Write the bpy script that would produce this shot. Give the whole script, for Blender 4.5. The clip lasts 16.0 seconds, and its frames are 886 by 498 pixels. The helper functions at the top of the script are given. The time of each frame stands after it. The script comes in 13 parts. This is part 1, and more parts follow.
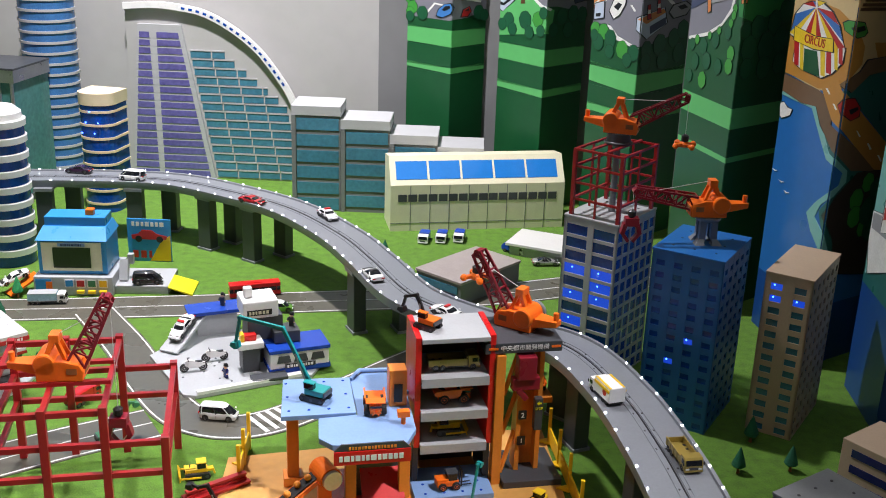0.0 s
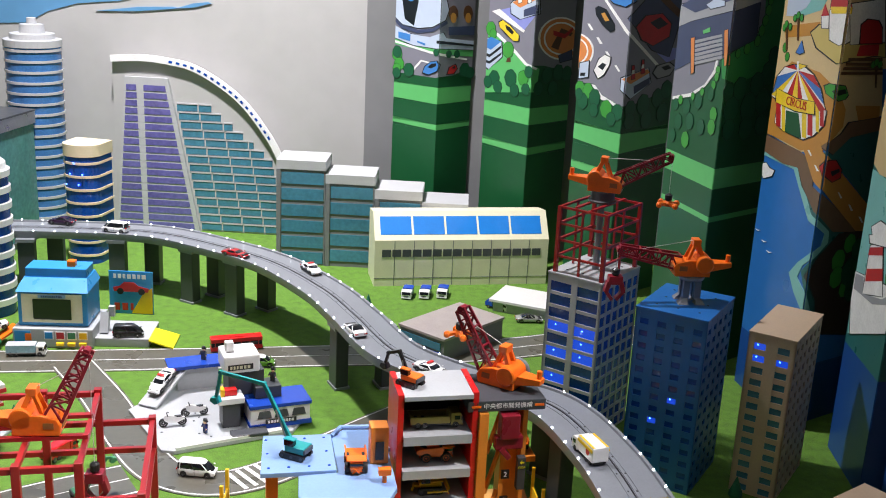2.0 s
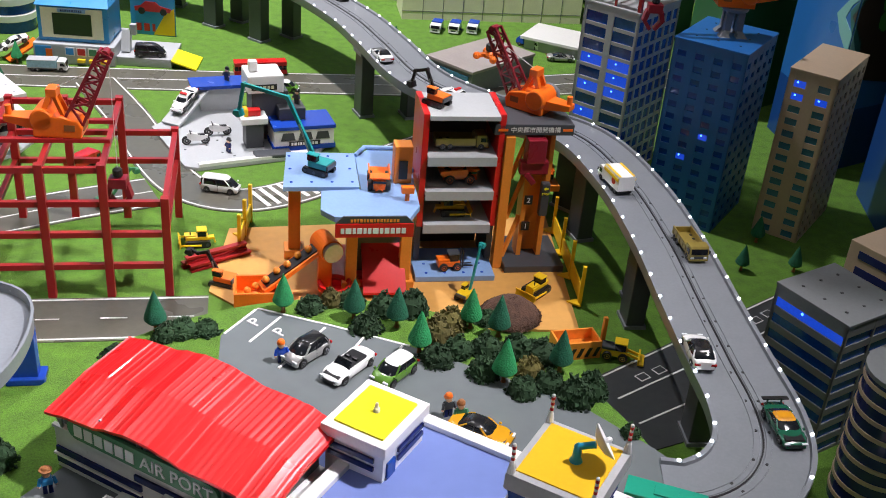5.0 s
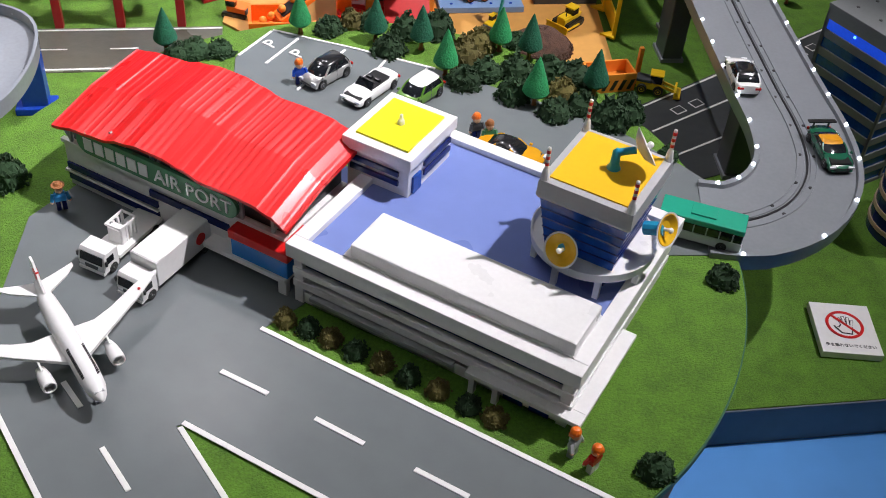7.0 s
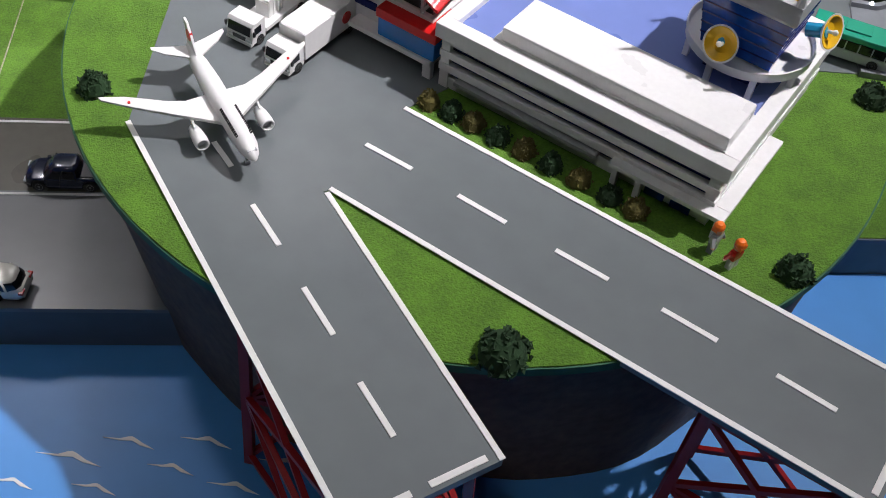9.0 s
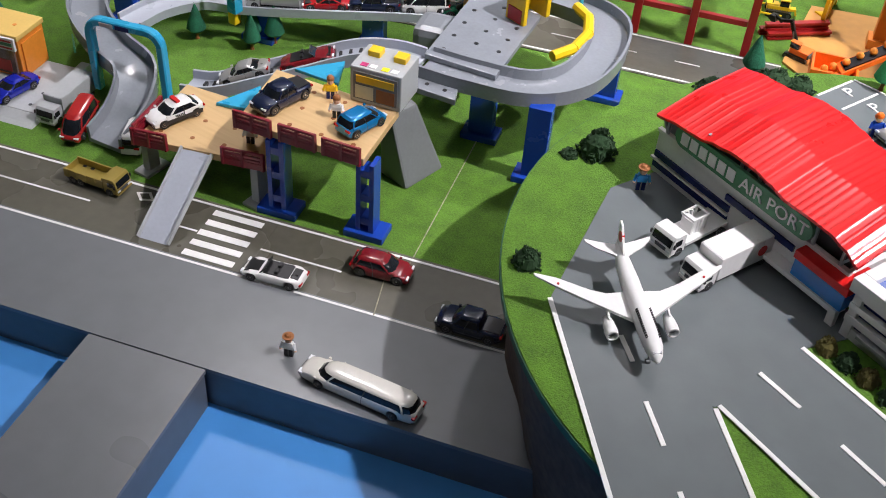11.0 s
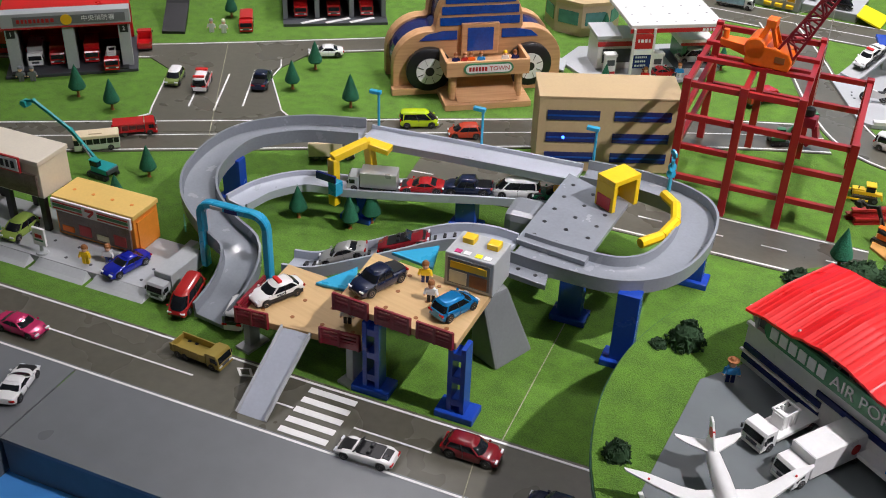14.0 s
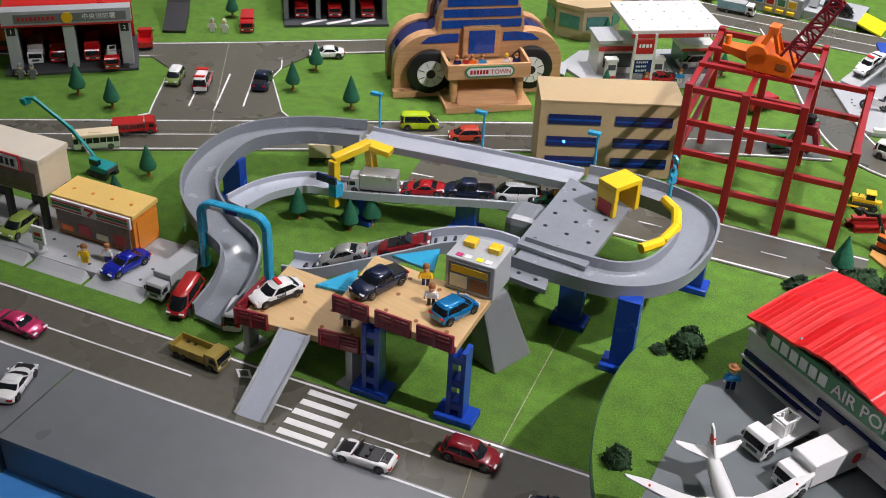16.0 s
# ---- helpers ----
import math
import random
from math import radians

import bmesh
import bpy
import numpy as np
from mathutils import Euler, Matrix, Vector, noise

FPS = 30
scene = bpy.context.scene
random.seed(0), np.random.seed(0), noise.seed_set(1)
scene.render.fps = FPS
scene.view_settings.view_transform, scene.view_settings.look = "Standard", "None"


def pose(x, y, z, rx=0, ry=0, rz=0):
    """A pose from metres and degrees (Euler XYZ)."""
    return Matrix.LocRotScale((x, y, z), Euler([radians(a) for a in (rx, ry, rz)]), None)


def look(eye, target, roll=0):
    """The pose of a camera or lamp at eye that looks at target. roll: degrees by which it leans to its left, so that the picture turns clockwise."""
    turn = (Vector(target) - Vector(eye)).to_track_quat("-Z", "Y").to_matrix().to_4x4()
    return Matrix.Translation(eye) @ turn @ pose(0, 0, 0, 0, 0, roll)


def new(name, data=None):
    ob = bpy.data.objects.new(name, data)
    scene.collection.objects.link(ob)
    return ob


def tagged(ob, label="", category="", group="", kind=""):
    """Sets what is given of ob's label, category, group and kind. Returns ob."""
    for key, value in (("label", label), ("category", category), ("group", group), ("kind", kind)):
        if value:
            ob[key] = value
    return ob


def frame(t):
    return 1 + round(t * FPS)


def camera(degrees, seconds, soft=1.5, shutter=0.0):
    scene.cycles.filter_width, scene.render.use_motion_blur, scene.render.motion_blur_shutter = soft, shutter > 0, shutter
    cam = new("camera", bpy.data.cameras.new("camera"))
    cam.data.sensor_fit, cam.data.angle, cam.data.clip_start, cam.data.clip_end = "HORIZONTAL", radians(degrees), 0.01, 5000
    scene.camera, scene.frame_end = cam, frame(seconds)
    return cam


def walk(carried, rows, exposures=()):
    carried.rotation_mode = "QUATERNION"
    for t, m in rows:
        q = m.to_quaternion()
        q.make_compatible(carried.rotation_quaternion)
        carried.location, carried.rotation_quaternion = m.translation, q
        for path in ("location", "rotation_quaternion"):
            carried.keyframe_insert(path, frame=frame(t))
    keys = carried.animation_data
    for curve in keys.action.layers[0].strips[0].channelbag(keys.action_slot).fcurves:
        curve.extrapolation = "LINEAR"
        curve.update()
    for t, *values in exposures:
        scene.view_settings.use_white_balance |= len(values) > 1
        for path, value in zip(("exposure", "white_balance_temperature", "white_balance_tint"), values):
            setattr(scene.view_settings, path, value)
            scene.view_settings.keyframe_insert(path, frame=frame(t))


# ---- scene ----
cam = camera(45.0, 16.0, soft=1.0)
PATH = [
    (0, (0.084, -0.036, 1.009), (-0.018, 1.846, 0.341), 1.9),
    (0.5, (0.078, -0.035, 1.01), (-0.006, 1.864, 0.387), 2.2),
    (1, (0.08, -0.036, 1.013), (0.004, 1.877, 0.435), 2.4),
    (1.5, (0.08, -0.037, 1.013), (0.005, 1.881, 0.454), 2.7),
    (2, (0.083, -0.032, 1.011), (0.006, 1.883, 0.441), 2.8),
    (2.5, (0.087, -0.037, 1.008), (0.001, 1.87, 0.409), 3.0),
    (3, (0.084, -0.037, 1.001), (0.005, 1.851, 0.347), 3.4),
    (5.5, (0.084, -0.012, 0.911), (0.001, 1.673, -0.165), 5.3),
    (6, (0.083, -0.006, 0.889), (0.006, 1.616, -0.278), 5.5),
    (6.5, (0.081, -0.002, 0.872), (0.0, 1.561, -0.372), 5.4),
    (7, (0.083, 0.0, 0.848), (0.006, 1.495, -0.477), 5.0),
    (7.5, (0.094, -0.005, 0.825), (0.026, 1.417, -0.58), 4.3),
    (8, (0.098, -0.016, 0.809), (0.022, 1.353, -0.648), 4.0),
    (8.5, (0.058, -0.031, 0.801), (0.001, 1.293, -0.696), 6.4),
    (9, (0.029, -0.058, 0.798), (-0.127, 1.243, -0.713), 6.6),
    (9.5, (0.004, -0.075, 0.796), (-0.305, 1.199, -0.714), 5.9),
    (10, (-0.015, -0.097, 0.813), (-0.487, 1.169, -0.662), 5.6),
    (12.5, (-0.052, -0.157, 0.914), (-1.045, 1.179, -0.196), 2.7),
    (13, (-0.05, -0.157, 0.915), (-1.051, 1.18, -0.184), 2.3),
    (13.5, (-0.048, -0.155, 0.913), (-1.046, 1.186, -0.184), 2.2),
    (14, (-0.048, -0.15, 0.916), (-1.04, 1.194, -0.184), 2.1),
    (14.5, (-0.052, -0.147, 0.913), (-1.038, 1.197, -0.192), 2.4),
    (15, (-0.054, -0.149, 0.915), (-1.036, 1.2, -0.188), 2.7),
    (15.5, (-0.054, -0.155, 0.915), (-1.041, 1.196, -0.181), 3.0),
    (16, (-0.055, -0.152, 0.916), (-1.042, 1.199, -0.181), 2.9),
]
walk(cam, [(t, look(eye, target, roll)) for t, eye, target, roll in PATH],
     [(0.0, 0.0), (0.5, 0.14), (1.5, 0.18), (3.0, 0.10), (5.5, -0.05), (7.5, -0.06), (10.0, 0.04), (12.5, -0.29), (16.0, -0.29)])


# ---- world and lamps ----
world = bpy.data.worlds.new("room_air")
scene.world = world
world.use_nodes = True
world.node_tree.nodes["Background"].inputs["Color"].default_value = (0.75, 0.82, 0.95, 1)
world.node_tree.nodes["Background"].inputs["Strength"].default_value = 0.06


def lamp(name, eye, target, watts, size, colour=(1.0, 0.945, 0.99), spread=120):
    data = bpy.data.lights.new(name, "AREA")
    data.shape, data.size, data.energy, data.color = "DISK", size, watts, colour
    data.spread = radians(spread)
    ob = new(name, data)
    ob.matrix_world = look(eye, target)
    return tagged(ob, "round ceiling lamp or added fill light shining down on the display", "lamp", kind="structure")


lamp("ceiling_lamp_airport", (1.35, 1.15, 2.75), (-0.54, 1.04, 0), 11.0, 0.09, spread=47)
lamp("ceiling_lamp_town", (-1.9, 1.9, 2.80), (-1.62, 1.35, 0), 8.5, 0.30, spread=66)
lamp("ceiling_lamp_back", (-0.85, 2.45, 2.75), (-0.75, 3.05, 0.4), 55, 0.16, spread=105)
# added weak fill for faces towards the sea, no known lamp there
lamp("ceiling_lamp_front", (-0.4, -0.5, 2.75), (-0.3, 0.9, 0), 2.0, 0.3, spread=100)
# added broad fill that lifts the dark areas, no real fixture
lamp("ceiling_light_panel", (0.1, 1.7, 2.9), (0.1, 1.7, 0), 5.0, 2.2, spread=180)


# ---- materials ----
def mat(name, colour, rough=0.4, metal=0.0, vary=0.10, scale=30.0, bump=0.0, bscale=300.0, emit=None, power=0.0, alpha=1.0,
        transmission=0.0, coat=0.0, stain=0.0, random_tint=0.0, gloss=0.08):
    """A surface with colour variation at two scales, gloss variation and fine relief."""
    m = bpy.data.materials.new(name)
    m.use_nodes = True
    nt = m.node_tree
    n, link = nt.nodes, nt.links.new
    b = n["Principled BSDF"]
    b.inputs["Metallic"].default_value = metal
    b.inputs["Alpha"].default_value = alpha
    b.inputs["Transmission Weight"].default_value = transmission
    b.inputs["Coat Weight"].default_value = coat
    co = n.new("ShaderNodeTexCoord")
    fine, wide = n.new("ShaderNodeTexNoise"), n.new("ShaderNodeTexNoise")
    fine.inputs["Scale"].default_value, fine.inputs["Detail"].default_value = scale * 8, 4
    wide.inputs["Scale"].default_value, wide.inputs["Detail"].default_value = scale, 3
    link(co.outputs["Object"], fine.inputs["Vector"])
    link(co.outputs["Object"], wide.inputs["Vector"])
    add = n.new("ShaderNodeMath")
    add.operation = "ADD"
    link(fine.outputs["Fac"], add.inputs[0])
    link(wide.outputs["Fac"], add.inputs[1])
    ramp = n.new("ShaderNodeMapRange")
    ramp.inputs["From Min"].default_value, ramp.inputs["From Max"].default_value = 0.7, 1.3
    ramp.inputs["To Min"].default_value, ramp.inputs["To Max"].default_value = 1 - vary, 1 + vary
    ramp.clamp = False
    link(add.outputs[0], ramp.inputs["Value"])
    mul = n.new("ShaderNodeVectorMath")
    mul.operation = "SCALE"
    mul.inputs[0].default_value = colour
    last = ramp.outputs["Result"]
    if random_tint:
        info, tint = n.new("ShaderNodeObjectInfo"), n.new("ShaderNodeMapRange")
        tint.inputs["To Min"].default_value, tint.inputs["To Max"].default_value = 1 - random_tint, 1 + random_tint
        link(info.outputs["Random"], tint.inputs["Value"])
        m2 = n.new("ShaderNodeMath")
        m2.operation = "MULTIPLY"
        link(last, m2.inputs[0])
        link(tint.outputs["Result"], m2.inputs[1])
        last = m2.outputs[0]
    link(last, mul.inputs["Scale"])
    link(mul.outputs[0], b.inputs["Base Color"])
    rr = n.new("ShaderNodeMapRange")
    rr.inputs["To Min"].default_value, rr.inputs["To Max"].default_value = max(0.02, rough - gloss - stain), min(1, rough + gloss + stain)
    link(wide.outputs["Fac"], rr.inputs["Value"])
    link(rr.outputs["Result"], b.inputs["Roughness"])
    if bump:
        grain = n.new("ShaderNodeTexNoise")
        grain.inputs["Scale"].default_value, grain.inputs["Detail"].default_value = bscale, 3
        link(co.outputs["Object"], grain.inputs["Vector"])
        bn = n.new("ShaderNodeBump")
        bn.inputs["Strength"].default_value, bn.inputs["Distance"].default_value = bump, 0.002
        link(grain.outputs["Fac"], bn.inputs["Height"])
        link(bn.outputs["Normal"], b.inputs["Normal"])
    if emit:
        b.inputs["Emission Color"].default_value = (*emit, 1)
        b.inputs["Emission Strength"].default_value = power
    return m


def wood_mat(name, colour, dark):
    """Light planed wood with long grain along the local x axis."""
    m = mat(name, colour, 0.45, vary=0.05)
    nt = m.node_tree
    n, link = nt.nodes, nt.links.new
    co = n.new("ShaderNodeTexCoord")
    mp = n.new("ShaderNodeMapping")
    mp.inputs["Scale"].default_value = (8, 120, 120)
    nz = n.new("ShaderNodeTexNoise")
    nz.inputs["Scale"].default_value, nz.inputs["Detail"].default_value = 1.5, 6
    cr = n.new("ShaderNodeValToRGB")
    cr.color_ramp.elements[0].color, cr.color_ramp.elements[0].position = (*dark, 1), 0.3
    cr.color_ramp.elements[1].color, cr.color_ramp.elements[1].position = (*colour, 1), 0.62
    link(co.outputs["Object"], mp.inputs["Vector"])
    link(mp.outputs[0], nz.inputs["Vector"])
    link(nz.outputs["Fac"], cr.inputs["Fac"])
    link(cr.outputs["Color"], n["Principled BSDF"].inputs["Base Color"])
    return m


GRASS = mat("artificial_turf", (0.098, 0.218, 0.020), 0.9, vary=0.30, scale=46, bump=1.0, bscale=700)
GRASS_EDGE = mat("dark_green_rim", (0.02, 0.11, 0.05), 0.6)
ROAD = mat("printed_road", (0.105, 0.10, 0.078), 0.28, vary=0.10, scale=9, bump=0.08, bscale=200, gloss=0.04)
ROAD_DARK = mat("dark_printed_road", (0.045, 0.05, 0.052), 0.4, vary=0.15, scale=9)
APRON = mat("apron_grey", (0.150, 0.170, 0.175), 0.26, vary=0.05, scale=5, bump=0.04, gloss=0.02)
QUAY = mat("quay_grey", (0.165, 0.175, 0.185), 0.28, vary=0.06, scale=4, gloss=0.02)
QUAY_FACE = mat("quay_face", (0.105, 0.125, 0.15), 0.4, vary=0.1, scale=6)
SEA = mat("sea_sheet", (0.07, 0.29, 0.70), 0.42, vary=0.05, scale=3, stain=0.05)
CLIFF = mat("cliff_brown", (0.135, 0.085, 0.060), 0.8, vary=0.3, scale=12, bump=0.5, bscale=60)
JOINT = mat("worn_joint", (0.30, 0.29, 0.20), 0.6, vary=0.4, scale=40)
LINE = mat("white_line", (0.82, 0.82, 0.80), 0.45, vary=0.04)
WHITE = mat("white_plastic", (0.80, 0.80, 0.79), 0.3, vary=0.03)
OFFWHITE = mat("off_white_plastic", (0.66, 0.66, 0.63), 0.4, vary=0.04)
LIGHTGREY = mat("light_grey_plastic", (0.42, 0.44, 0.45), 0.38, vary=0.05)
GREY = mat("grey_plastic", (0.20, 0.215, 0.235), 0.33, vary=0.06)
TRACKGREY = mat("track_grey_plastic", (0.235, 0.255, 0.285), 0.25, vary=0.05)
SILVERGREY = mat("silver_grey_plastic", (0.40, 0.43, 0.49), 0.3, vary=0.04)
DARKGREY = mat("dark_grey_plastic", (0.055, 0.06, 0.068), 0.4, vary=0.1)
BLACK = mat("black_plastic", (0.012, 0.012, 0.014), 0.38, vary=0.15)
TYRE = mat("tyre_rubber", (0.012, 0.012, 0.012), 0.65, vary=0.1)
RIM = mat("plated_rim", (0.55, 0.55, 0.56), 0.25, 0.9)
RED = mat("red_plastic", (0.62, 0.012, 0.012), 0.3, vary=0.05)
ROOFRED = mat("glossy_red_roof", (0.78, 0.008, 0.010), 0.30, vary=0.04, coat=0.12)
FRAMERED = mat("dark_red_plastic", (0.33, 0.012, 0.014), 0.35, vary=0.06)
WINERED = mat("wine_red_plastic", (0.24, 0.012, 0.025), 0.3, vary=0.06)
ORANGE = mat("orange_plastic", (0.90, 0.17, 0.012), 0.32, vary=0.05)
AMBER = mat("amber_orange_plastic", (0.80, 0.27, 0.035), 0.35, vary=0.05)
SAND = mat("sand_floor_plastic", (0.58, 0.30, 0.075), 0.5, vary=0.07, scale=10)
YELLOW = mat("yellow_plastic", (0.86, 0.56, 0.015), 0.32, vary=0.04)
LEMON = mat("lemon_plastic", (0.88, 0.80, 0.012), 0.4, vary=0.03)
GOLD = mat("roof_gold_yellow", (0.85, 0.50, 0.012), 0.4, vary=0.03)
BLUE = mat("blue_plastic", (0.012, 0.06, 0.40), 0.25, vary=0.06)
SKYBLUE = mat("sky_blue_plastic", (0.03, 0.27, 0.62), 0.3, vary=0.05)
PALEBLUE = mat("pale_blue_plastic", (0.22, 0.36, 0.62), 0.35, vary=0.05)
CYAN = mat("cyan_plastic", (0.03, 0.35, 0.58), 0.28, vary=0.05)
BUILDBLUE = mat("blue_building", (0.015, 0.13, 0.42), 0.4, vary=0.07)
VIOLET = mat("violet_roof", (0.17, 0.23, 0.52), 0.28, vary=0.04, scale=6)
NAVY = mat("navy_glass", (0.012, 0.02, 0.11), 0.15, vary=0.1)
BLUEGLASS = mat("blue_window_glass", (0.006, 0.06, 0.34), 0.08, vary=0.25, scale=25)
TEALGLASS = mat("teal_window_glass", (0.055, 0.19, 0.27), 0.15, vary=0.2, scale=10)
PURPLEGLASS = mat("violet_window_glass", (0.12, 0.11, 0.32), 0.2, vary=0.25, scale=10)
GREENGLASS = mat("green_curtain_glass", (0.07, 0.22, 0.21), 0.15, vary=0.2, scale=10)
CARGLASS = mat("car_window_glass", (0.010, 0.012, 0.015), 0.06, vary=0.1)
CREAM = mat("cream_card", (0.72, 0.70, 0.50), 0.5, vary=0.05)
CREAMROOF = mat("cream_roof", (0.74, 0.62, 0.42), 0.45, vary=0.04)
TAN = mat("tan_building", (0.50, 0.38, 0.26), 0.5, vary=0.05)
BEIGE = mat("beige_building", (0.48, 0.36, 0.20), 0.5, vary=0.04)
STONE = mat("grey_card_building", (0.16, 0.17, 0.175), 0.5, vary=0.06)
PALEROOF = mat("pale_grey_roof", (0.42, 0.43, 0.44), 0.5, vary=0.05)
TEAL = mat("teal_plastic", (0.01, 0.30, 0.30), 0.35, vary=0.05)
GREENPAINT = mat("sign_green", (0.05, 0.22, 0.10), 0.4, vary=0.04)
TREEDARK = mat("dark_green_flock", (0.010, 0.115, 0.058), 0.85, vary=0.3, scale=60, bump=0.8, bscale=500)
TREELIGHT = mat("bright_green_flock", (0.02, 0.27, 0.085), 0.8, vary=0.25, scale=60, bump=0.8, bscale=500)
TRUNK = mat("orange_brown_trunk", (0.30, 0.11, 0.03), 0.6)
LEAF = mat("foam_foliage", (0.016, 0.045, 0.015), 0.95, vary=0.5, scale=90, random_tint=0.25)
LEAFGOLD = mat("olive_foam_foliage", (0.10, 0.085, 0.02), 0.95, vary=0.5, scale=90, random_tint=0.25)
SKIN = mat("skin_plastic", (0.75, 0.45, 0.30), 0.45)
WOODTAN = wood_mat("beech_wood", (0.62, 0.36, 0.18), (0.50, 0.27, 0.12))
DECKTAN = wood_mat("tan_deck_plastic", (0.62, 0.42, 0.20), (0.56, 0.37, 0.17))
HEAP = mat("brown_gravel", (0.09, 0.045, 0.03), 0.9, vary=0.5, scale=120, bump=1.0, bscale=500)
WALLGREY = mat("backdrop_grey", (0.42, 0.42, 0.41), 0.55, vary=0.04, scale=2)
# the backdrop grey at half value, shade put into the colour
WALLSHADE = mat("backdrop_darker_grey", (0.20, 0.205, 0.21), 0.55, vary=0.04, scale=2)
ROOMWALL = mat("room_wall", (0.62, 0.62, 0.62), 0.8, vary=0.04, scale=2)
ROOMFLOOR = mat("room_floor", (0.10, 0.10, 0.105), 0.5, vary=0.1, scale=3)
LED = mat("white_led", (1, 1, 1), 0.3, emit=(0.85, 0.92, 1.0), power=18.0)
LEDBLUE = mat("blue_led", (0.1, 0.2, 1), 0.3, emit=(0.04, 0.14, 1.0), power=7.0)
LITGLASS = mat("blue_lit_window", (0.006, 0.06, 0.34), 0.1, vary=0.2, emit=(0.02, 0.10, 1.0), power=0.5)
STEELMAT = mat("steel", (0.45, 0.46, 0.48), 0.3, 0.9)
CLEARBLUE = mat("clear_blue_plastic", (0.02, 0.20, 0.62), 0.08, vary=0.05, coat=0.5)
DISPLAYGREY = mat("smoked_clear_plastic", (0.16, 0.11, 0.09), 0.12, vary=0.3, scale=60)
# mural paints
P_OUTLINE = mat("mural_outline_green", (0.004, 0.035, 0.014), 0.35, vary=0.05, scale=5)
P_HEDGE = mat("mural_hedge_green", (0.010, 0.095, 0.040), 0.35, vary=0.06, scale=5)
P_DGREEN = mat("mural_dark_green", (0.008, 0.085, 0.028), 0.35, vary=0.05, scale=5)
P_MGREEN = mat("mural_mid_green", (0.028, 0.24, 0.06), 0.35, vary=0.04, scale=5)
P_LGREEN = mat("mural_light_green", (0.11, 0.46, 0.14), 0.35, vary=0.04, scale=5)
P_BUSH = mat("mural_bush_green", (0.05, 0.30, 0.045), 0.35, vary=0.06, scale=5)
P_ROAD = mat("mural_road_grey", (0.20, 0.20, 0.24), 0.35, vary=0.04, scale=5)
P_SEA = mat("mural_sea_blue", (0.022, 0.15, 0.47), 0.3, vary=0.05, scale=5)
P_SEADARK = mat("mural_deep_blue", (0.01, 0.06, 0.25), 0.3, vary=0.05, scale=5)
P_FOAM = mat("mural_foam_teal", (0.20, 0.48, 0.45), 0.3, vary=0.05)
P_TEAL = mat("mural_bay_teal", (0.02, 0.13, 0.12), 0.3, vary=0.05)
P_SAND = mat("mural_sand", (0.62, 0.47, 0.24), 0.35, vary=0.04)
P_ORANGE = mat("mural_ochre_road", (0.50, 0.24, 0.045), 0.35, vary=0.04)
P_BROWN = mat("mural_brown", (0.10, 0.045, 0.018), 0.35, vary=0.06)
P_RED = mat("mural_red", (0.45, 0.018, 0.02), 0.35)
P_YELLOW = mat("mural_yellow", (0.80, 0.58, 0.03), 0.35)
P_WHITE = mat("mural_white", (0.78, 0.78, 0.76), 0.35)
P_SKY = mat("mural_sky_blue", (0.10, 0.27, 0.47), 0.5, vary=0.06, scale=2)
P_INK = mat("mural_ink", (0.008, 0.012, 0.016), 0.35)
P_PALE = mat("mural_pale_blue", (0.46, 0.54, 0.66), 0.35, vary=0.04, scale=5)
P_LENS = mat("mural_lens_blue", (0.05, 0.20, 0.52), 0.35, vary=0.04, scale=5)
P_BLUE = mat("mural_stripe_blue", (0.05, 0.17, 0.50), 0.35)
P_SLATE = mat("mural_slate", (0.045, 0.06, 0.12), 0.35, vary=0.05, scale=5)
P_LILAC = mat("mural_lilac", (0.25, 0.28, 0.62), 0.35, vary=0.04, scale=5)
P_TERRA = mat("mural_terracotta", (0.62, 0.22, 0.06), 0.35, vary=0.04, scale=5)
P_STONE = mat("mural_stone_grey", (0.30, 0.31, 0.33), 0.35, vary=0.04, scale=5)
P_QUAY = mat("mural_quay_brown", (0.17, 0.10, 0.055), 0.35, vary=0.08, scale=8)
P_EARTH = mat("mural_earth", (0.045, 0.030, 0.022), 0.35, vary=0.08, scale=8)
P_YELLOWSAND = mat("mural_terrace_yellow", (0.58, 0.46, 0.14), 0.35, vary=0.04, scale=5)
P_PINK = mat("poster_magenta", (0.55, 0.03, 0.16), 0.4)


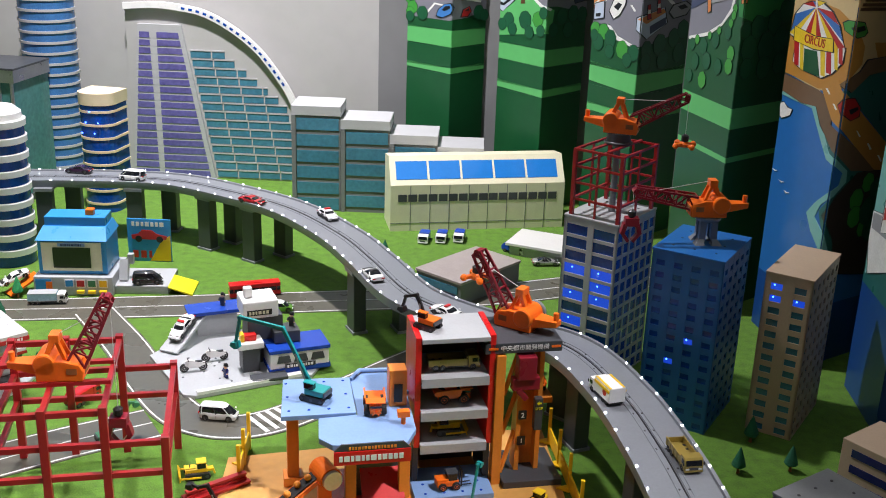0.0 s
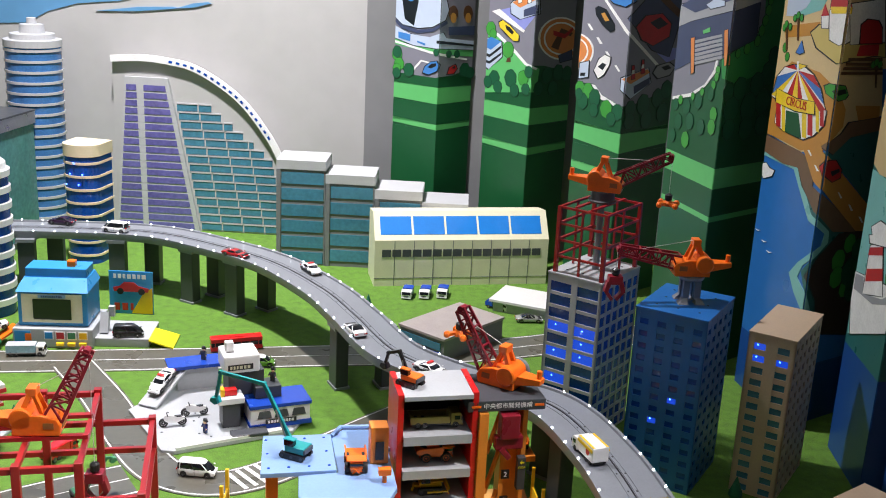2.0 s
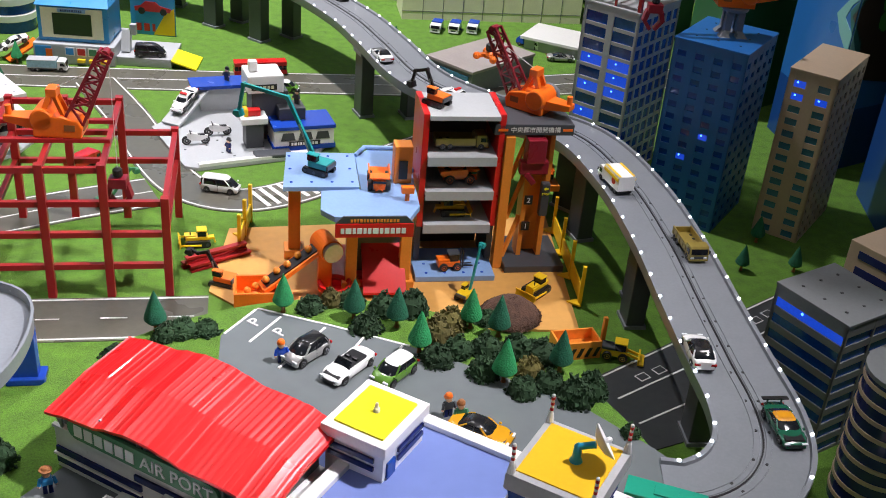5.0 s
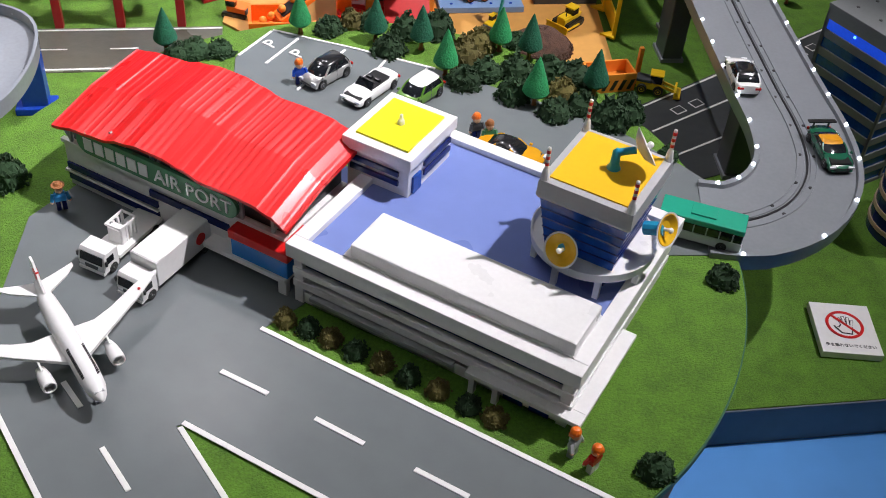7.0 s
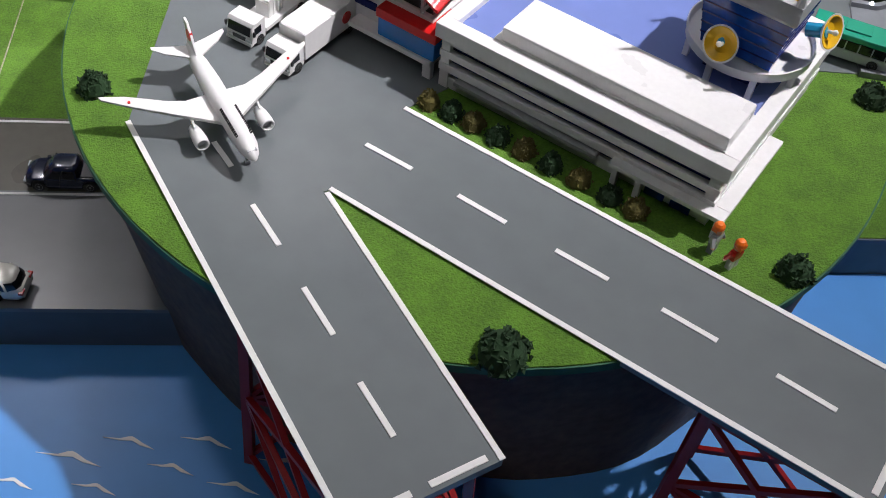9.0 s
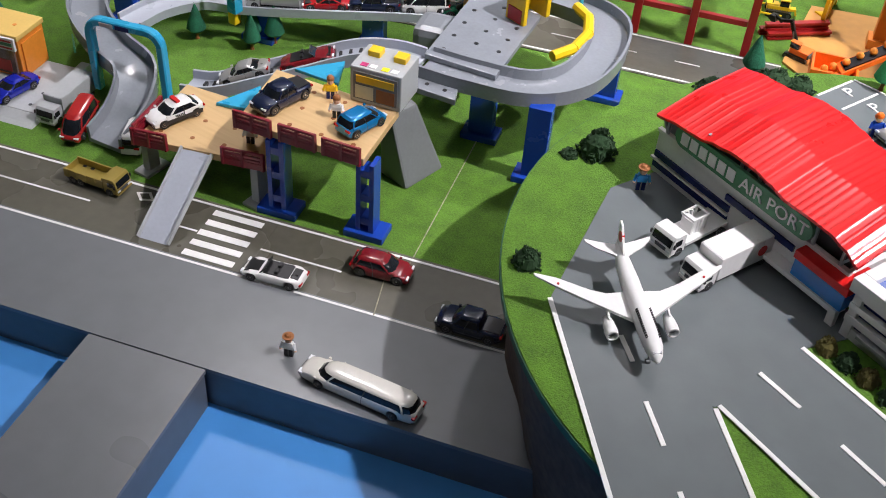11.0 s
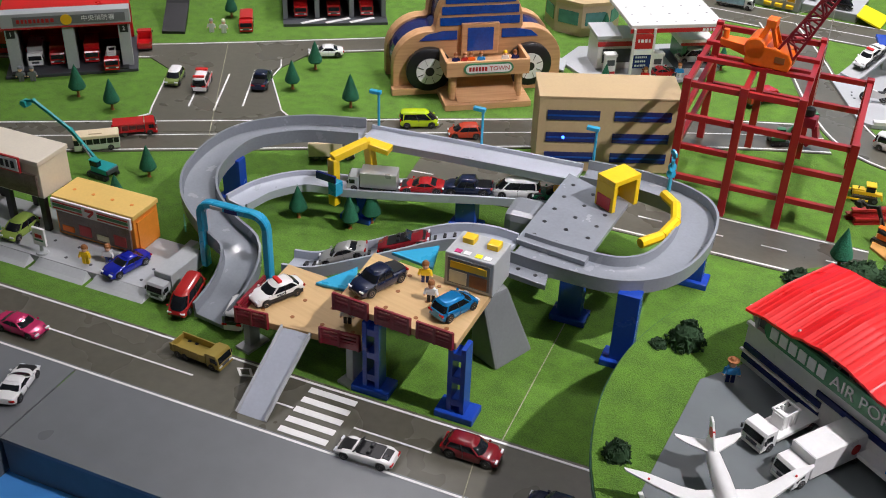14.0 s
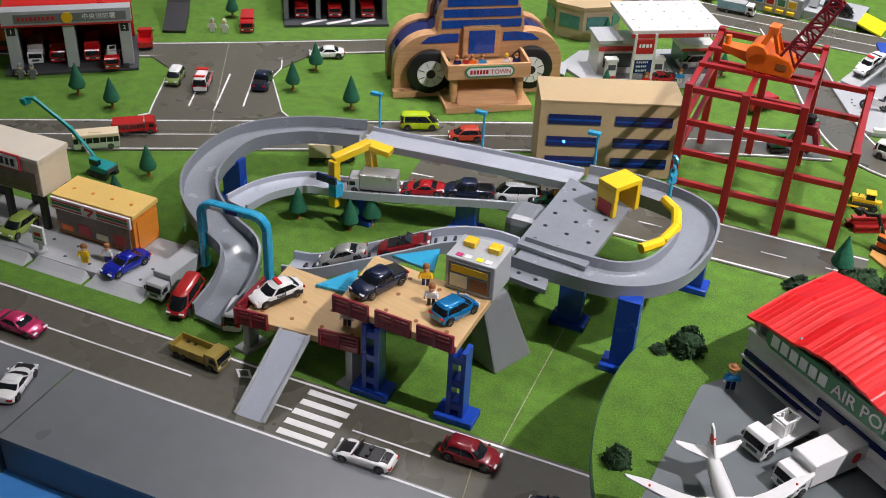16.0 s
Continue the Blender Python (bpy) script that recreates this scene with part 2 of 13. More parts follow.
# ---- building helpers ----
class Geo:
    """Vertices and faces that become one mesh."""

    def __init__(self):
        self.v, self.f = [], []

    def add(self, verts, faces, m=None):
        k = len(self.v)
        self.v += [tuple(m @ Vector(p)) if m else tuple(p) for p in verts]
        self.f += [tuple(i + k for i in f) for f in faces]
        return self

    def box(self, x0, x1, y0, y1, z0, z1, m=None):
        p = [(x, y, z) for z in (z0, z1) for x, y in ((x0, y0), (x1, y0), (x1, y1), (x0, y1))]
        return self.add(p, [(3, 2, 1, 0), (4, 5, 6, 7), (0, 1, 5, 4), (1, 2, 6, 5), (2, 3, 7, 6), (3, 0, 4, 7)], m)

    def cbox(self, x, y, z, sx, sy, sz, m=None):
        return self.box(x - sx / 2, x + sx / 2, y - sy / 2, y + sy / 2, z, z + sz, m)

    def prism(self, pts, z0, z1, m=None):
        n = len(pts)
        area = sum(pts[i][0] * pts[(i + 1) % n][1] - pts[(i + 1) % n][0] * pts[i][1] for i in range(n))
        pts = list(pts) if area > 0 else list(reversed(pts))
        v = [(x, y, z0) for x, y in pts] + [(x, y, z1) for x, y in pts]
        f = [tuple(range(n - 1, -1, -1)), tuple(range(n, 2 * n))] + [(i, (i + 1) % n, n + (i + 1) % n, n + i) for i in range(n)]
        return self.add(v, f, m)

    def loft(self, rings, m=None, caps=True):
        n = len(rings[0])
        v = [p for r in rings for p in r]
        f = [(k * n + i, k * n + (i + 1) % n, (k + 1) * n + (i + 1) % n, (k + 1) * n + i) for k in range(len(rings) - 1) for i in range(n)]
        if caps:
            f += [tuple(range(n - 1, -1, -1)), tuple(range((len(rings) - 1) * n, len(rings) * n))]
        return self.add(v, f, m)

    def lathe(self, profile, n=20, x=0, y=0, m=None):
        rings = [[(x + r * math.cos(2 * math.pi * i / n), y + r * math.sin(2 * math.pi * i / n), z) for i in range(n)] for r, z in profile]
        return self.loft(rings, m)

    def cyl(self, p0, p1, r0, r1=None, n=10, m=None):
        r1 = r0 if r1 is None else r1
        p0, p1 = Vector(p0), Vector(p1)
        d = (p1 - p0).normalized()
        a = d.orthogonal().normalized()
        b = d.cross(a)
        rings = [[p + r * (math.cos(2 * math.pi * i / n) * a + math.sin(2 * math.pi * i / n) * b) for i in range(n)] for p, r in ((p0, r0), (p1, r1))]
        return self.loft(rings, m)

    def bar(self, p0, p1, w, h=None, m=None):
        """A square bar from p0 to p1."""
        h = w if h is None else h
        p0, p1 = Vector(p0), Vector(p1)
        d = (p1 - p0).normalized()
        up = Vector((0, 0, 1)) if abs(d.z) < 0.99 else Vector((1, 0, 0))
        a = d.cross(up).normalized() * w / 2
        b = a.cross(d).normalized() * h / 2
        return self.loft([[p - a - b, p + a - b, p + a + b, p - a + b] for p in (p0, p1)], m)

    def tube(self, pts, r, n=6, m=None):
        for p, q in zip(pts, pts[1:]):
            self.cyl(p, q, r, r, n, m)
        return self

    def ball(self, c, r, n=10, k=6, squash=1.0, m=None):
        prof = [(max(1e-5, r * math.sin(math.pi * i / k)), c[2] - squash * r * math.cos(math.pi * i / k)) for i in range(k + 1)]
        return self.lathe(prof, n, c[0], c[1], m)

    def strip(self, left, right, z0, z1, m=None):
        return self.prism(list(left) + list(reversed(right)), z0, z1, m)


def mesh_of(name, geo, material, bevel=0.0, smooth=False):
    me = bpy.data.meshes.new(name)
    me.from_pydata(geo.v, [], geo.f)
    if bevel:
        bm = bmesh.new()
        bm.from_mesh(me)
        bmesh.ops.recalc_face_normals(bm, faces=bm.faces)
        sharp = [e for e in bm.edges if len(e.link_faces) == 2 and e.calc_face_angle(0) > 0.6]
        bmesh.ops.bevel(bm, geom=sharp, offset=bevel, segments=2, profile=0.6, affect="EDGES", clamp_overlap=True)
        bm.to_mesh(me)
        bm.free()
    else:
        bm = bmesh.new()
        bm.from_mesh(me)
        bmesh.ops.recalc_face_normals(bm, faces=bm.faces)
        bm.to_mesh(me)
        bm.free()
    if smooth:
        me.shade_smooth()
        me.set_sharp_from_angle(angle=radians(38))
    me.materials.append(material)
    return me


def part(name, geo, material, parent, label="", bevel=0.0, smooth=False):
    ob = new(name, mesh_of(name, geo, material, bevel, smooth))
    ob.parent = parent
    return tagged(ob, label)


def thing(name, x, y, z=0.0, rz=0.0, label="", category="", group=""):
    ob = new(name)
    ob.empty_display_size = 0.01
    ob.matrix_world = pose(x, y, z, 0, 0, rz)
    return tagged(ob, label, category, group)


def structure(name, geo, material, label, category, bevel=0.0, parent=None, smooth=False):
    ob = new(name, mesh_of(name, geo, material, bevel, smooth))
    ob.parent = parent
    return tagged(ob, label, category, kind="structure") if parent is None else ob


def text(name, body, size, material, parent, m, label="", depth=0.0006, align="CENTER"):
    """Raised lettering in the built-in font, turned into a mesh; m places it in its parent."""
    cu = bpy.data.curves.new(name, "FONT")
    cu.body, cu.size, cu.extrude, cu.align_x, cu.align_y, cu.resolution_u = body, size, depth, align, "CENTER", 3
    tmp = bpy.data.objects.new(name, cu)
    scene.collection.objects.link(tmp)
    me = bpy.data.meshes.new_from_object(tmp.evaluated_get(bpy.context.evaluated_depsgraph_get()))
    bpy.data.objects.remove(tmp)
    me.materials.clear()
    me.materials.append(material)
    ob = new(name, me)
    ob.parent = parent
    ob.matrix_basis = m
    return tagged(ob, label)


def spline(pts, step=0.02):
    """A smooth line through the points, at even steps."""
    pts = [Vector((*p, 0)[:3]) for p in pts]
    ext = [2 * pts[0] - pts[1]] + pts + [2 * pts[-1] - pts[-2]]
    dense = []
    for a, b, c, d in zip(ext, ext[1:], ext[2:], ext[3:]):
        for i in range(24):
            t = i / 24
            dense.append(0.5 * ((2 * b) + (c - a) * t + (2 * a - 5 * b + 4 * c - d) * t * t + (3 * b - a - 3 * c + d) * t ** 3))
    dense.append(pts[-1])
    out, left = [dense[0]], 0.0
    for p, q in zip(dense, dense[1:]):
        seg = (q - p).length
        while left + seg >= step:
            k = (step - left) / seg
            p = p + (q - p) * k
            seg = (q - p).length
            out.append(p.copy())
            left = 0.0
        left += seg
    return out


def sides(line, half):
    """For each point of a line: the unit normal to its left."""
    res = []
    for i, p in enumerate(line):
        d = (line[min(i + 1, len(line) - 1)] - line[max(i - 1, 0)])
        d = Vector((d.x, d.y, 0)).normalized()
        res.append(Vector((-d.y, d.x, 0)))
    return [(p + half * n, p - half * n) for p, n in zip(line, res)], res


CA, SA = math.cos(radians(14.5)), math.sin(radians(14.5))


def town(u, v):
    """The front road's own axes: u along it, v away from the sea."""
    return (CA * u - SA * v, SA * u + CA * v)


# ---- large structure: room, sea, ground ----
g = Geo().box(-4.2, 3.2, -3.2, 4.4, -0.80, -0.75)
structure("floor", g, ROOMFLOOR, "dark grey hall floor under the display", "floor")
g = Geo().box(-4.2, 3.2, -3.2, 4.4, 3.0, 3.05)
structure("ceiling", g, ROOMWALL, "plain light grey hall ceiling", "ceiling")
for name, b in (("wall_west", (-4.25, -4.2, -3.2, 4.4)), ("wall_east", (3.2, 3.25, -3.2, 4.4)), ("wall_south", (-4.2, 3.2, -3.25, -3.2)), ("wall_north", (-4.2, 3.2, 4.4, 4.45))):
    structure(name, Geo().box(*b, -0.8, 3.0), ROOMWALL, "plain grey hall wall", "wall")

g = Geo().box(-2.6, 1.7, -0.45, 1.2, -0.075, -0.056)
structure("water", g, SEA, "glossy blue printed sea sheet round the island", "water")
for x, y, s in ((-0.328, 0.352, 1.25), (-0.284, 0.38, 1), (-0.218, 0.397, 1), (-0.239, 0.364, 0.9), (-0.295, 0.33, 0.85), (-0.365, 0.318, 0.85), (-0.144, 0.393, 1.0), (0.485, 0.658, 0.7), (0.515, 0.693, 0.9), (-0.18, 0.36, 1.0), (0.13, 0.30, 1.2), (0.17, 0.33, 1.0), (0.22, 0.30, 1.2)):
    g = Geo()
    w = 0.024 * s
    m = pose(x, y, 0, 0, 0, 4)
    g.prism([(-w, 0), (-w * 0.35, 0.0015), (-w * 0.08, 0.0045 * s), (w * 0.06, 0.0052 * s), (w * 0.18, 0.0042 * s), (w * 0.5, 0.0005), (w, -0.004), (w * 0.45, -0.0024), (w * 0.1, 0.0012), (-w * 0.35, -0.0004)], -0.056, -0.0553, m)
    structure("wave_mark", g, LINE, "white painted wave crest on the sea sheet", "wave mark")

# green town board
ground = structure("ground", Geo().prism([town(-2.8, 0.646), town(1.2, 0.646), town(1.9, 3.6), town(-2.0, 4.4), town(-3.2, 3.0)], -0.07, 0.0), GRASS, "bright green artificial turf of the toy town", "ground")
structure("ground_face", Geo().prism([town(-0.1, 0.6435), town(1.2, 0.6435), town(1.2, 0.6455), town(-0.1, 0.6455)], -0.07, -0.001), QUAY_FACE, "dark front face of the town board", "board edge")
for name, u0, u1, v0, v1 in (("quay", -0.922, -0.05, 0.543, 0.69), ("quay_west", -2.7, -0.9245, 0.40, 0.69), ("quay_pier", -0.655, -0.513, -0.1, 0.541)):
    q = structure(name, Geo().prism([town(u0, v0), town(u1, v0), town(u1, v1), town(u0, v1)], -0.004, 0.0015), QUAY, "smooth grey harbour quay beside the sea", "quay")
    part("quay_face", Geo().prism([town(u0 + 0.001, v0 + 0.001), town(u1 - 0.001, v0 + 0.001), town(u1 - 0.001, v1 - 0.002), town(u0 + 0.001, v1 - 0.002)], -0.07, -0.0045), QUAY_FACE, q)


# ---- roads ----
def road(name, pts, width, material=ROAD, z=0.0012, label="glossy olive-grey printed road with white edge lines", edge=True, dash=None, centre=False, inset=0.006):
    line = spline(pts, 0.02)
    lr, _ = sides(line, width / 2)
    ob = structure(name, Geo().strip([a[:2] for a, _ in lr], [b[:2] for _, b in lr], -0.002, z), material, label, "road")
    if edge:
        for s in (1, -1):
            outer, _ = sides(line, s * (width / 2 - inset) + 0.0016)
            inner, _ = sides(line, s * (width / 2 - inset) - 0.0016)
            part("edge_line", Geo().strip([a[:2] for a, _ in outer], [a[:2] for a, _ in inner], z, z + 0.0006), LINE, ob)
    if centre:
        outer, _ = sides(line, 0.0013)
        part("centre_line", Geo().strip([a[:2] for a, _ in outer], [b[:2] for _, b in outer], z, z + 0.0006), LINE, ob)
    if dash:
        run = 0
        while run + dash[0] < len(line):
            seg, _ = sides(line[run:run + dash[0]], 0.0013)
            part("centre_dash", Geo().strip([a[:2] for a, _ in seg], [b[:2] for _, b in seg], z, z + 0.0006), LINE, ob)
            run += dash[0] + dash[1]
    return ob


road("road_front", [town(-2.4, 0.738), town(-1.4, 0.738), town(-0.9, 0.738), town(-0.10, 0.738)], 0.116, dash=(14, 3))
road("road_middle", [(-2.35, 0.172), (-1.705, 0.748), (-1.34, 1.075), (-0.978, 1.397), (-0.72, 1.615), (-0.55, 1.735)], 0.122, z=0.0016, centre=True)
road("road_west", [(-2.4, 0.62), (-2.1, 0.92), (-1.80, 1.186), (-1.466, 1.531), (-1.30, 1.70)], 0.078, z=0.0014)
road("road_back", [(-2.0, 2.05), (-1.45, 2.16), (-1.06, 2.22), (-0.60, 2.316), (-0.27, 2.392), (0.05, 2.47), (0.35, 2.60), (0.62, 2.72)], 0.135, z=0.0012, centre=True, label="grey printed road behind the shop and the police station")
road("road_link", [(-0.86, 2.24), (-0.72, 2.06), (-0.60, 1.88), (-0.50, 1.765), (-0.40, 1.735), (-0.31, 1.785), (-0.22, 1.90), (-0.12, 2.03), (0.02, 2.2)], 0.098, z=0.0019, label="olive-grey printed road curving round the red steel frame")
road("road_yard", [town(-0.75, 1.36), town(-0.6, 1.375), town(-0.4, 1.385), town(-0.2, 1.385), town(0.02, 1.385)], 0.12, z=0.0014, dash=(3, 2))
# parking street between the two town roads
g = Geo().prism([(-1.79, 1.15), (-1.705, 1.135), (-1.683, 1.104), (-1.60, 1.00), (-1.575, 0.978), (-1.56, 0.90), (-1.33, 1.09), (-1.365, 1.133), (-1.402, 1.148), (-1.50, 1.225), (-1.526, 1.245), (-1.545, 1.29), (-1.55, 1.40)], -0.001, 0.0021)
lot = structure("parking_street", g, ROAD, "olive-grey parking street with white bay lines", "road")
for a, b in (((-1.65, 1.178), (-1.548, 1.045)), ((-1.599, 1.198), (-1.498, 1.063)), ((-1.574, 1.247), (-1.471, 1.113))):
    part("bay_line", Geo().bar((*a, 0.0024), (*b, 0.0024), 0.0032, 0.001), LINE, lot)
for pts in (((-1.705, 1.135), (-1.683, 1.104), (-1.60, 1.00), (-1.578, 0.975), (-1.585, 0.955)), ((-1.365, 1.137), (-1.402, 1.148), (-1.50, 1.225), (-1.526, 1.245), (-1.545, 1.29), (-1.572, 1.319))):
    part("kerb_line", Geo().tube([(x, y, 0.0022) for x, y in pts], 0.0016), LINE, lot)
# joints between the boards
for k, (a, b) in enumerate((((-0.640, 0.985), (-0.553, 0.660)), ((-1.73, 1.318), (-1.427, 0.987)), ((-0.563, 0.626), (-0.537, 0.568)))):
    structure("board_joint", Geo().bar((*a, 0.0026 if k else 0.0008), (*b, 0.0026 if k else 0.0008), 0.0013, 0.0008), JOINT, "thin worn joint between two display boards", "joint")
# crosswalks
cw = structure("crosswalk", Geo().prism([town(-0.630, 0.690), town(-0.545, 0.690), town(-0.545, 0.785), town(-0.630, 0.785)], 0.001, 0.0020), ROAD, "zebra crossing of five white bars on the front road", "crosswalk")
for i in range(5):
    v = 0.694 + i * 0.0195
    part("crosswalk_bar", Geo().prism([town(-0.628, v), town(-0.561, v), town(-0.561, v + 0.0098), town(-0.628, v + 0.0098)], 0.0016, 0.0025), LINE, cw)
cw = structure("crosswalk_town", Geo().prism([(-0.382, 1.77), (-0.335, 1.722), (-0.245, 1.80), (-0.305, 1.855)], 0.001, 0.0021), ROAD, "zebra crossing of white bars beside the building site", "crosswalk")
for i in range(6):
    a, b = Vector((-0.378 + i * 0.0135, 1.775 + i * 0.0142)), Vector((-0.330 + i * 0.0155, 1.724 + i * 0.0145))
    part("crosswalk_bar", Geo().bar((*a, 0.0022), (*b, 0.0022), 0.0085, 0.0012), LINE, cw)
dm = structure("road_diamond", Geo().prism([(-0.907, 0.566), (-0.892, 0.557), (-0.877, 0.567), (-0.892, 0.577)], 0.001, 0.0019), LINE, "white painted diamond on the front road", "road marking")
part("diamond_inside", Geo().prism([(-0.901, 0.5662), (-0.892, 0.5608), (-0.883, 0.5668), (-0.892, 0.5730)], 0.0015, 0.0025), ROAD, dm)
# dark car park under the bridge
g = Geo().prism([(0.262, 1.30), (0.285, 1.205), (0.33, 1.14), (0.75, 1.40), (0.62, 1.64)], -0.001, 0.0014)
lot = structure("car_park", g, ROAD_DARK, "dark car park with white bay lines under the bridge", "car park")
for a, b in (((0.275, 1.305), (0.615, 1.63)), ((0.295, 1.253), (0.585, 1.517)), ((0.322, 1.20), (0.62, 1.45)), ((0.611, 1.625), (0.66, 1.57))):
    part("bay_line", Geo().bar((*a, 0.0016), (*b, 0.0016), 0.003, 0.001), LINE, lot)
for x, y in ((0.335, 1.315), (0.362, 1.338), (0.537, 1.515), (0.56, 1.54)):
    m = pose(x, y, 0, 0, 0, 43)
    part("bay_mark", Geo().box(-0.010, 0.010, -0.008, 0.008, 0.0012, 0.002, m), LINE, lot)
    part("bay_mark_inside", Geo().box(-0.0082, 0.0082, -0.0062, 0.0062, 0.0015, 0.0025, m), ROAD_DARK, lot)

# ---- airport island ----
CX, CY, RAD, TOP = -0.054, 0.766, 0.386, 0.166


def rim(k, grow=0.0, wobble=0.0):
    a = 2 * math.pi * k / 96
    r = RAD + grow + 0.030 * max(0, math.sin(a)) ** 4 + wobble * noise.noise((3 * math.cos(a), 3 * math.sin(a), grow * 20))
    return (CX + r * math.cos(a), CY + r * math.sin(a))


isle = structure("island", Geo().prism([rim(k) for k in range(96)], TOP - 0.004, TOP), GRASS, "raised round turf island that carries the toy airport", "ground")
part("rim_band", Geo().prism([rim(k, 0.0015) for k in range(96)], TOP - 0.010, TOP - 0.0015), GRASS_EDGE, isle)
rings = [[(*rim(k, gr, wob), z) for k in range(96)] for gr, wob, z in ((-0.004, 0.0, TOP - 0.008), (-0.012, 0.006, 0.12), (-0.020, 0.014, 0.05), (-0.026, 0.02, -0.01), (-0.03, 0.02, -0.07))]
part("cliff", Geo().loft(rings), CLIFF, isle, "dark brown moulded cliff", smooth=True)

ap = structure("apron", Geo().prism([(-0.322, 0.552), (-0.353, 0.742), (-0.326, 0.80), (-0.10, 0.72), (-0.05, 0.70), (-0.102, 0.634), (-0.12, 0.56), (-0.14, 0.521), (-0.25, 0.47)], TOP - 0.002, TOP + 0.0010), APRON, "smooth grey airport apron", "apron")
ap2 = structure("terminal_road", Geo().prism([(-0.235, 1.062), (-0.206, 1.131), (-0.10, 1.110), (0.0, 1.086), (0.121, 1.044), (0.215, 1.003), (0.290, 0.945), (0.333, 0.905), (0.345, 0.815), (0.262, 0.80), (0.02, 0.86), (-0.08, 0.90), (-0.215, 0.97)], TOP - 0.002, TOP + 0.0010), APRON, "grey terminal road with parking bays", "road")
for a, b in (((-0.232, 1.066), (-0.207, 1.128)), ((-0.206, 1.131), (-0.10, 1.110)), ((-0.10, 1.110), (-0.001, 1.086)), ((-0.197, 1.055), (-0.172, 1.118)), ((-0.150, 1.008), (-0.112, 1.105)), ((-0.088, 1.00), (-0.06, 1.095)), ((-0.033, 1.01), (-0.01, 1.085)), ((-0.24, 0.96), (-0.06, 0.90))):
    part("bay_line", Geo().bar((*a, TOP + 0.0014), (*b, TOP + 0.0014), 0.003, 0.001), LINE, ap2)
for x, y in ((-0.201, 1.098), (-0.165, 1.083)):
    text("bay_letter", "P", 0.026, LINE, ap2, pose(x, y, TOP + 0.0016, 0, 0, 62))


def runway(name, edge_a, edge_b, tip, out_a, out_b, dashes):
    """edge_a..out_a is one side line, edge_b..out_b the other; the strip reaches out over the sea."""
    ob = structure(name, Geo().prism([edge_a, out_a, out_b, edge_b] + tip, TOP - 0.006, TOP + 0.0018), APRON, "grey runway with white edge lines and centre dashes, overhanging the sea", "runway")
    z = TOP + 0.0022
    part("edge_line", Geo().bar((*edge_a, z), (*out_a, z), 0.0045, 0.001), LINE, ob)
    part("edge_line", Geo().bar((*edge_b, z), (*out_b, z), 0.0045, 0.001), LINE, ob)
    d = (Vector(out_b) - Vector(out_a))
    inward = (Vector(edge_a) - Vector(out_a)).normalized() * 0.006
    for k0, k1 in ((0.06, 0.42), (0.54, 0.92)):
        p, q = Vector(out_a) + d * k0 + inward, Vector(out_a) + d * k1 + inward
        part("end_line", Geo().bar((*p, z), (*q, z), 0.005, 0.001), LINE, ob)
    for p, q in dashes:
        part("centre_dash", Geo().bar((*p, z), (*q, z), 0.0045, 0.001), LINE, ob)
    return ob


rw_l = runway("runway_left", (-0.322, 0.552), (-0.139, 0.518), [], (-0.0455, 0.237), (0.041, 0.313),
              [((-0.245, 0.548), (-0.222, 0.525)), ((-0.192, 0.489), (-0.159, 0.454)), ((-0.129, 0.419), (-0.096, 0.383)), ((-0.067, 0.348), (-0.034, 0.312))])
rw_r = runway("runway_right", (-0.102, 0.635), (-0.138, 0.523), [], (0.338, 0.445), (0.292, 0.338),
              [((-0.123, 0.581), (-0.079, 0.563)), ((-0.036, 0.544), (0.007, 0.525)), ((0.05, 0.507), (0.094, 0.488)), ((0.137, 0.470), (0.180, 0.451)), ((0.224, 0.431), (0.267, 0.411))])


def truss(name, corners):
    """A red lattice pier under a runway: four legs, girts and crossed braces."""
    zt, zb = TOP - 0.007, -0.056
    ob = thing(name, *corners[0], zb, 0, "dark red lattice pier carrying the runway over the sea", "pier", "runway piers")
    o = Vector((*corners[0], zb))
    c = [Vector((*p, 0)) for p in corners]
    mid = sum(c, Vector()) / 4
    low = [p + (p - mid) * 0.10 for p in c]
    for p, q in zip(c, low):
        part("leg", Geo().bar(Vector((q.x, q.y, zb)) - o, Vector((p.x, p.y, zt)) - o, 0.008), FRAMERED, ob)
    for i in range(4):
        j = (i + 1) % 4
        for f0, f1 in ((0.05, 0.5), (0.5, 0.97)):
            def at(k, f):
                return Vector(((low[k].x * (1 - f) + c[k].x * f), (low[k].y * (1 - f) + c[k].y * f), zb + (zt - zb) * f)) - o
            part("brace", Geo().bar(at(i, f0), at(j, f1), 0.005), FRAMERED, ob)
            part("brace", Geo().bar(at(j, f0), at(i, f1), 0.005), FRAMERED, ob)
            part("girt", Geo().bar(at(i, f1), at(j, f1), 0.005), FRAMERED, ob)


truss("runway_pier", [(-0.165, 0.385), (-0.062, 0.262), (0.020, 0.320), (-0.075, 0.43)])
truss("runway_pier", [(0.215, 0.487), (0.320, 0.442), (0.283, 0.352), (0.178, 0.395)])

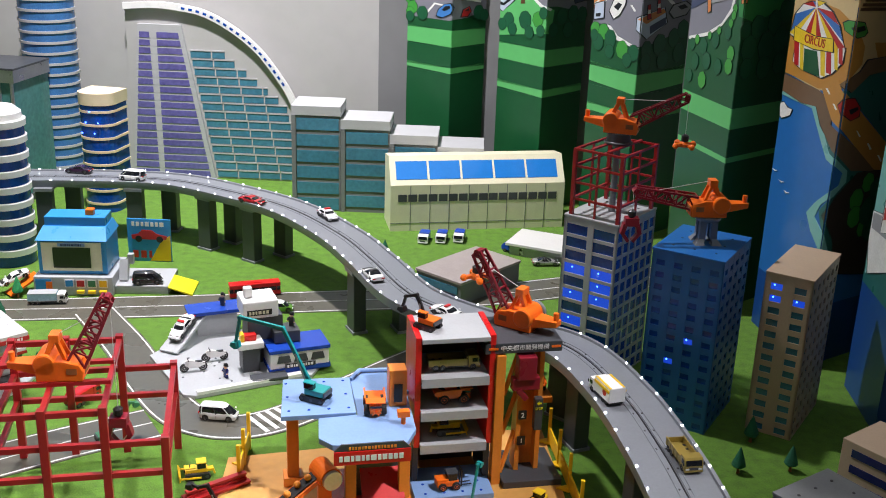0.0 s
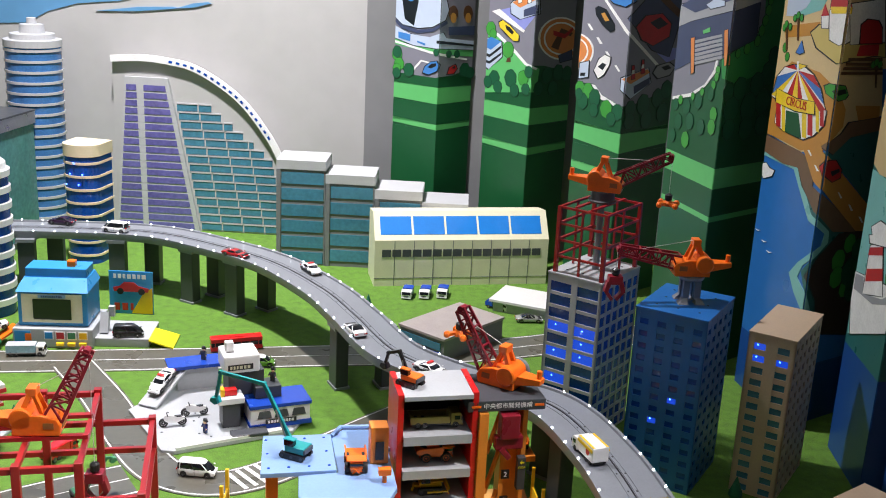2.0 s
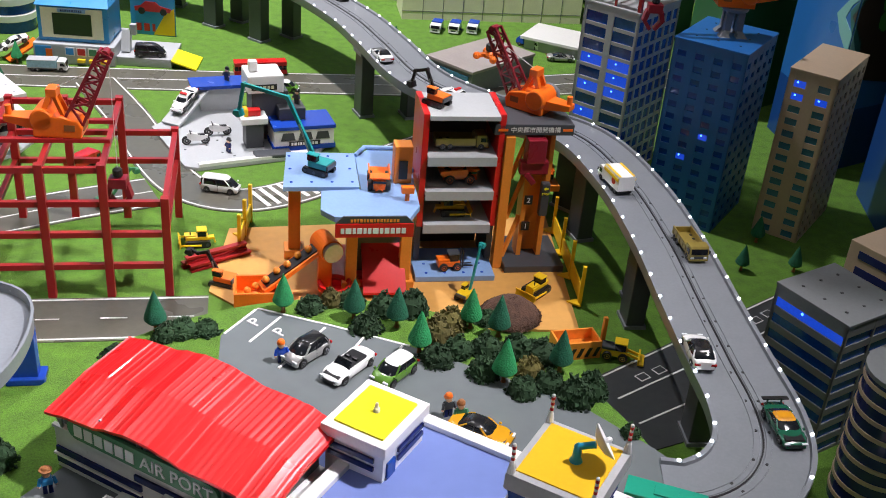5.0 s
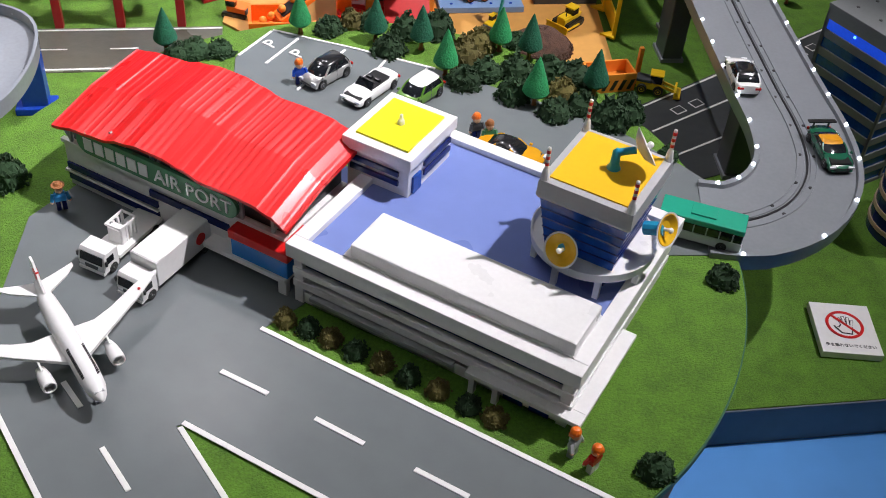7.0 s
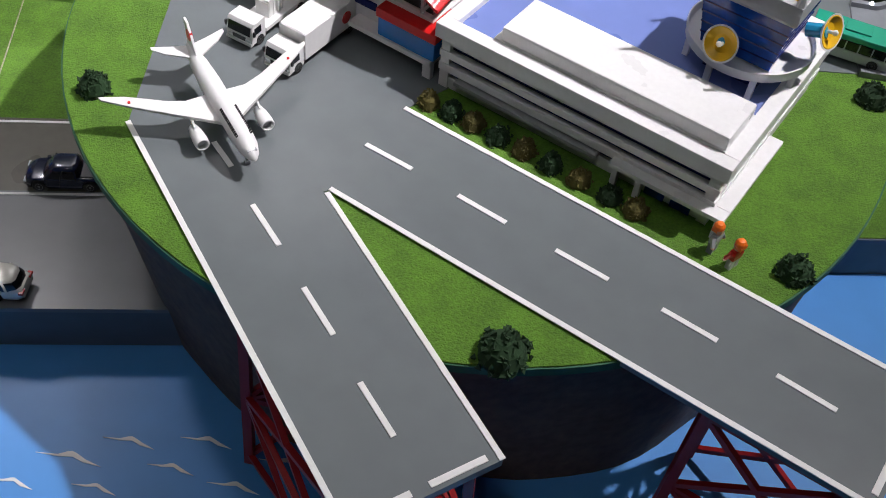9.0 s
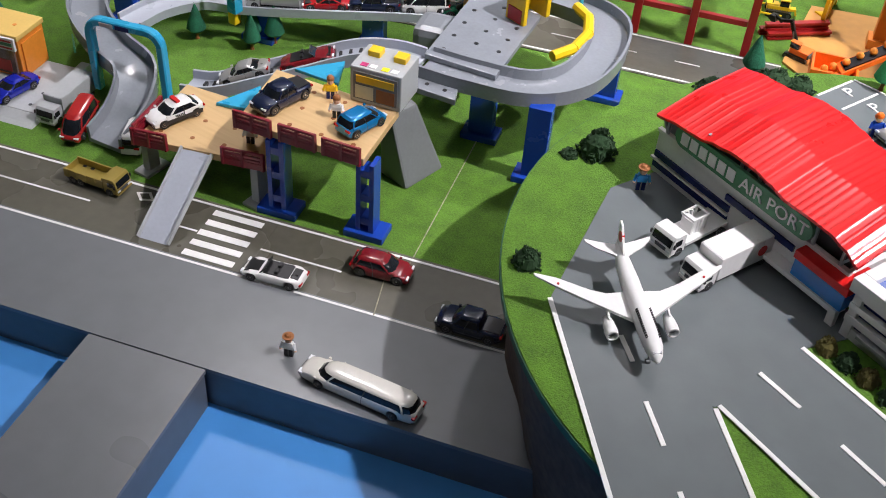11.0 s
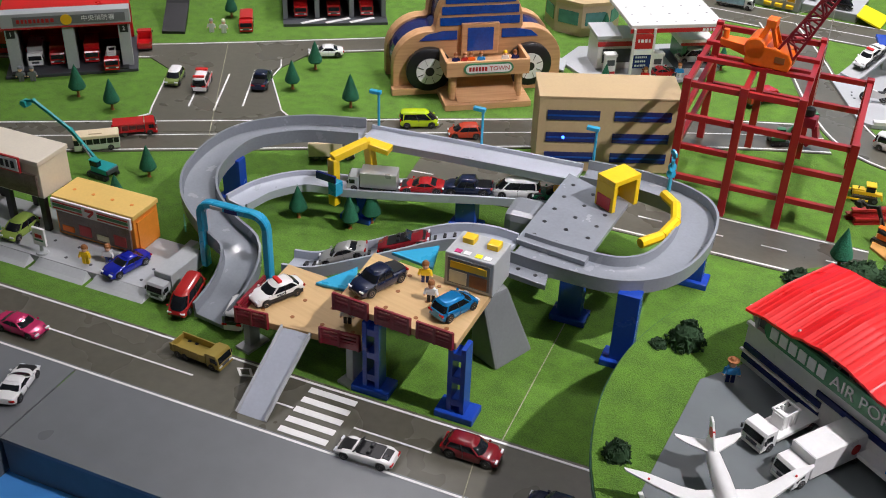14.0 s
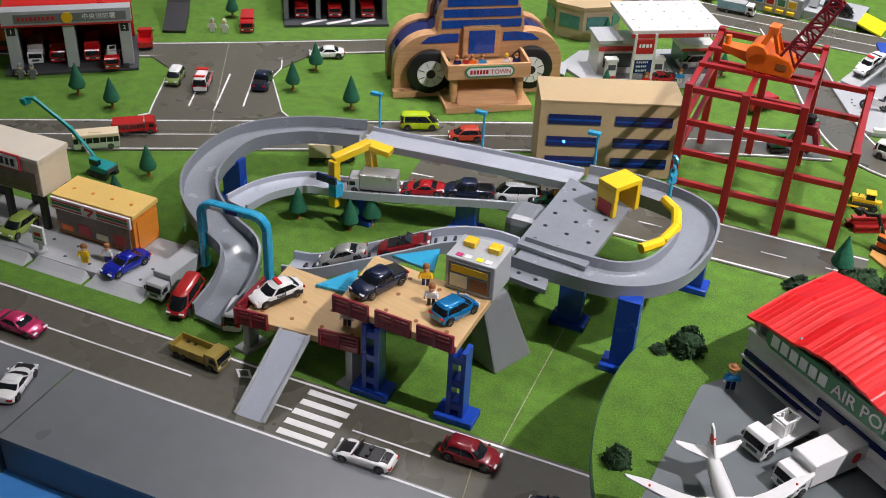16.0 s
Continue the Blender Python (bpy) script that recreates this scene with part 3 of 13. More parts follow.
# ---- bridge ----
DECK = 0.168
CENTRE = [(0.300, 0.863), (0.345, 0.868), (0.392, 0.905), (0.420, 0.965), (0.422, 1.040), (0.405, 1.14), (0.384, 1.27), (0.355, 1.45), (0.307, 1.645), (0.225, 1.82), (0.075, 1.905), (-0.085, 2.03), (-0.20, 2.235), (-0.298, 2.40), (-0.46, 2.59), (-0.65, 2.715), (-0.845, 2.795), (-1.10, 2.785), (-1.35, 2.74), (-1.7, 2.68)]
line = spline(CENTRE, 0.0145)
bridge = thing("elevated_road", 0, 0, 0, 0, "grey plastic elevated toy road with lit kerbs on grey piers", "bridge")
HALF = 0.057
lr, nrm = sides(line, HALF)
per = 12
for k in range(0, len(line) - 1, per):
    seg = range(k, min(k + per + 1, len(line)))
    cross = [(-HALF, -0.016), (HALF, -0.016), (HALF + 0.002, -0.004), (HALF + 0.002, 0.0045), (HALF - 0.004, 0.0045), (HALF - 0.005, 0.0), (0.0035, 0.0), (0.0028, -0.0012), (-0.0028, -0.0012), (-0.0035, 0.0), (-HALF + 0.005, 0.0), (-HALF + 0.004, 0.0045), (-HALF - 0.002, 0.0045), (-HALF - 0.002, -0.004)]
    rings = [[(line[i].x + nrm[i].x * a, line[i].y + nrm[i].y * a, DECK + b) for a, b in cross] for i in seg]
    sg = part("deck_segment", Geo().loft(rings), GREY, bridge, smooth=True)
    rail = Geo()
    for off in (0.0105, -0.0105):
        rail.loft([[(line[i].x + nrm[i].x * (off + a), line[i].y + nrm[i].y * (off + a), DECK + b) for a, b in ((-0.0012, -0.0005), (0.0012, -0.0005), (0.0012, 0.0011), (-0.0012, 0.0011))] for i in seg])
    part("lane_rib", rail, GREY, sg)
    for i in list(seg)[2::4]:
        for off in (0.008, -0.008):
            part("stud_hole", Geo().cyl((line[i].x + nrm[i].x * off, line[i].y + nrm[i].y * off, DECK - 0.0005), (line[i].x + nrm[i].x * off, line[i].y + nrm[i].y * off, DECK + 0.0006), 0.0022, n=8), BLACK, sg)
    j = part("slot", Geo().loft([[(line[i].x + nrm[i].x * a, line[i].y + nrm[i].y * a, DECK + b) for a, b in ((-0.0009, -0.0015), (0.0009, -0.0015), (0.0009, 0.0004), (-0.0009, 0.0004))] for i in seg]), BLACK, sg)
for i in range(2, len(line), 4):
    for s, (p, n_) in ((1, (lr[i][0], nrm[i])), (-1, (lr[i][1], nrm[i]))):
        k = (random.random() - 0.5) * 0.01
        d = Vector((-n_.y, n_.x, 0)) * k
        part("kerb_light", Geo().ball((p.x - s * n_.x * 0.0008 + d.x, p.y - s * n_.y * 0.0008 + d.y, DECK + 0.0050), 0.0021, 8, 5), LED, bridge, "small round white light")
for px, py, w in ((0.327, 1.47, 0), (0.398, 1.19, 0), (0.222, 1.86, 0), (0.247, 1.745, 0), (0.335, 1.535, 1), (-0.232, 2.215, 0), (-0.13, 2.235, 1), (-0.573, 2.635, 0), (-0.50, 2.69, 1), (-0.715, 2.712, 0), (-0.66, 2.775, 1), (-0.93, 2.76, 0), (-0.86, 2.85, 1), (-1.17, 2.72, 0), (-1.13, 2.82, 1)):
    k = min(range(len(line)), key=lambda i: (line[i].x - px) ** 2 + (line[i].y - py) ** 2)
    yaw = math.degrees(math.atan2(nrm[k].y, nrm[k].x))
    m = pose(px, py, 0, 0, 0, yaw)
    pier = part("pier", Geo().cbox(0, 0, 0, 0.030, 0.044, DECK - 0.016, m), DARKGREY, bridge, "dark grey rectangular pier", bevel=0.002)
    part("pier_cap", Geo().cbox(0, 0, DECK - 0.024, 0.040, 0.05, 0.0085, m), GREY, pier)
    part("pier_foot", Geo().cbox(0, 0, 0, 0.036, 0.050, 0.006, m), GREY, pier)

# ---- backdrop wall and folded mural panels ----
structure("backdrop_wall", Geo().box(-2.6, -0.335, 3.45, 3.50, -0.07, 1.5), WALLGREY, "pale grey backdrop wall behind the toy town", "wall")
structure("backdrop_return", Geo().box(-0.333, 1.3, 3.42, 3.47, -0.07, 1.5), WALLSHADE, "grey backdrop behind the folded mural panels, coloured darker for shade", "wall")
structure("backdrop_side", Geo().prism([(0.93, 1.2), (0.98, 1.2), (0.98, 3.4), (0.93, 3.4)], -0.07, 1.5), WALLSHADE, "grey side wall behind the mural panels, coloured darker for shade", "wall")
structure("backdrop_left", Geo().prism([(-2.62, 0.4), (-2.58, 0.4), (-2.58, 3.46), (-2.62, 3.46)], -0.07, 1.5), WALLGREY, "pale grey side wall of the display", "wall")
sky = thing("painted_sky", -1.5, 3.449, 0, 0, "blue painted sky with pale cloud edge on the wall", "mural")
m = Matrix.Rotation(radians(90), 4, "X")
part("sky_paint", Geo().prism([(-1.0, 0.60), (0.05, 0.66), (0.12, 0.70), (0.22, 0.73), (0.36, 0.745), (0.50, 0.78), (0.62, 0.83), (0.8, 0.95), (0.8, 1.45), (-1.0, 1.45)], 0.0, 0.002, m), P_SKY, sky)
for x, z, w in ((0.42, 0.715, 0.14), (0.60, 0.735, 0.06)):
    part("cloud_streak", Geo().prism([(x - w, z - 0.006), (x, z), (x + w, z + 0.016), (x + w * 0.8, z + 0.02), (x, z + 0.014)], 0.0, 0.003, m), P_SKY, sky)


def panel(name, left, ridge, right, bands, label):
    """A tall folded panel with a lit and a shaded face; bands: (z0, z1, paint, lean) painted across both faces."""
    lx, ly = left
    ob = thing(name, *ridge, 0, 0, label, "mural panel", "folded mural panels")
    r = Vector((0, 0, 0))
    a, b = Vector((lx - ridge[0], ly - ridge[1], 0)), Vector((right[0] - ridge[0], right[1] - ridge[1], 0))
    back = (a + b) / 2 + Vector((0.03, 0.05, 0))
    part("panel_body", Geo().prism([p[:2] for p in (r, b, back, a)], 0, 1.45), P_DGREEN, ob)
    for side, d in (("lit", a), ("shaded", b)):
        out = Vector((d.y, -d.x, 0)).normalized()
        if out.y > 0 and abs(out.y) > 0.3 or (abs(out.y) <= 0.3 and out.x > 0):
            out = -out
        for z0, z1, paint, lean in bands:
            k = lean * d.length
            q = [(r, z0), (d, z0 + k), (d, z1 + k), (r, z1)]
            o = out * 0.0012
            gg = Geo().add([(p + o) + Vector((0, 0, z)) for p, z in q] + [(p - o) + Vector((0, 0, z)) for p, z in q], [(0, 1, 2, 3), (7, 6, 5, 4), (0, 4, 5, 1), (1, 5, 6, 2), (2, 6, 7, 3), (3, 7, 4, 0)])
            part("painted_band", gg, paint, ob)
    ob["a"], ob["b"] = list(a), list(b)
    return ob


def face_point(ob, side, s, z, lift):
    d = Vector(ob["a" if side == "lit" else "b"])
    out = Vector((d.y, -d.x, 0)).normalized()
    if out.y > 0 and abs(out.y) > 0.3 or (abs(out.y) <= 0.3 and out.x > 0):
        out = -out
    return d * s + out * lift + Vector((0, 0, z))


def blob(ob, name, side, s, z, rs, rz, paint, lift=0.002, n=18, wob=0.05, seed=0):
    """A flat painted patch with a wavy outline on a panel's face."""
    d = Vector(ob["a" if side == "lit" else "b"])
    pts = []
    for i in range(n):
        a = 2 * math.pi * i / n
        w = 1 + wob * math.sin(7 * a + seed)
        pts.append((s + rs * w * math.cos(a) / d.length, z + rz * w * math.sin(a)))
    poly(ob, name, side, pts, paint, lift)


def poly(ob, name, side, pts, paint, lift=0.002):
    top = [face_point(ob, side, s, z, lift) for s, z in pts]
    low = [face_point(ob, side, s, z, lift - 0.0012) for s, z in pts]
    n = len(pts)
    gg = Geo().add(top + low, [tuple(range(n)), tuple(range(2 * n - 1, n - 1, -1))] + [(i, (i + 1) % n, n + (i + 1) % n, n + i) for i in range(n)])
    part(name, gg, paint, ob)


HILLS = "tall folded panel painted with green hills, bushes and grey road"
SEAL = "tall folded panel painted with a blue bay and sandy island"


def hill_bands(low0, low1, high0, high1, lean_low, lean_high):
    return ((0.0, low0, P_DGREEN, 0.0), (low0, low1, P_LGREEN, lean_low), (low1, high0, P_DGREEN, 0.0), (high0, high1, P_LGREEN, lean_high), (high1, 0.80, P_DGREEN, 0.0), (0.80, 1.449, P_ROAD, 0.0))


G0 = panel("mural_panel", (-0.238, 3.40), (-0.093, 3.32), (0.008, 3.41), hill_bands(0.403, 0.421, 0.486, 0.538, 0.052, 0.032), HILLS)
G1 = panel("mural_panel", (0.056, 3.33), (0.194, 3.20), (0.317, 3.32), hill_bands(0.364, 0.387, 0.457, 0.508, 0.040, 0.018), HILLS)
G2 = panel("mural_panel", (0.325, 3.10), (0.443, 2.95), (0.596, 3.10), hill_bands(0.355, 0.378, 0.433, 0.489, 0.020, 0.06), HILLS)
G3 = panel("mural_panel", (0.528, 2.66), (0.605, 2.43), (0.747, 2.56), hill_bands(0.382, 0.395, 0.462, 0.511, 0.0, 0.0), HILLS)
S1 = panel("mural_panel", (0.708, 2.40), (0.767, 2.15), (0.899, 2.25), ((0.0, 0.14, P_SEADARK, 0.0), (0.14, 0.78, P_SEA, 0.0), (0.78, 1.449, P_SAND, 0.0)), SEAL)
S2 = panel("mural_panel", (0.837, 2.07), (0.834, 1.86), (0.96, 1.90), ((0.0, 0.24, P_SEADARK, 0.0), (0.24, 0.70, P_TEAL, 0.0), (0.70, 1.449, P_SAND, 0.0)), SEAL)
S3 = panel("mural_panel", (0.852, 1.80), (0.885, 1.62), (1.0, 1.62), ((0.0, 0.5, P_SEADARK, 0.0), (0.5, 1.449, P_TEAL, 0.0)), SEAL)


# ---- airport buildings ----
A0, AYAW = (-0.082, 0.676), -23.6
CE, SE = math.cos(radians(AYAW)), math.sin(radians(AYAW))


def port(a, b):
    """Airport axes: a along the terminal's front, b towards its back."""
    return (A0[0] + CE * a - SE * b, A0[1] + SE * a + CE * b)


def bars(parent, width, m, mat_, height=0.006, gap=0.35, seed=1):
    """Writing that cannot be read, as plain bars in a row."""
    rnd = random.Random(seed)
    x = -width / 2
    while x < width / 2 - height * 0.3:
        w = min(height * (0.45 + 0.5 * rnd.random()), width / 2 - x)
        part("writing_bar", Geo().box(x, x + w, -height / 2, height / 2, 0, 0.0006, m), mat_, parent)
        x += w + height * gap


def front(x, y, z, rz=0):
    """A pose whose local z points out of an upright face; rz 0: the face looks towards -y."""
    return pose(x, y, z, 0, 0, rz) @ pose(0, 0, 0, 90, 0, 0)


term = thing("terminal_building", *A0, TOP, AYAW, "white airport terminal with navy window bands and violet roof", "building")
L_, D_ = 0.272, 0.222
part("core", Geo().box(0.006, L_ - 0.006, 0.006, D_ - 0.004, 0.0, 0.060), NAVY, term, "navy window bands")
for z0, z1, o in ((0.0, 0.0125, 0.003), (0.0195, 0.0275, 0.0), (0.0345, 0.0415, 0.0), (0.0485, 0.055, 0.001)):
    part("wall_band", Geo().box(o, L_ - o, o, D_ - 0.002, z0, z1), WHITE, term, bevel=0.0006)
for a in (0.004, L_ - 0.008):
    part("corner_pillar", Geo().box(a - 0.003, a + 0.006, 0.001, 0.012, 0.0, 0.056), WHITE, term)
for a0, a1, b0, b1 in ((-0.004, L_ + 0.004, -0.004, 0.010), (-0.004, L_ + 0.004, D_ - 0.010, D_ + 0.004), (-0.004, 0.010, 0.0102, D_ - 0.0102), (L_ - 0.010, L_ + 0.004, 0.0102, D_ - 0.0102)):
    part("parapet", Geo().box(a0, a1, b0, b1, 0.0552, 0.070), WHITE, term, bevel=0.0008)
part("roof", Geo().box(0.0095, L_ - 0.0095, 0.0095, D_ - 0.0095, 0.0555, 0.064), VIOLET, term, "glossy violet flat roof")
part("roof_house", Geo().box(0.052, 0.262, 0.012, 0.064, 0.0642, 0.084), WHITE, term, "low white rooftop box", bevel=0.002)
part("roof_house_step", Geo().box(0.046, 0.2625, 0.0105, 0.067, 0.0641, 0.071), WHITE, term, bevel=0.001)
part("awning", Geo().box(0.180, L_ + 0.013, -0.010, 0.003, 0.019, 0.0235).box(L_ - 0.001, L_ + 0.013, 0.0031, 0.11, 0.019, 0.0235), WHITE, term, bevel=0.0006)
for a in (0.184, 0.206, L_ + 0.006):
    part("awning_leg", Geo().box(a, a + 0.005, -0.009, -0.003, 0.0, 0.019), WHITE, term)
part("ledge", Geo().box(0.02, 0.165, -0.004, 0.004, 0.0128, 0.0165), LIGHTGREY, term)
for a in (0.212, 0.236):
    part("door", Geo().box(a, a + 0.018, 0.0015, 0.004, 0.0, 0.0135), BLUEGLASS, term)

annex = thing("terminal_annex", *port(-0.0225, 0.110), TOP, AYAW, "small white terminal block with a lemon yellow roof", "building")
part("wall", Geo().box(0.004, 0.070, 0.004, 0.082, 0.0, 0.096), WHITE, annex, bevel=0.0008)
for z in (0.078, 0.088):
    part("window_band", Geo().box(0.008, 0.060, 0.0015, 0.0045, z - 0.0035, z + 0.0015), NAVY, annex)
    part("window_band", Geo().box(0.0695, 0.0725, 0.03, 0.078, z - 0.0035, z + 0.0015), NAVY, annex)
part("door", Geo().box(0.0695, 0.0725, 0.010, 0.024, 0.066, 0.084), BLUEGLASS, annex)
part("roof_slab", Geo().box(0.0, 0.0735, 0.0, 0.086, 0.0965, 0.109), WHITE, annex, bevel=0.001)
part("roof_inset", Geo().box(0.009, 0.0645, 0.010, 0.076, 0.1085, 0.1112), LEMON, annex, "lemon yellow roof panel")
part("beacon", Geo().lathe([(0.0035, 0.1112), (0.0032, 0.115), (0.0018, 0.117), (0.0016, 0.121), (0.0004, 0.122)], 12, 0.037, 0.043), WHITE, annex)


def dish(parent, m, r, name="dish", material=WHITE, inside=GOLD):
    d = part(name, Geo().lathe([(0.001, -0.2 * r), (0.55 * r, -0.10 * r), (0.98 * r, 0.22 * r), (r, 0.26 * r), (0.93 * r, 0.26 * r), (0.5 * r, 0.0), (0.001, -0.06 * r)], 24, m=m), material, parent, smooth=True)
    part("dish_face", Geo().lathe([(0.001, -0.045 * r), (0.5 * r, 0.015 * r), (0.9 * r, 0.25 * r), (0.86 * r, 0.27 * r), (0.48 * r, 0.04 * r), (0.001, -0.02 * r)], 24, m=m), inside, d)
    part("feed_horn", Geo().cyl((0, 0, -0.03 * r), (0, 0, 0.42 * r), 0.10 * r, n=8, m=m).ball((0, 0, 0.42 * r), 0.17 * r, 8, 5, m=m), WHITE, d)


tw = thing("control_tower", *port(0.222, 0.133), TOP + 0.064, AYAW, "blue-glazed airport control tower with yellow roof and dishes", "control tower")
part("shaft", Geo().cbox(0, 0, 0.0, 0.050, 0.054, 0.024), NAVY, tw, "navy panelled base")
part("balcony_ring", Geo().lathe([(0.040, 0.021), (0.054, 0.021), (0.055, 0.030), (0.0535, 0.030), (0.052, 0.024), (0.040, 0.024)], 40), WHITE, tw, "white ring balcony", smooth=True)
for i in range(7):
    a = math.radians(-150 + i * 45)
    part("leg", Geo().cbox(0.049 * math.cos(a), 0.049 * math.sin(a), 0.0, 0.005, 0.005, 0.0215), WHITE, tw)
lo, hi = 0.031, 0.0385
part("cab_glass", Geo().loft([[(-k, -k * 1.08, z), (k, -k * 1.08, z), (k, k * 1.08, z), (-k, k * 1.08, z)] for k, z in ((lo, 0.026), (hi, 0.078))]), BLUEGLASS, tw, "dark blue window glass sloping outwards")
for i in range(1, 5):
    f = i / 5
    k = lo + (hi - lo) * f
    z = 0.026 + 0.052 * f
    part("glazing_bar", Geo().box(-k - 0.0006, k + 0.0006, -k * 1.08 - 0.0006, k * 1.08 + 0.0006, z - 0.0005, z + 0.0005), NAVY, tw)
part("roof_slab", Geo().loft([[(-k, -k * 1.08, z), (k, -k * 1.08, z), (k, k * 1.08, z), (-k, k * 1.08, z)] for k, z in ((0.0395, 0.0785), (0.0415, 0.082), (0.041, 0.0975), (0.034, 0.0985))]), PALEROOF, tw, "grey roof edge")
part("roof_panel", Geo().box(-0.0345, 0.0345, -0.038, 0.038, 0.0975, 0.0995), GOLD, tw, "golden yellow roof panel")
for sx in (-1, 1):
    for sy in (-1, 1):
        x, y = sx * 0.0375, sy * 0.0408
        p = part("striped_mast", Geo().lathe([(0.004, 0.0975), (0.0025, 0.107), (0.0016, 0.109), (0.0016, 0.128), (0.0004, 0.129)], 10, x, y), WHITE, tw)
        for i in range(3):
            part("red_stripe", Geo().lathe([(0.0018, 0.111 + i * 0.006), (0.0018, 0.114 + i * 0.006)], 10, x, y), RED, p)
part("dish_mast", Geo().lathe([(0.006, 0.0995), (0.004, 0.104), (0.0035, 0.116), (0.001, 0.119)], 14, 0.004, 0.002).cyl((0.004, 0.002, 0.115), (0.018, 0.006, 0.121), 0.0032), CYAN, tw, "sky blue dish arm", smooth=True)
dish(tw, pose(0.022, 0.008, 0.123, 60, 0, 125), 0.017, inside=WHITE)
dish(tw, pose(-0.006, -0.058, 0.050, 68, 0, -8), 0.0155)
dish(tw, pose(0.056, 0.006, 0.056, 70, 0, 75), 0.0155)
part("dish_bracket", Geo().cyl((-0.006, -0.045, 0.045), (-0.006, -0.058, 0.050), 0.005), CYAN, tw)
part("dish_bracket", Geo().cyl((0.040, 0.006, 0.050), (0.056, 0.006, 0.056), 0.006), CYAN, tw)

hg = thing("hangar", *port(-0.280, 0.010), TOP, AYAW, "white airport hall with a wavy glossy red corrugated roof", "building")
HL, HD = 0.262, 0.104
part("wall", Geo().box(0.0, HL, 0.004, HD, 0.0, 0.052), WHITE, hg, bevel=0.0008)
for z, a0, a1 in ((0.022, 0.0, 0.115), (0.009, 0.0, 0.115), (0.034, 0.105, 0.20), (0.012, 0.20, 0.255)):
    part("window_band", Geo().box(a0 + 0.002, a1, 0.0015, 0.0046, z, z + 0.007), NAVY, hg)
part("ledge", Geo().box(-0.002, 0.115, 0.001, 0.0046, 0.017, 0.0195), WHITE, hg)
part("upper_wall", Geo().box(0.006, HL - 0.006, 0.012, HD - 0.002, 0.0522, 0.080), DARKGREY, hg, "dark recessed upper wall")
part("parapet", Geo().box(-0.001, HL + 0.001, 0.002, 0.007, 0.0521, 0.056), WHITE, hg)


def wave(s):
    pts = ((0, 0), (0.12, 0.006), (0.23, 0.0085), (0.31, 0.0145), (0.40, 0.0185), (0.50, 0.0185), (0.58, 0.015), (0.66, 0.0105), (0.78, 0.0115), (0.86, 0.0110), (0.93, 0.0065), (1, -0.002))
    for (a, p), (b, q) in zip(pts, pts[1:]):
        if s <= b:
            k = (s - a) / (b - a)
            k = k * k * (3 - 2 * k)
            return p + (q - p) * k
    return -0.002


rings = []
N_ = 34 * 4
for i in range(N_ + 1):
    s = i / N_
    a = 0.0 + s * (HL + 0.010)
    rib = 0.0003 if i % 4 == 0 else 0.0
    z = 0.0765 + wave(s)
    rings.append([(a, -0.006, z + rib), (a, 0.05, z + 0.015 + rib), (a, HD + 0.012, z + 0.022 + rib), (a, HD + 0.012, z + 0.018), (a, 0.05, z + 0.011), (a, -0.006, z - 0.003)])
part("roof", Geo().loft(rings), ROOFRED, hg, "glossy red corrugated roof")
for i in range(8):
    a = 0.012 + i * (HL - 0.024) / 7
    part("roof_strut", Geo().bar((a, 0.004, 0.055), (a, 0.004, 0.076 + wave(a / HL)), 0.003).bar((a, 0.004, 0.058), (a + 0.014 * (1 if i % 2 else -1), 0.004, 0.075 + wave(a / HL)), 0.0025), LIGHTGREY, hg)
sg = part("sign", Geo().prism([(0.03 + 0.094 + s * 0.082 + 0.012 * math.cos(t), 0.0715 + 0.012 * math.sin(t)) for s, t in [(1, math.radians(d)) for d in range(-90, 91, 15)] + [(-1, math.radians(d)) for d in range(90, 271, 15)]], -0.0055, -0.0015, Matrix.Rotation(radians(90), 4, "X") @ Matrix.Diagonal((1, 1, -1, 1))), GREENPAINT, hg, "green sign with white lettering")
sm = front(0.03, -0.0059, 0.0715)
for i in range(6):
    part("writing_bar", Geo().box(0.010 + i * 0.0133, 0.0202 + i * 0.0133, -0.0068, 0.0068, 0, 0.0008, sm), WHITE, sg)
text("sign_lettering", "AIR PORT", 0.0205, WHITE, sg, front(0.03 + 0.094, -0.0062, 0.0712) @ pose(0, 0, 0, 0, 0, 0), align="LEFT")
part("cabin_glass", Geo().box(0.212, HL + 0.012, -0.010, 0.030, 0.022, 0.042), CLEARBLUE, hg, "glossy clear blue corner cabin", bevel=0.001)
part("cabin_roof", Geo().box(0.2105, HL + 0.0135, -0.0115, 0.0315, 0.0422, 0.0515), RED, hg, "red cabin roof", bevel=0.0008)
part("porch", Geo().box(0.180, HL + 0.010, -0.012, 0.0038, 0.0165, 0.0215).box(HL + 0.001, HL + 0.010, -0.010, -0.004, 0, 0.0164), WHITE, hg, bevel=0.0006)
part("back_roof_strip", Geo().box(0.0, HL + 0.03, HD + 0.001, HD + 0.045, 0.0, 0.03), VIOLET, hg)

# ---- city buildings ----
PANES = {}


def pane(name, w, h, material, parent, m):
    key = (round(w, 4), round(h, 4), material.name)
    if key not in PANES:
        PANES[key] = mesh_of(name, Geo().box(-w / 2, w / 2, -0.0006, 0.0006, -h / 2, h / 2), material)
    ob = new(name, PANES[key])
    ob.parent = parent
    ob.matrix_basis = m
    return ob


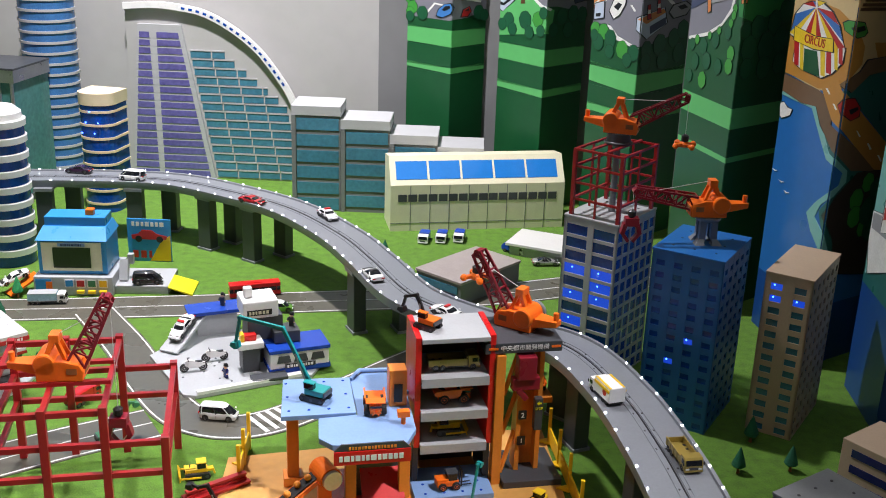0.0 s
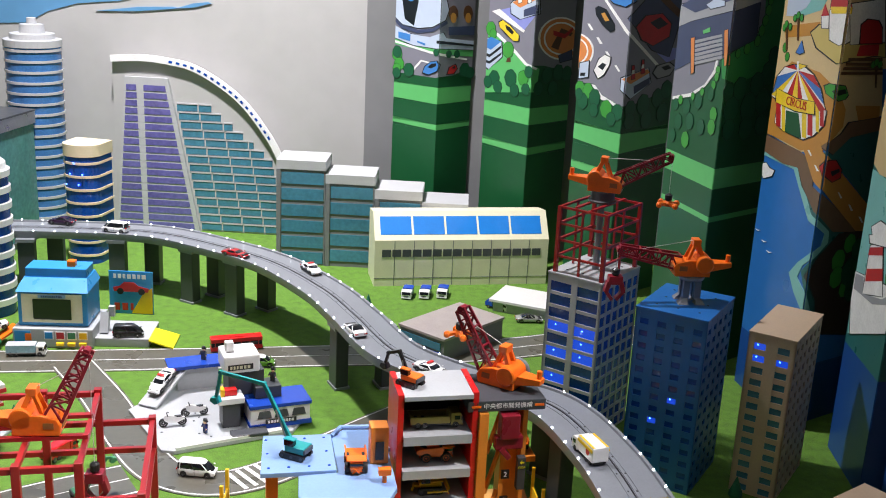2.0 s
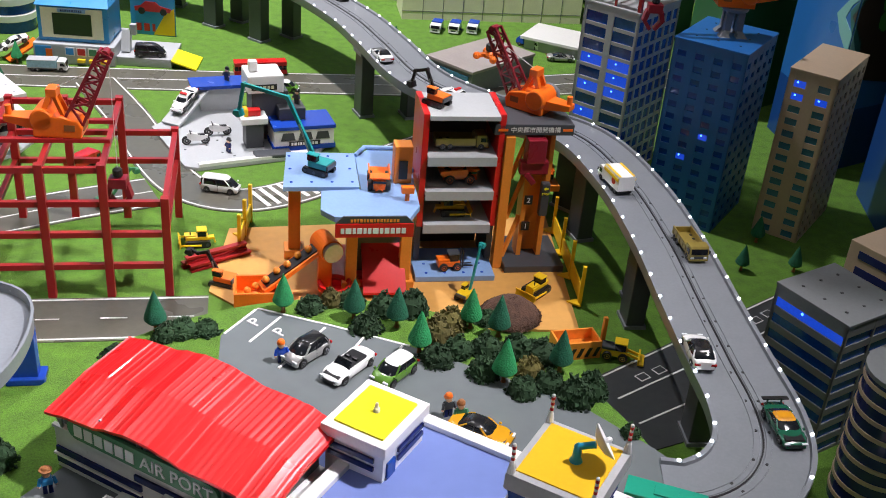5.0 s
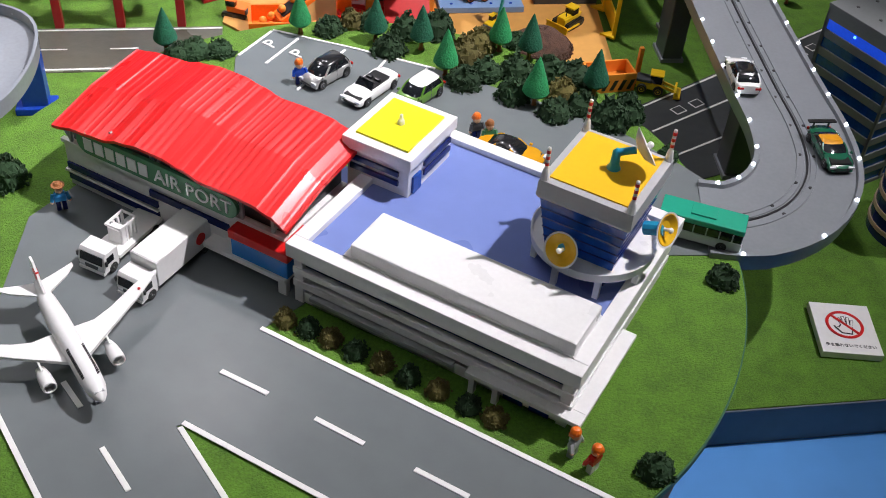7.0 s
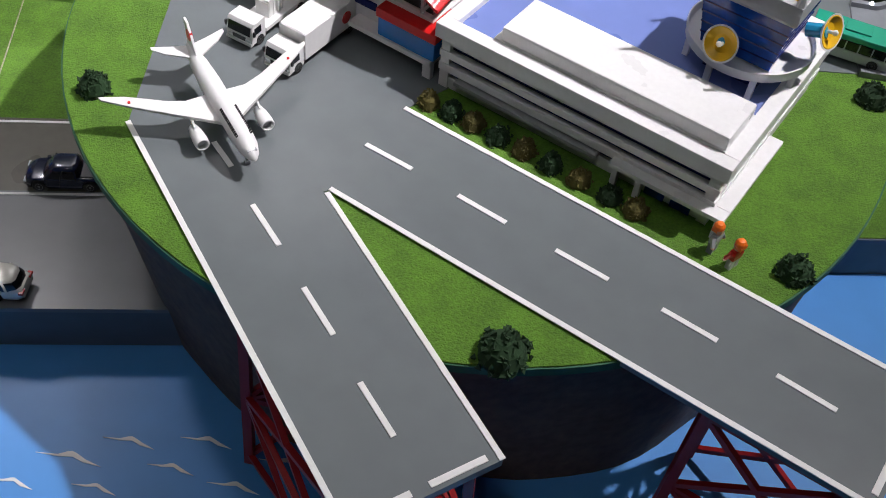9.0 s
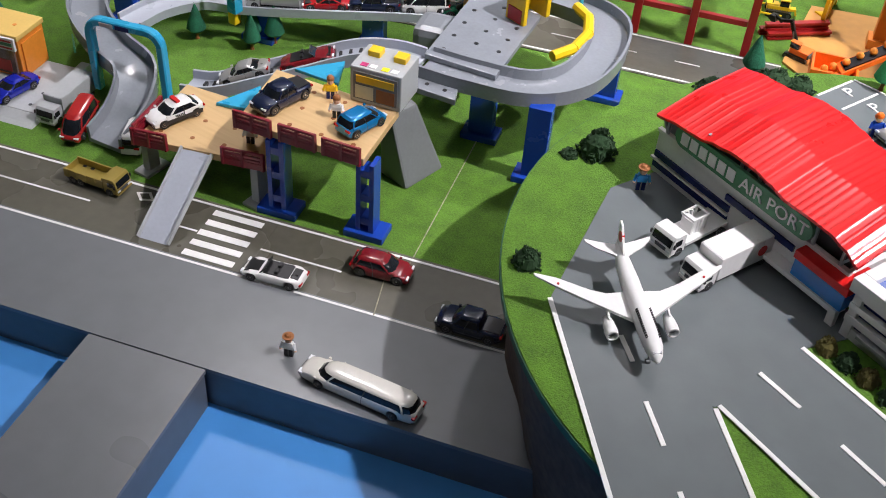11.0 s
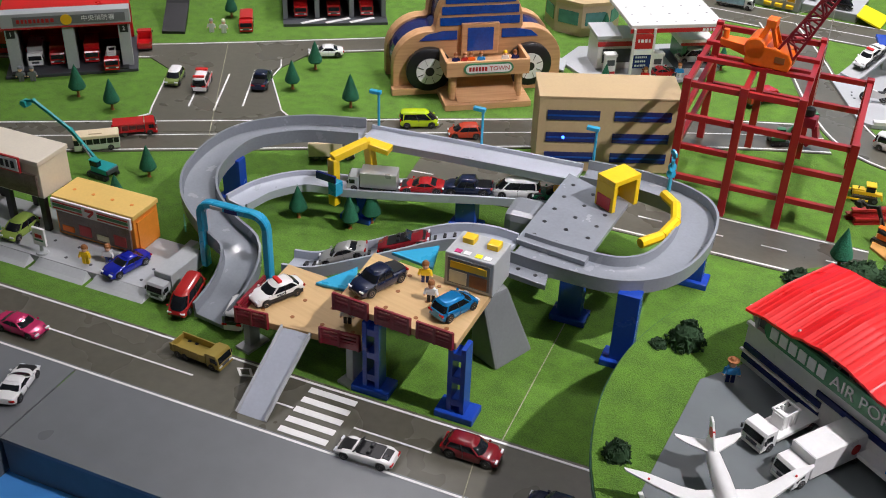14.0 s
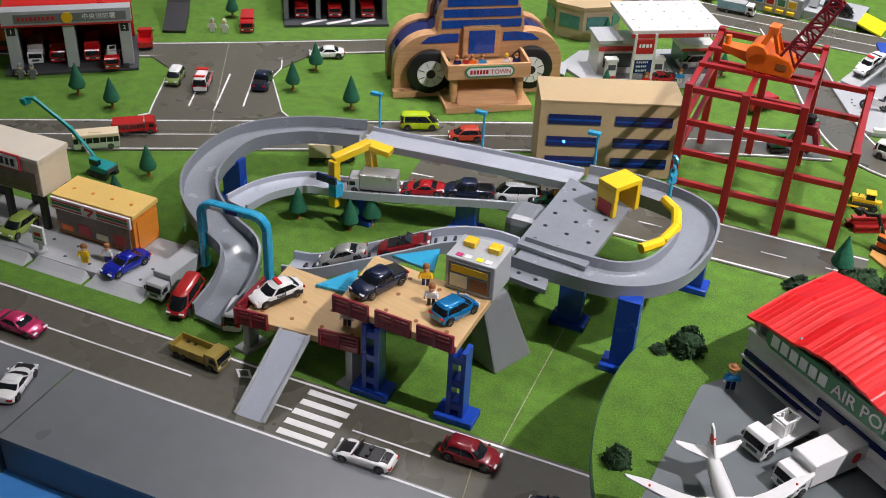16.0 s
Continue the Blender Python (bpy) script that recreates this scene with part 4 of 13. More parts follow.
def block(name, near, right, depth, h, floors, cols_r, cols_l, wall, glass, label, lit=(), pier=0.35, span=0.45, top=0.012, roof=None, foot=0.0, holes=True):
    """A town block; near: its nearest corner, right: the corner at the end of its right face; depth: its left face's length."""
    yaw = math.degrees(math.atan2(right[1] - near[1], right[0] - near[0]))
    w = math.hypot(right[0] - near[0], right[1] - near[1])
    ob = thing(name, *near, 0, yaw, label, "building", "city buildings")
    part("core", Geo().box(0.004, w - 0.004, 0.004, depth - 0.004, 0, h - 0.002), DARKGREY, ob)
    for face, length, cols in (("right", w, cols_r), ("left", depth, cols_l)):
        bay, fl = length / cols, (h - top - foot) / floors

        def put(piece, u0, u1, z0, z1, d0, d1, face=face):
            box_ = (u0, u1, d0, d1, z0, z1) if face == "right" else (d0, d1, u0, u1, z0, z1)
            part(piece, Geo().box(*box_), wall, ob)
        for c in range(cols + 1):
            half = bay * pier / 2
            put("wall_pier", max(0, c * bay - half), min(length, c * bay + half), 0, h, 0.0, 0.0036)
        for f in range(floors + 1):
            z = foot + f * fl
            z0, z1 = (z - fl * span / 2, z + fl * span / 2) if 0 < f < floors else ((0, foot + fl * span / 2) if f == 0 else (z - fl * span / 2, h))
            put("wall_band", 0.0002, length - 0.0002, max(z0, 0), z1, 0.0003, 0.0034)
        for c in range(cols):
            for f in range(floors):
                u, z = (c + 0.5) * bay, foot + (f + 0.5) * fl
                gm = LEDBLUE if (face, c, f) in lit else glass
                if face == "right":
                    m_ = pose(u, 0.0030, z)
                else:
                    m_ = pose(0.0030, u, z, 0, 0, 90)
                pane("window_pane", bay * (1 - pier) + 0.001, fl * (1 - span) + 0.001, LITGLASS if gm is LEDBLUE else glass, ob, m_)
                if gm is LEDBLUE:
                    q = m_ @ pose(bay * 0.1, 0, fl * 0.1)
                    part("blue_lamp", Geo().ball((0, 0, 0), 0.0020, 8, 5, m=q @ pose(0, -0.0008 if face == "right" else 0.0008, 0)), LEDBLUE, ob, "small glowing blue lamp")
    part("back_wall", Geo().box(w - 0.0042, w, 0.0, depth, 0, h).box(0.0, w - 0.0043, depth - 0.0042, depth, 0, h), wall, ob)
    part("roof", Geo().box(-0.001, w + 0.001, -0.001, depth + 0.001, h - 0.001, h + 0.003), roof or wall, ob, bevel=0.0006)
    if holes:
        for i in range(3):
            for j in range(3):
                part("stud_hole", Geo().cyl((w * (0.2 + 0.3 * i), depth * (0.2 + 0.3 * j), h + 0.002), (w * (0.2 + 0.3 * i), depth * (0.2 + 0.3 * j), h + 0.0036), 0.0024, n=8), BLACK, ob)
    return ob


block("tan_tower", (0.660, 1.812), (0.752, 1.975), 0.088, 0.325, 13, 6, 2, TAN, TEALGLASS, "tan tower block with rows of dark square windows", lit=(("left", 0, 11), ("left", 1, 12), ("left", 1, 11)), pier=0.5, span=0.45, holes=False, roof=TAN)
block("blue_tower", (0.497, 1.815), (0.575, 1.965), 0.138, 0.352, 14, 5, 4, BUILDBLUE, BLUEGLASS, "blue plastic tower block with small square windows", lit=(("left", 1, 7), ("left", 2, 5)), pier=0.5, span=0.52)
block("white_tower", (0.321, 1.996), (0.412, 2.135), 0.124, 0.352, 12, 6, 2, LIGHTGREY, BLUEGLASS, "light grey plastic tower block with blue-lit windows", lit=tuple(("left", c, f) for c, f in ((0, 6), (1, 6), (0, 7), (1, 8), (0, 8), (1, 4))), pier=0.22, span=0.25)
block("navy_office", (0.553, 1.170), (0.646, 1.242), 0.121, 0.215, 8, 2, 1, STONE, BLUEGLASS, "dark grey office block with blue glass bands", lit=(("left", 0, 7),), pier=0.06, span=0.42, roof=STONE)
bx = thing("tan_depot", 0.780, 1.49, 0, 40, "tan plastic depot block with long dark slots", "building")
part("wall", Geo().box(0, 0.11, 0, 0.15, 0, 0.125), TAN, bx, bevel=0.001)
for i in range(4):
    part("window_slot", Geo().box(-0.0012, 0.002, 0.02, 0.13, 0.012 + i * 0.029, 0.026 + i * 0.029), NAVY, bx)
rd = thing("round_office", 0.615, 1.100, 0, 0, "dark round office tower with brown floor bands", "building", "city buildings")
part("glass_drum", Geo().lathe([(0.052, 0), (0.052, 0.20)], 32), NAVY, rd, smooth=True)
for i in range(9):
    part("floor_band", Geo().lathe([(0.0535, 0.012 + i * 0.022), (0.0535, 0.018 + i * 0.022)], 32), TAN, rd)
part("roof", Geo().lathe([(0.054, 0.200), (0.054, 0.206), (0.001, 0.207)], 32), STONE, rd)

# stepped office
stepped = thing("stepped_office", -0.558, 3.10, 0, 1.5, "grey stepped office block with teal glass bands", "building", "city buildings")
for i, (h, w) in enumerate(((0.300, 0.150), (0.262, 0.150), (0.222, 0.145), (0.190, 0.14))):
    x0 = sum((0.150, 0.150, 0.145, 0.14)[:i])
    part("wall", Geo().box(x0 + 0.0005, x0 + w - 0.0005, 0.003, 0.14, 0, h), STONE, stepped)
    part("roof", Geo().box(x0, x0 + w, 0, 0.142, h, h + 0.028), PALEROOF, stepped, "pale grey roof block")
    n = 6 - i
    for f in range(n):
        z = h - 0.045 - f * 0.050
        if z > 0:
            part("window_band", Geo().box(x0 + 0.016, x0 + w - 0.006, 0.001, 0.004, z, z + 0.036), TEALGLASS, stepped)
    part("corner_pier", Geo().box(x0 + 0.001, x0 + 0.014, -0.002, 0.003, 0, h), STONE, stepped)

# cream exhibition hall
hall = thing("exhibition_hall", -0.235, 2.937, 0, 14, "cream exhibition hall with a sloped blue skylight band", "building", "city buildings")
W_, D2 = 0.525, 0.13
prof = [(0, 0), (D2, 0), (D2, 0.205), (0.055, 0.215), (0.006, 0.148), (0, 0.140)]
part("wall", Geo().add([(x, y, z) for x in (0, W_) for y, z in prof], [tuple(range(5, -1, -1)), tuple(range(6, 12))] + [(i, (i + 1) % 6, 6 + (i + 1) % 6, 6 + i) for i in range(6)]), CREAM, hall)
for i in range(5):
    x0 = 0.018 + i * 0.0985
    a = [(x, 0.0105 + (0.037) * k - 0.0014, 0.153 + 0.0515 * k + 0.0010) for x, k in ((x0, 0.02), (x0 + 0.092, 0.02), (x0 + 0.092, 0.92), (x0, 0.92))]
    b = [(x, y + 0.003, z - 0.003) for x, y, z in a]
    part("skylight", Geo().add(a + b, [(0, 1, 2, 3), (7, 6, 5, 4), (0, 4, 5, 1), (1, 5, 6, 2), (2, 6, 7, 3), (3, 7, 4, 0)]), TEALGLASS if False else CLEARBLUE, hall)
for i in range(16):
    part("window", Geo().box(0.022 + i * 0.0302, 0.048 + i * 0.0302, -0.0012, 0.002, 0.090, 0.112), DARKGREY, hall)
for i in range(1, 9):
    part("wall_joint", Geo().box(0.058 * i, 0.058 * i + 0.0018, -0.0008, 0.002, 0, 0.138), STONE, hall)
part("wall_joint", Geo().box(0.0, W_, -0.0007, 0.002, 0.024, 0.0255), STONE, hall)

low = thing("low_depot", -0.121, 2.482, 0, -38, "low grey depot with a flat pinkish-grey roof", "building", "city buildings")
part("wall", Geo().box(0.003, 0.15, 0.003, 0.235, 0, 0.055), STONE, low)
part("roof", Geo().box(0, 0.153, 0, 0.238, 0.055, 0.062), mat("pinkish_grey_roof", (0.33, 0.29, 0.27), 0.5), low, bevel=0.001)
part("window_band", Geo().box(0.01, 0.14, 0.0005, 0.0035, 0.028, 0.046), TEALGLASS, low)
part("door", Geo().box(0.09, 0.14, 0.0003, 0.0035, 0.0, 0.022), BLUE, low)
slab = thing("white_canopy", 0.145, 2.90, 0, -20, "white flat canopy roof on low walls", "canopy")
part("roof", Geo().box(0, 0.20, -0.12, 0.02, 0.028, 0.036), OFFWHITE, slab, bevel=0.001)
part("wall", Geo().box(0.01, 0.19, -0.11, 0.01, 0, 0.028), LIGHTGREY, slab)

# cream tower with a rounded front, dark glass tower, blue round tower, white ringed tower
ct = thing("cream_round_tower", -1.119, 3.02, 0, -8, "cream tower with a curved blue glass front", "building", "city buildings")


def curved(r, flat, z0, z1, geo=None):
    pts = [(r * math.sin(math.radians(a)), -r * 0.8 * math.cos(math.radians(a))) for a in range(-90, 91, 12)] + [(r, flat), (-r, flat)]
    return (geo or Geo()).prism(pts, z0, z1)


part("glass_front", curved(0.055, 0.07, 0, 0.325), BLUEGLASS, ct, "blue curved glass", smooth=True)
for i in range(8):
    part("floor_band", curved(0.0575, 0.072, 0.024 + i * 0.040, 0.031 + i * 0.040), CREAMROOF, ct)
part("roof_cap", curved(0.058, 0.073, 0.327, 0.362), CREAMROOF, ct, "plain cream roof cap", smooth=True)
for i in range(5):
    part("blue_lamp", Geo().ball((-0.03 + i * 0.013, -0.047, 0.245 + 0.032 * (i % 3)), 0.0026, 8, 5), LEDBLUE, ct)
gt = thing("dark_glass_tower", -1.630, 3.06, 0, -6, "pale green glass tower with steel mullions", "building", "city buildings")
part("core", Geo().box(0, 0.255, 0, 0.2, 0, 0.372), GREENGLASS, gt)
for i in range(7):
    part("mullion", Geo().cyl((0.004 + i * 0.041, -0.002, 0), (0.004 + i * 0.041, -0.002, 0.372), 0.0055, n=10), STEELMAT, gt)
part("top_band", Geo().box(-0.004, 0.262, -0.008, 0.2, 0.3725, 0.410), STEELMAT, gt)
part("roof", Geo().box(-0.006, 0.264, -0.01, 0.202, 0.4105, 0.416), DARKGREY, gt)
part("base", Geo().box(-0.004, 0.262, -0.006, 0.2, 0, 0.02), DARKGREY, gt)
bt = thing("blue_round_tower", -1.385, 3.33, 0, 0, "tall round tower with blue glass bands and white rings", "building", "city buildings")
part("glass_drum", Geo().lathe([(0.086, 0), (0.086, 0.60)], 40), mat("steel_blue_glass", (0.05, 0.16, 0.38), 0.18, vary=0.2), bt, smooth=True)
for i in range(18):
    part("floor_ring", Geo().lathe([(0.0885, 0.018 + i * 0.0335), (0.0885, 0.026 + i * 0.0335)], 40), PALEROOF, bt, smooth=True)
part("crown", Geo().lathe([(0.089, 0.601), (0.089, 0.622), (0.070, 0.624), (0.068, 0.640), (0.040, 0.642), (0.036, 0.668), (0.016, 0.67), (0.014, 0.688), (0.001, 0.69)], 32), PALEROOF, bt, "stepped pale crown")
rt = thing("white_ringed_tower", -1.195, 2.545, 0, 0, "round white-ringed tower with blue glass", "building", "city buildings")
part("glass_drum", Geo().lathe([(0.062, 0), (0.062, 0.375)], 36), BLUEGLASS, rt, smooth=True)
for i in range(9):
    part("floor_ring", Geo().lathe([(0.062, 0.028 + i * 0.042), (0.067, 0.030 + i * 0.042), (0.067, 0.046 + i * 0.042), (0.062, 0.048 + i * 0.042)], 36), WHITE, rt, smooth=True)
part("cap", Geo().lathe([(0.060, 0.375), (0.058, 0.40), (0.040, 0.415), (0.001, 0.418)], 36), WHITE, rt, smooth=True)

# arched skyscraper in relief on the wall
at = thing("arched_skyscraper", -1.16, 3.44, 0, 0, "violet and teal skyscraper under a white arch", "building", "city buildings")
wm = Matrix.Rotation(radians(90), 4, "X")
part("slab", Geo().prism([(0.0, 0.0), (0.565, 0.0), (0.562, 0.24), (0.53, 0.315), (0.45, 0.42), (0.36, 0.50), (0.27, 0.55), (0.19, 0.565), (0.0, 0.56)], 0.0, 0.03, wm), WALLGREY, at)
arc = [(0.0, 0.565), (0.10, 0.572), (0.19, 0.565), (0.27, 0.548), (0.36, 0.50), (0.44, 0.435), (0.51, 0.345), (0.545, 0.285), (0.568, 0.225)]
ln = spline(arc, 0.012)
o2, _ = sides(ln, 0.010)
part("white_arch", Geo().strip([a[:2] for a, _ in o2], [b[:2] for _, b in o2], 0.031, 0.048, wm), WHITE, at, "white arch rib")
for i in range(16, 52, 2):
    if i + 1 < len(ln):
        p, q = ln[i], ln[min(i + 1, len(ln) - 1)]
        part("arch_window", Geo().bar((p.x, p.y, 0.0485), (q.x, q.y, 0.0485), 0.007, 0.001, wm), BLUEGLASS, at)
part("purple_wing", Geo().prism([(0.002, 0.0), (0.283, 0.0), (0.186, 0.51), (0.044, 0.51)], 0.031, 0.046, wm), PALEROOF, at)
for i in range(19):
    z = 0.008 + i * 0.0255
    k = z / 0.51
    l0, l1 = 0.010 + 0.042 * k, 0.082 + 0.0 * k + 0.010 * (1 - k)
    r0, r1 = 0.110 - 0.004 * k, 0.268 - 0.096 * k
    part("window_band", Geo().prism([(l0, z), (l1, z), (l1 - 0.001, z + 0.0185), (l0 + 0.001, z + 0.0185)], 0.0462, 0.0475, wm), PURPLEGLASS, at)
    part("window_band", Geo().prism([(r0, z), (r1, z), (r1 - 0.003, z + 0.0185), (r0, z + 0.0185)], 0.0462, 0.0475, wm), PURPLEGLASS, at)
for i in range(15):
    z = 0.006 + i * 0.0285
    x0 = 0.288 - 0.19 * z
    x1 = min(0.548, 0.55 - max(0, z - 0.22) * 1.22)
    n = max(1, int((x1 - x0) / 0.072))
    for j in range(n + 1):
        a0, a1 = x0 + j * 0.072, min(x0 + j * 0.072 + 0.067, x1)
        if a1 - a0 > 0.012:
            part("window_band", Geo().box(a0, a1, z, z + 0.0215, 0.0302, 0.0325, wm), TEALGLASS, at)
            part("sill", Geo().box(a0, a1, z + 0.0220, z + 0.0262, 0.0302, 0.034, wm), PALEROOF, at)


# ---- vehicles ----
PAINTS = {}


def paint(name, colour, metal=0.0, rough=0.22):
    if name not in PAINTS:
        PAINTS[name] = mat("paint_" + name, colour, rough, metal, vary=0.03, coat=0.6)
    return PAINTS[name]


CARBLACK_TRIM = mat("black_car_trim", (0.014, 0.014, 0.016), 0.3)
HEADLAMP = mat("headlamp_lens", (0.75, 0.78, 0.80), 0.12)
TAILLAMP = mat("tail_lamp_red", (0.45, 0.01, 0.01), 0.2)
WHEELS = {}


def wheel(parent, x, y, r, w, rim_mat=RIM):
    key = (round(r, 4), round(w, 4))
    if key not in WHEELS:
        WHEELS[key] = (mesh_of("tyre", Geo().lathe([(r * 0.62, -w / 2), (r * 0.94, -w / 2), (r, -w * 0.3), (r, w * 0.3), (r * 0.94, w / 2), (r * 0.62, w / 2)], 16, m=Matrix.Rotation(radians(90), 4, "X")), TYRE, smooth=True), {})
    tyre, rims = WHEELS[key]
    if rim_mat.name not in rims:
        gg = Geo().lathe([(r * 0.64, -w * 0.40), (r * 0.60, -w * 0.52), (r * 0.25, -w * 0.42), (r * 0.15, -w * 0.55), (0.0003, -w * 0.55)], 12, m=Matrix.Rotation(radians(90), 4, "X"))
        gg.lathe([(0.0003, w * 0.55), (r * 0.15, w * 0.55), (r * 0.25, w * 0.42), (r * 0.60, w * 0.52), (r * 0.64, w * 0.40)], 12, m=Matrix.Rotation(radians(90), 4, "X"))
        rims[rim_mat.name] = mesh_of("rim", gg, rim_mat)
    ob = new("wheel", tyre)
    ob.parent = parent
    ob.matrix_basis = pose(x, y, r)
    o2 = new("rim", rims[rim_mat.name])
    o2.parent = ob
    return ob


# kind: length, width, height, belt line stations (x, z of the bonnet line), cabin (rear base, front base, rear roof, front roof)
KINDS = {
    "sedan": (0.075, 0.0300, 0.0225, ((-0.5, 0.42), (-0.488, 0.60), (-0.42, 0.665), (-0.25, 0.675), (0.18, 0.65), (0.34, 0.58), (0.44, 0.48), (0.488, 0.36), (0.5, 0.28)), (-0.42, 0.28, -0.17, 0.04)),
    "sports": (0.075, 0.0315, 0.0200, ((-0.5, 0.46), (-0.488, 0.64), (-0.38, 0.71), (-0.22, 0.70), (0.16, 0.64), (0.34, 0.55), (0.44, 0.44), (0.488, 0.33), (0.5, 0.26)), (-0.43, 0.27, -0.14, 0.02)),
    "open": (0.076, 0.0315, 0.0195, ((-0.5, 0.45), (-0.488, 0.66), (-0.38, 0.74), (-0.20, 0.73), (0.16, 0.70), (0.34, 0.62), (0.44, 0.50), (0.488, 0.38), (0.5, 0.30)), None),
    "hatch": (0.063, 0.0300, 0.0260, ((-0.5, 0.36), (-0.49, 0.56), (-0.42, 0.62), (-0.20, 0.62), (0.22, 0.60), (0.36, 0.54), (0.45, 0.44), (0.49, 0.34), (0.5, 0.27)), (-0.49, 0.38, -0.36, 0.10)),
    "crossover": (0.074, 0.0315, 0.0250, ((-0.5, 0.40), (-0.49, 0.60), (-0.42, 0.65), (-0.20, 0.64), (0.20, 0.61), (0.36, 0.54), (0.45, 0.44), (0.49, 0.34), (0.5, 0.27)), (-0.47, 0.30, -0.26, 0.06)),
    "van": (0.073, 0.0300, 0.0315, ((-0.5, 0.30), (-0.495, 0.50), (-0.42, 0.55), (-0.20, 0.55), (0.30, 0.53), (0.41, 0.46), (0.47, 0.37), (0.495, 0.28), (0.5, 0.22)), (-0.495, 0.46, -0.45, 0.20)),
    "suv": (0.073, 0.0310, 0.0265, ((-0.5, 0.36), (-0.49, 0.58), (-0.42, 0.63), (-0.20, 0.63), (0.20, 0.61), (0.36, 0.56), (0.45, 0.47), (0.49, 0.36), (0.5, 0.28)), (-0.485, 0.30, -0.36, 0.06)),
    "pickup": (0.079, 0.0325, 0.0280, ((-0.5, 0.36), (-0.495, 0.54), (-0.42, 0.58), (-0.10, 0.59), (0.20, 0.60), (0.38, 0.57), (0.46, 0.50), (0.495, 0.36), (0.5, 0.28)), (-0.20, 0.29, -0.16, 0.13)),
    "limo": (0.140, 0.0315, 0.0265, ((-0.5, 0.36), (-0.495, 0.56), (-0.46, 0.62), (-0.20, 0.62), (0.32, 0.61), (0.42, 0.56), (0.47, 0.47), (0.495, 0.36), (0.5, 0.28)), (-0.485, 0.36, -0.44, 0.27)),
}


def car(kind, x, y, z, head, body, label, name="toy_car", roof=None, extras="", tilt=0.0, group="toy cars", roll=0.0):
    length, width, height, line_, cabin = KINDS[kind]
    ob = thing(name, x, y, z, 0, label, "toy car", group)
    ob.matrix_world = pose(x, y, z, 0, 0, head) @ pose(0, 0, 0, roll, -tilt, 0)
    r = 0.0056 if kind not in ("suv", "pickup") else 0.0064
    w = width / 2
    zb = 0.0034
    axles_ = (-0.32, 0.31)

    def sill(u):
        """The lower edge of the flank, arched over the wheels."""
        z_ = zb + (0.0022 if abs(u) > 0.47 else 0)
        for ax in axles_:
            dx = abs(u - ax) * length
            if dx < r * 1.22:
                z_ = max(z_, math.sqrt((r * 1.22) ** 2 - dx * dx) + r * 0.95)
        return z_
    stations = sorted({u for u, _ in line_} | {ax + k * r * 1.22 / length for ax in axles_ for k in (-1.01, -0.85, -0.5, 0, 0.5, 0.85, 1.01)} | {-0.40, -0.10, 0.0, 0.10, 0.46})
    rings = []
    for u in stations:
        for (u0, h0), (u1, h1) in zip(line_, line_[1:]):
            if u0 <= u <= u1 + 1e-9:
                k = (u - u0) / (u1 - u0)
                hz = h0 + (h1 - h0) * k
                break
        px, top = u * length, hz * height
        k = 1 - 0.20 * (abs(u) / 0.5) ** 5 - (0.05 if abs(u) > 0.48 else 0)
        low_ = min(sill(u), top - 0.0012)
        hw, hi = w * k, top - low_
        flank = [(hw * 0.93, low_), (hw * 0.995, low_ + 0.22 * hi), (hw, low_ + 0.48 * hi), (hw * 0.975, low_ + 0.74 * hi), (hw * 0.91, low_ + 0.92 * hi), (hw * 0.78, top), (hw * 0.40, top + 0.0006)]
        rings.append([(px, y_, z_) for y_, z_ in flank] + [(px, 0, top + 0.0008)] + [(px, -y_, z_) for y_, z_ in reversed(flank)])
    part("body", Geo().loft(rings), body, ob, smooth=True)
    part("underbody", Geo().box(-length * 0.46, length * 0.46, -w * 0.80, w * 0.80, 0.0022, 0.0062).box(-length * 0.43, length * 0.43, -w * 0.72, w * 0.72, 0.0060, r * 2.1), BLACK, ob)
    part("bumper_slot", Geo().box(length * 0.46, length * 0.4965, -w * 0.62, w * 0.62, zb + 0.0026, zb + 0.0042), BLACK, ob)
    belt = max(hz for _, hz in line_) * height
    if cabin:
        b0, b1, t0, t1 = [c * length for c in cabin]
        zb_, zt = belt - 0.0035, height - 0.0012

        def ring(f, grow=0.0):
            """One level of the cabin: rounded in plan, leaning in towards the roof, its ends bowed."""
            bow = 0.12 * math.sin(math.pi * min(f, 1)) * (zt - zb_)
            x0, x1 = b0 + (t0 - b0) * f - bow, b1 + (t1 - b1) * f + bow
            hw = (w * 0.90) * (1 - 0.21 * f * f - 0.03 * f) + grow
            zz = zb_ + (zt - zb_) * f
            e0, e1 = 0.10 * (x1 - x0), 0.14 * (x1 - x0)
            half_ = [(x0 - grow, 0.45), (x0 - grow + e0 * 0.25, 0.82), (x0 + e0, 1.0), ((x0 + x1) / 2, 1.015), (x1 - e1, 0.99), (x1 + grow - e1 * 0.35, 0.80), (x1 + grow, 0.42)]
            return [(x_, -hw * q, zz) for x_, q in half_] + [(x_, hw * q, zz) for x_, q in reversed(half_)]
        part("window_glass", Geo().loft([ring(f) for f in (0, 0.3, 0.6, 0.92)]), CARGLASS, ob, smooth=True)
        mid = [(px * 0.96 + (t0 + t1) * 0.02, py * 0.88, pz + 0.0008) for px, py, pz in ring(1.0)]
        top = [(px * 0.75 + (t0 + t1) * 0.125, py * 0.55, pz + 0.0013) for px, py, pz in ring(1.0)]
        part("roof", Geo().loft([ring(0.84, 0.0003), ring(0.93, 0.0003), ring(1.0, 0.0), mid, top]), roof or body, ob, smooth=True)
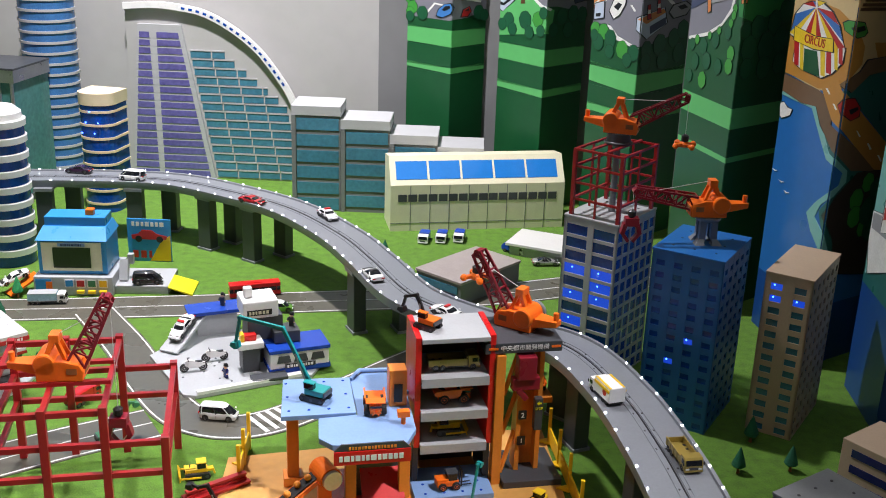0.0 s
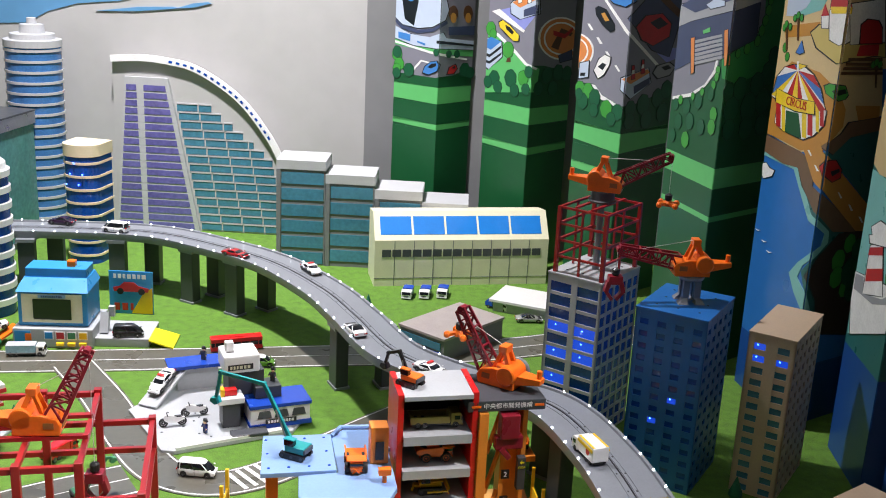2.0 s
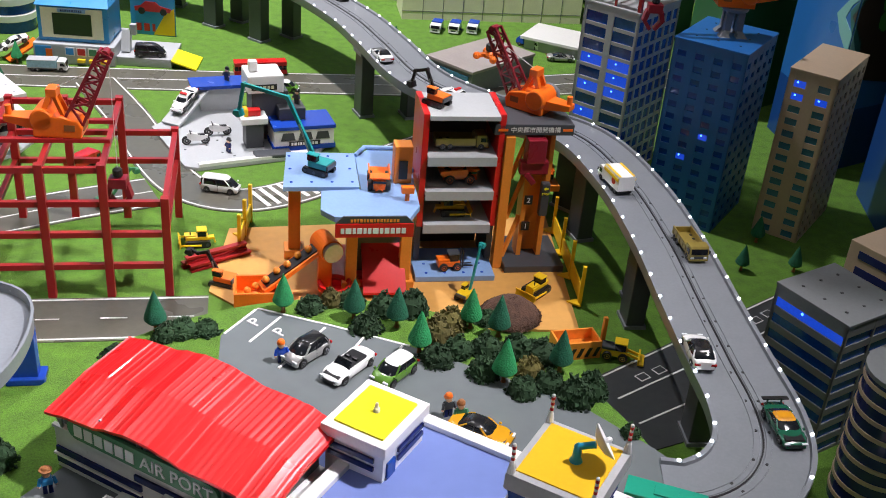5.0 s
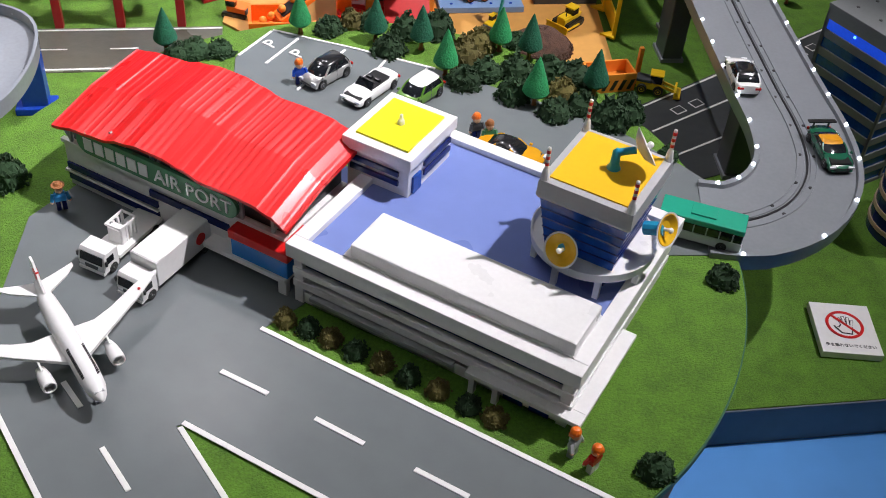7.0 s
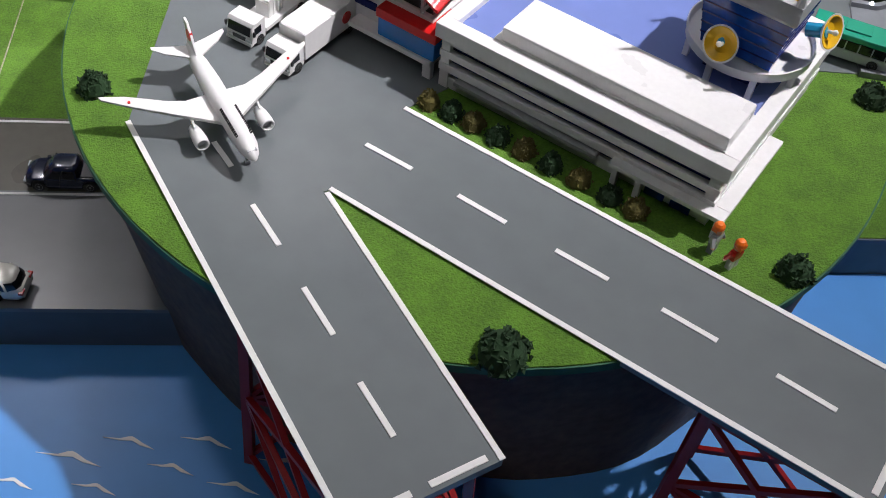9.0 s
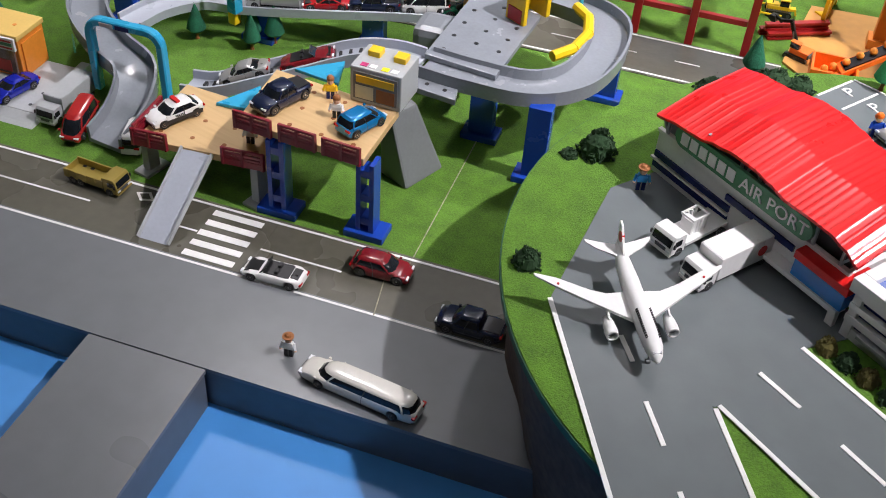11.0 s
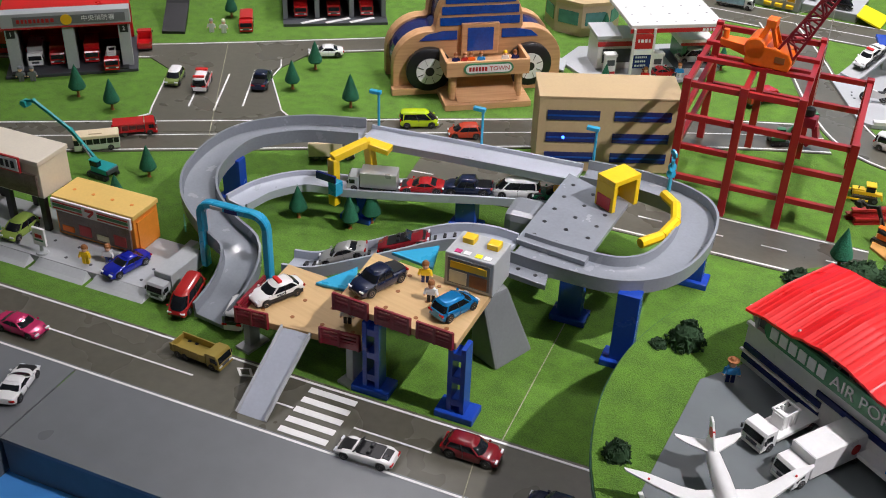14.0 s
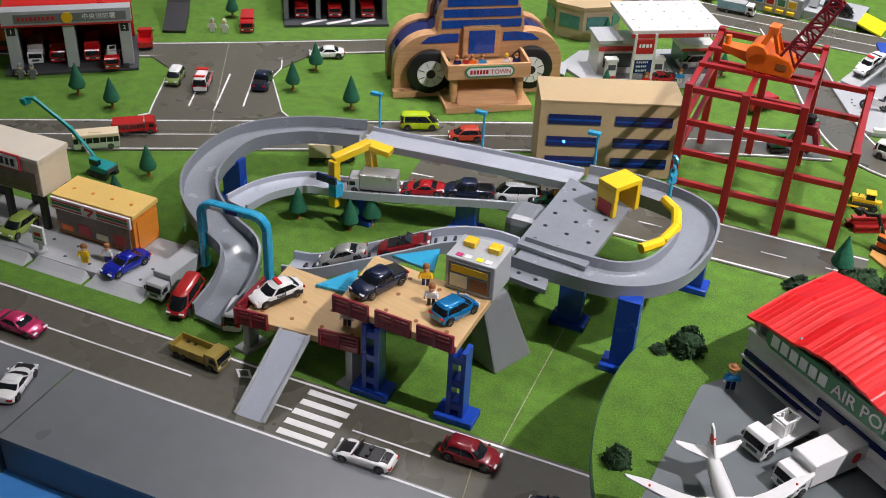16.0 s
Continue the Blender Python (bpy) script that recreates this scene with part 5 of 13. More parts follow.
        for i in (2, 4, 9, 11):
            path_ = [ring(f, 0.0003)[i] for f in (0, 0.3, 0.6, 0.88)]
            part("window_pillar", Geo().bar(path_[0], path_[1], 0.0019, 0.0012).bar(path_[1], path_[2], 0.0019, 0.0012).bar(path_[2], path_[3], 0.0019, 0.0012), body, ob)
        for i in (3, 10):
            path_ = [ring(f, 0.0002)[i] for f in (0, 0.45, 0.88)]
            part("window_pillar", Geo().bar(path_[0], path_[1], 0.0013, 0.001).bar(path_[1], path_[2], 0.0013, 0.001), CARBLACK_TRIM, ob)
        for s in (-1, 1):
            part("door_seam", Geo().box((b0 + b1) / 2 - 0.0002, (b0 + b1) / 2 + 0.0002, s * w - 0.0006, s * w + 0.00012, zb + 0.0015, belt * 0.72), BLACK, ob)
    else:
        part("cockpit", Geo().loft([[(-0.30 * length, -w * 0.66, zz), (-0.26 * length, -w * 0.74, zz), (0.11 * length, -w * 0.72, zz), (0.15 * length, -w * 0.5, zz), (0.15 * length, w * 0.5, zz), (0.11 * length, w * 0.72, zz), (-0.26 * length, w * 0.74, zz), (-0.30 * length, w * 0.66, zz)] for zz in (belt - 0.003, belt + 0.0010)]), BLACK, ob, "black open cockpit")
        for s in (-1, 1):
            part("seat", Geo().box(-0.11 * length, -0.05 * length, s * w * 0.36 - 0.004, s * w * 0.36 + 0.004, belt, belt + 0.0042), CARBLACK_TRIM, ob, bevel=0.0012)
        frame_ = [(0.17 * length, -w * 0.74, belt - 0.001), (0.08 * length, -w * 0.64, height + 0.0015), (0.09 * length, 0, height + 0.0022), (0.08 * length, w * 0.64, height + 0.0015), (0.17 * length, w * 0.74, belt - 0.001)]
        part("windscreen_frame", Geo().tube(frame_, 0.0008), CARBLACK_TRIM, ob)
        part("windscreen", Geo().loft([[(x_ - 0.0003, y_ * 0.97, z_) for x_, y_, z_ in frame_], [(x_ + 0.0003, y_ * 0.97, z_) for x_, y_, z_ in frame_]]), CARGLASS, ob)
    hz = height * line_[-2][1]
    for s in (-1, 1):
        part("headlight", Geo().box(length * 0.455, length * 0.492, s * w * 0.66 - 0.0035, s * w * 0.66 + 0.0035, hz + 0.0004, hz + 0.0026), HEADLAMP, ob, bevel=0.0005)
        part("tail_light", Geo().box(-length * 0.5 - 0.0004, -length * 0.475, s * w * 0.66 - 0.0035, s * w * 0.66 + 0.0035, height * 0.44, height * 0.44 + 0.0024), TAILLAMP, ob)
        if cabin:
            part("door_mirror", Geo().box(b1 - 0.006, b1 - 0.003, s * w - 0.0008, s * w + 0.0014, belt - 0.001, belt + 0.001), body, ob)
    part("grille", Geo().box(length * 0.47, length * 0.5 + 0.0003, -w * 0.5, w * 0.5, hz - 0.0025, hz - 0.0005), BLACK, ob)
    for sx in (-0.32, 0.31):
        for s in (-1, 1):
            wheel(ob, sx * length, s * (w - 0.0022), r, 0.005)
    if kind == "pickup":
        part("load_bed", Geo().box(-length * 0.465, -length * 0.215, -w * 0.70, w * 0.70, belt - 0.003, belt + 0.0006), BLACK, ob, "dark open load bed")
    if "bonnet" in extras:
        for nm, us in (("bonnet_panel", (0.20, 0.34, 0.44)), ("tonneau_cover", (-0.44, -0.38, -0.31))):
            rows_ = []
            for u in us:
                hz_ = [h0 + (h1 - h0) * (u - u0) / (u1 - u0) for (u0, h0), (u1, h1) in zip(line_, line_[1:]) if u0 <= u <= u1][0]
                rows_.append([(u * length, -w * 0.60, hz_ * height - 0.0004), (u * length, w * 0.60, hz_ * height - 0.0004), (u * length, w * 0.56, hz_ * height + 0.0010), (u * length, 0, hz_ * height + 0.0013), (u * length, -w * 0.56, hz_ * height + 0.0010)])
            part(nm, Geo().loft(rows_), CARBLACK_TRIM, ob, "black panel", smooth=True)
    zt = height
    if "police" in extras:
        lb = part("light_bar", Geo().box(-0.006, 0.0, -0.008, 0.008, zt, zt + 0.003), RED, ob, "red emergency light bar", bevel=0.0005)
        lower = belt * 0.62
        for s in (-1, 1):
            part("black_flank", Geo().box(-length * 0.44, length * 0.30, s * w - 0.0004, s * w + 0.0004, zb + 0.0008, lower), BLACK, ob)
            text("flank_lettering", "POLICE", 0.0042, BLACK, ob, pose(0, s * (w * 1.0 + 0.0001), lower + 0.0022, 90, 0, 0 if s < 0 else 180))
        part("black_bonnet", Geo().box(length * 0.44, length * 0.497, -w * 0.8, w * 0.8, zb, hz - 0.001), BLACK, ob)
    if "wing" in extras:
        part("rear_wing", Geo().box(-0.5 * length, -0.42 * length, -w * 1.02, w * 1.02, height * 1.0, height * 1.0 + 0.0012).box(-0.47 * length, -0.45 * length, -w * 0.6, -w * 0.5, belt - 0.002, height).box(-0.47 * length, -0.45 * length, w * 0.5, w * 0.6, belt - 0.002, height), BLACK, ob)
    if "stripe" in extras:
        part("bonnet_stripe", Geo().loft([[(px, -0.005, zz), (px, 0.005, zz), (px, 0.005, zz + 0.0008), (px, -0.005, zz + 0.0008)] for px, zz in ((0.14 * length, 0.63 * height), (0.30 * length, 0.56 * height), (0.42 * length, 0.48 * height))]), paint("amber", (0.75, 0.32, 0.01)), ob, "amber bonnet stripe")
    if "band" in extras:
        for s in (-1, 1):
            part("red_band", Geo().box(-length * 0.48, length * 0.42, s * w - 0.0003, s * w + 0.0005, height * 0.42, height * 0.52), RED, ob)
        part("light_bar", Geo().box(0.004, 0.012, -0.012, 0.012, zt, zt + 0.003).box(-0.03, -0.024, -0.011, 0.011, zt, zt + 0.0025), RED, ob, "red roof lamp")
    return ob


def lorry(x, y, z, head, cab, label, load="box", bed=None, length=0.080, name="toy_truck", height=0.034, stripes=None, tilt=0.0, axles=3):
    """A cab-over truck; load: box, dump, tank, lift, carrier or garbage."""
    ob = thing(name, x, y, z, 0, label, "toy truck", "toy trucks")
    ob.matrix_world = pose(x, y, z, 0, 0, head) @ pose(0, 0, 0, 0, -tilt, 0)
    w, f = 0.0145, length / 2
    bed = bed or WHITE
    part("chassis", Geo().box(-f + 0.001, f - 0.003, -w * 0.8, w * 0.8, 0.0045, 0.008), BLACK, ob)
    ch = 0.026
    rings = [[(f - 0.020, -w, zz), (f - dx, -w, zz), (f - dx, w, zz), (f - 0.020, w, zz)] for zz, dx in ((0.005, 0.0006), (0.014, 0.0), (ch - 0.003, 0.0022), (ch, 0.0045))]
    part("cab", Geo().loft(rings), cab, ob, bevel=0.0006)
    part("windscreen", Geo().loft([[(f - dx - 0.001, -w * 0.86, zz), (f - dx + 0.0006, -w * 0.86, zz), (f - dx + 0.0006, w * 0.86, zz), (f - dx - 0.001, w * 0.86, zz)] for zz, dx in ((0.0145, 0.0), (ch - 0.0035, 0.0021))]), CARGLASS, ob)
    for s in (-1, 1):
        part("side_window", Geo().box(f - 0.0135, f - 0.0045, s * w - 0.0004, s * w + 0.0005, 0.0145, 0.0215), CARGLASS, ob)
        part("headlight", Geo().box(f - 0.001, f + 0.0005, s * w * 0.68 - 0.0028, s * w * 0.68 + 0.0028, 0.0075, 0.010), HEADLAMP, ob)
        part("door_mirror", Geo().box(f - 0.003, f - 0.001, s * (w + 0.0018) - 0.0008, s * (w + 0.0018) + 0.0008, 0.015, 0.020), BLACK, ob)
    part("grille", Geo().box(f - 0.0008, f + 0.0004, -w * 0.5, w * 0.5, 0.0075, 0.0115), DARKGREY, ob)
    part("bumper", Geo().box(f - 0.003, f + 0.0012, -w * 0.98, w * 0.98, 0.004, 0.0068), cab, ob, bevel=0.0004)
    b0, b1 = -f, f - 0.0215
    if load == "box":
        part("cargo_box", Geo().box(b0, b1, -w * 1.04, w * 1.04, 0.0085, height), bed, ob, bevel=0.0006)
        part("box_edge", Geo().box(b0 + 0.001, b1 - 0.001, -w * 0.98, w * 0.98, height, height + 0.0006), bed, ob)
        if stripes:
            for s in (-1, 1):
                part("painted_mark", Geo().cyl((b0 + 0.018, s * w * 1.04, height * 0.62), (b0 + 0.018, s * (w * 1.04 + 0.0005), height * 0.62), 0.0062, n=16), stripes, ob)
    elif load == "dump":
        gg = Geo().box(b0, b1, -w, w, 0.0085, 0.0105).box(b0, b1, -w, -w + 0.0016, 0.0105, 0.0205).box(b0, b1, w - 0.0016, w, 0.0105, 0.0205).box(b1 - 0.0016, b1, -w + 0.0016, w - 0.0016, 0.0105, 0.024).box(b0, b0 + 0.0014, -w + 0.0016, w - 0.0016, 0.0105, 0.019)
        part("dump_bed", gg, bed, ob, "open tipping bed")
        for i in range(4):
            for s in (-1, 1):
                part("bed_rib", Geo().box(b0 + 0.004 + i * 0.014, b0 + 0.006 + i * 0.014, s * w - 0.0008, s * w + 0.0008, 0.009, 0.020), bed, ob)
    elif load == "garbage":
        part("hopper_body", Geo().loft([[(px, -w * hw, 0.0085), (px, w * hw, 0.0085), (px, w * hw, hz), (px, w * hw * 0.7, hz + 0.002), (px, -w * hw * 0.7, hz + 0.002), (px, -w * hw, hz)] for px, hw, hz in ((b0, 0.9, 0.018), (b0 + 0.010, 1.0, 0.027), (b1, 1.0, 0.027))]), bed, ob, smooth=True)
    elif load == "lift":
        part("flat_bed", Geo().box(b0, b1, -w, w, 0.0085, 0.0125), bed, ob, bevel=0.0005)
        fx = -0.004
        for i in range(4):
            for s in (-1, 1):
                part("lift_post", Geo().bar((fx - 0.008 + i * 0.006, s * 0.007, 0.0125), (fx - 0.008 + i * 0.006, s * 0.007, 0.030), 0.0022), bed, ob)
        part("lift_cage", Geo().box(fx - 0.011, fx + 0.013, -0.009, -0.0075, 0.0300, 0.0325).box(fx - 0.011, fx + 0.013, 0.0075, 0.009, 0.0300, 0.0325).box(fx - 0.011, fx - 0.0095, -0.0074, 0.0074, 0.0300, 0.0325).box(fx + 0.0115, fx + 0.013, -0.0074, 0.0074, 0.0300, 0.0325), bed, ob)
        part("lift_panel", Geo().box(fx + 0.003, fx + 0.012, -0.0075, 0.0075, 0.0125, 0.028), bed, ob)
    elif load == "tank":
        part("clear_tank", Geo().box(b0, b1, -w, w, 0.009, 0.027), mat("pale_blue_clear_plastic", (0.35, 0.58, 0.68), 0.1, vary=0.15), ob, "pale blue clear tank", bevel=0.001)
        part("tank_frame", Geo().box(b0, b1, -w * 1.02, w * 1.02, 0.0085, 0.0105).box(b0, b1, -w * 1.02, w * 1.02, 0.0271, 0.0283), LIGHTGREY, ob)
    elif load == "carrier":
        for s in (-1, 1):
            part("side_rail", Geo().box(b0, b1, s * w - 0.001, s * w + 0.001, 0.009, 0.0125).box(b0 + 0.004, b1, s * w - 0.001, s * w + 0.001, 0.022, 0.025), bed, ob)
            for i in range(4):
                part("rail_post", Geo().bar((b0 + 0.006 + i * 0.013, s * w, 0.010), (b0 + 0.006 + i * 0.013, s * w, 0.024), 0.0016), bed, ob)
        part("deck", Geo().box(b0, b1, -w, w, 0.0085, 0.0105), bed, ob)
        part("upper_deck", Geo().box(b0 + 0.004, b1, -w * 0.95, w * 0.95, 0.0235, 0.0248), bed, ob)
    xs = [f - 0.012, -f + 0.012] + ([-f + 0.024] if axles > 2 else [])
    for wx in xs:
        for s in (-1, 1):
            wheel(ob, wx, s * (w - 0.0026), 0.0057, 0.0055)
    return ob


def bus(x, y, z, head, low_paint, top_paint, label, length=0.080, height=0.030):
    ob = thing("toy_bus", x, y, z, head, label, "toy bus", "toy trucks")
    w, f = 0.0145, length / 2
    part("lower_body", Geo().box(-f, f, -w, w, 0.003, 0.0135), low_paint, ob, bevel=0.0012)
    part("window_band", Geo().box(-f + 0.0006, f - 0.0006, -w + 0.0004, w - 0.0004, 0.0136, 0.0235), CARGLASS, ob, bevel=0.0008)
    for i in range(6):
        for s in (-1, 1):
            part("window_post", Geo().box(-f + 0.010 + i * (length - 0.02) / 5 - 0.0006, -f + 0.010 + i * (length - 0.02) / 5 + 0.0006, s * w - 0.0008, s * w + 0.0002, 0.0136, 0.0235), low_paint, ob)
    part("roof", Geo().box(-f, f, -w, w, 0.0236, height), top_paint, ob, bevel=0.0016)
    part("roof_unit", Geo().box(-f * 0.3, f * 0.3, -w * 0.5, w * 0.5, height, height + 0.0018), top_paint, ob, bevel=0.0006)
    for s in (-1, 1):
        part("headlight", Geo().box(f - 0.0006, f + 0.0006, s * w * 0.66 - 0.003, s * w * 0.66 + 0.003, 0.0065, 0.009), HEADLAMP, ob)
        for wx in (-0.30, 0.28):
            wheel(ob, wx * length, s * (w - 0.002), 0.0055, 0.0052)
    return ob


def tracks(ob, length, gauge, r):
    for s in (-1, 1):
        y0, y1 = s * gauge - 0.0035, s * gauge + 0.0035
        pts = [(-length / 2 + r - r * math.sin(t), r - r * math.cos(t)) for t in [math.pi * k / 6 for k in range(0, 7)]] + [(length / 2 - r + r * math.sin(t), r + r * math.cos(t)) for t in [math.pi * k / 6 for k in range(0, 7)]]
        tr = part("crawler_track", Geo().loft([[(px, y, pz) for px, pz in pts] for y in (y0, y1)]), BLACK, ob)
        for i in range(10):
            px = -length / 2 + r * 0.6 + i * (length - 1.2 * r) / 9
            part("track_shoe", Geo().box(px - 0.0008, px + 0.0008, y0 - 0.0003, y1 + 0.0003, 2 * r - 0.0006, 2 * r + 0.0006), BLACK, tr)
        for px in (-length / 2 + r, 0, length / 2 - r):
            part("sprocket", Geo().cyl((px, y0 - 0.0005, r), (px, y1 + 0.0005, r), r * 0.55, n=10), DARKGREY, tr)


def digger(x, y, z, head, house, arm, reach, label, s=1.0, turn=0.0, name="toy_excavator"):
    """A crawler digger; reach: the boom's points (x, z) from its foot, in the plane that it swings in."""
    ob = thing(name, x, y, z, head, label, "toy excavator", "building machines")
    tracks(ob, 0.040 * s, 0.0115 * s, 0.0045 * s)
    part("turntable", Geo().lathe([(0.009 * s, 0.007 * s), (0.009 * s, 0.0105 * s)], 16), BLACK, ob)
    m = pose(0, 0, 0, 0, 0, turn)
    part("house", Geo().box(-0.019 * s, 0.012 * s, -0.0125 * s, 0.0125 * s, 0.0106 * s, 0.0195 * s, m), house, ob, bevel=0.001)
    part("counterweight", Geo().box(-0.0215 * s, -0.0145 * s, -0.0122 * s, 0.0122 * s, 0.011 * s, 0.018 * s, m), DARKGREY, ob, bevel=0.001)
    part("driver_cab", Geo().box(-0.002 * s, 0.0135 * s, 0.003 * s, 0.012 * s, 0.0197 * s, 0.029 * s, m), CARGLASS, ob, bevel=0.0008)
    part("cab_roof", Geo().box(-0.003 * s, 0.014 * s, 0.0025 * s, 0.0125 * s, 0.0291 * s, 0.0305 * s, m), house, ob)
    pts = [Vector((0.008 * s + px, -0.003 * s, 0.018 * s + pz)) for px, pz in reach]
    for i, (p, q) in enumerate(zip(pts, pts[1:])):
        part("boom" if i == 0 else "arm", Geo().bar(p, q, 0.0042 * s, 0.0058 * s * (1 - 0.12 * i), m), arm, ob, bevel=0.0004)
    for p in pts[1:-1]:
        part("pivot", Geo().cyl(p - Vector((0, 0.003 * s, 0)), p + Vector((0, 0.003 * s, 0)), 0.0032 * s, n=10, m=m), arm, ob)
    part("boom_cylinder", Geo().cyl(pts[0] + Vector((0.006 * s, 0.0028 * s, 0)), pts[0].lerp(pts[1], 0.55) + Vector((0, 0.0028 * s, 0.002 * s)), 0.0013 * s, n=8, m=m), STEELMAT, ob)
    e = pts[-1]
    gg = Geo().loft([[(e.x + a, e.y - 0.006 * s, e.z + b) for a, b in ((-0.003 * s, 0.001 * s), (0.006 * s, 0.0), (0.008 * s, -0.006 * s), (0.0, -0.010 * s), (-0.006 * s, -0.008 * s))], [(e.x + a, e.y + 0.006 * s, e.z + b) for a, b in ((-0.003 * s, 0.001 * s), (0.006 * s, 0.0), (0.008 * s, -0.006 * s), (0.0, -0.010 * s), (-0.006 * s, -0.008 * s))]], m)
    part("bucket", gg, arm, ob)
    return ob


def bulldozer(x, y, z, head, body, label):
    ob = thing("toy_bulldozer", x, y, z, head, label, "toy bulldozer", "building machines")
    tracks(ob, 0.044, 0.0125, 0.0058)
    part("body", Geo().box(-0.018, 0.020, -0.008, 0.008, 0.006, 0.0175), body, ob, bevel=0.001)
    part("engine_hood", Geo().box(0.002, 0.022, -0.0065, 0.0065, 0.0176, 0.0205), body, ob, bevel=0.001)
    part("driver_cab", Geo().box(-0.015, 0.0, -0.008, 0.008, 0.0177, 0.028), CARGLASS, ob, bevel=0.0008)
    part("cab_roof", Geo().box(-0.016, 0.001, -0.009, 0.009, 0.0281, 0.0302), body, ob, bevel=0.0006)
    part("exhaust_pipe", Geo().cyl((0.012, 0.003, 0.0205), (0.012, 0.003, 0.026), 0.001, n=8), BLACK, ob)
    part("blade", Geo().loft([[(0.028 + c, yy, zz) for c, zz in ((0.002, 0.002), (0.0, 0.008), (0.003, 0.014), (0.0045, 0.014), (0.0016, 0.008), (0.0038, 0.002))] for yy in (-0.020, 0.020)]), body, ob, "curved dozer blade")
    for s in (-1, 1):
        part("push_arm", Geo().bar((-0.006, s * 0.0172, 0.006), (0.029, s * 0.0172, 0.007), 0.0025), body, ob)
    part("ripper", Geo().bar((-0.018, 0, 0.012), (-0.028, 0, 0.013), 0.010, 0.004).bar((-0.027, 0, 0.013), (-0.030, 0, 0.002), 0.003), body, ob)
    return ob


def dumper(x, y, z, head, body, label):
    ob = thing("toy_dump_truck", x, y, z, head, label, "toy dump truck", "building machines")
    part("chassis", Geo().box(-0.026, 0.030, -0.009, 0.009, 0.006, 0.011), body, ob)
    part("cab", Geo().box(0.016, 0.030, -0.010, 0.010, 0.0112, 0.022), body, ob, bevel=0.0008)
    part("window", Geo().box(0.0165, 0.0303, -0.0102, 0.0102, 0.0165, 0.0205), CARGLASS, ob)
    gg = Geo().loft([[(px, -0.0165, z0), (px, 0.0165, z0), (px, 0.018, z1), (px, 0.0155, z1), (px, 0.0145, z0 + 0.002), (px, -0.0145, z0 + 0.002), (px, -0.0155, z1), (px, -0.018, z1)] for px, z0, z1 in ((-0.032, 0.016, 0.024), (-0.010, 0.0115, 0.026), (0.013, 0.013, 0.0275))])
    part("dump_body", gg, body, ob, "deep open dump body")
    part("canopy", Geo().box(0.0131, 0.033, -0.016, 0.016, 0.0262, 0.0277), body, ob)
    part("ladder", Geo().bar((0.0315, -0.006, 0.004), (0.0315, 0.006, 0.014), 0.0015).bar((0.0315, 0.006, 0.004), (0.0315, -0.006, 0.014), 0.0015), body, ob)
    for wx in (-0.016, 0.018):
        for s in (-1, 1):
            wheel(ob, wx, s * 0.0145, 0.0088, 0.008, ORANGE)
    return ob


def loader(x, y, z, head, body, label, mast=False):
    ob = thing("toy_forklift" if mast else "toy_wheel_loader", x, y, z, head, label, "toy forklift" if mast else "toy loader", "building machines")
    part("body", Geo().box(-0.026, 0.012, -0.010, 0.010, 0.006, 0.016), body, ob, bevel=0.0012)
    part("hood", Geo().box(-0.027, -0.006, -0.0095, 0.0095, 0.0161, 0.0205), body if mast else DARKGREY, ob, bevel=0.001)
    part("driver_cab", Geo().box(-0.007, 0.010, -0.0085, 0.0085, 0.0162, 0.0285), CARGLASS, ob, bevel=0.0006)
    part("cab_roof", Geo().box(-0.0085, 0.0115, -0.0095, 0.0095, 0.0286, 0.0305), DARKGREY if mast else body, ob, bevel=0.0006)
    if mast:
        for s in (-1, 1):
            part("mast_rail", Geo().box(0.016, 0.0185, s * 0.0065 - 0.0012, s * 0.0065 + 0.0012, 0.003, 0.034), BLACK, ob)
            part("fork", Geo().box(0.0186, 0.036, s * 0.0045 - 0.0012, s * 0.0045 + 0.0012, 0.0035, 0.0047), BLACK, ob)
        part("mast_head", Geo().box(0.016, 0.0185, -0.0085, 0.0085, 0.031, 0.034), BLACK, ob)
    else:
        for s in (-1, 1):
            part("lift_arm", Geo().bar((0.004, s * 0.006, 0.015), (0.030, s * 0.006, 0.008), 0.0025, 0.004), body, ob)
        part("bucket", Geo().loft([[(0.030 + a, yy, zz) for a, zz in ((0.0, 0.001), (0.010, 0.0015), (0.0095, 0.0035), (0.0025, 0.004), (0.003, 0.012), (0.0, 0.012))] for yy in (-0.015, 0.015)]), body, ob)
    for wx in (-0.017, 0.007):
        for s in (-1, 1):
            wheel(ob, wx, s * 0.0115, 0.0072, 0.006, body)
    return ob


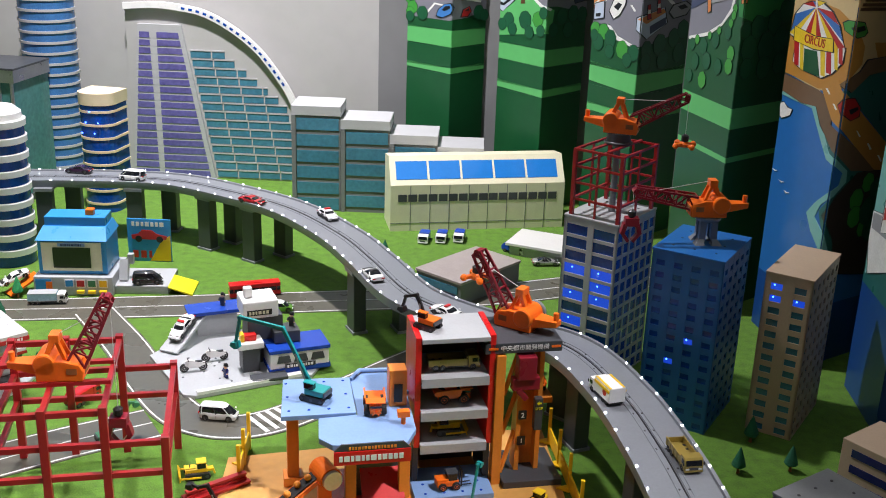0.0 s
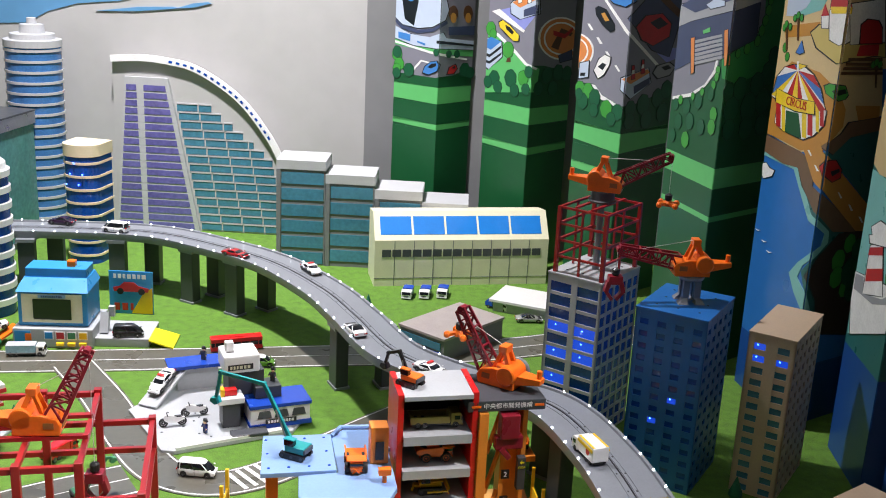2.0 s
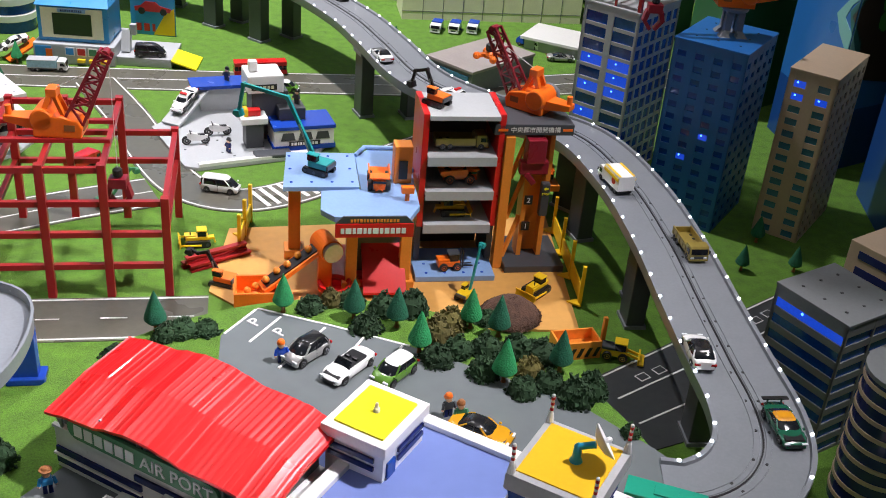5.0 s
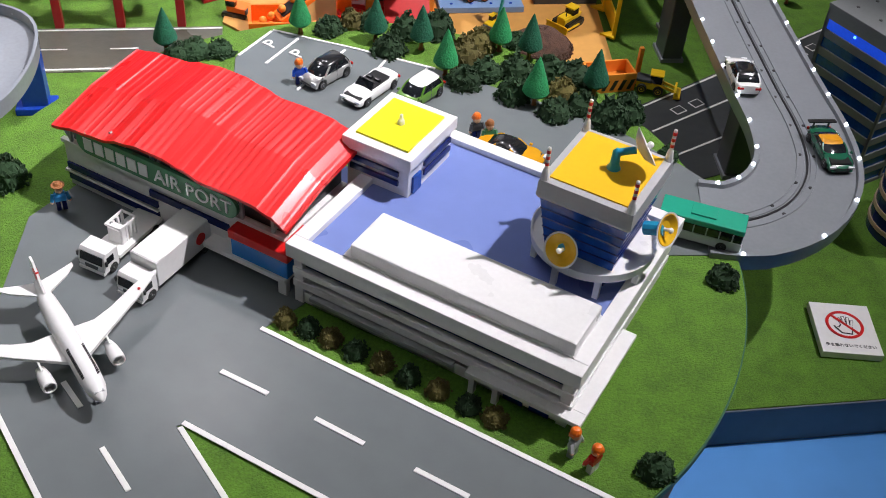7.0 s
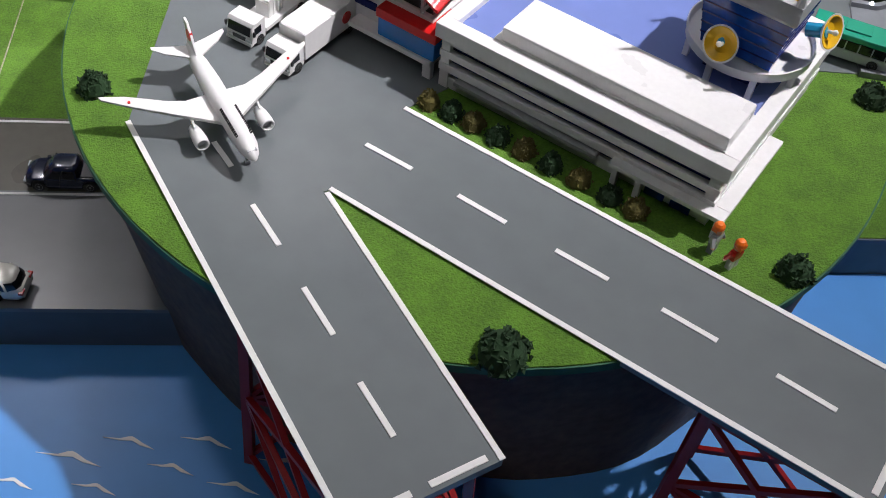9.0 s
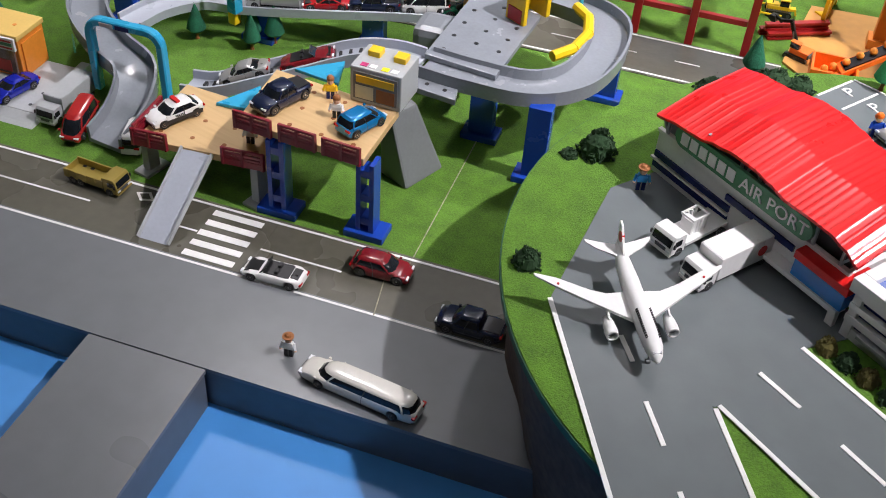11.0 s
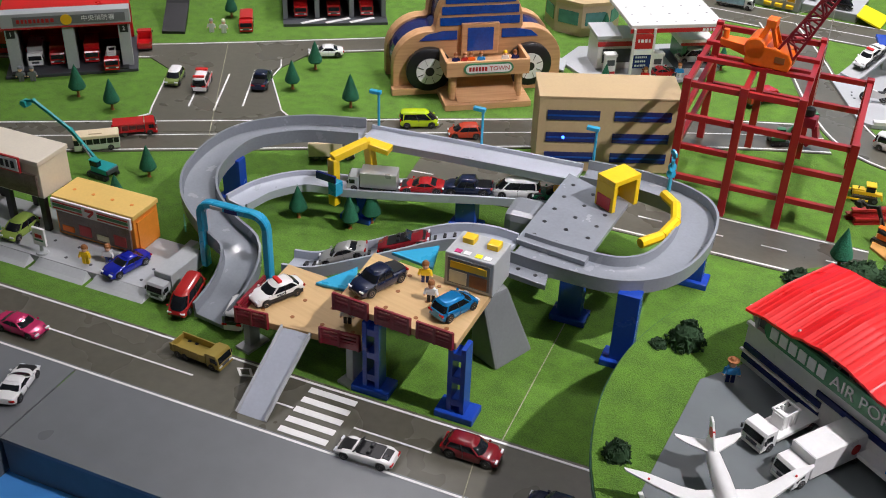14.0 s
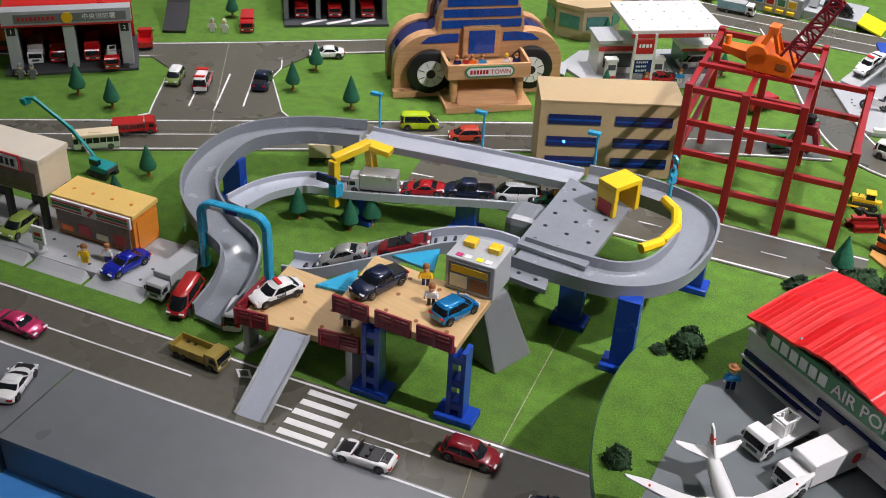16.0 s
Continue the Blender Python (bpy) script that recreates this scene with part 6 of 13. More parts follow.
# ---- small things: figures, trees, shrubs ----
def figure(x, y, z, head, shirt, trousers, hair, label, s=1.0, hat=False):
    """A small play figure in one plain mesh."""
    pieces = []
    pieces.append((Geo().cbox(0, 0.0028, 0, 0.005, 0.0042, 0.011).cbox(0, -0.0028, 0, 0.005, 0.0042, 0.011), trousers))
    pieces.append((Geo().loft([[(-a, -b, zz), (a, -b, zz), (a, b, zz), (-a, b, zz)] for a, b, zz in ((0.0030, 0.0052, 0.011), (0.0033, 0.0058, 0.0165), (0.0026, 0.0045, 0.020))]), shirt))
    pieces.append((Geo().bar((0, 0.0062, 0.019), (0.003, 0.0082, 0.012), 0.0028).bar((0, -0.0062, 0.019), (0.003, -0.0082, 0.012), 0.0028), shirt))
    pieces.append((Geo().ball((0.003, 0.0083, 0.0112), 0.0017, 8, 5).ball((0.003, -0.0083, 0.0112), 0.0017, 8, 5).lathe([(0.002, 0.020), (0.0036, 0.0215), (0.0042, 0.0245), (0.0036, 0.0275), (0.001, 0.029)], 12), SKIN))
    pieces.append((Geo().lathe([(0.0043, 0.0255), (0.0048, 0.027), (0.0044, 0.0295), (0.0028, 0.0315), (0.0005, 0.032)], 12, -0.0007, 0).box(-0.0047, 0.0006, -0.0042, 0.0042, 0.0235, 0.027), hair))
    if hat:
        pieces.append((Geo().lathe([(0.0066, 0.0285), (0.0066, 0.0293), (0.0001, 0.0296)], 14), hair))
    v, f, mi, mats = [], [], [], []
    for geo, m_ in pieces:
        if m_ not in mats:
            mats.append(m_)
        k = len(v)
        v += [tuple(c * s for c in p) for p in geo.v]
        f += [tuple(i + k for i in q) for q in geo.f]
        mi += [mats.index(m_)] * len(geo.f)
    me = bpy.data.meshes.new("play_figure")
    me.from_pydata(v, [], f)
    for m_ in mats:
        me.materials.append(m_)
    me.polygons.foreach_set("material_index", mi)
    ob = new("play_figure", me)
    ob.matrix_world = pose(x, y, z, 0, 0, head)
    return tagged(ob, label, "toy figure", "play figures")


def cone_tree(x, y, z, h, flock, label="toy cone tree with flocked green crown on a brown trunk"):
    ob = thing("toy_tree", x, y, z, random.random() * 360, label, "tree", "toy trees")
    part("trunk", Geo().lathe([(0.0036, 0), (0.0026, 0.003), (0.0024, h * 0.27)], 8), TRUNK, ob)
    rnd = random.Random(int((x + 3) * 1000))
    n, prof = 18, ((0.003, 0.225), (0.0115, 0.25), (0.0145, 0.31), (0.0135, 0.40), (0.0105, 0.54), (0.0072, 0.70), (0.004, 0.86), (0.0004, 1.0))
    k = h / 0.06
    rings = [[(r * k * (1 + 0.08 * (rnd.random() - 0.5)) * math.cos(2 * math.pi * i / n), r * k * (1 + 0.08 * (rnd.random() - 0.5)) * math.sin(2 * math.pi * i / n), f * h + 0.0012 * (rnd.random() - 0.5)) for i in range(n)] for r, f in prof]
    part("crown", Geo().loft(rings), flock, ob, smooth=True)
    return ob


CLUMPS = []
for seed in range(5):
    rnd = random.Random(seed)
    gg = Geo()
    for i in range(420):
        a, b = rnd.random() * 2 * math.pi, rnd.random() ** 0.6
        rr = 0.35 + 0.65 * b
        c = Vector((rr * math.cos(a) * math.sqrt(1 - (i / 420) ** 1.6), rr * math.sin(a) * math.sqrt(1 - (i / 420) ** 1.6), 0.06 + 0.92 * (i / 420) * (0.75 + 0.35 * rnd.random())))
        c *= 0.9 + 0.25 * noise.noise(c * 2.2 + Vector((seed * 5, 0, 0)))
        s = 0.075 + 0.075 * rnd.random()
        q = Euler((rnd.random() * 6, rnd.random() * 6, rnd.random() * 6)).to_matrix()
        gg.add([c + q @ Vector(p) * s for p in ((1, 0, -0.4), (-0.5, 0.87, -0.4), (-0.5, -0.87, -0.4), (0, 0, 1.1))], [(0, 2, 1), (0, 1, 3), (1, 2, 3), (2, 0, 3)])
    gg.lathe([(0.72, 0.0), (0.78, 0.25), (0.6, 0.6), (0.25, 0.82), (0.01, 0.86)], 12)
    CLUMPS.append(gg)
CLUMP_MESH = {}


def shrub(x, y, z, r, h, gold=False, label=""):
    i = random.randrange(5)
    material = LEAFGOLD if gold else LEAF
    if (i, gold) not in CLUMP_MESH:
        CLUMP_MESH[(i, gold)] = mesh_of("shrub", CLUMPS[i], material)
    ob = new("shrub", CLUMP_MESH[(i, gold)])
    ob.matrix_world = pose(x, y, z, 0, 0, random.random() * 360) @ Matrix.Diagonal((r, r, h, 1))
    return tagged(ob, label or ("olive foam shrub on the turf" if gold else "dark green foam shrub on the turf"), "shrub", "foam shrubs")


# airport greenery
for x, y, h, fl in ((-0.172, 1.132, 0.058, TREELIGHT), (-0.080, 1.135, 0.060, TREEDARK), (-0.023, 1.128, 0.060, TREEDARK), (0.012, 1.076, 0.062, TREELIGHT), (0.071, 1.145, 0.060, TREELIGHT), (0.108, 1.133, 0.062, TREEDARK), (0.119, 1.035, 0.064, TREELIGHT), (0.187, 1.070, 0.062, TREEDARK), (-0.316, 1.058, 0.058, TREEDARK)):
    cone_tree(x, y, TOP, h, fl)
for x, y, r, h, go in ((-0.140, 1.145, 0.022, 0.022, 0), (-0.115, 1.165, 0.018, 0.026, 1), (-0.060, 1.112, 0.024, 0.028, 0), (-0.045, 1.160, 0.024, 0.030, 0), (-0.008, 1.170, 0.028, 0.034, 0), (0.036, 1.062, 0.025, 0.028, 0), (0.030, 1.110, 0.028, 0.034, 1), (0.045, 1.14, 0.026, 0.032, 1), (0.060, 1.085, 0.024, 0.026, 0), (0.095, 1.095, 0.024, 0.028, 0), (0.135, 1.10, 0.026, 0.030, 0), (0.095, 1.045, 0.024, 0.030, 0), (0.143, 1.018, 0.024, 0.026, 0), (0.150, 1.055, 0.022, 0.030, 1), (0.175, 1.035, 0.022, 0.026, 0), (0.205, 1.015, 0.028, 0.036, 0), (0.225, 1.035, 0.025, 0.030, 0), (0.165, 1.095, 0.028, 0.028, 0), (0.268, 0.962, 0.014, 0.018, 0), (0.312, 0.772, 0.019, 0.022, 0), (0.238, 0.535, 0.018, 0.022, 0), (0.026, 0.398, 0.024, 0.026, 0), (-0.365, 0.582, 0.017, 0.024, 0), (-0.395, 0.79, 0.024, 0.034, 0), (-0.418, 0.768, 0.012, 0.012, 0), (-0.283, 1.060, 0.025, 0.022, 0), (-0.255, 1.068, 0.020, 0.020, 0), (-0.300, 1.045, 0.018, 0.022, 0), (-0.343, 0.995, 0.022, 0.018, 0), (-0.325, 1.01, 0.018, 0.016, 0), (-0.09, 1.17, 0.022, 0.022, 0), (0.09, 1.165, 0.02, 0.02, 0)):
    shrub(x, y, TOP - 0.002, r, h, bool(go))
for i, (x, y) in enumerate(((-0.089, 0.638), (-0.067, 0.630), (-0.046, 0.622), (-0.022, 0.611), (0.002, 0.601), (0.027, 0.590), (0.053, 0.579), (0.080, 0.567), (0.102, 0.557))):
    shrub(x + 0.006, y + 0.010, TOP - 0.002, 0.013, 0.018, gold=i % 2 == 0 and i != 8 or i == 8, label="small foam hedge shrub beside the runway")
for x, y, h in ((0.537, 1.683, 0.052), (0.634, 1.70, 0.052), (0.583, 1.800, 0.056), (-0.225, 2.72, 0.05), (-0.385, 2.86, 0.05)):
    cone_tree(x, y, 0, h, TREEDARK)
cone_tree(0.183, 2.047, 0, 0.055, TREELIGHT)
for x, y, h in ((-1.742, 0.938, 0.067), (-1.648, 0.945, 0.064), (-1.394, 0.823, 0.060), (-1.315, 1.249, 0.070), (-1.489, 1.335, 0.062), (-1.457, 1.235, 0.062), (-1.354, 0.727, 0.060), (-1.109, 0.892, 0.061), (-1.024, 0.921, 0.058), (-1.009, 0.956, 0.064), (-1.04, 0.945, 0.06), (-1.13, 1.90, 0.055), (-0.845, 1.90, 0.055), (-0.99, 1.66, 0.05), (-1.83, 1.42, 0.06)):
    cone_tree(x, y, 0, h, TREEDARK)
cone_tree(-1.05, 2.16, 0, 0.060, TREEDARK)
cone_tree(-1.07, 2.30, 0, 0.055, TREELIGHT)

# airport figures
figure(-0.150, 1.023, TOP + 0.001, -60, BLUE, NAVY, ORANGE, "small play figure in navy clothes with an orange cap")
figure(0.058, 0.957, TOP + 0.001, -60, DARKGREY, NAVY, ORANGE, "small play figure in dark clothes with orange hair")
figure(0.073, 0.947, TOP + 0.001, -70, GREENPAINT, GREENPAINT, TRUNK, "small play figure in green clothes with brown hair")
figure(-0.327, 0.760, TOP + 0.001, -60, SKYBLUE, NAVY, TRUNK, "small play figure in a pale blue shirt and cap", hat=True)
figure(0.172, 0.543, TOP, -30, LIGHTGREY, GREY, ORANGE, "small play figure in grey with an orange cap")
figure(0.188, 0.530, TOP, 140, RED, OFFWHITE, ORANGE, "small play figure in red with orange hair")

# airliner
pl = thing("toy_airliner", -0.246, 0.573, TOP + 0.001, -49.3, "white model airliner with twin engines and swept wings", "airliner")
prof = ((-0.076, 0.0012, 0.031), (-0.070, 0.0035, 0.030), (-0.050, 0.0075, 0.027), (-0.025, 0.0092, 0.0255), (0.045, 0.0092, 0.0255), (0.060, 0.0082, 0.0250), (0.069, 0.0055, 0.0240), (0.0738, 0.0022, 0.0232), (0.075, 0.0003, 0.0228))
part("fuselage", Geo().loft([[(px, r * math.cos(2 * math.pi * i / 20), zc + r * math.sin(2 * math.pi * i / 20)) for i in range(20)] for px, r, zc in prof]), WHITE, pl, smooth=True)


def blade(pts, th, lift):
    """A thin swept surface: pts (x, y) outline, thickness th, z rises by lift over the span."""
    span = max(abs(p[1]) for p in pts)
    up = [(x, y, lift[0] + lift[1] * (abs(y) / span) ** 1.5 + th / 2 * (1 - 0.6 * abs(y) / span)) for x, y in pts]
    dn = [(x, y, z - th * (1 - 0.6 * abs(y) / span)) for x, y, z in up]
    n = len(pts)
    return Geo().add(up + dn, [tuple(range(n)), tuple(range(2 * n - 1, n - 1, -1))] + [(i, (i + 1) % n, n + (i + 1) % n, n + i) for i in range(n)])


for s in (-1, 1):
    part("wing", blade([(0.024, s * 0.006), (0.008, s * 0.030), (-0.014, s * 0.066), (-0.030, s * 0.090), (-0.034, s * 0.091), (-0.030, s * 0.070), (-0.016, s * 0.040), (-0.012, s * 0.026), (-0.014, s * 0.006)], 0.0036, (0.0215, 0.012)), WHITE, pl, smooth=False)
    part("tailplane", blade([(-0.054, s * 0.003), (-0.066, s * 0.024), (-0.074, s * 0.0325), (-0.078, s * 0.0325), (-0.075, s * 0.018), (-0.072, s * 0.003)], 0.0022, (0.030, 0.004)), WHITE, pl)
    e = part("engine", Geo().lathe([(0.0001, -0.013), (0.0038, -0.012), (0.0055, -0.004), (0.0062, 0.006), (0.0058, 0.011), (0.0048, 0.0112), (0.0046, 0.006), (0.0001, 0.006)], 18, m=pose(0.021, s * 0.0285, 0.0135, 0, 90, 0)), WHITE, pl, smooth=True)
    part("engine_fan", Geo().cyl((0.0265, s * 0.0285, 0.0135), (0.0275, s * 0.0285, 0.0135), 0.0046, n=16), STEELMAT, e)
    part("engine_pylon", Geo().bar((0.016, s * 0.0285, 0.018), (0.004, s * 0.0285, 0.0225), 0.0015, 0.004), WHITE, e)
    part("main_gear", Geo().cyl((-0.008, s * 0.008 - 0.002, 0.003), (-0.008, s * 0.008 + 0.002, 0.003), 0.003, n=10).bar((-0.008, s * 0.008, 0.003), (-0.008, s * 0.008, 0.019), 0.0015), DARKGREY, pl)
part("tail_fin", Geo().add([(x, y, z) for y in (-0.0010, 0.0010) for x, z in ((-0.050, 0.033), (-0.070, 0.056), (-0.077, 0.057), (-0.0735, 0.031))], [(3, 2, 1, 0), (4, 5, 6, 7), (0, 1, 5, 4), (1, 2, 6, 5), (2, 3, 7, 6), (3, 0, 4, 7)]), WHITE, pl)
part("tail_emblem", Geo().cyl((-0.0675, -0.0014, 0.045), (-0.0675, 0.0014, 0.045), 0.0055, n=16), RED, pl, "red round tail emblem")
part("nose_gear", Geo().cyl((0.054, -0.002, 0.0025), (0.054, 0.002, 0.0025), 0.0025, n=10).bar((0.054, 0, 0.0025), (0.054, 0, 0.017), 0.0015), DARKGREY, pl)
part("cockpit_window", Geo().box(0.0655, 0.0695, -0.004, 0.004, 0.0275, 0.0292), LIGHTGREY, pl)
for s in (-1, 1):
    bars(pl, 0.036, pose(0.036, s * 0.0062, 0.0330, -42 * s, 0, 0 if s < 0 else 180), BLACK, 0.0026, seed=3)
for s in (1, -1):
    part("wing_mark", Geo().cyl((-0.021, s * 0.070, 0.0302), (-0.021, s * 0.070, 0.0322), 0.0012, n=10), RED, pl)

# airport vehicles
lorry(-0.252, 0.716, TOP + 0.001, -110, WHITE, "white airport lift truck with an open cage", "lift", WHITE, length=0.084, axles=2)
lorry(-0.203, 0.694, TOP + 0.001, -113, WHITE, "white airport cargo truck with a red round emblem", "box", WHITE, length=0.098, height=0.036, stripes=RED, axles=2)
SILVER = paint("silver", (0.42, 0.42, 0.41), 0.4, 0.3)
CARWHITE = paint("white", (0.80, 0.80, 0.79))
CARBLACK = paint("black", (0.012, 0.012, 0.014))
CARNAVY = paint("navy", (0.010, 0.016, 0.045))
CARRED = paint("red", (0.38, 0.012, 0.016))
DEEPRED = paint("deep_red", (0.18, 0.010, 0.016))
GOLDPAINT = paint("gold", (0.36, 0.27, 0.06), 0.4, 0.35)
car("hatch", -0.123, 1.039, TOP + 0.001, 237, SILVER, "silver toy hatchback with a black roof", roof=CARBLACK)
car("open", -0.068, 1.020, TOP + 0.001, 241, CARWHITE, "white open toy roadster with a black cockpit")
car("hatch", -0.012, 1.020, TOP + 0.001, 239, paint("leaf_green", (0.10, 0.24, 0.03)), "green toy compact car with a white roof", roof=CARWHITE)
car("sedan", 0.098, 0.927, TOP + 0.001, -20, paint("taxi", (0.62, 0.30, 0.01)), "amber toy taxi with a dark roof", roof=CARBLACK)
bus(0.292, 0.832, TOP + 0.003, -13, LIGHTGREY, paint("jade", (0.02, 0.34, 0.22)), "jade green and grey toy coach", length=0.084)

# cars on the bridge
def on_deck(kind, x, y, head, body, label, **k):
    car(kind, x, y, DECK + 0.0002, head, body, label, group="cars on the bridge", **k)


on_deck("sports", 0.448, 1.002, -78, paint("racing_green", (0.012, 0.11, 0.06)), "green toy racing car with amber stripes and rear wing", roof=paint("amber", (0.75, 0.32, 0.01)), extras="wing stripe")
on_deck("crossover", 0.364, 1.136, 97, CARWHITE, "white toy crossover with a black roof and tailgate", roof=CARBLACK)
lorry(0.384, 1.422, DECK, -77, GOLDPAINT, "gold metallic toy dump truck on the bridge", "dump", GOLDPAINT)
delivery = lorry(0.2815, 1.620, DECK, 113, WHITE, "white toy box truck with a yellow striped roof", "box", WHITE, length=0.076, stripes=RED)
for s in (-1, 1):
    part("yellow_stripe", Geo().box(-0.037, 0.015, s * 0.0125 - 0.002, s * 0.0125 + 0.002, 0.0347, 0.0352), YELLOW, delivery)
    part("yellow_stripe", Geo().box(-0.037, 0.015, s * 0.0160 - 0.0006, s * 0.0160 + 0.0006, 0.026, 0.031), YELLOW, delivery)
on_deck("sports", -0.185, 2.125, 118, CARWHITE, "white toy sports car with a black roof", roof=CARBLACK)
on_deck("sedan", -0.350, 2.525, -55, CARWHITE, "white and black toy patrol car", extras="police")
on_deck("sports", -0.565, 2.618, -24, CARRED, "bright red toy sports car on the bridge")
on_deck("van", -0.940, 2.775, 172, CARWHITE, "white toy minivan on the bridge")
on_deck("sedan", -1.110, 2.820, 175, paint("plum", (0.03, 0.012, 0.035)), "dark plum toy saloon")
on_deck("sports", -0.008, 1.935, -36, CARWHITE, "white toy patrol sports car", extras="police")

# cars on the front road and the quay
car("open", -0.667, 0.550, 0.0014, 196, CARWHITE, "white open toy convertible with black bonnet and cockpit", extras="bonnet", group="cars on the front road")
car("suv", -0.571, 0.632, 0.0014, 16, DEEPRED, "dark red toy estate car", group="cars on the front road")
car("pickup", -0.437, 0.616, 0.0014, 194, CARNAVY, "navy toy pickup truck", group="cars on the front road")
car("limo", -0.479, 0.466, 0.0017, 187, paint("ivory", (0.66, 0.64, 0.58)), "long ivory stretch limousine with dark windows")
car("sports", -1.090, 0.362, 0.0017, 120, CARWHITE, "white toy sports car with a dark windscreen on the quay")
car("sedan", -1.190, 0.436, 0.0014, 14, paint("pink", (0.55, 0.03, 0.13), 0.2), "metallic pink toy saloon", group="cars on the front road")
lorry(-0.957, 0.550, 0.0014, 10, GOLDPAINT, "gold metallic toy dump truck beside the ramp", "dump", GOLDPAINT)
car("van", -0.985, 0.645, 0.0, 120, CARWHITE, "white toy van parked under the deck")
figure(-0.575, 0.465, 0.0017, -70, WHITE, BLACK, TRUNK, "small play figure in a white shirt with a peaked cap", hat=True)

# cars on the middle road and the parking street
bus(-1.542, 0.830, 0.0018, 233, paint("cream_green", (0.42, 0.50, 0.36)), CREAMROOF, "cream and green toy bus", length=0.078)
FIRERED = paint("fire_red", (0.48, 0.010, 0.012))
lorry(-1.538, 0.908, 0.0018, 52, FIRERED, "red toy fire engine with a ladder rack", "carrier", FIRERED)
car("hatch", -1.655, 1.104, 0.0022, 305, paint("olive", (0.16, 0.22, 0.06)), "olive green toy mini van with a white roof", roof=CARWHITE)
car("van", -1.597, 1.124, 0.0022, 128, CARWHITE, "white toy ambulance with red bands", extras="band")
car("pickup", -1.517, 1.209, 0.0022, 125, CARNAVY, "dark navy toy off-road car", roof=CARNAVY)
car("sedan", -1.520, 1.400, 0.0018, 226, CARWHITE, "white toy saloon with dark windows")
car("van", -1.166, 1.274, 0.0018, 43, paint("lime", (0.42, 0.58, 0.01)), "lime green toy minivan")
car("hatch", -1.074, 1.294, 0.0018, 223, paint("rust_red", (0.42, 0.045, 0.02)), "rust red toy hatchback")
lorry(-1.205, 1.075, 0.0018, 41, BLACK, "black and yellow toy truck under the track", "box", CREAMROOF)
car("van", -0.434, 1.765, 0.002, -2, CARWHITE, "white toy minibus with dark windows")
# back of the town
for x, y in ((-0.128, 2.866), (-0.078, 2.876), (-0.028, 2.890)):
    lorry(x, y, 0, -95, WHITE, "small white toy truck with a blue cargo bed", "garbage", BLUE, length=0.062, axles=2)
lorry(0.131, 2.808, 0, -30, WHITE, "white toy refuse truck with a blue hopper", "garbage", BLUE, length=0.07, axles=2)
car("sports", 0.216, 2.720, 0.0015, 10, SILVER, "silver and black toy sports car", roof=CARBLACK)
car("hatch", 0.165, 2.865, 0, 200, YELLOW, "yellow toy car in front of the canopy")
bus(-0.511, 2.392, 0.0015, 22, RED, RED, "bright red toy bus", length=0.125, height=0.034)
car("hatch", -0.428, 2.302, 0.0015, 8, paint("leaf_green", (0.10, 0.24, 0.03)), "green toy compact car with a cream roof", roof=CARWHITE)
lorry(-0.985, 2.275, 0.0015, 12, WHITE, "white toy truck with a pale blue clear tank", "tank", LIGHTGREY, length=0.088)


# ---- tower cranes and the red steel frame ----
def lattice(p0, p1, parent, material, w0=0.028, w1=0.018, h0=0.028, h1=0.018, bays=6, name="jib"):
    """A box lattice from p0 to p1: four chords and zigzag lacing on its sides."""
    p0, p1 = Vector(p0), Vector(p1)
    d = (p1 - p0).normalized()
    side = Vector((0, 1, 0))
    up = side.cross(d) * -1
    if up.z < 0:
        up = -up

    def corner(f, s, t):
        w, h = w0 + (w1 - w0) * f, h0 + (h1 - h0) * f
        return p0.lerp(p1, f) + side * s * w / 2 + up * t * h / 2
    gg = Geo()
    for s in (-1, 1):
        for t in (-1, 1):
            gg.bar(corner(0, s, t), corner(1, s, t), 0.0042, 0.0042)
        for i in range(bays):
            a, b = i / bays, (i + 1) / bays
            t = 1 if i % 2 else -1
            gg.bar(corner(a, s, t), corner(b, s, -t), 0.0030, 0.0030)
            gg.bar(corner(b, s, 1), corner(b, s, -1), 0.0026, 0.0026)
    for i in range(0, bays + 1, 2):
        gg.bar(corner(i / bays, -1, 1), corner(i / bays, 1, 1), 0.003, 0.003)
    gg.cyl(corner(1, -1, 0), corner(1, 1, 0), 0.006, n=12)
    return part(name, gg, material, parent, "dark red lattice jib")


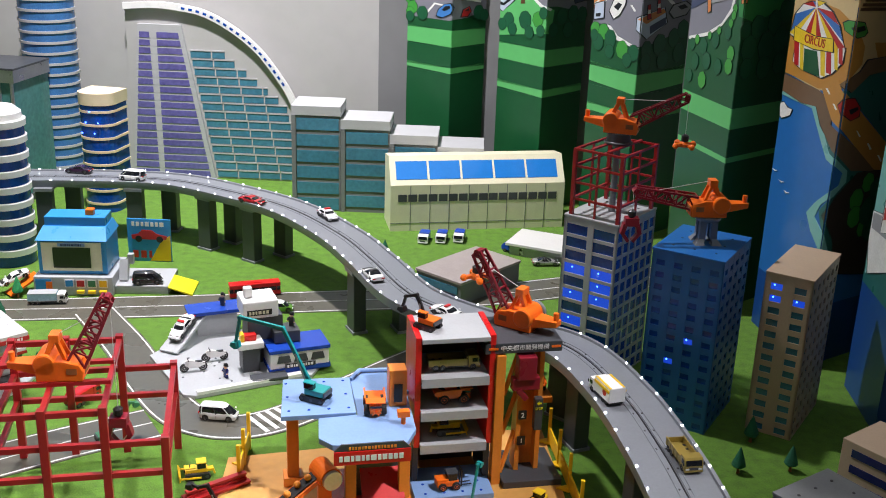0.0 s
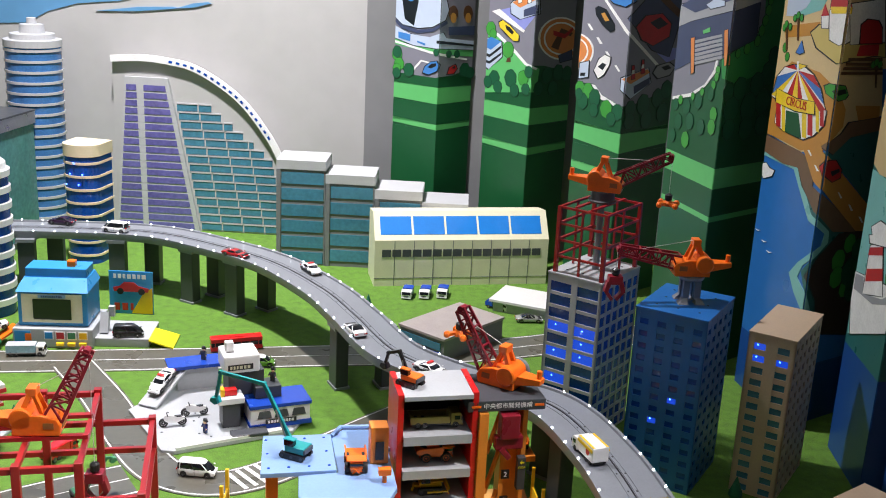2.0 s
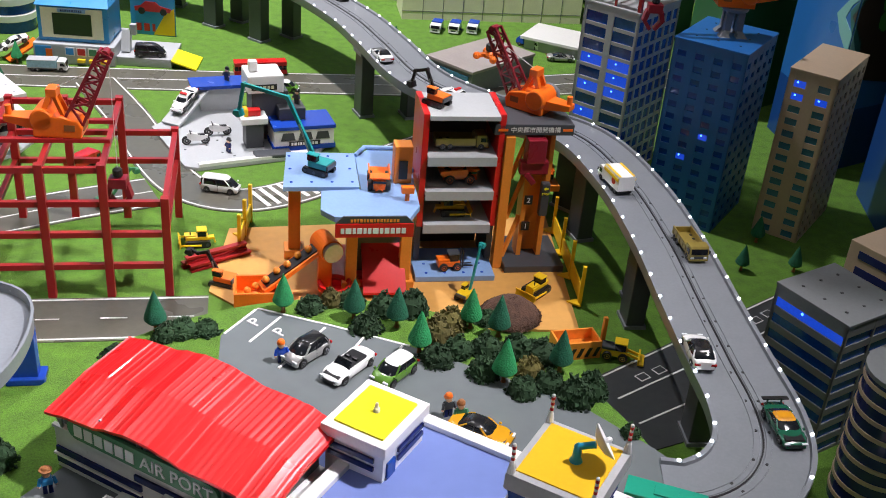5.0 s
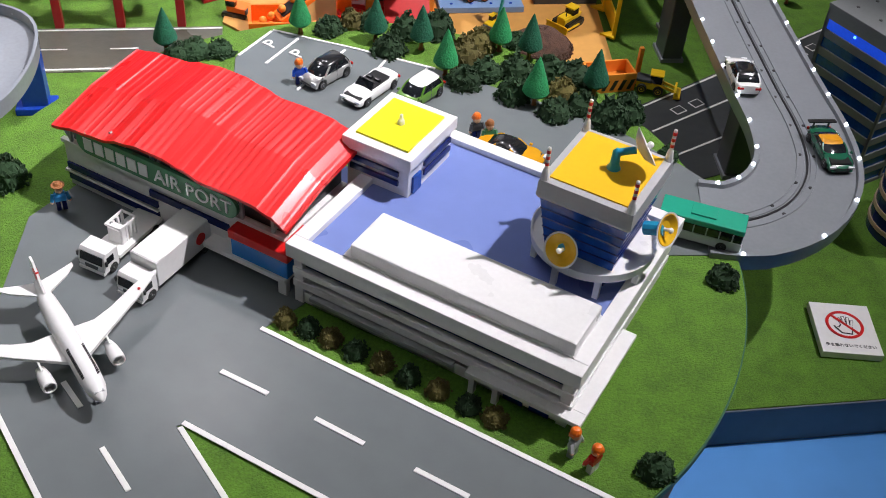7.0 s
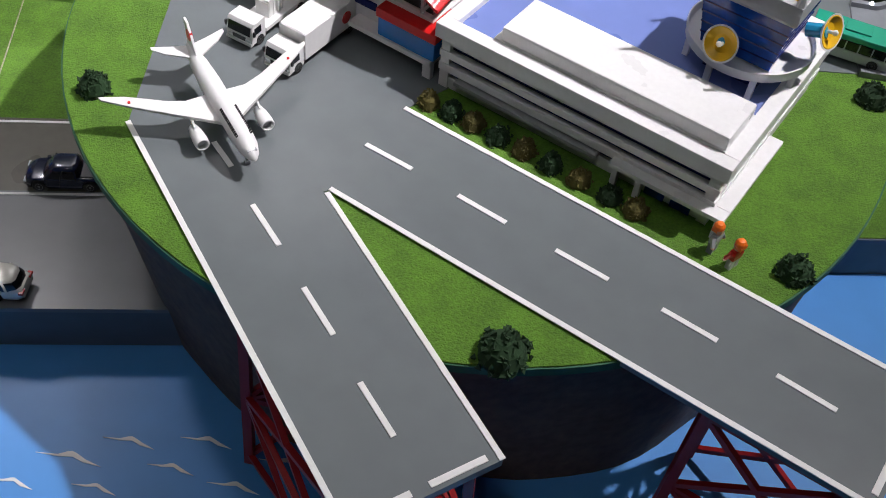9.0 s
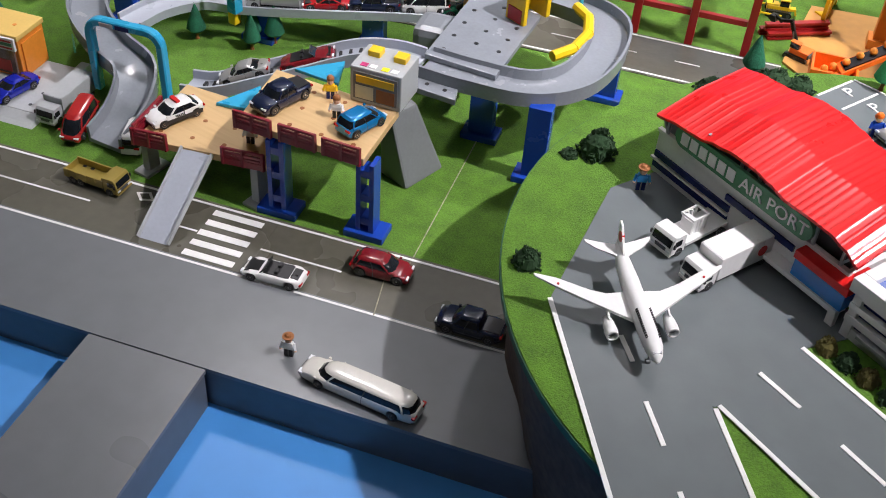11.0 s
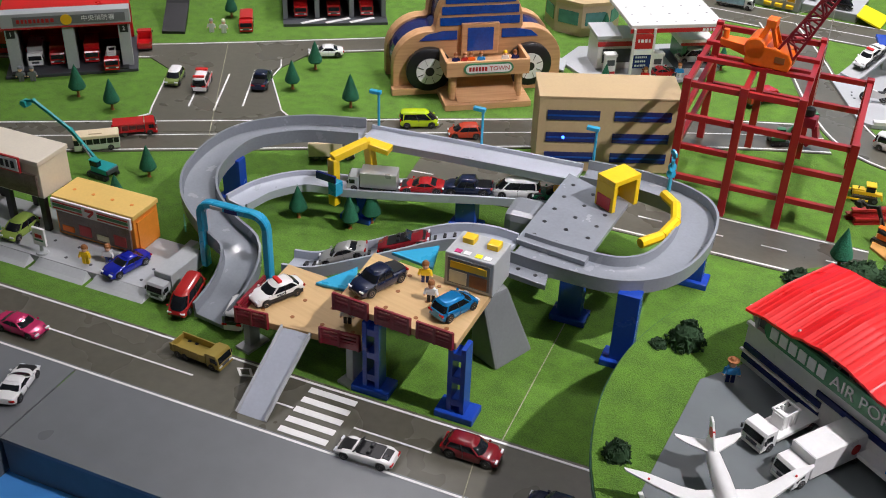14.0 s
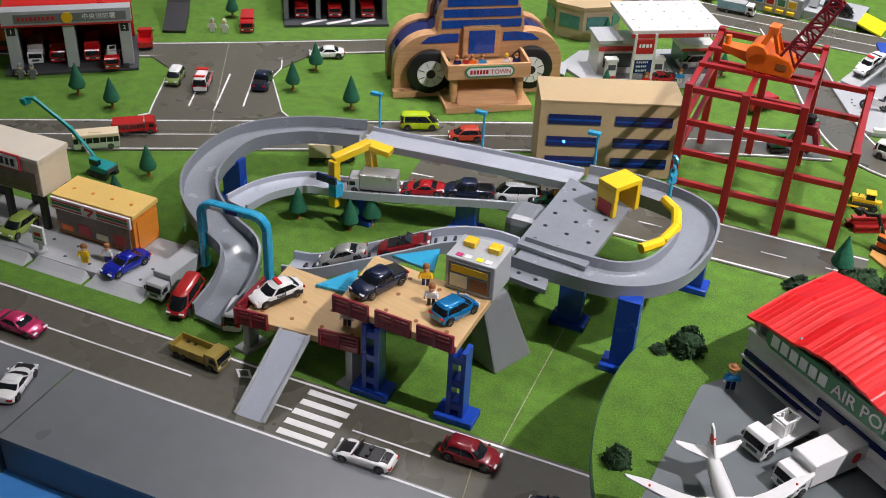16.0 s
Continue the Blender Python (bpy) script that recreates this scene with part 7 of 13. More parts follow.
def tower_crane(x, y, z, head, label, angle=35, length=0.115, drop=0.06, claw=ORANGE, base="drum", s=1.0, wheel_side=1):
    ob = thing("toy_tower_crane", x, y, z, head, label, "toy crane", "tower cranes")
    ob.scale = (s, s, s)
    z0 = 0.0
    if base == "drum":
        part("slewing_drum", Geo().lathe([(0.030, 0.0), (0.031, 0.004), (0.027, 0.006), (0.026, 0.024), (0.020, 0.025)], 24), DARKGREY, ob, smooth=True)
        z0 = 0.025
    elif base == "legs":
        part("slewing_drum", Geo().lathe([(0.024, 0.048), (0.027, 0.052), (0.027, 0.056), (0.020, 0.058)], 24), GREY, ob, smooth=True)
        for a in range(4):
            an = math.radians(45 + 90 * a)
            part("support_leg", Geo().loft([[(r * math.cos(an) + dx, r * math.sin(an) + dy, zz) for dx, dy in ((-k, -k), (k, -k), (k, k), (-k, k))] for r, k, zz in ((0.024, 0.011, 0.0), (0.023, 0.0075, 0.005), (0.017, 0.0065, 0.012), (0.016, 0.0065, 0.050))]), GREY, ob)
        z0 = 0.058
    pr = [(-0.032, 0.0), (0.040, 0.0), (0.043, 0.016), (0.036, 0.028), (0.012, 0.034), (-0.010, 0.034), (-0.032, 0.024)]
    part("machine_body", Geo().loft([[(px, yy, z0 + pz) for px, pz in pr] for yy in (-0.022, 0.022)]), ORANGE, ob, "orange machine house", bevel=0.0018)
    part("tail_beam", Geo().loft([[(-0.030, -0.018, z0 + 0.010), (-0.030, 0.018, z0 + 0.010), (-0.030, 0.018, z0 + 0.028), (-0.030, -0.018, z0 + 0.028)], [(-0.078, -0.010, z0 + 0.018), (-0.078, 0.010, z0 + 0.018), (-0.078, 0.010, z0 + 0.028), (-0.078, -0.010, z0 + 0.028)]]), ORANGE, ob, bevel=0.001)
    part("tail_post", Geo().cyl((-0.072, 0, z0 + 0.026), (-0.072, 0, z0 + 0.042), 0.005, n=12), ORANGE, ob)
    for sy in (-1, 1):
        part("mast_frame", Geo().bar((-0.020, sy * 0.011, z0 + 0.030), (-0.004, sy * 0.008, z0 + 0.068), 0.007, 0.008).bar((0.014, sy * 0.011, z0 + 0.032), (0.0, sy * 0.008, z0 + 0.068), 0.006, 0.006), ORANGE, ob)
    part("mast_head", Geo().box(-0.010, 0.006, -0.012, 0.012, z0 + 0.062, z0 + 0.075), ORANGE, ob, bevel=0.001)
    part("winch_drum", Geo().lathe([(0.016, -0.030), (0.018, -0.028), (0.018, 0.020), (0.016, 0.022)], 20, m=pose(-0.018, 0, z0 + 0.027, 90, 0, 0)), ORANGE, ob, smooth=True)
    wh = part("winch_wheel", Geo().lathe([(0.0005, 0.023), (0.018, 0.023), (0.020, 0.025), (0.020, 0.031), (0.017, 0.033), (0.006, 0.033), (0.006, 0.038), (0.0005, 0.038)], 24, m=pose(-0.018, 0, z0 + 0.024, 90 * wheel_side, 0, 0)), GREY, ob, "round grey winch wheel", smooth=True)
    for sy in (-1, 1):
        part("cab_window", Geo().box(0.016, 0.032, sy * 0.022 - 0.0006, sy * 0.022 + 0.0006, z0 + 0.012, z0 + 0.022), TRUNK, ob)
    part("cab_window", Geo().box(0.0405, 0.0432, -0.013, 0.013, z0 + 0.010, z0 + 0.020), TRUNK, ob)
    a = math.radians(angle)
    j0 = Vector((0.030, 0, z0 + 0.026))
    j1 = j0 + Vector((math.cos(a), 0, math.sin(a))) * length
    lattice(j0, j1, ob, WINERED)
    part("stay_cable", Geo().cyl((0.0, 0, z0 + 0.072), j0.lerp(j1, 0.72) + Vector((0, 0, 0.006)), 0.0007, n=6), OFFWHITE, ob, "thin white cord")
    tip = j1 + Vector((0.003, 0, -0.004))
    part("hoist_cable", Geo().cyl(tip, tip - Vector((0, 0, drop)), 0.0006, n=6), OFFWHITE, ob, "thin white cord")
    hk = tip - Vector((0, 0, drop))
    block_ = part("hook_block", Geo().lathe([(0.003, 0.0), (0.008, -0.004), (0.008, -0.014), (0.004, -0.018)], 12, hk.x, hk.y, m=pose(0, 0, hk.z)), BLACK, ob)
    gg = Geo()
    if claw is ORANGE:
        for q in range(4):
            an = math.radians(45 + 90 * q)
            gg.bar((hk.x, hk.y, hk.z - 0.021), (hk.x + 0.024 * math.cos(an), hk.y + 0.024 * math.sin(an), hk.z - 0.024), 0.010, 0.006)
            gg.ball((hk.x + 0.024 * math.cos(an), hk.y + 0.024 * math.sin(an), hk.z - 0.024), 0.007, 8, 5)
        gg.lathe([(0.010, hk.z - 0.028), (0.012, hk.z - 0.022), (0.007, hk.z - 0.016)], 12, hk.x, hk.y)
    else:
        gg.box(hk.x - 0.014, hk.x + 0.014, hk.y - 0.011, hk.y + 0.011, hk.z - 0.034, hk.z - 0.017)
        for sx in (-1, 1):
            gg.bar((hk.x + sx * 0.012, hk.y, hk.z - 0.030), (hk.x + sx * 0.018, hk.y, hk.z - 0.052), 0.016, 0.009)
            gg.bar((hk.x + sx * 0.018, hk.y, hk.z - 0.050), (hk.x + sx * 0.004, hk.y, hk.z - 0.068), 0.014, 0.007)
    part("grab", gg, claw, block_, "orange lifting grab" if claw is ORANGE else "wine red grab claw", bevel=0.0008)
    return ob


fr = thing("red_steel_frame", -0.672, 1.327, 0, 14.3, "dark red plastic frame of posts and beams on turf", "steel frame")
XS, YB = (0.0, 0.089, 0.178, 0.267), 0.266
for i, a in enumerate(XS):
    for b in (0.0, YB):
        h = 0.168 if i == 3 else 0.224
        part("post", Geo().cbox(a, b, 0, 0.0125, 0.0125, h + 0.006), FRAMERED, fr, bevel=0.0008)
for zl, imax in ((0.055, 3), (0.111, 3), (0.164, 3), (0.220, 2)):
    for b in (0.0, YB):
        for i in range(imax):
            if b == YB and zl == 0.055:
                continue
            part("beam", Geo().box(XS[i] + 0.0065, XS[i + 1] - 0.0065, b - 0.0042, b + 0.0042, zl - 0.0045, zl + 0.0045), FRAMERED, fr)
for i, zl in ((0, 0.220), (1, 0.220), (2, 0.220), (3, 0.164), (0, 0.111), (0, 0.164), (3, 0.111)):
    part("cross_beam", Geo().box(XS[i] - 0.0042, XS[i] + 0.0042, 0.0065, YB - 0.0065, zl - 0.0045, zl + 0.0045), FRAMERED, fr)
for b in (0.09, 0.165):
    part("crane_beam", Geo().box(-0.004, 0.182, b - 0.005, b + 0.005, 0.2246, 0.231), FRAMERED, fr)
tower_crane(-0.600, 1.460, 0.2312, 8, "orange toy crane with raised red jib on the frame", angle=64, length=0.120, drop=0.185, claw=WINERED, base="none", wheel_side=-1)

# cage on the white tower
cage = thing("red_roof_cage", 0.321, 1.996, 0.3552, math.degrees(math.atan2(0.139, 0.091)), "dark red lattice cage standing on the tower roof", "steel frame")
cw_, cd_ = 0.158, 0.118
for a in (0.006, cw_ / 2, cw_ - 0.006):
    for b in (0.006, cd_ / 2, cd_ - 0.006):
        if not (abs(a - cw_ / 2) < 0.01 and abs(b - cd_ / 2) < 0.01):
            corner = a != cw_ / 2 and b != cd_ / 2
            part("post", Geo().cbox(a, b, 0, 0.0075 if corner else 0.004, 0.0075 if corner else 0.004, 0.138), FRAMERED, cage)
for zl in (0.034, 0.068, 0.102, 0.136):
    for b in (0.006, cd_ - 0.006):
        part("beam", Geo().box(0.01, cw_ - 0.01, b - 0.0022, b + 0.0022, zl - 0.0022, zl + 0.0022), FRAMERED, cage)
    for a in (0.006, cw_ - 0.006):
        part("beam", Geo().box(a - 0.0022, a + 0.0022, 0.01, cd_ - 0.01, zl - 0.0022, zl + 0.0022), FRAMERED, cage)
for b in (cd_ * 0.35, cd_ * 0.65):
    part("top_beam", Geo().box(0.008, cw_ - 0.008, b - 0.003, b + 0.003, 0.1385, 0.142), FRAMERED, cage)
part("centre_post", Geo().cyl((cw_ / 2, cd_ / 2, 0), (cw_ / 2, cd_ / 2, 0.140), 0.007, n=12), GREY, cage)
tower_crane(0.317, 2.102, 0.4975, -14, "orange toy tower crane with red jib above the cage", angle=30, length=0.125, drop=0.075, claw=ORANGE, base="drum", s=0.93, wheel_side=-1)
tower_crane(0.478, 1.925, 0.3552, 186, "orange toy tower crane on grey legs on the blue tower", angle=10, length=0.125, drop=0.035, claw=WINERED, base="legs", s=0.93)

# ---- building site set ----
bc = thing("building_site_set", -0.036, 1.554, 0, 14.5, "orange, blue and red toy building site with a storage rack", "toy playset")
part("sand_floor", Geo().prism([(-0.345, -0.06), (-0.315, 0.150), (0.275, 0.185), (0.235, -0.20), (-0.25, -0.16)], 0.0, 0.004), SAND, bc, "flat ochre site floor")
part("blue_plate", Geo().prism([(-0.226, 0.0), (-0.216, 0.135), (-0.100, 0.130), (-0.103, 0.0)], 0.152, 0.160), PALEBLUE, bc, bevel=0.0006)
for i in range(4):
    for j in range(3):
        part("stud_hole", Geo().cyl((-0.212 + i * 0.033, 0.018 + j * 0.05, 0.1595), (-0.212 + i * 0.033, 0.018 + j * 0.05, 0.1606), 0.0026, n=8), BLUE, bc)
crv = [(-0.170, -0.07), (-0.150, -0.095), (-0.035, -0.105), (-0.012, -0.06), (-0.008, 0.06), (-0.028, 0.15), (-0.075, 0.155), (-0.099, 0.125), (-0.1, 0.0), (-0.165, -0.005)]
part("curved_deck", Geo().prism(crv, 0.146, 0.156), PALEBLUE, bc, bevel=0.001)
part("deck_rim", Geo().tube([(-0.099, 0.125, 0.158), (-0.080, 0.155, 0.160), (-0.028, 0.152, 0.160), (-0.008, 0.06, 0.160)], 0.004, n=8), PALEBLUE, bc)
for a, b, h, w in ((-0.205, 0.055, 0.152, 0.020), (-0.118, -0.055, 0.146, 0.018), (-0.030, -0.055, 0.146, 0.018), (-0.03, 0.11, 0.146, 0.016)):
    p = part("pillar", Geo().cbox(a, b, 0.004, w, w, h - 0.004), AMBER, bc, "amber square pillar", bevel=0.0012)
    part("pillar_foot", Geo().cbox(a, b, 0.004, w * 1.7, w * 1.7, 0.016), AMBER, p, bevel=0.001)
sg = part("sign_board", Geo().box(-0.150, -0.028, -0.112, -0.107, 0.128, 0.152), RED, bc, "red sign board", bevel=0.001)
part("sign_top", Geo().add([(-0.150 + (0.012 if k else 0), y, z) for y in (-0.1105, -0.1075) for k, z in ((0, 0.152), (1, 0.164))] + [(-0.028 - (0.012 if k else 0), y, z) for y in (-0.1105, -0.1075) for k, z in ((0, 0.152), (1, 0.164))], [(0, 4, 5, 1), (3, 7, 6, 2), (1, 5, 7, 3), (0, 1, 3, 2), (4, 6, 7, 5)]), DARKGREY, sg)
bars(sg, 0.105, front(-0.089, -0.1122, 0.140), WHITE, 0.0095, gap=0.22, seed=8)
bars(sg, 0.075, front(-0.089, -0.1108, 0.157), AMBER, 0.005, seed=9)
part("back_wall", Geo().box(-0.115, -0.035, -0.030, -0.022, 0.004, 0.146), DARKGREY, bc, "dark recessed bay")
part("hazard_panel", Geo().box(-0.085, -0.045, -0.0325, -0.030, 0.085, 0.10), ORANGE, bc)
part("red_tray", Geo().box(-0.160, -0.030, -0.060, 0.060, 0.0045, 0.020), RED, bc, "glossy red tray", bevel=0.002)
part("red_slope", Geo().loft([[(-0.100, yy, zz), (-0.030, yy, zz), (-0.030, yy, zz + 0.004), (-0.100, yy, zz + 0.004)] for yy, zz in ((-0.095, 0.012), (-0.022, 0.075))]), RED, bc)
part("red_bowl", Geo().lathe([(0.018, 0.0045), (0.026, 0.016), (0.028, 0.026), (0.025, 0.026), (0.017, 0.010), (0.001, 0.009)], 20, -0.145, -0.075), RED, bc, smooth=True)
part("site_bin", Geo().box(-0.305, -0.235, -0.120, -0.060, 0.0045, 0.008).box(-0.305, -0.301, -0.120, -0.060, 0.008, 0.034).box(-0.239, -0.235, -0.120, -0.060, 0.008, 0.034).box(-0.301, -0.239, -0.120, -0.116, 0.008, 0.034).box(-0.301, -0.239, -0.064, -0.060, 0.008, 0.034), ORANGE, bc, "orange open bin")
conv = part("conveyor", Geo().bar((-0.262, -0.085, 0.022), (-0.165, -0.045, 0.078), 0.030, 0.008), ORANGE, bc, "sloping orange conveyor", bevel=0.001)
part("conveyor_belt", Geo().bar((-0.258, -0.0835, 0.0295), (-0.168, -0.0463, 0.0815), 0.022, 0.003), BLACK, conv)
part("conveyor_drum", Geo().cyl((-0.150, -0.068, 0.078), (-0.166, -0.026, 0.078), 0.019, n=24), ORANGE, conv)
part("drum_cap", Geo().cyl((-0.1475, -0.0745, 0.078), (-0.150, -0.068, 0.078), 0.0165, n=24), STEELMAT, conv)
part("conveyor_leg", Geo().cbox(-0.16, -0.05, 0.004, 0.022, 0.03, 0.066), ORANGE, conv, bevel=0.001)
for i in range(11):
    t = i / 10
    if i < 6:
        c = (-0.285 + 0.011 * (i % 4) + random.random() * 0.004, -0.105 + 0.013 * (i % 3), 0.015 + 0.009 * (i > 3))
    else:
        t = (i - 6) / 5
        c = (-0.255 + 0.085 * t, -0.083 + 0.036 * t + 0.004 * (i % 2), 0.038 + 0.048 * t)
    part("orange_ball", Geo().ball(c, 0.0062, 12, 7), AMBER, bc, "small round orange ball", smooth=True)
# rack
for a in (0.0, 0.125):
    part("rack_side", Geo().box(a - 0.005, a + 0.005, 0.0, 0.10, 0.085, 0.288), RED, bc, "red rack side wall", bevel=0.001)
    part("rack_leg", Geo().box(a - 0.005, a + 0.005, 0.012, 0.09, 0.004, 0.0849), DARKGREY, bc)
for zf in (0.088, 0.150, 0.212, 0.282):
    fl = part("rack_floor", Geo().box(0.0052, 0.1198, -0.004, 0.10, zf - 0.004, zf + 0.004), LIGHTGREY, bc, "light grey rack shelf", bevel=0.0006)
    if zf < 0.28:
        part("shelf_lip", Geo().box(0.0052, 0.1198, -0.0075, -0.0042, zf - 0.012, zf + 0.004), LIGHTGREY, fl)
part("rack_back", Geo().box(0.0052, 0.1198, 0.0955, 0.0985, 0.004, 0.278), DARKGREY, bc)
part("lift_plate", Geo().box(-0.008, 0.128, -0.045, 0.052, 0.0042, 0.014), PALEBLUE, bc, "pale blue lift plate", bevel=0.0008)
for i in range(4):
    for j in range(2):
        part("stud_hole", Geo().cyl((0.012 + i * 0.032, -0.032 + j * 0.03, 0.0138), (0.012 + i * 0.032, -0.032 + j * 0.03, 0.0146), 0.0026, n=8), BLUE, bc)
# crane tower
part("crane_column", Geo().box(0.132, 0.148, -0.004, 0.016, 0.004, 0.250), AMBER, bc, "amber crane column", bevel=0.001)
part("crane_base", Geo().box(0.150, 0.255, -0.02, 0.09, 0.004, 0.016), DARKGREY, bc, bevel=0.001)
el = part("lift_tower", Geo().box(0.178, 0.186, 0.02, 0.05, 0.016, 0.250).box(0.214, 0.222, 0.02, 0.05, 0.016, 0.250).box(0.1861, 0.2139, 0.042, 0.05, 0.016, 0.250), AMBER, bc, "amber lift tower")
for zc, ch in ((0.075, "1"), (0.125, "2")):
    pl_ = part("number_plate_board", Geo().box(0.181, 0.195, 0.0165, 0.0195, zc - 0.008, zc + 0.008), BLACK, el)
    text("floor_number", ch, 0.013, WHITE, pl_, front(0.188, 0.0162, zc))
stp = part("stop_box", Geo().box(0.206, 0.220, 0.006, 0.0195, 0.100, 0.160), DARKGREY, el, "dark grey stop lever box", bevel=0.001)
text("stop_lettering", "STOP", 0.0055, LEMON, stp, front(0.213, 0.0055, 0.142))
part("stop_arrow", Geo().prism([(-0.004, 0), (0.0, 0.004), (0.0, 0.0015), (0.004, 0.0015), (0.004, -0.0015), (0.0, -0.0015), (0.0, -0.004)], 0, 0.0006, front(0.213, 0.0058, 0.152)), LEMON, stp)
for i in range(3):
    part("diagonal_brace", Geo().bar((0.150, 0.01, 0.02 + i * 0.075), (0.178, 0.03, 0.09 + i * 0.075), 0.006), AMBER, bc)
cp = part("crane_platform", Geo().box(0.112, 0.245, 0.0, 0.115, 0.252, 0.271), DARKGREY, bc, "dark grey crane platform", bevel=0.0015)
text("platform_lettering", "中央都市開発機構", 0.0105, WHITE, cp, front(0.180, -0.0004, 0.2615))
for a in (0.126, 0.234):
    part("orange_stripe", Geo().box(a - 0.008, a + 0.008, -0.0008, 0.001, 0.2595, 0.2635), ORANGE, cp)
part("signal_tower", Geo().box(-0.045, -0.015, 0.02, 0.05, 0.156, 0.222), AMBER, bc, "amber signal tower", bevel=0.0015)
part("signal_panel", Geo().box(-0.037, -0.023, 0.0175, 0.0198, 0.165, 0.197), BLACK, bc)
part("lever", Geo().cyl((-0.03, -0.04, 0.156), (-0.03, -0.04, 0.170), 0.004, n=10).box(-0.040, -0.020, -0.046, -0.034, 0.170, 0.180), ORANGE, bc)
tower_crane(0.128, 1.668, 0.2712, 152, "orange toy crane with raised red jib on the rack platform", angle=58, length=0.115, drop=0.022, claw=ORANGE, base="none", s=0.95)
part("hanging_grab", Geo().box(0.168, 0.200, -0.012, 0.012, 0.205, 0.248).box(0.160, 0.208, -0.008, 0.008, 0.185, 0.208).bar((0.17, 0, 0.187), (0.186, 0, 0.168), 0.02, 0.01), WINERED, bc, "wine red hanging claw", bevel=0.002)


def bcw(a, b):
    return (-0.036 + CA * a - SA * b, 1.554 + SA * a + CA * b)


lorry(*bcw(0.065, 0.035), 0.2162, 14.5, GOLDPAINT, "gold metallic toy tipper on the rack shelf", "dump", GOLDPAINT, length=0.088)
dumper(*bcw(0.065, 0.035), 0.1542, 14.5, ORANGE, "orange toy mining dump truck on the rack shelf")
bulldozer(*bcw(0.060, 0.035), 0.0922, 14.5, YELLOW, "yellow toy bulldozer on the rack shelf")
loader(*bcw(0.058, -0.015), 0.0142, 20, ORANGE, "orange and black toy forklift on the blue plate", mast=True)
digger(*bcw(0.022, 0.045), 0.2862, 150, ORANGE, BLACK, ((0, 0), (0.018, 0.034), (0.040, 0.026), (0.046, 0.006)), "orange toy excavator with black boom on the rack")
dumper(*bcw(-0.070, 0.015), 0.1562, -80, ORANGE, "orange toy mining dump truck on the blue deck")
digger(*bcw(-0.165, 0.055), 0.1602, 160, TEAL, TEAL, ((0, 0), (0.055, 0.095), (0.14, 0.098), (0.15, 0.05)), "teal toy demolition excavator with a very long boom", s=1.15)
dumper(0.165, 1.80, 0.09, 100, ORANGE, "orange toy mining dump truck behind the crane tower")
hv = thing("amber_lift_shelf", 0.165, 1.80, 0.0, 14.5, "amber shelf carrying a dump truck", "shelf")
part("shelf", Geo().cbox(0, 0, 0.078, 0.05, 0.09, 0.011), AMBER, hv)
part("stem", Geo().cbox(0, 0, 0.0, 0.02, 0.02, 0.0779), DARKGREY, hv)

# yard fences, heap, machines
for pts, nm in (([(0.198, 1.745), (0.213, 1.665), (0.228, 1.585), (0.243, 1.500)], 0), ([(-0.350, 1.66), (-0.345, 1.60), (-0.340, 1.545)], 1)):
    fe = thing("yellow_fence", *pts[0], 0, 0, "yellow plastic site fence with square posts", "fence", "site fences")
    o = Vector((*pts[0], 0))
    for p in pts:
        part("post", Geo().cbox(p[0] - o.x, p[1] - o.y, 0, 0.006, 0.006, 0.075), YELLOW, fe)
        part("foot_plate", Geo().prism([(p[0] - o.x - 0.022, p[1] - o.y), (p[0] - o.x, p[1] - o.y + 0.012), (p[0] - o.x, p[1] - o.y - 0.012)], 0.004, 0.007), YELLOW, fe)
    for p, q in zip(pts, pts[1:]):
        part("panel", Geo().bar(Vector((*p, 0.022)) - o, Vector((*q, 0.022)) - o, 0.003, 0.030), YELLOW, fe)
rnd = random.Random(4)
gg = Geo().lathe([(0.050, 0.0), (0.044, 0.010), (0.028, 0.024), (0.012, 0.033), (0.001, 0.035)], 24)
for i in range(1500):
    a, f = rnd.random() * 2 * math.pi, math.sqrt(rnd.random())
    r = 0.051 * f
    zc = 0.036 * (1 - f) ** 0.8 + 0.001
    q = Euler((rnd.random() * 6, rnd.random() * 6, 0)).to_matrix()
    s = 0.0013 + 0.0014 * rnd.random()
    gg.add([Vector((r * math.cos(a), r * math.sin(a), zc)) + q @ Vector(p) * s for p in ((1, 0, 0), (-0.4, 0.9, 0), (-0.4, -0.9, 0), (0, 0, 1.2))], [(0, 2, 1), (0, 1, 3), (1, 2, 3), (2, 0, 3)])
hp = new("gravel_heap", mesh_of("gravel_heap", gg, HEAP))
hp.matrix_world = pose(0.130, 1.440, 0.004)
tagged(hp, "heap of coarse brown gravel on the site floor", "gravel heap", kind="stuff")
bulldozer(0.170, 1.520, 0.004, 235, YELLOW, "yellow toy bulldozer beside the gravel heap")
digger(0.055, 1.475, 0.0042, 60, YELLOW, TEAL, ((0, 0), (0.02, 0.075), (0.024, 0.078)), "yellow toy crane truck with a teal boom", s=0.8)
bulldozer(-0.418, 1.560, 0, 200, YELLOW, "yellow toy bulldozer on the turf")
digger(-0.340, 1.440, 0, 170, ORANGE, BLACK, ((0, 0), (0.020, 0.036), (0.036, 0.030), (0.050, 0.034)), "orange toy excavator with a black boom on turf")
loader(0.300, 1.360, 0.0014, -8, YELLOW, "yellow and black toy wheel loader")
bi = thing("hazard_bin", 0.232, 1.362, 0, 20, "yellow bin with black hazard stripes", "bin")
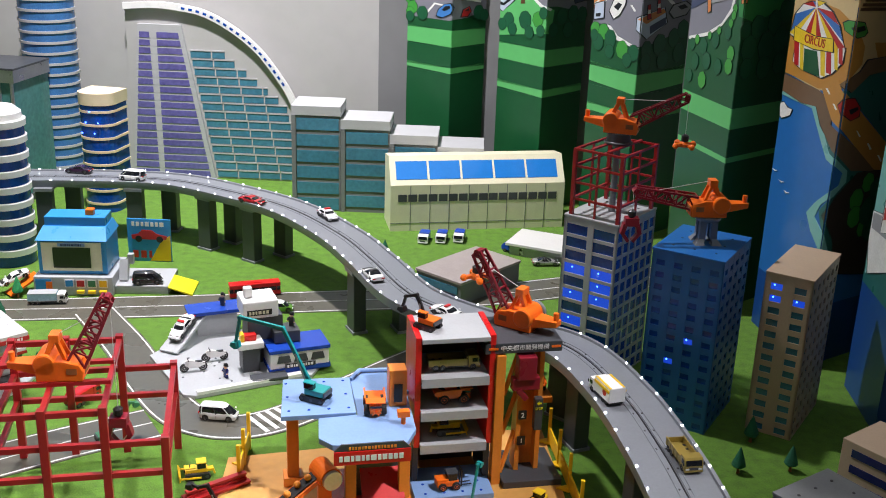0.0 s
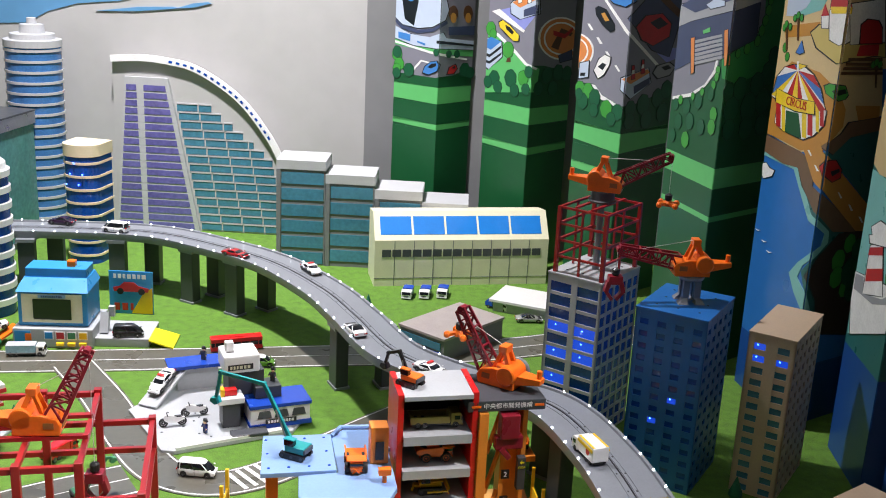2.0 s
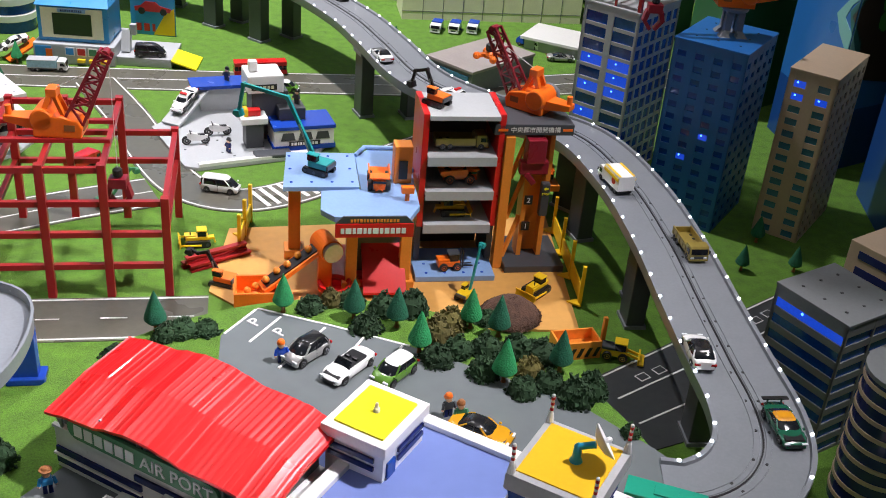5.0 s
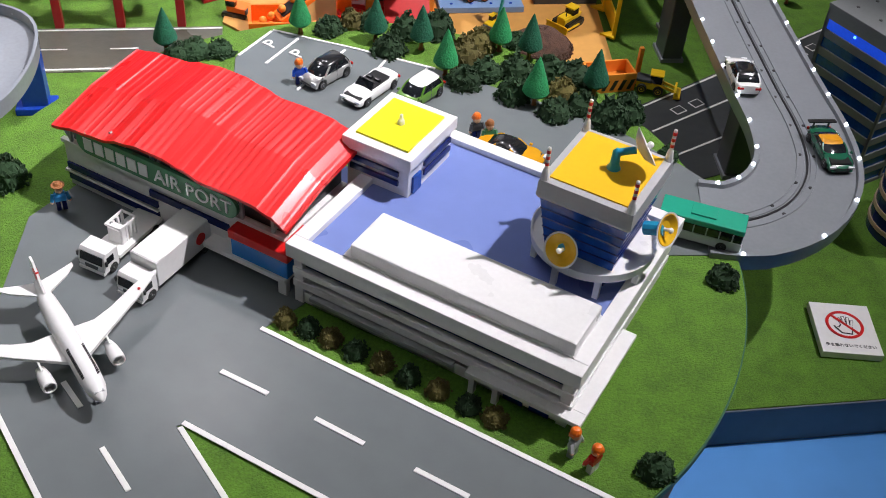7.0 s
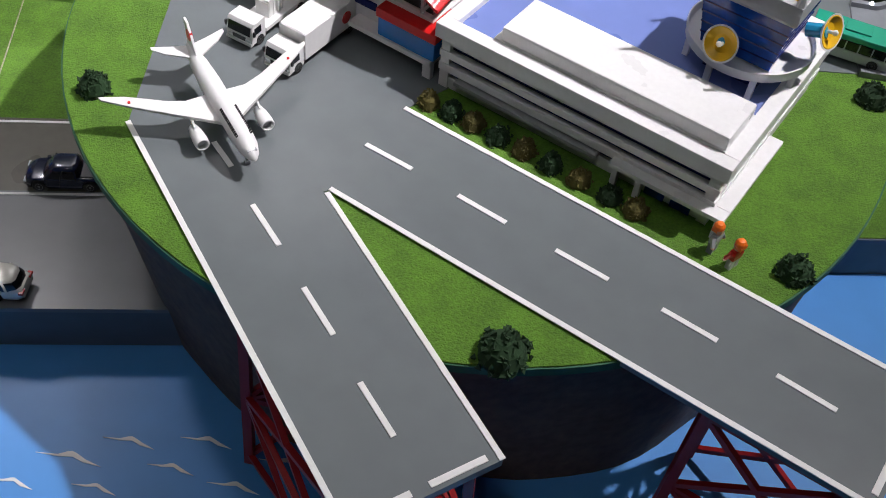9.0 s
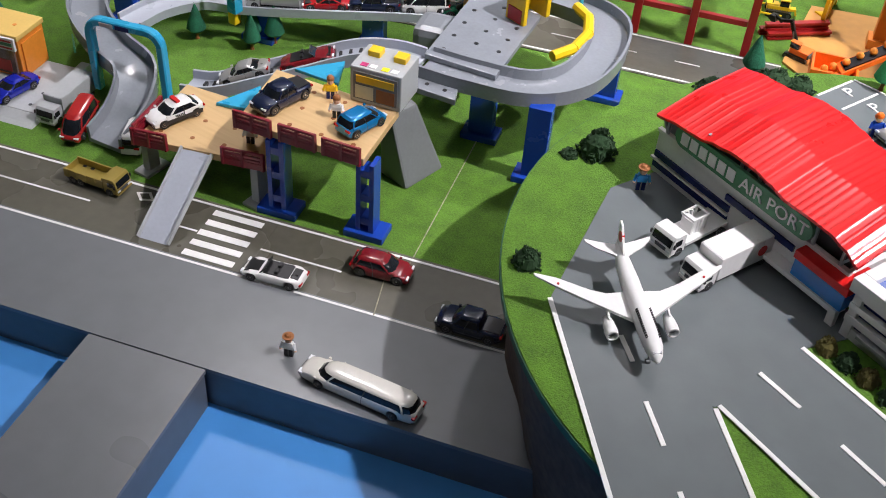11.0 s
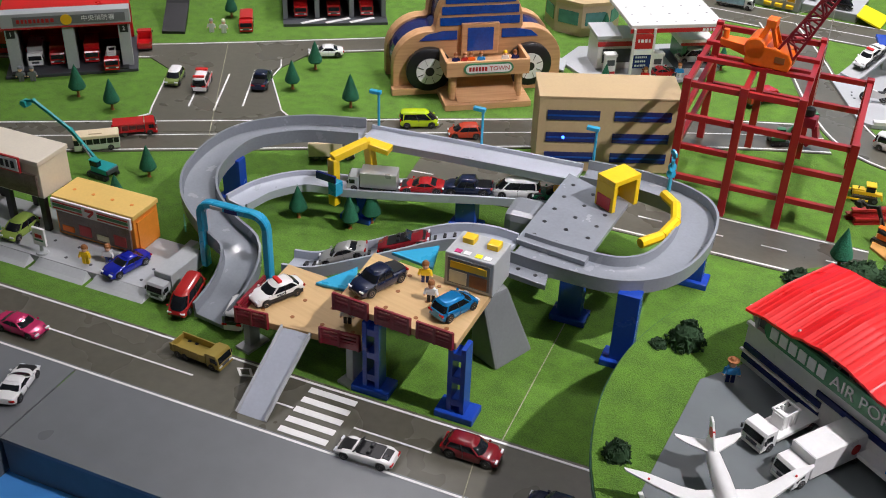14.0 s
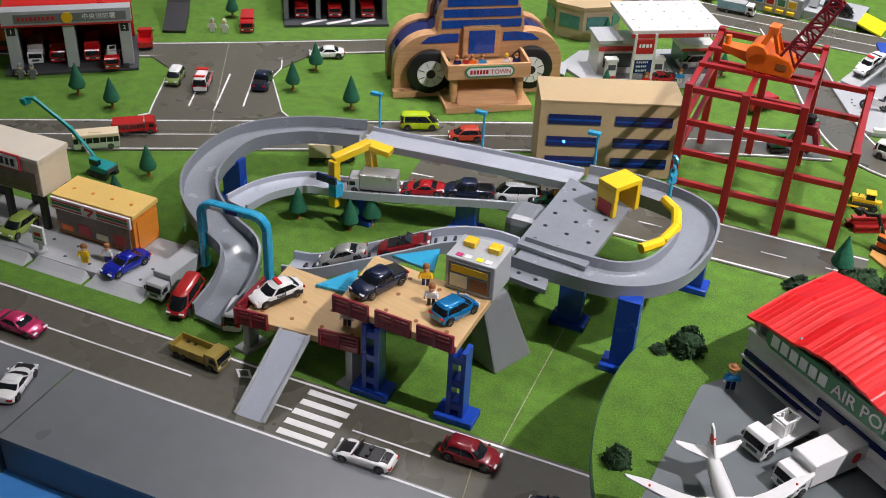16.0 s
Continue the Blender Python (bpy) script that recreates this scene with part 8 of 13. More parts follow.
part("bin_body", Geo().box(-0.035, 0.035, -0.02, -0.017, 0, 0.03).box(-0.035, 0.035, 0.017, 0.02, 0, 0.03).box(-0.035, -0.032, -0.0169, 0.0169, 0, 0.03).box(0.032, 0.035, -0.0169, 0.0169, 0, 0.03).box(-0.0319, 0.0319, -0.0169, 0.0169, 0, 0.012), AMBER, bi)
for i in range(5):
    part("hazard_stripe", Geo().prism([(-0.030 + i * 0.013, 0.004), (-0.024 + i * 0.013, 0.004), (-0.018 + i * 0.013, 0.020), (-0.024 + i * 0.013, 0.020)], 0, 0.0006, front(0, -0.0200, 0)), BLACK, bi)
part("bin_mast", Geo().cbox(0.045, 0, 0, 0.006, 0.006, 0.06), AMBER, bi)
for i, (dx, dy, dz) in enumerate(((0, 0, 0), (0.016, -0.008, 0), (0.008, -0.004, 0.0125))):
    bm_ = thing("red_girder", -0.378 + dx, 1.512 + dy, dz, 42, "dark red plastic girder lying on the turf", "girder", "red girders")
    part("girder", Geo().box(-0.055, 0.055, -0.005, 0.005, 0, 0.0035).box(-0.055, 0.055, -0.0015, 0.0015, 0.0036, 0.0085).box(-0.055, 0.055, -0.005, 0.005, 0.0086, 0.012), FRAMERED, bm_)
digger(-0.614, 1.655, 0.002, 40, GREENPAINT, GREENPAINT, ((0, 0), (0.04, 0.05), (0.05, 0.048)), "dark green toy mobile crane behind the frame", s=0.9)
lorry(-0.715, 1.80, 0.002, 70, FIRERED, "red toy rescue truck on the curved road", "garbage", FIRERED, length=0.075)

# no-touch notice
nt_ = thing("notice_board", 0.4985, 0.894, 0, 3.5, "white notice block with a red no-touching symbol", "sign")
part("board", Geo().box(-0.034, 0.034, -0.0385, 0.040, 0.001, 0.010), WHITE, nt_, bevel=0.0006)
ring_ = [((0.0215 if k < 48 else 0.0180) * math.cos(2 * math.pi * (k % 48) / 47.0), 0.006 + (0.0215 if k < 48 else 0.0180) * math.sin(2 * math.pi * (k % 48) / 47.0)) for k in list(range(48)) + list(range(95, 47, -1))]
part("red_ring", Geo().prism(ring_, 0.0100, 0.0106), RED, nt_)
part("hand_palm", Geo().prism([(-0.006, -0.008), (0.006, -0.009), (0.009, 0.002), (0.006, 0.008), (-0.004, 0.008), (-0.008, 0.002), (-0.013, 0.004), (-0.012, 0.0)], 0.0100, 0.0104), BLACK, nt_)
part("hand_fill", Geo().prism([(-0.005, -0.0065), (0.005, -0.0075), (0.0075, 0.002), (0.005, 0.0065), (-0.003, 0.0065), (-0.007, 0.0005), (-0.011, 0.0025)], 0.0102, 0.01055), WHITE, nt_)
for i, (x0, y0, x1, y1) in enumerate(((-0.003, 0.007, -0.0055, 0.0165), (0.0005, 0.008, 0.0, 0.019), (0.004, 0.008, 0.0055, 0.018), (0.007, 0.005, 0.0095, 0.014))):
    f_ = part("finger", Geo().bar((x0, y0, 0.0101), (x1, y1, 0.0101), 0.0040, 0.0008), BLACK, nt_)
    part("finger_fill", Geo().bar((x0, y0 - 0.002, 0.0104), (x1, y1 - 0.001, 0.0104), 0.0024, 0.0006), WHITE, f_)
part("red_slash", Geo().bar((-0.013, 0.020, 0.0107), (0.014, -0.008, 0.0107), 0.0030, 0.0006), RED, nt_)
text("notice_lettering", "手を触れないでください", 0.0052, BLACK, nt_, pose(0, -0.027, 0.0102), depth=0.0003)


# ---- parking circuit toy ----
def rebase(ob, x, y):
    """Moves an empty to its base without moving its parts."""
    ob.location = (x, y, 0)
    for c in ob.children:
        c.matrix_basis = Matrix.Translation((-x, -y, 0)) @ c.matrix_basis


def channel(name, pts, half, wall_h, material, parent, label="", cut=12, floor=0.006):
    line_ = spline(pts, 0.014)
    _, nn = sides(line_, half)
    cs = [(-half, -floor), (half, -floor), (half + 0.0008, wall_h), (half - 0.003, wall_h), (half - 0.0042, 0.001), (half - 0.006, 0.0), (-half + 0.006, 0.0), (-half + 0.0042, 0.001), (-half + 0.003, wall_h), (-half - 0.0008, wall_h)]
    for k in range(0, len(line_) - 1, cut):
        seg = range(k, min(k + cut + 1, len(line_)))
        part(name, Geo().loft([[(line_[i].x + nn[i].x * a, line_[i].y + nn[i].y * a, line_[i].z + b) for a, b in cs] for i in seg]), material, parent, label, smooth=True)
    return line_, nn


pk = thing("parking_circuit", 0, 0, 0, 0, "grey toy parking circuit with tan decks and blue legs", "toy playset")
LOOP = [(-0.690, 0.887, 0.118), (-0.625, 0.897, 0.118), (-0.550, 0.920, 0.118), (-0.512, 0.975, 0.118), (-0.515, 1.065, 0.118), (-0.552, 1.140, 0.117), (-0.640, 1.155, 0.114), (-0.740, 1.130, 0.112)]
channel("track_section", LOOP, 0.028, 0.015, TRACKGREY, pk, "grey track with raised edges")
channel("straight_deck", [(-0.740, 1.130, 0.112), (-0.92, 1.085, 0.105), (-1.097, 1.036, 0.098)], 0.028, 0.007, SILVERGREY, pk, "pale grey straight deck")
line2, n2 = channel("track_section", [(-1.097, 1.036, 0.098), (-1.190, 0.985, 0.092), (-1.243, 0.905, 0.087), (-1.228, 0.812, 0.078), (-1.18, 0.755, 0.069), (-1.105, 0.722, 0.062), (-1.043, 0.708, 0.053), (-1.012, 0.662, 0.032), (-1.002, 0.595, 0.007)], 0.028, 0.017, TRACKGREY, pk, "grey track with raised edges")
channel("waiting_lane", [(-1.150, 0.800, 0.052), (-1.148, 0.860, 0.052), (-1.115, 0.920, 0.053), (-1.050, 0.950, 0.054), (-0.955, 1.005, 0.058), (-0.86, 1.062, 0.063), (-0.765, 1.112, 0.068)], 0.023, 0.008, SILVERGREY, pk, "pale grey waiting lane")
LIFT = [(-0.985, 0.745, 0.040), (-0.945, 0.758, 0.046), (-0.890, 0.790, 0.068), (-0.840, 0.825, 0.088), (-0.785, 0.860, 0.110), (-0.735, 0.880, 0.118), (-0.690, 0.887, 0.118)]
l3, n3 = channel("lift_track", LIFT, 0.021, 0.013, SILVERGREY, pk, "pale grey lift track")
for i in range(2, len(l3) - 5):
    part("chain_tooth", Geo().bar((l3[i].x - n3[i].x * 0.004, l3[i].y - n3[i].y * 0.004, l3[i].z + 0.003), (l3[i].x + n3[i].x * 0.006, l3[i].y + n3[i].y * 0.006, l3[i].z + 0.003), 0.004, 0.006), BLACK, pk)
plate_ = part("hole_plate", Geo().prism([(-0.741, 1.104), (-0.628, 1.085), (-0.597, 0.912), (-0.699, 0.899)], 0.119, 0.1265), TRACKGREY, pk, "grey plate with round holes", bevel=0.0008)
for i in range(3):
    for j in range(5):
        f, h = 0.17 + 0.33 * i, 0.12 + 0.19 * j
        p = Vector((-0.741, 1.104)).lerp(Vector((-0.628, 1.085)), f).lerp(Vector((-0.699, 0.899)).lerp(Vector((-0.597, 0.912)), f), h)
        part("plate_hole", Geo().cyl((p.x, p.y, 0.126), (p.x, p.y, 0.1270), 0.0032, n=10), BLACK, plate_)
side = part("side_plate", Geo().prism([(-0.705, 0.868), (-0.628, 0.872), (-0.615, 0.845), (-0.700, 0.835)], 0.108, 0.116), TRACKGREY, pk, bevel=0.0008)
for k in range(3):
    part("plate_hole", Geo().cyl((-0.690 + k * 0.026, 0.852 + k * 0.002, 0.1155), (-0.690 + k * 0.026, 0.852 + k * 0.002, 0.1166), 0.003, n=10), BLACK, side)
UP = [(-0.794, 0.638), (-0.829, 0.754), (-0.653, 0.776), (-0.627, 0.668)]
LO = [(-0.921, 0.591), (-0.957, 0.718), (-0.800, 0.745), (-0.755, 0.648)]
for nm, q, z in (("upper_deck", UP, 0.122), ("lower_deck", LO, 0.066)):
    d = part(nm, Geo().prism(q, z - 0.010, z), DECKTAN, pk, "tan deck with round holes", bevel=0.001)
    for i in range(4):
        for j in range(3):
            f, h = 0.12 + 0.25 * i, 0.18 + 0.32 * j
            p = Vector(q[0]).lerp(Vector(q[3]), f).lerp(Vector(q[1]).lerp(Vector(q[2]), f), h)
            part("deck_hole", Geo().cyl((p.x, p.y, z - 0.0006), (p.x, p.y, z + 0.0006), 0.003, n=10), TRUNK, d)


def rail(p, q, z):
    p, q = Vector((*p, z)), Vector((*q, z))
    ob = part("deck_rail", Geo().bar(p + Vector((0, 0, 0.0155)), q + Vector((0, 0, 0.0155)), 0.0035, 0.0035), WINERED, pk, "wine red guard rail", bevel=0.0006)
    for h in (0.0095, 0.004, -0.003):
        part("rail_slat", Geo().bar(p + Vector((0, 0, h)), q + Vector((0, 0, h)), 0.003, 0.003 if h > -0.001 else 0.009), WINERED, ob)
    for f in (0.02, 0.5, 0.98):
        c = p.lerp(q, f)
        part("rail_post", Geo().cbox(c.x, c.y, z - 0.008, 0.004, 0.004, 0.025), WINERED, ob)


def along(a, b, f0, f1, off=0.004):
    a, b = Vector(a), Vector(b)
    d = (b - a).normalized()
    n_ = Vector((d.y, -d.x)) * off
    return a.lerp(b, f0) + n_, a.lerp(b, f1) + n_


rail(*along(UP[0], UP[3], 0.0, 0.29), 0.122)
rail(*along(UP[0], UP[3], 0.36, 0.64), 0.122)
rail(*along(UP[0], UP[3], 0.70, 0.98), 0.122)
rail(*along(LO[0], LO[3], 0.66, 0.97), 0.066)
rail(*along(LO[0], LO[3], -0.02, 0.24), 0.066)
rail(*along(LO[1], LO[0], 0.45, 0.98, 0.004), 0.066)
for x, y, zt, wide in ((-0.630, 0.682, 0.112, 1), (-0.742, 0.652, 0.112, 1), (-0.628, 0.945, 0.110, 0), (-0.521, 0.903, 0.117, 2), (-0.535, 1.140, 0.110, 0), (-1.226, 0.866, 0.080, 0), (-1.035, 0.955, 0.046, 0), (-0.885, 1.045, 0.054, 0)):
    m = pose(x, y, 0, 0, 0, 14.5)
    ft = part("blue_foot", Geo().cbox(0, 0, 0, 0.052, 0.034, 0.010, m), BLUE, pk, "glossy blue foot", bevel=0.0015)
    if wide == 1:
        for s in (-1, 1):
            part("leg_rail", Geo().cbox(s * 0.0085, 0, 0.0101, 0.006, 0.022, zt - 0.0101, m), BLUE, ft)
        for k in range(3):
            part("leg_rung", Geo().cbox(0, 0, 0.02 + k * 0.036, 0.0109, 0.020, 0.010, m), BLUE, ft)
    else:
        part("leg_column", Geo().cbox(0, 0, 0.0101, 0.030 if wide else 0.034, 0.020, zt - 0.0101, m), BLUE, ft, bevel=0.001)
for x, y, zt in ((-0.928, 0.615, 0.056), (-0.775, 0.650, 0.056), (-0.93, 0.70, 0.056)):
    lg = part("grey_leg", Geo().cbox(x, y, 0.004, 0.012, 0.018, zt - 0.004), LIGHTGREY, pk, bevel=0.001)
    part("leg_foot", Geo().cbox(x, y, 0, 0.024, 0.04, 0.004), LIGHTGREY, lg)
RB = [Vector((-0.864, 0.612, 0.064)), Vector((-0.824, 0.622, 0.064)), Vector((-0.804, 0.516, 0.001)), Vector((-0.843, 0.506, 0.001))]
rp = part("entry_ramp", Geo().add([v for v in RB] + [v - Vector((0, 0, 0.003)) if v.z > 0.01 else v - Vector((0, 0, 0.0008)) for v in RB], [(0, 1, 2, 3), (7, 6, 5, 4), (0, 4, 5, 1), (1, 5, 6, 2), (2, 6, 7, 3), (3, 7, 4, 0)]), SILVERGREY, pk, "pale grey entry ramp")
for a, b in ((RB[0], RB[3]), (RB[1], RB[2])):
    part("ramp_edge", Geo().bar(a + Vector((0, 0, 0.002)), b + Vector((0, 0, 0.002)), 0.0025, 0.006), LIGHTGREY, rp)
for pts, z in (([(-0.892, 0.704), (-0.873, 0.770), (-0.838, 0.722)], 0.0665), ([(-0.807, 0.763), (-0.768, 0.818), (-0.742, 0.770)], 0.1225)):
    part("cyan_panel", Geo().prism(pts, z, z + 0.005), CYAN, pk, "glossy cyan corner panel", bevel=0.0012)
bxm = pose(-0.686, 0.792, 0.122, 0, 0, 12)
cb = part("control_box", Geo().box(-0.035, 0.033, -0.028, 0.028, 0, 0.050, bxm), LIGHTGREY, pk, "grey control box with yellow buttons", bevel=0.002)
for a in (-0.016, 0.018):
    part("yellow_button", Geo().box(a - 0.008, a + 0.008, 0.0, 0.016, 0.0502, 0.058, bxm), YELLOW, cb, bevel=0.0012)
part("box_panel", Geo().box(-0.030, 0.028, -0.0295, -0.0281, 0.006, 0.044, bxm), STONE, cb)
for i, (c_, a) in enumerate(((P_PINK, -0.024), (WHITE, -0.012), (LEMON, 0.004), (WHITE, 0.016))):
    part("box_sticker", Geo().box(a, a + 0.009, -0.024, -0.016, 0.0502, 0.0508, bxm), c_, cb)
for a in (-0.027, 0.001):
    part("box_picture", Geo().box(a, a + 0.024, -0.0304, -0.0296, 0.008, 0.026, bxm), (CREAM if a < 0 else TRUNK), cb)
part("box_strip", Geo().box(-0.026, 0.024, -0.0304, -0.0296, 0.030, 0.040, bxm), YELLOW, cb)


def portal(p, q, z0, z1, material, th, label):
    p, q = Vector(p), Vector(q)
    d, r_ = (q - p).normalized(), 0.020
    pts = [(*p, z0)]
    pts += [(*(p + d * r_ * (1 - math.cos(math.radians(a)))), z1 - r_ + r_ * math.sin(math.radians(a))) for a in range(0, 91, 15)]
    pts += [(*(q - d * r_ * (1 - math.cos(math.radians(a)))), z1 - r_ + r_ * math.sin(math.radians(a))) for a in range(90, -1, -15)]
    pts += [(*q, z0)]
    n_ = Vector((-d.y, d.x)) * th * 0.62
    rings_ = []
    for i, pt in enumerate(pts):
        a_, b_ = Vector(pts[max(i - 1, 0)]), Vector(pts[min(i + 1, len(pts) - 1)])
        t_ = (b_ - a_).normalized()
        across = t_.cross(Vector((n_.x, n_.y, 0)).normalized()) * th / 2
        c_ = Vector(pt)
        rings_.append([c_ + Vector((n_.x, n_.y, 0)) * k + across * j for k, j in ((-1, -0.7), (-0.7, -1), (0.7, -1), (1, -0.7), (1, 0.7), (0.7, 1), (-0.7, 1), (-1, 0.7))])
    g1 = Geo().loft(rings_)
    return part("gate", g1, material, pk, label, smooth=True)


gt_ = portal((-1.098, 0.688), (-0.995, 0.716), 0.020, 0.128, CYAN, 0.011, "cyan exit gate")
for f, mt in ((0.30, LIGHTGREY), (0.52, NAVY)):
    c = Vector((-1.098, 0.688)).lerp(Vector((-0.995, 0.716)), f)
    part("gate_sign", Geo().box(-0.010, 0.010, -0.0066, -0.0058, -0.003, 0.003, pose(c.x, c.y, 0.128, 0, 0, 15) @ pose(0, -0.0025, 0)), mt, gt_)
g5 = part("yellow_gate", Geo().bar((-1.060, 0.925, 0.03), (-1.060, 0.925, 0.112), 0.014, 0.014).bar((-1.062, 0.925, 0.112), (-1.040, 0.985, 0.125), 0.016, 0.012).bar((-1.040, 0.985, 0.125), (-1.035, 0.99, 0.06), 0.014, 0.014).bar((-1.045, 0.985, 0.122), (-1.005, 0.998, 0.116), 0.022, 0.010), YELLOW, pk, "yellow overhead gate", bevel=0.0015)
part("gate_board", Geo().box(-0.018, 0.018, -0.002, 0.002, -0.006, 0.006, pose(-1.058, 0.905, 0.088, 0, 0, 8)), NAVY, g5)
part("cyan_barrier", Geo().cbox(-1.048, 0.915, 0.058, 0.016, 0.016, 0.022), CYAN, pk)
ym = pose(-0.642, 1.072, 0.1265, 0, 0, 74)
yb_ = part("yellow_booth", Geo().box(-0.026, 0.026, -0.018, 0.018, 0.042, 0.050, ym).box(-0.026, -0.019, -0.018, 0.018, 0, 0.0419, ym).box(0.018, 0.026, -0.018, 0.018, 0, 0.0419, ym).box(-0.0189, 0.0179, 0.013, 0.018, 0, 0.0419, ym), YELLOW, pk, "yellow toll booth", bevel=0.0012)
part("booth_poster", Geo().box(-0.0272, -0.0262, -0.013, 0.013, 0.002, 0.022, ym), P_RED, yb_)
part("yellow_guard", Geo().tube([(-0.560, 0.995, 0.130), (-0.546, 1.03, 0.131), (-0.548, 1.075, 0.132), (-0.568, 1.115, 0.132), (-0.597, 1.133, 0.132)], 0.0075, n=8), YELLOW, pk, "yellow curved guard")
for x, y, z in ((-1.089, 1.068, 0.098), (-0.914, 1.117, 0.105), (-0.735, 1.165, 0.112)):
    lp = part("lamp_post", Geo().lathe([(0.0045, z - 0.006), (0.0040, z + 0.004), (0.0022, z + 0.008), (0.0020, z + 0.064), (0.0012, z + 0.066)], 10, x, y), CYAN, pk, "thin cyan lamp post")
    part("lamp_head", Geo().box(-0.016, 0.004, -0.004, 0.004, z + 0.064, z + 0.070, pose(x, y, 0, 0, 0, 14)), CYAN, lp, bevel=0.001)
sx_ = part("sign_post", Geo().lathe([(0.005, 0.117), (0.003, 0.125), (0.0026, 0.185)], 10, -0.597, 1.147), CYAN, pk)
for k in range(4):
    part("sign_ring", Geo().lathe([(0.0035, -0.0016), (0.0070, -0.0016), (0.0070, 0.0016), (0.0035, 0.0016)], 12, m=pose(-0.597, 1.147, 0.160 + 0.011 * k, 75, 0, 30 + 40 * k)), CYAN, sx_)
part("grey_wedge", Geo().loft([[(-0.690, 0.79, 0), (-0.640, 0.78, 0), (-0.628, 0.85, 0), (-0.680, 0.865, 0)], [(-0.690, 0.79, 0.10), (-0.672, 0.785, 0.10), (-0.662, 0.83, 0.10), (-0.690, 0.84, 0.10)]]), STONE, pk, "dark grey lift housing", bevel=0.004)
part("exit_board", Geo().box(-0.018, 0.018, -0.0012, 0.0012, -0.005, 0.005, pose(-1.160, 0.705, 0.058, 0, 0, -38)), GREENPAINT, pk)
part("grey_hump", Geo().box(-0.02, 0.03, -0.03, 0.03, 0.062, 0.112, pose(-0.755, 1.0, 0, 0, 0, 15)), GREY, pk, bevel=0.012)
rebase(pk, -0.626, 0.942)

# vehicles and figures on the circuit
lorry(-1.018, 0.970, 0.0545, 211, LIGHTGREY, "silver toy box truck waiting in the lane", "box", SILVER, length=0.08, axles=3)
car("sports", -0.950, 1.012, 0.0588, 211, CARRED, "red toy sports car waiting in the lane", group="cars on the circuit", tilt=-3)
car("pickup", -0.888, 1.048, 0.0622, 211, CARNAVY, "dark navy toy pickup in the lane", group="cars on the circuit", tilt=-3)
car("van", -0.820, 1.086, 0.0660, 211, CARWHITE, "white toy minivan waiting in the lane", group="cars on the circuit", tilt=-3)
car("sports", -0.765, 1.112, 0.0690, 211, paint("racing_green", (0.012, 0.11, 0.06)), "green and amber toy racing car in the lane", roof=paint("amber", (0.75, 0.32, 0.01)), group="cars on the circuit", extras="wing")
car("sedan", -0.908, 0.780, 0.0650, 214, SILVER, "silver toy saloon on the lift track", group="cars on the circuit", tilt=-20)
car("open", -0.835, 0.829, 0.0925, 34, DEEPRED, "dark red open toy roadster on the lift track", group="cars on the circuit", tilt=19)
car("crossover", -0.915, 0.652, 0.0662, 255, CARWHITE, "white and black toy patrol car on the tan deck", extras="police", group="cars on the circuit")
car("pickup", -0.776, 0.700, 0.1222, 262, CARNAVY, "glossy navy toy pickup on the tan deck", group="cars on the circuit")
car("hatch", -0.668, 0.718, 0.1222, 80, paint("sky", (0.01, 0.20, 0.48), 0.3), "sky blue metallic toy hatchback on the tan deck", group="cars on the circuit")
figure(-0.735, 0.745, 0.1222, -60, YELLOW, NAVY, TRUNK, "small play figure in a yellow shirt")
figure(-0.703, 0.716, 0.1222, -60, WHITE, BLACK, TRUNK, "small play figure in a white shirt with brown cap")
figure(-0.803, 0.670, 0.0662, -60, WHITE, BLACK, TRUNK, "small play figure with dark trousers under the deck")
lorry(-1.112, 0.640, 0.004, -78, LIGHTGREY, "silver grey toy box truck on the exit pad", "box", LIGHTGREY, length=0.096)
car("van", -1.058, 0.616, 0.010, 292, paint("carrier_red", (0.40, 0.02, 0.02)), "red toy van on the exit slope", tilt=-8)

# beige car park building
be = thing("beige_car_park", -0.905, 1.272, 0, 14.5 + 23, "beige toy car park with blue slot windows", "building")
part("wall", Geo().box(0, 0.245, 0.002, 0.098, 0, 0.140), BEIGE, be, bevel=0.0008)
part("roof", Geo().box(-0.001, 0.246, 0.001, 0.099, 0.1402, 0.1435), BEIGE, be, "plain beige roof", bevel=0.0006)
for a0, a1 in ((0.015, 0.105), (0.130, 0.228)):
    for z in (0.020, 0.058, 0.100):
        w_ = part("window_slot", Geo().box(a0, a1, 0.0004, 0.003, z, z + 0.018), NAVY, be)
        part("slot_bar", Geo().box(a0, a1, -0.0004, 0.0018, z + 0.007, z + 0.010), BLUEGLASS, w_)
part("blue_lamp", Geo().ball((0.045, 0.0, 0.067), 0.003, 8, 5), LEDBLUE, be)

# ---- shop containers ----
pad = thing("shop_pad", -1.245, 0.615, 0, 14.5, "light grey plastic shop forecourt with sloped kerb plates", "forecourt")
part("plate", Geo().box(-0.30, 0.115, -0.045, 0.075, 0, 0.010), LIGHTGREY, pad, bevel=0.0008)
for i in range(4):
    part("kerb_plate", Geo().loft([[(-0.298 + i * 0.105, -0.068, 0.0), (-0.198 + i * 0.105, -0.068, 0.0), (-0.198 + i * 0.105, -0.046, 0.0), (-0.298 + i * 0.105, -0.046, 0.0)], [(-0.292 + i * 0.105, -0.060, 0.003), (-0.204 + i * 0.105, -0.060, 0.003), (-0.204 + i * 0.105, -0.046, 0.010), (-0.292 + i * 0.105, -0.046, 0.010)]]), LIGHTGREY, pad, bevel=0.0008)
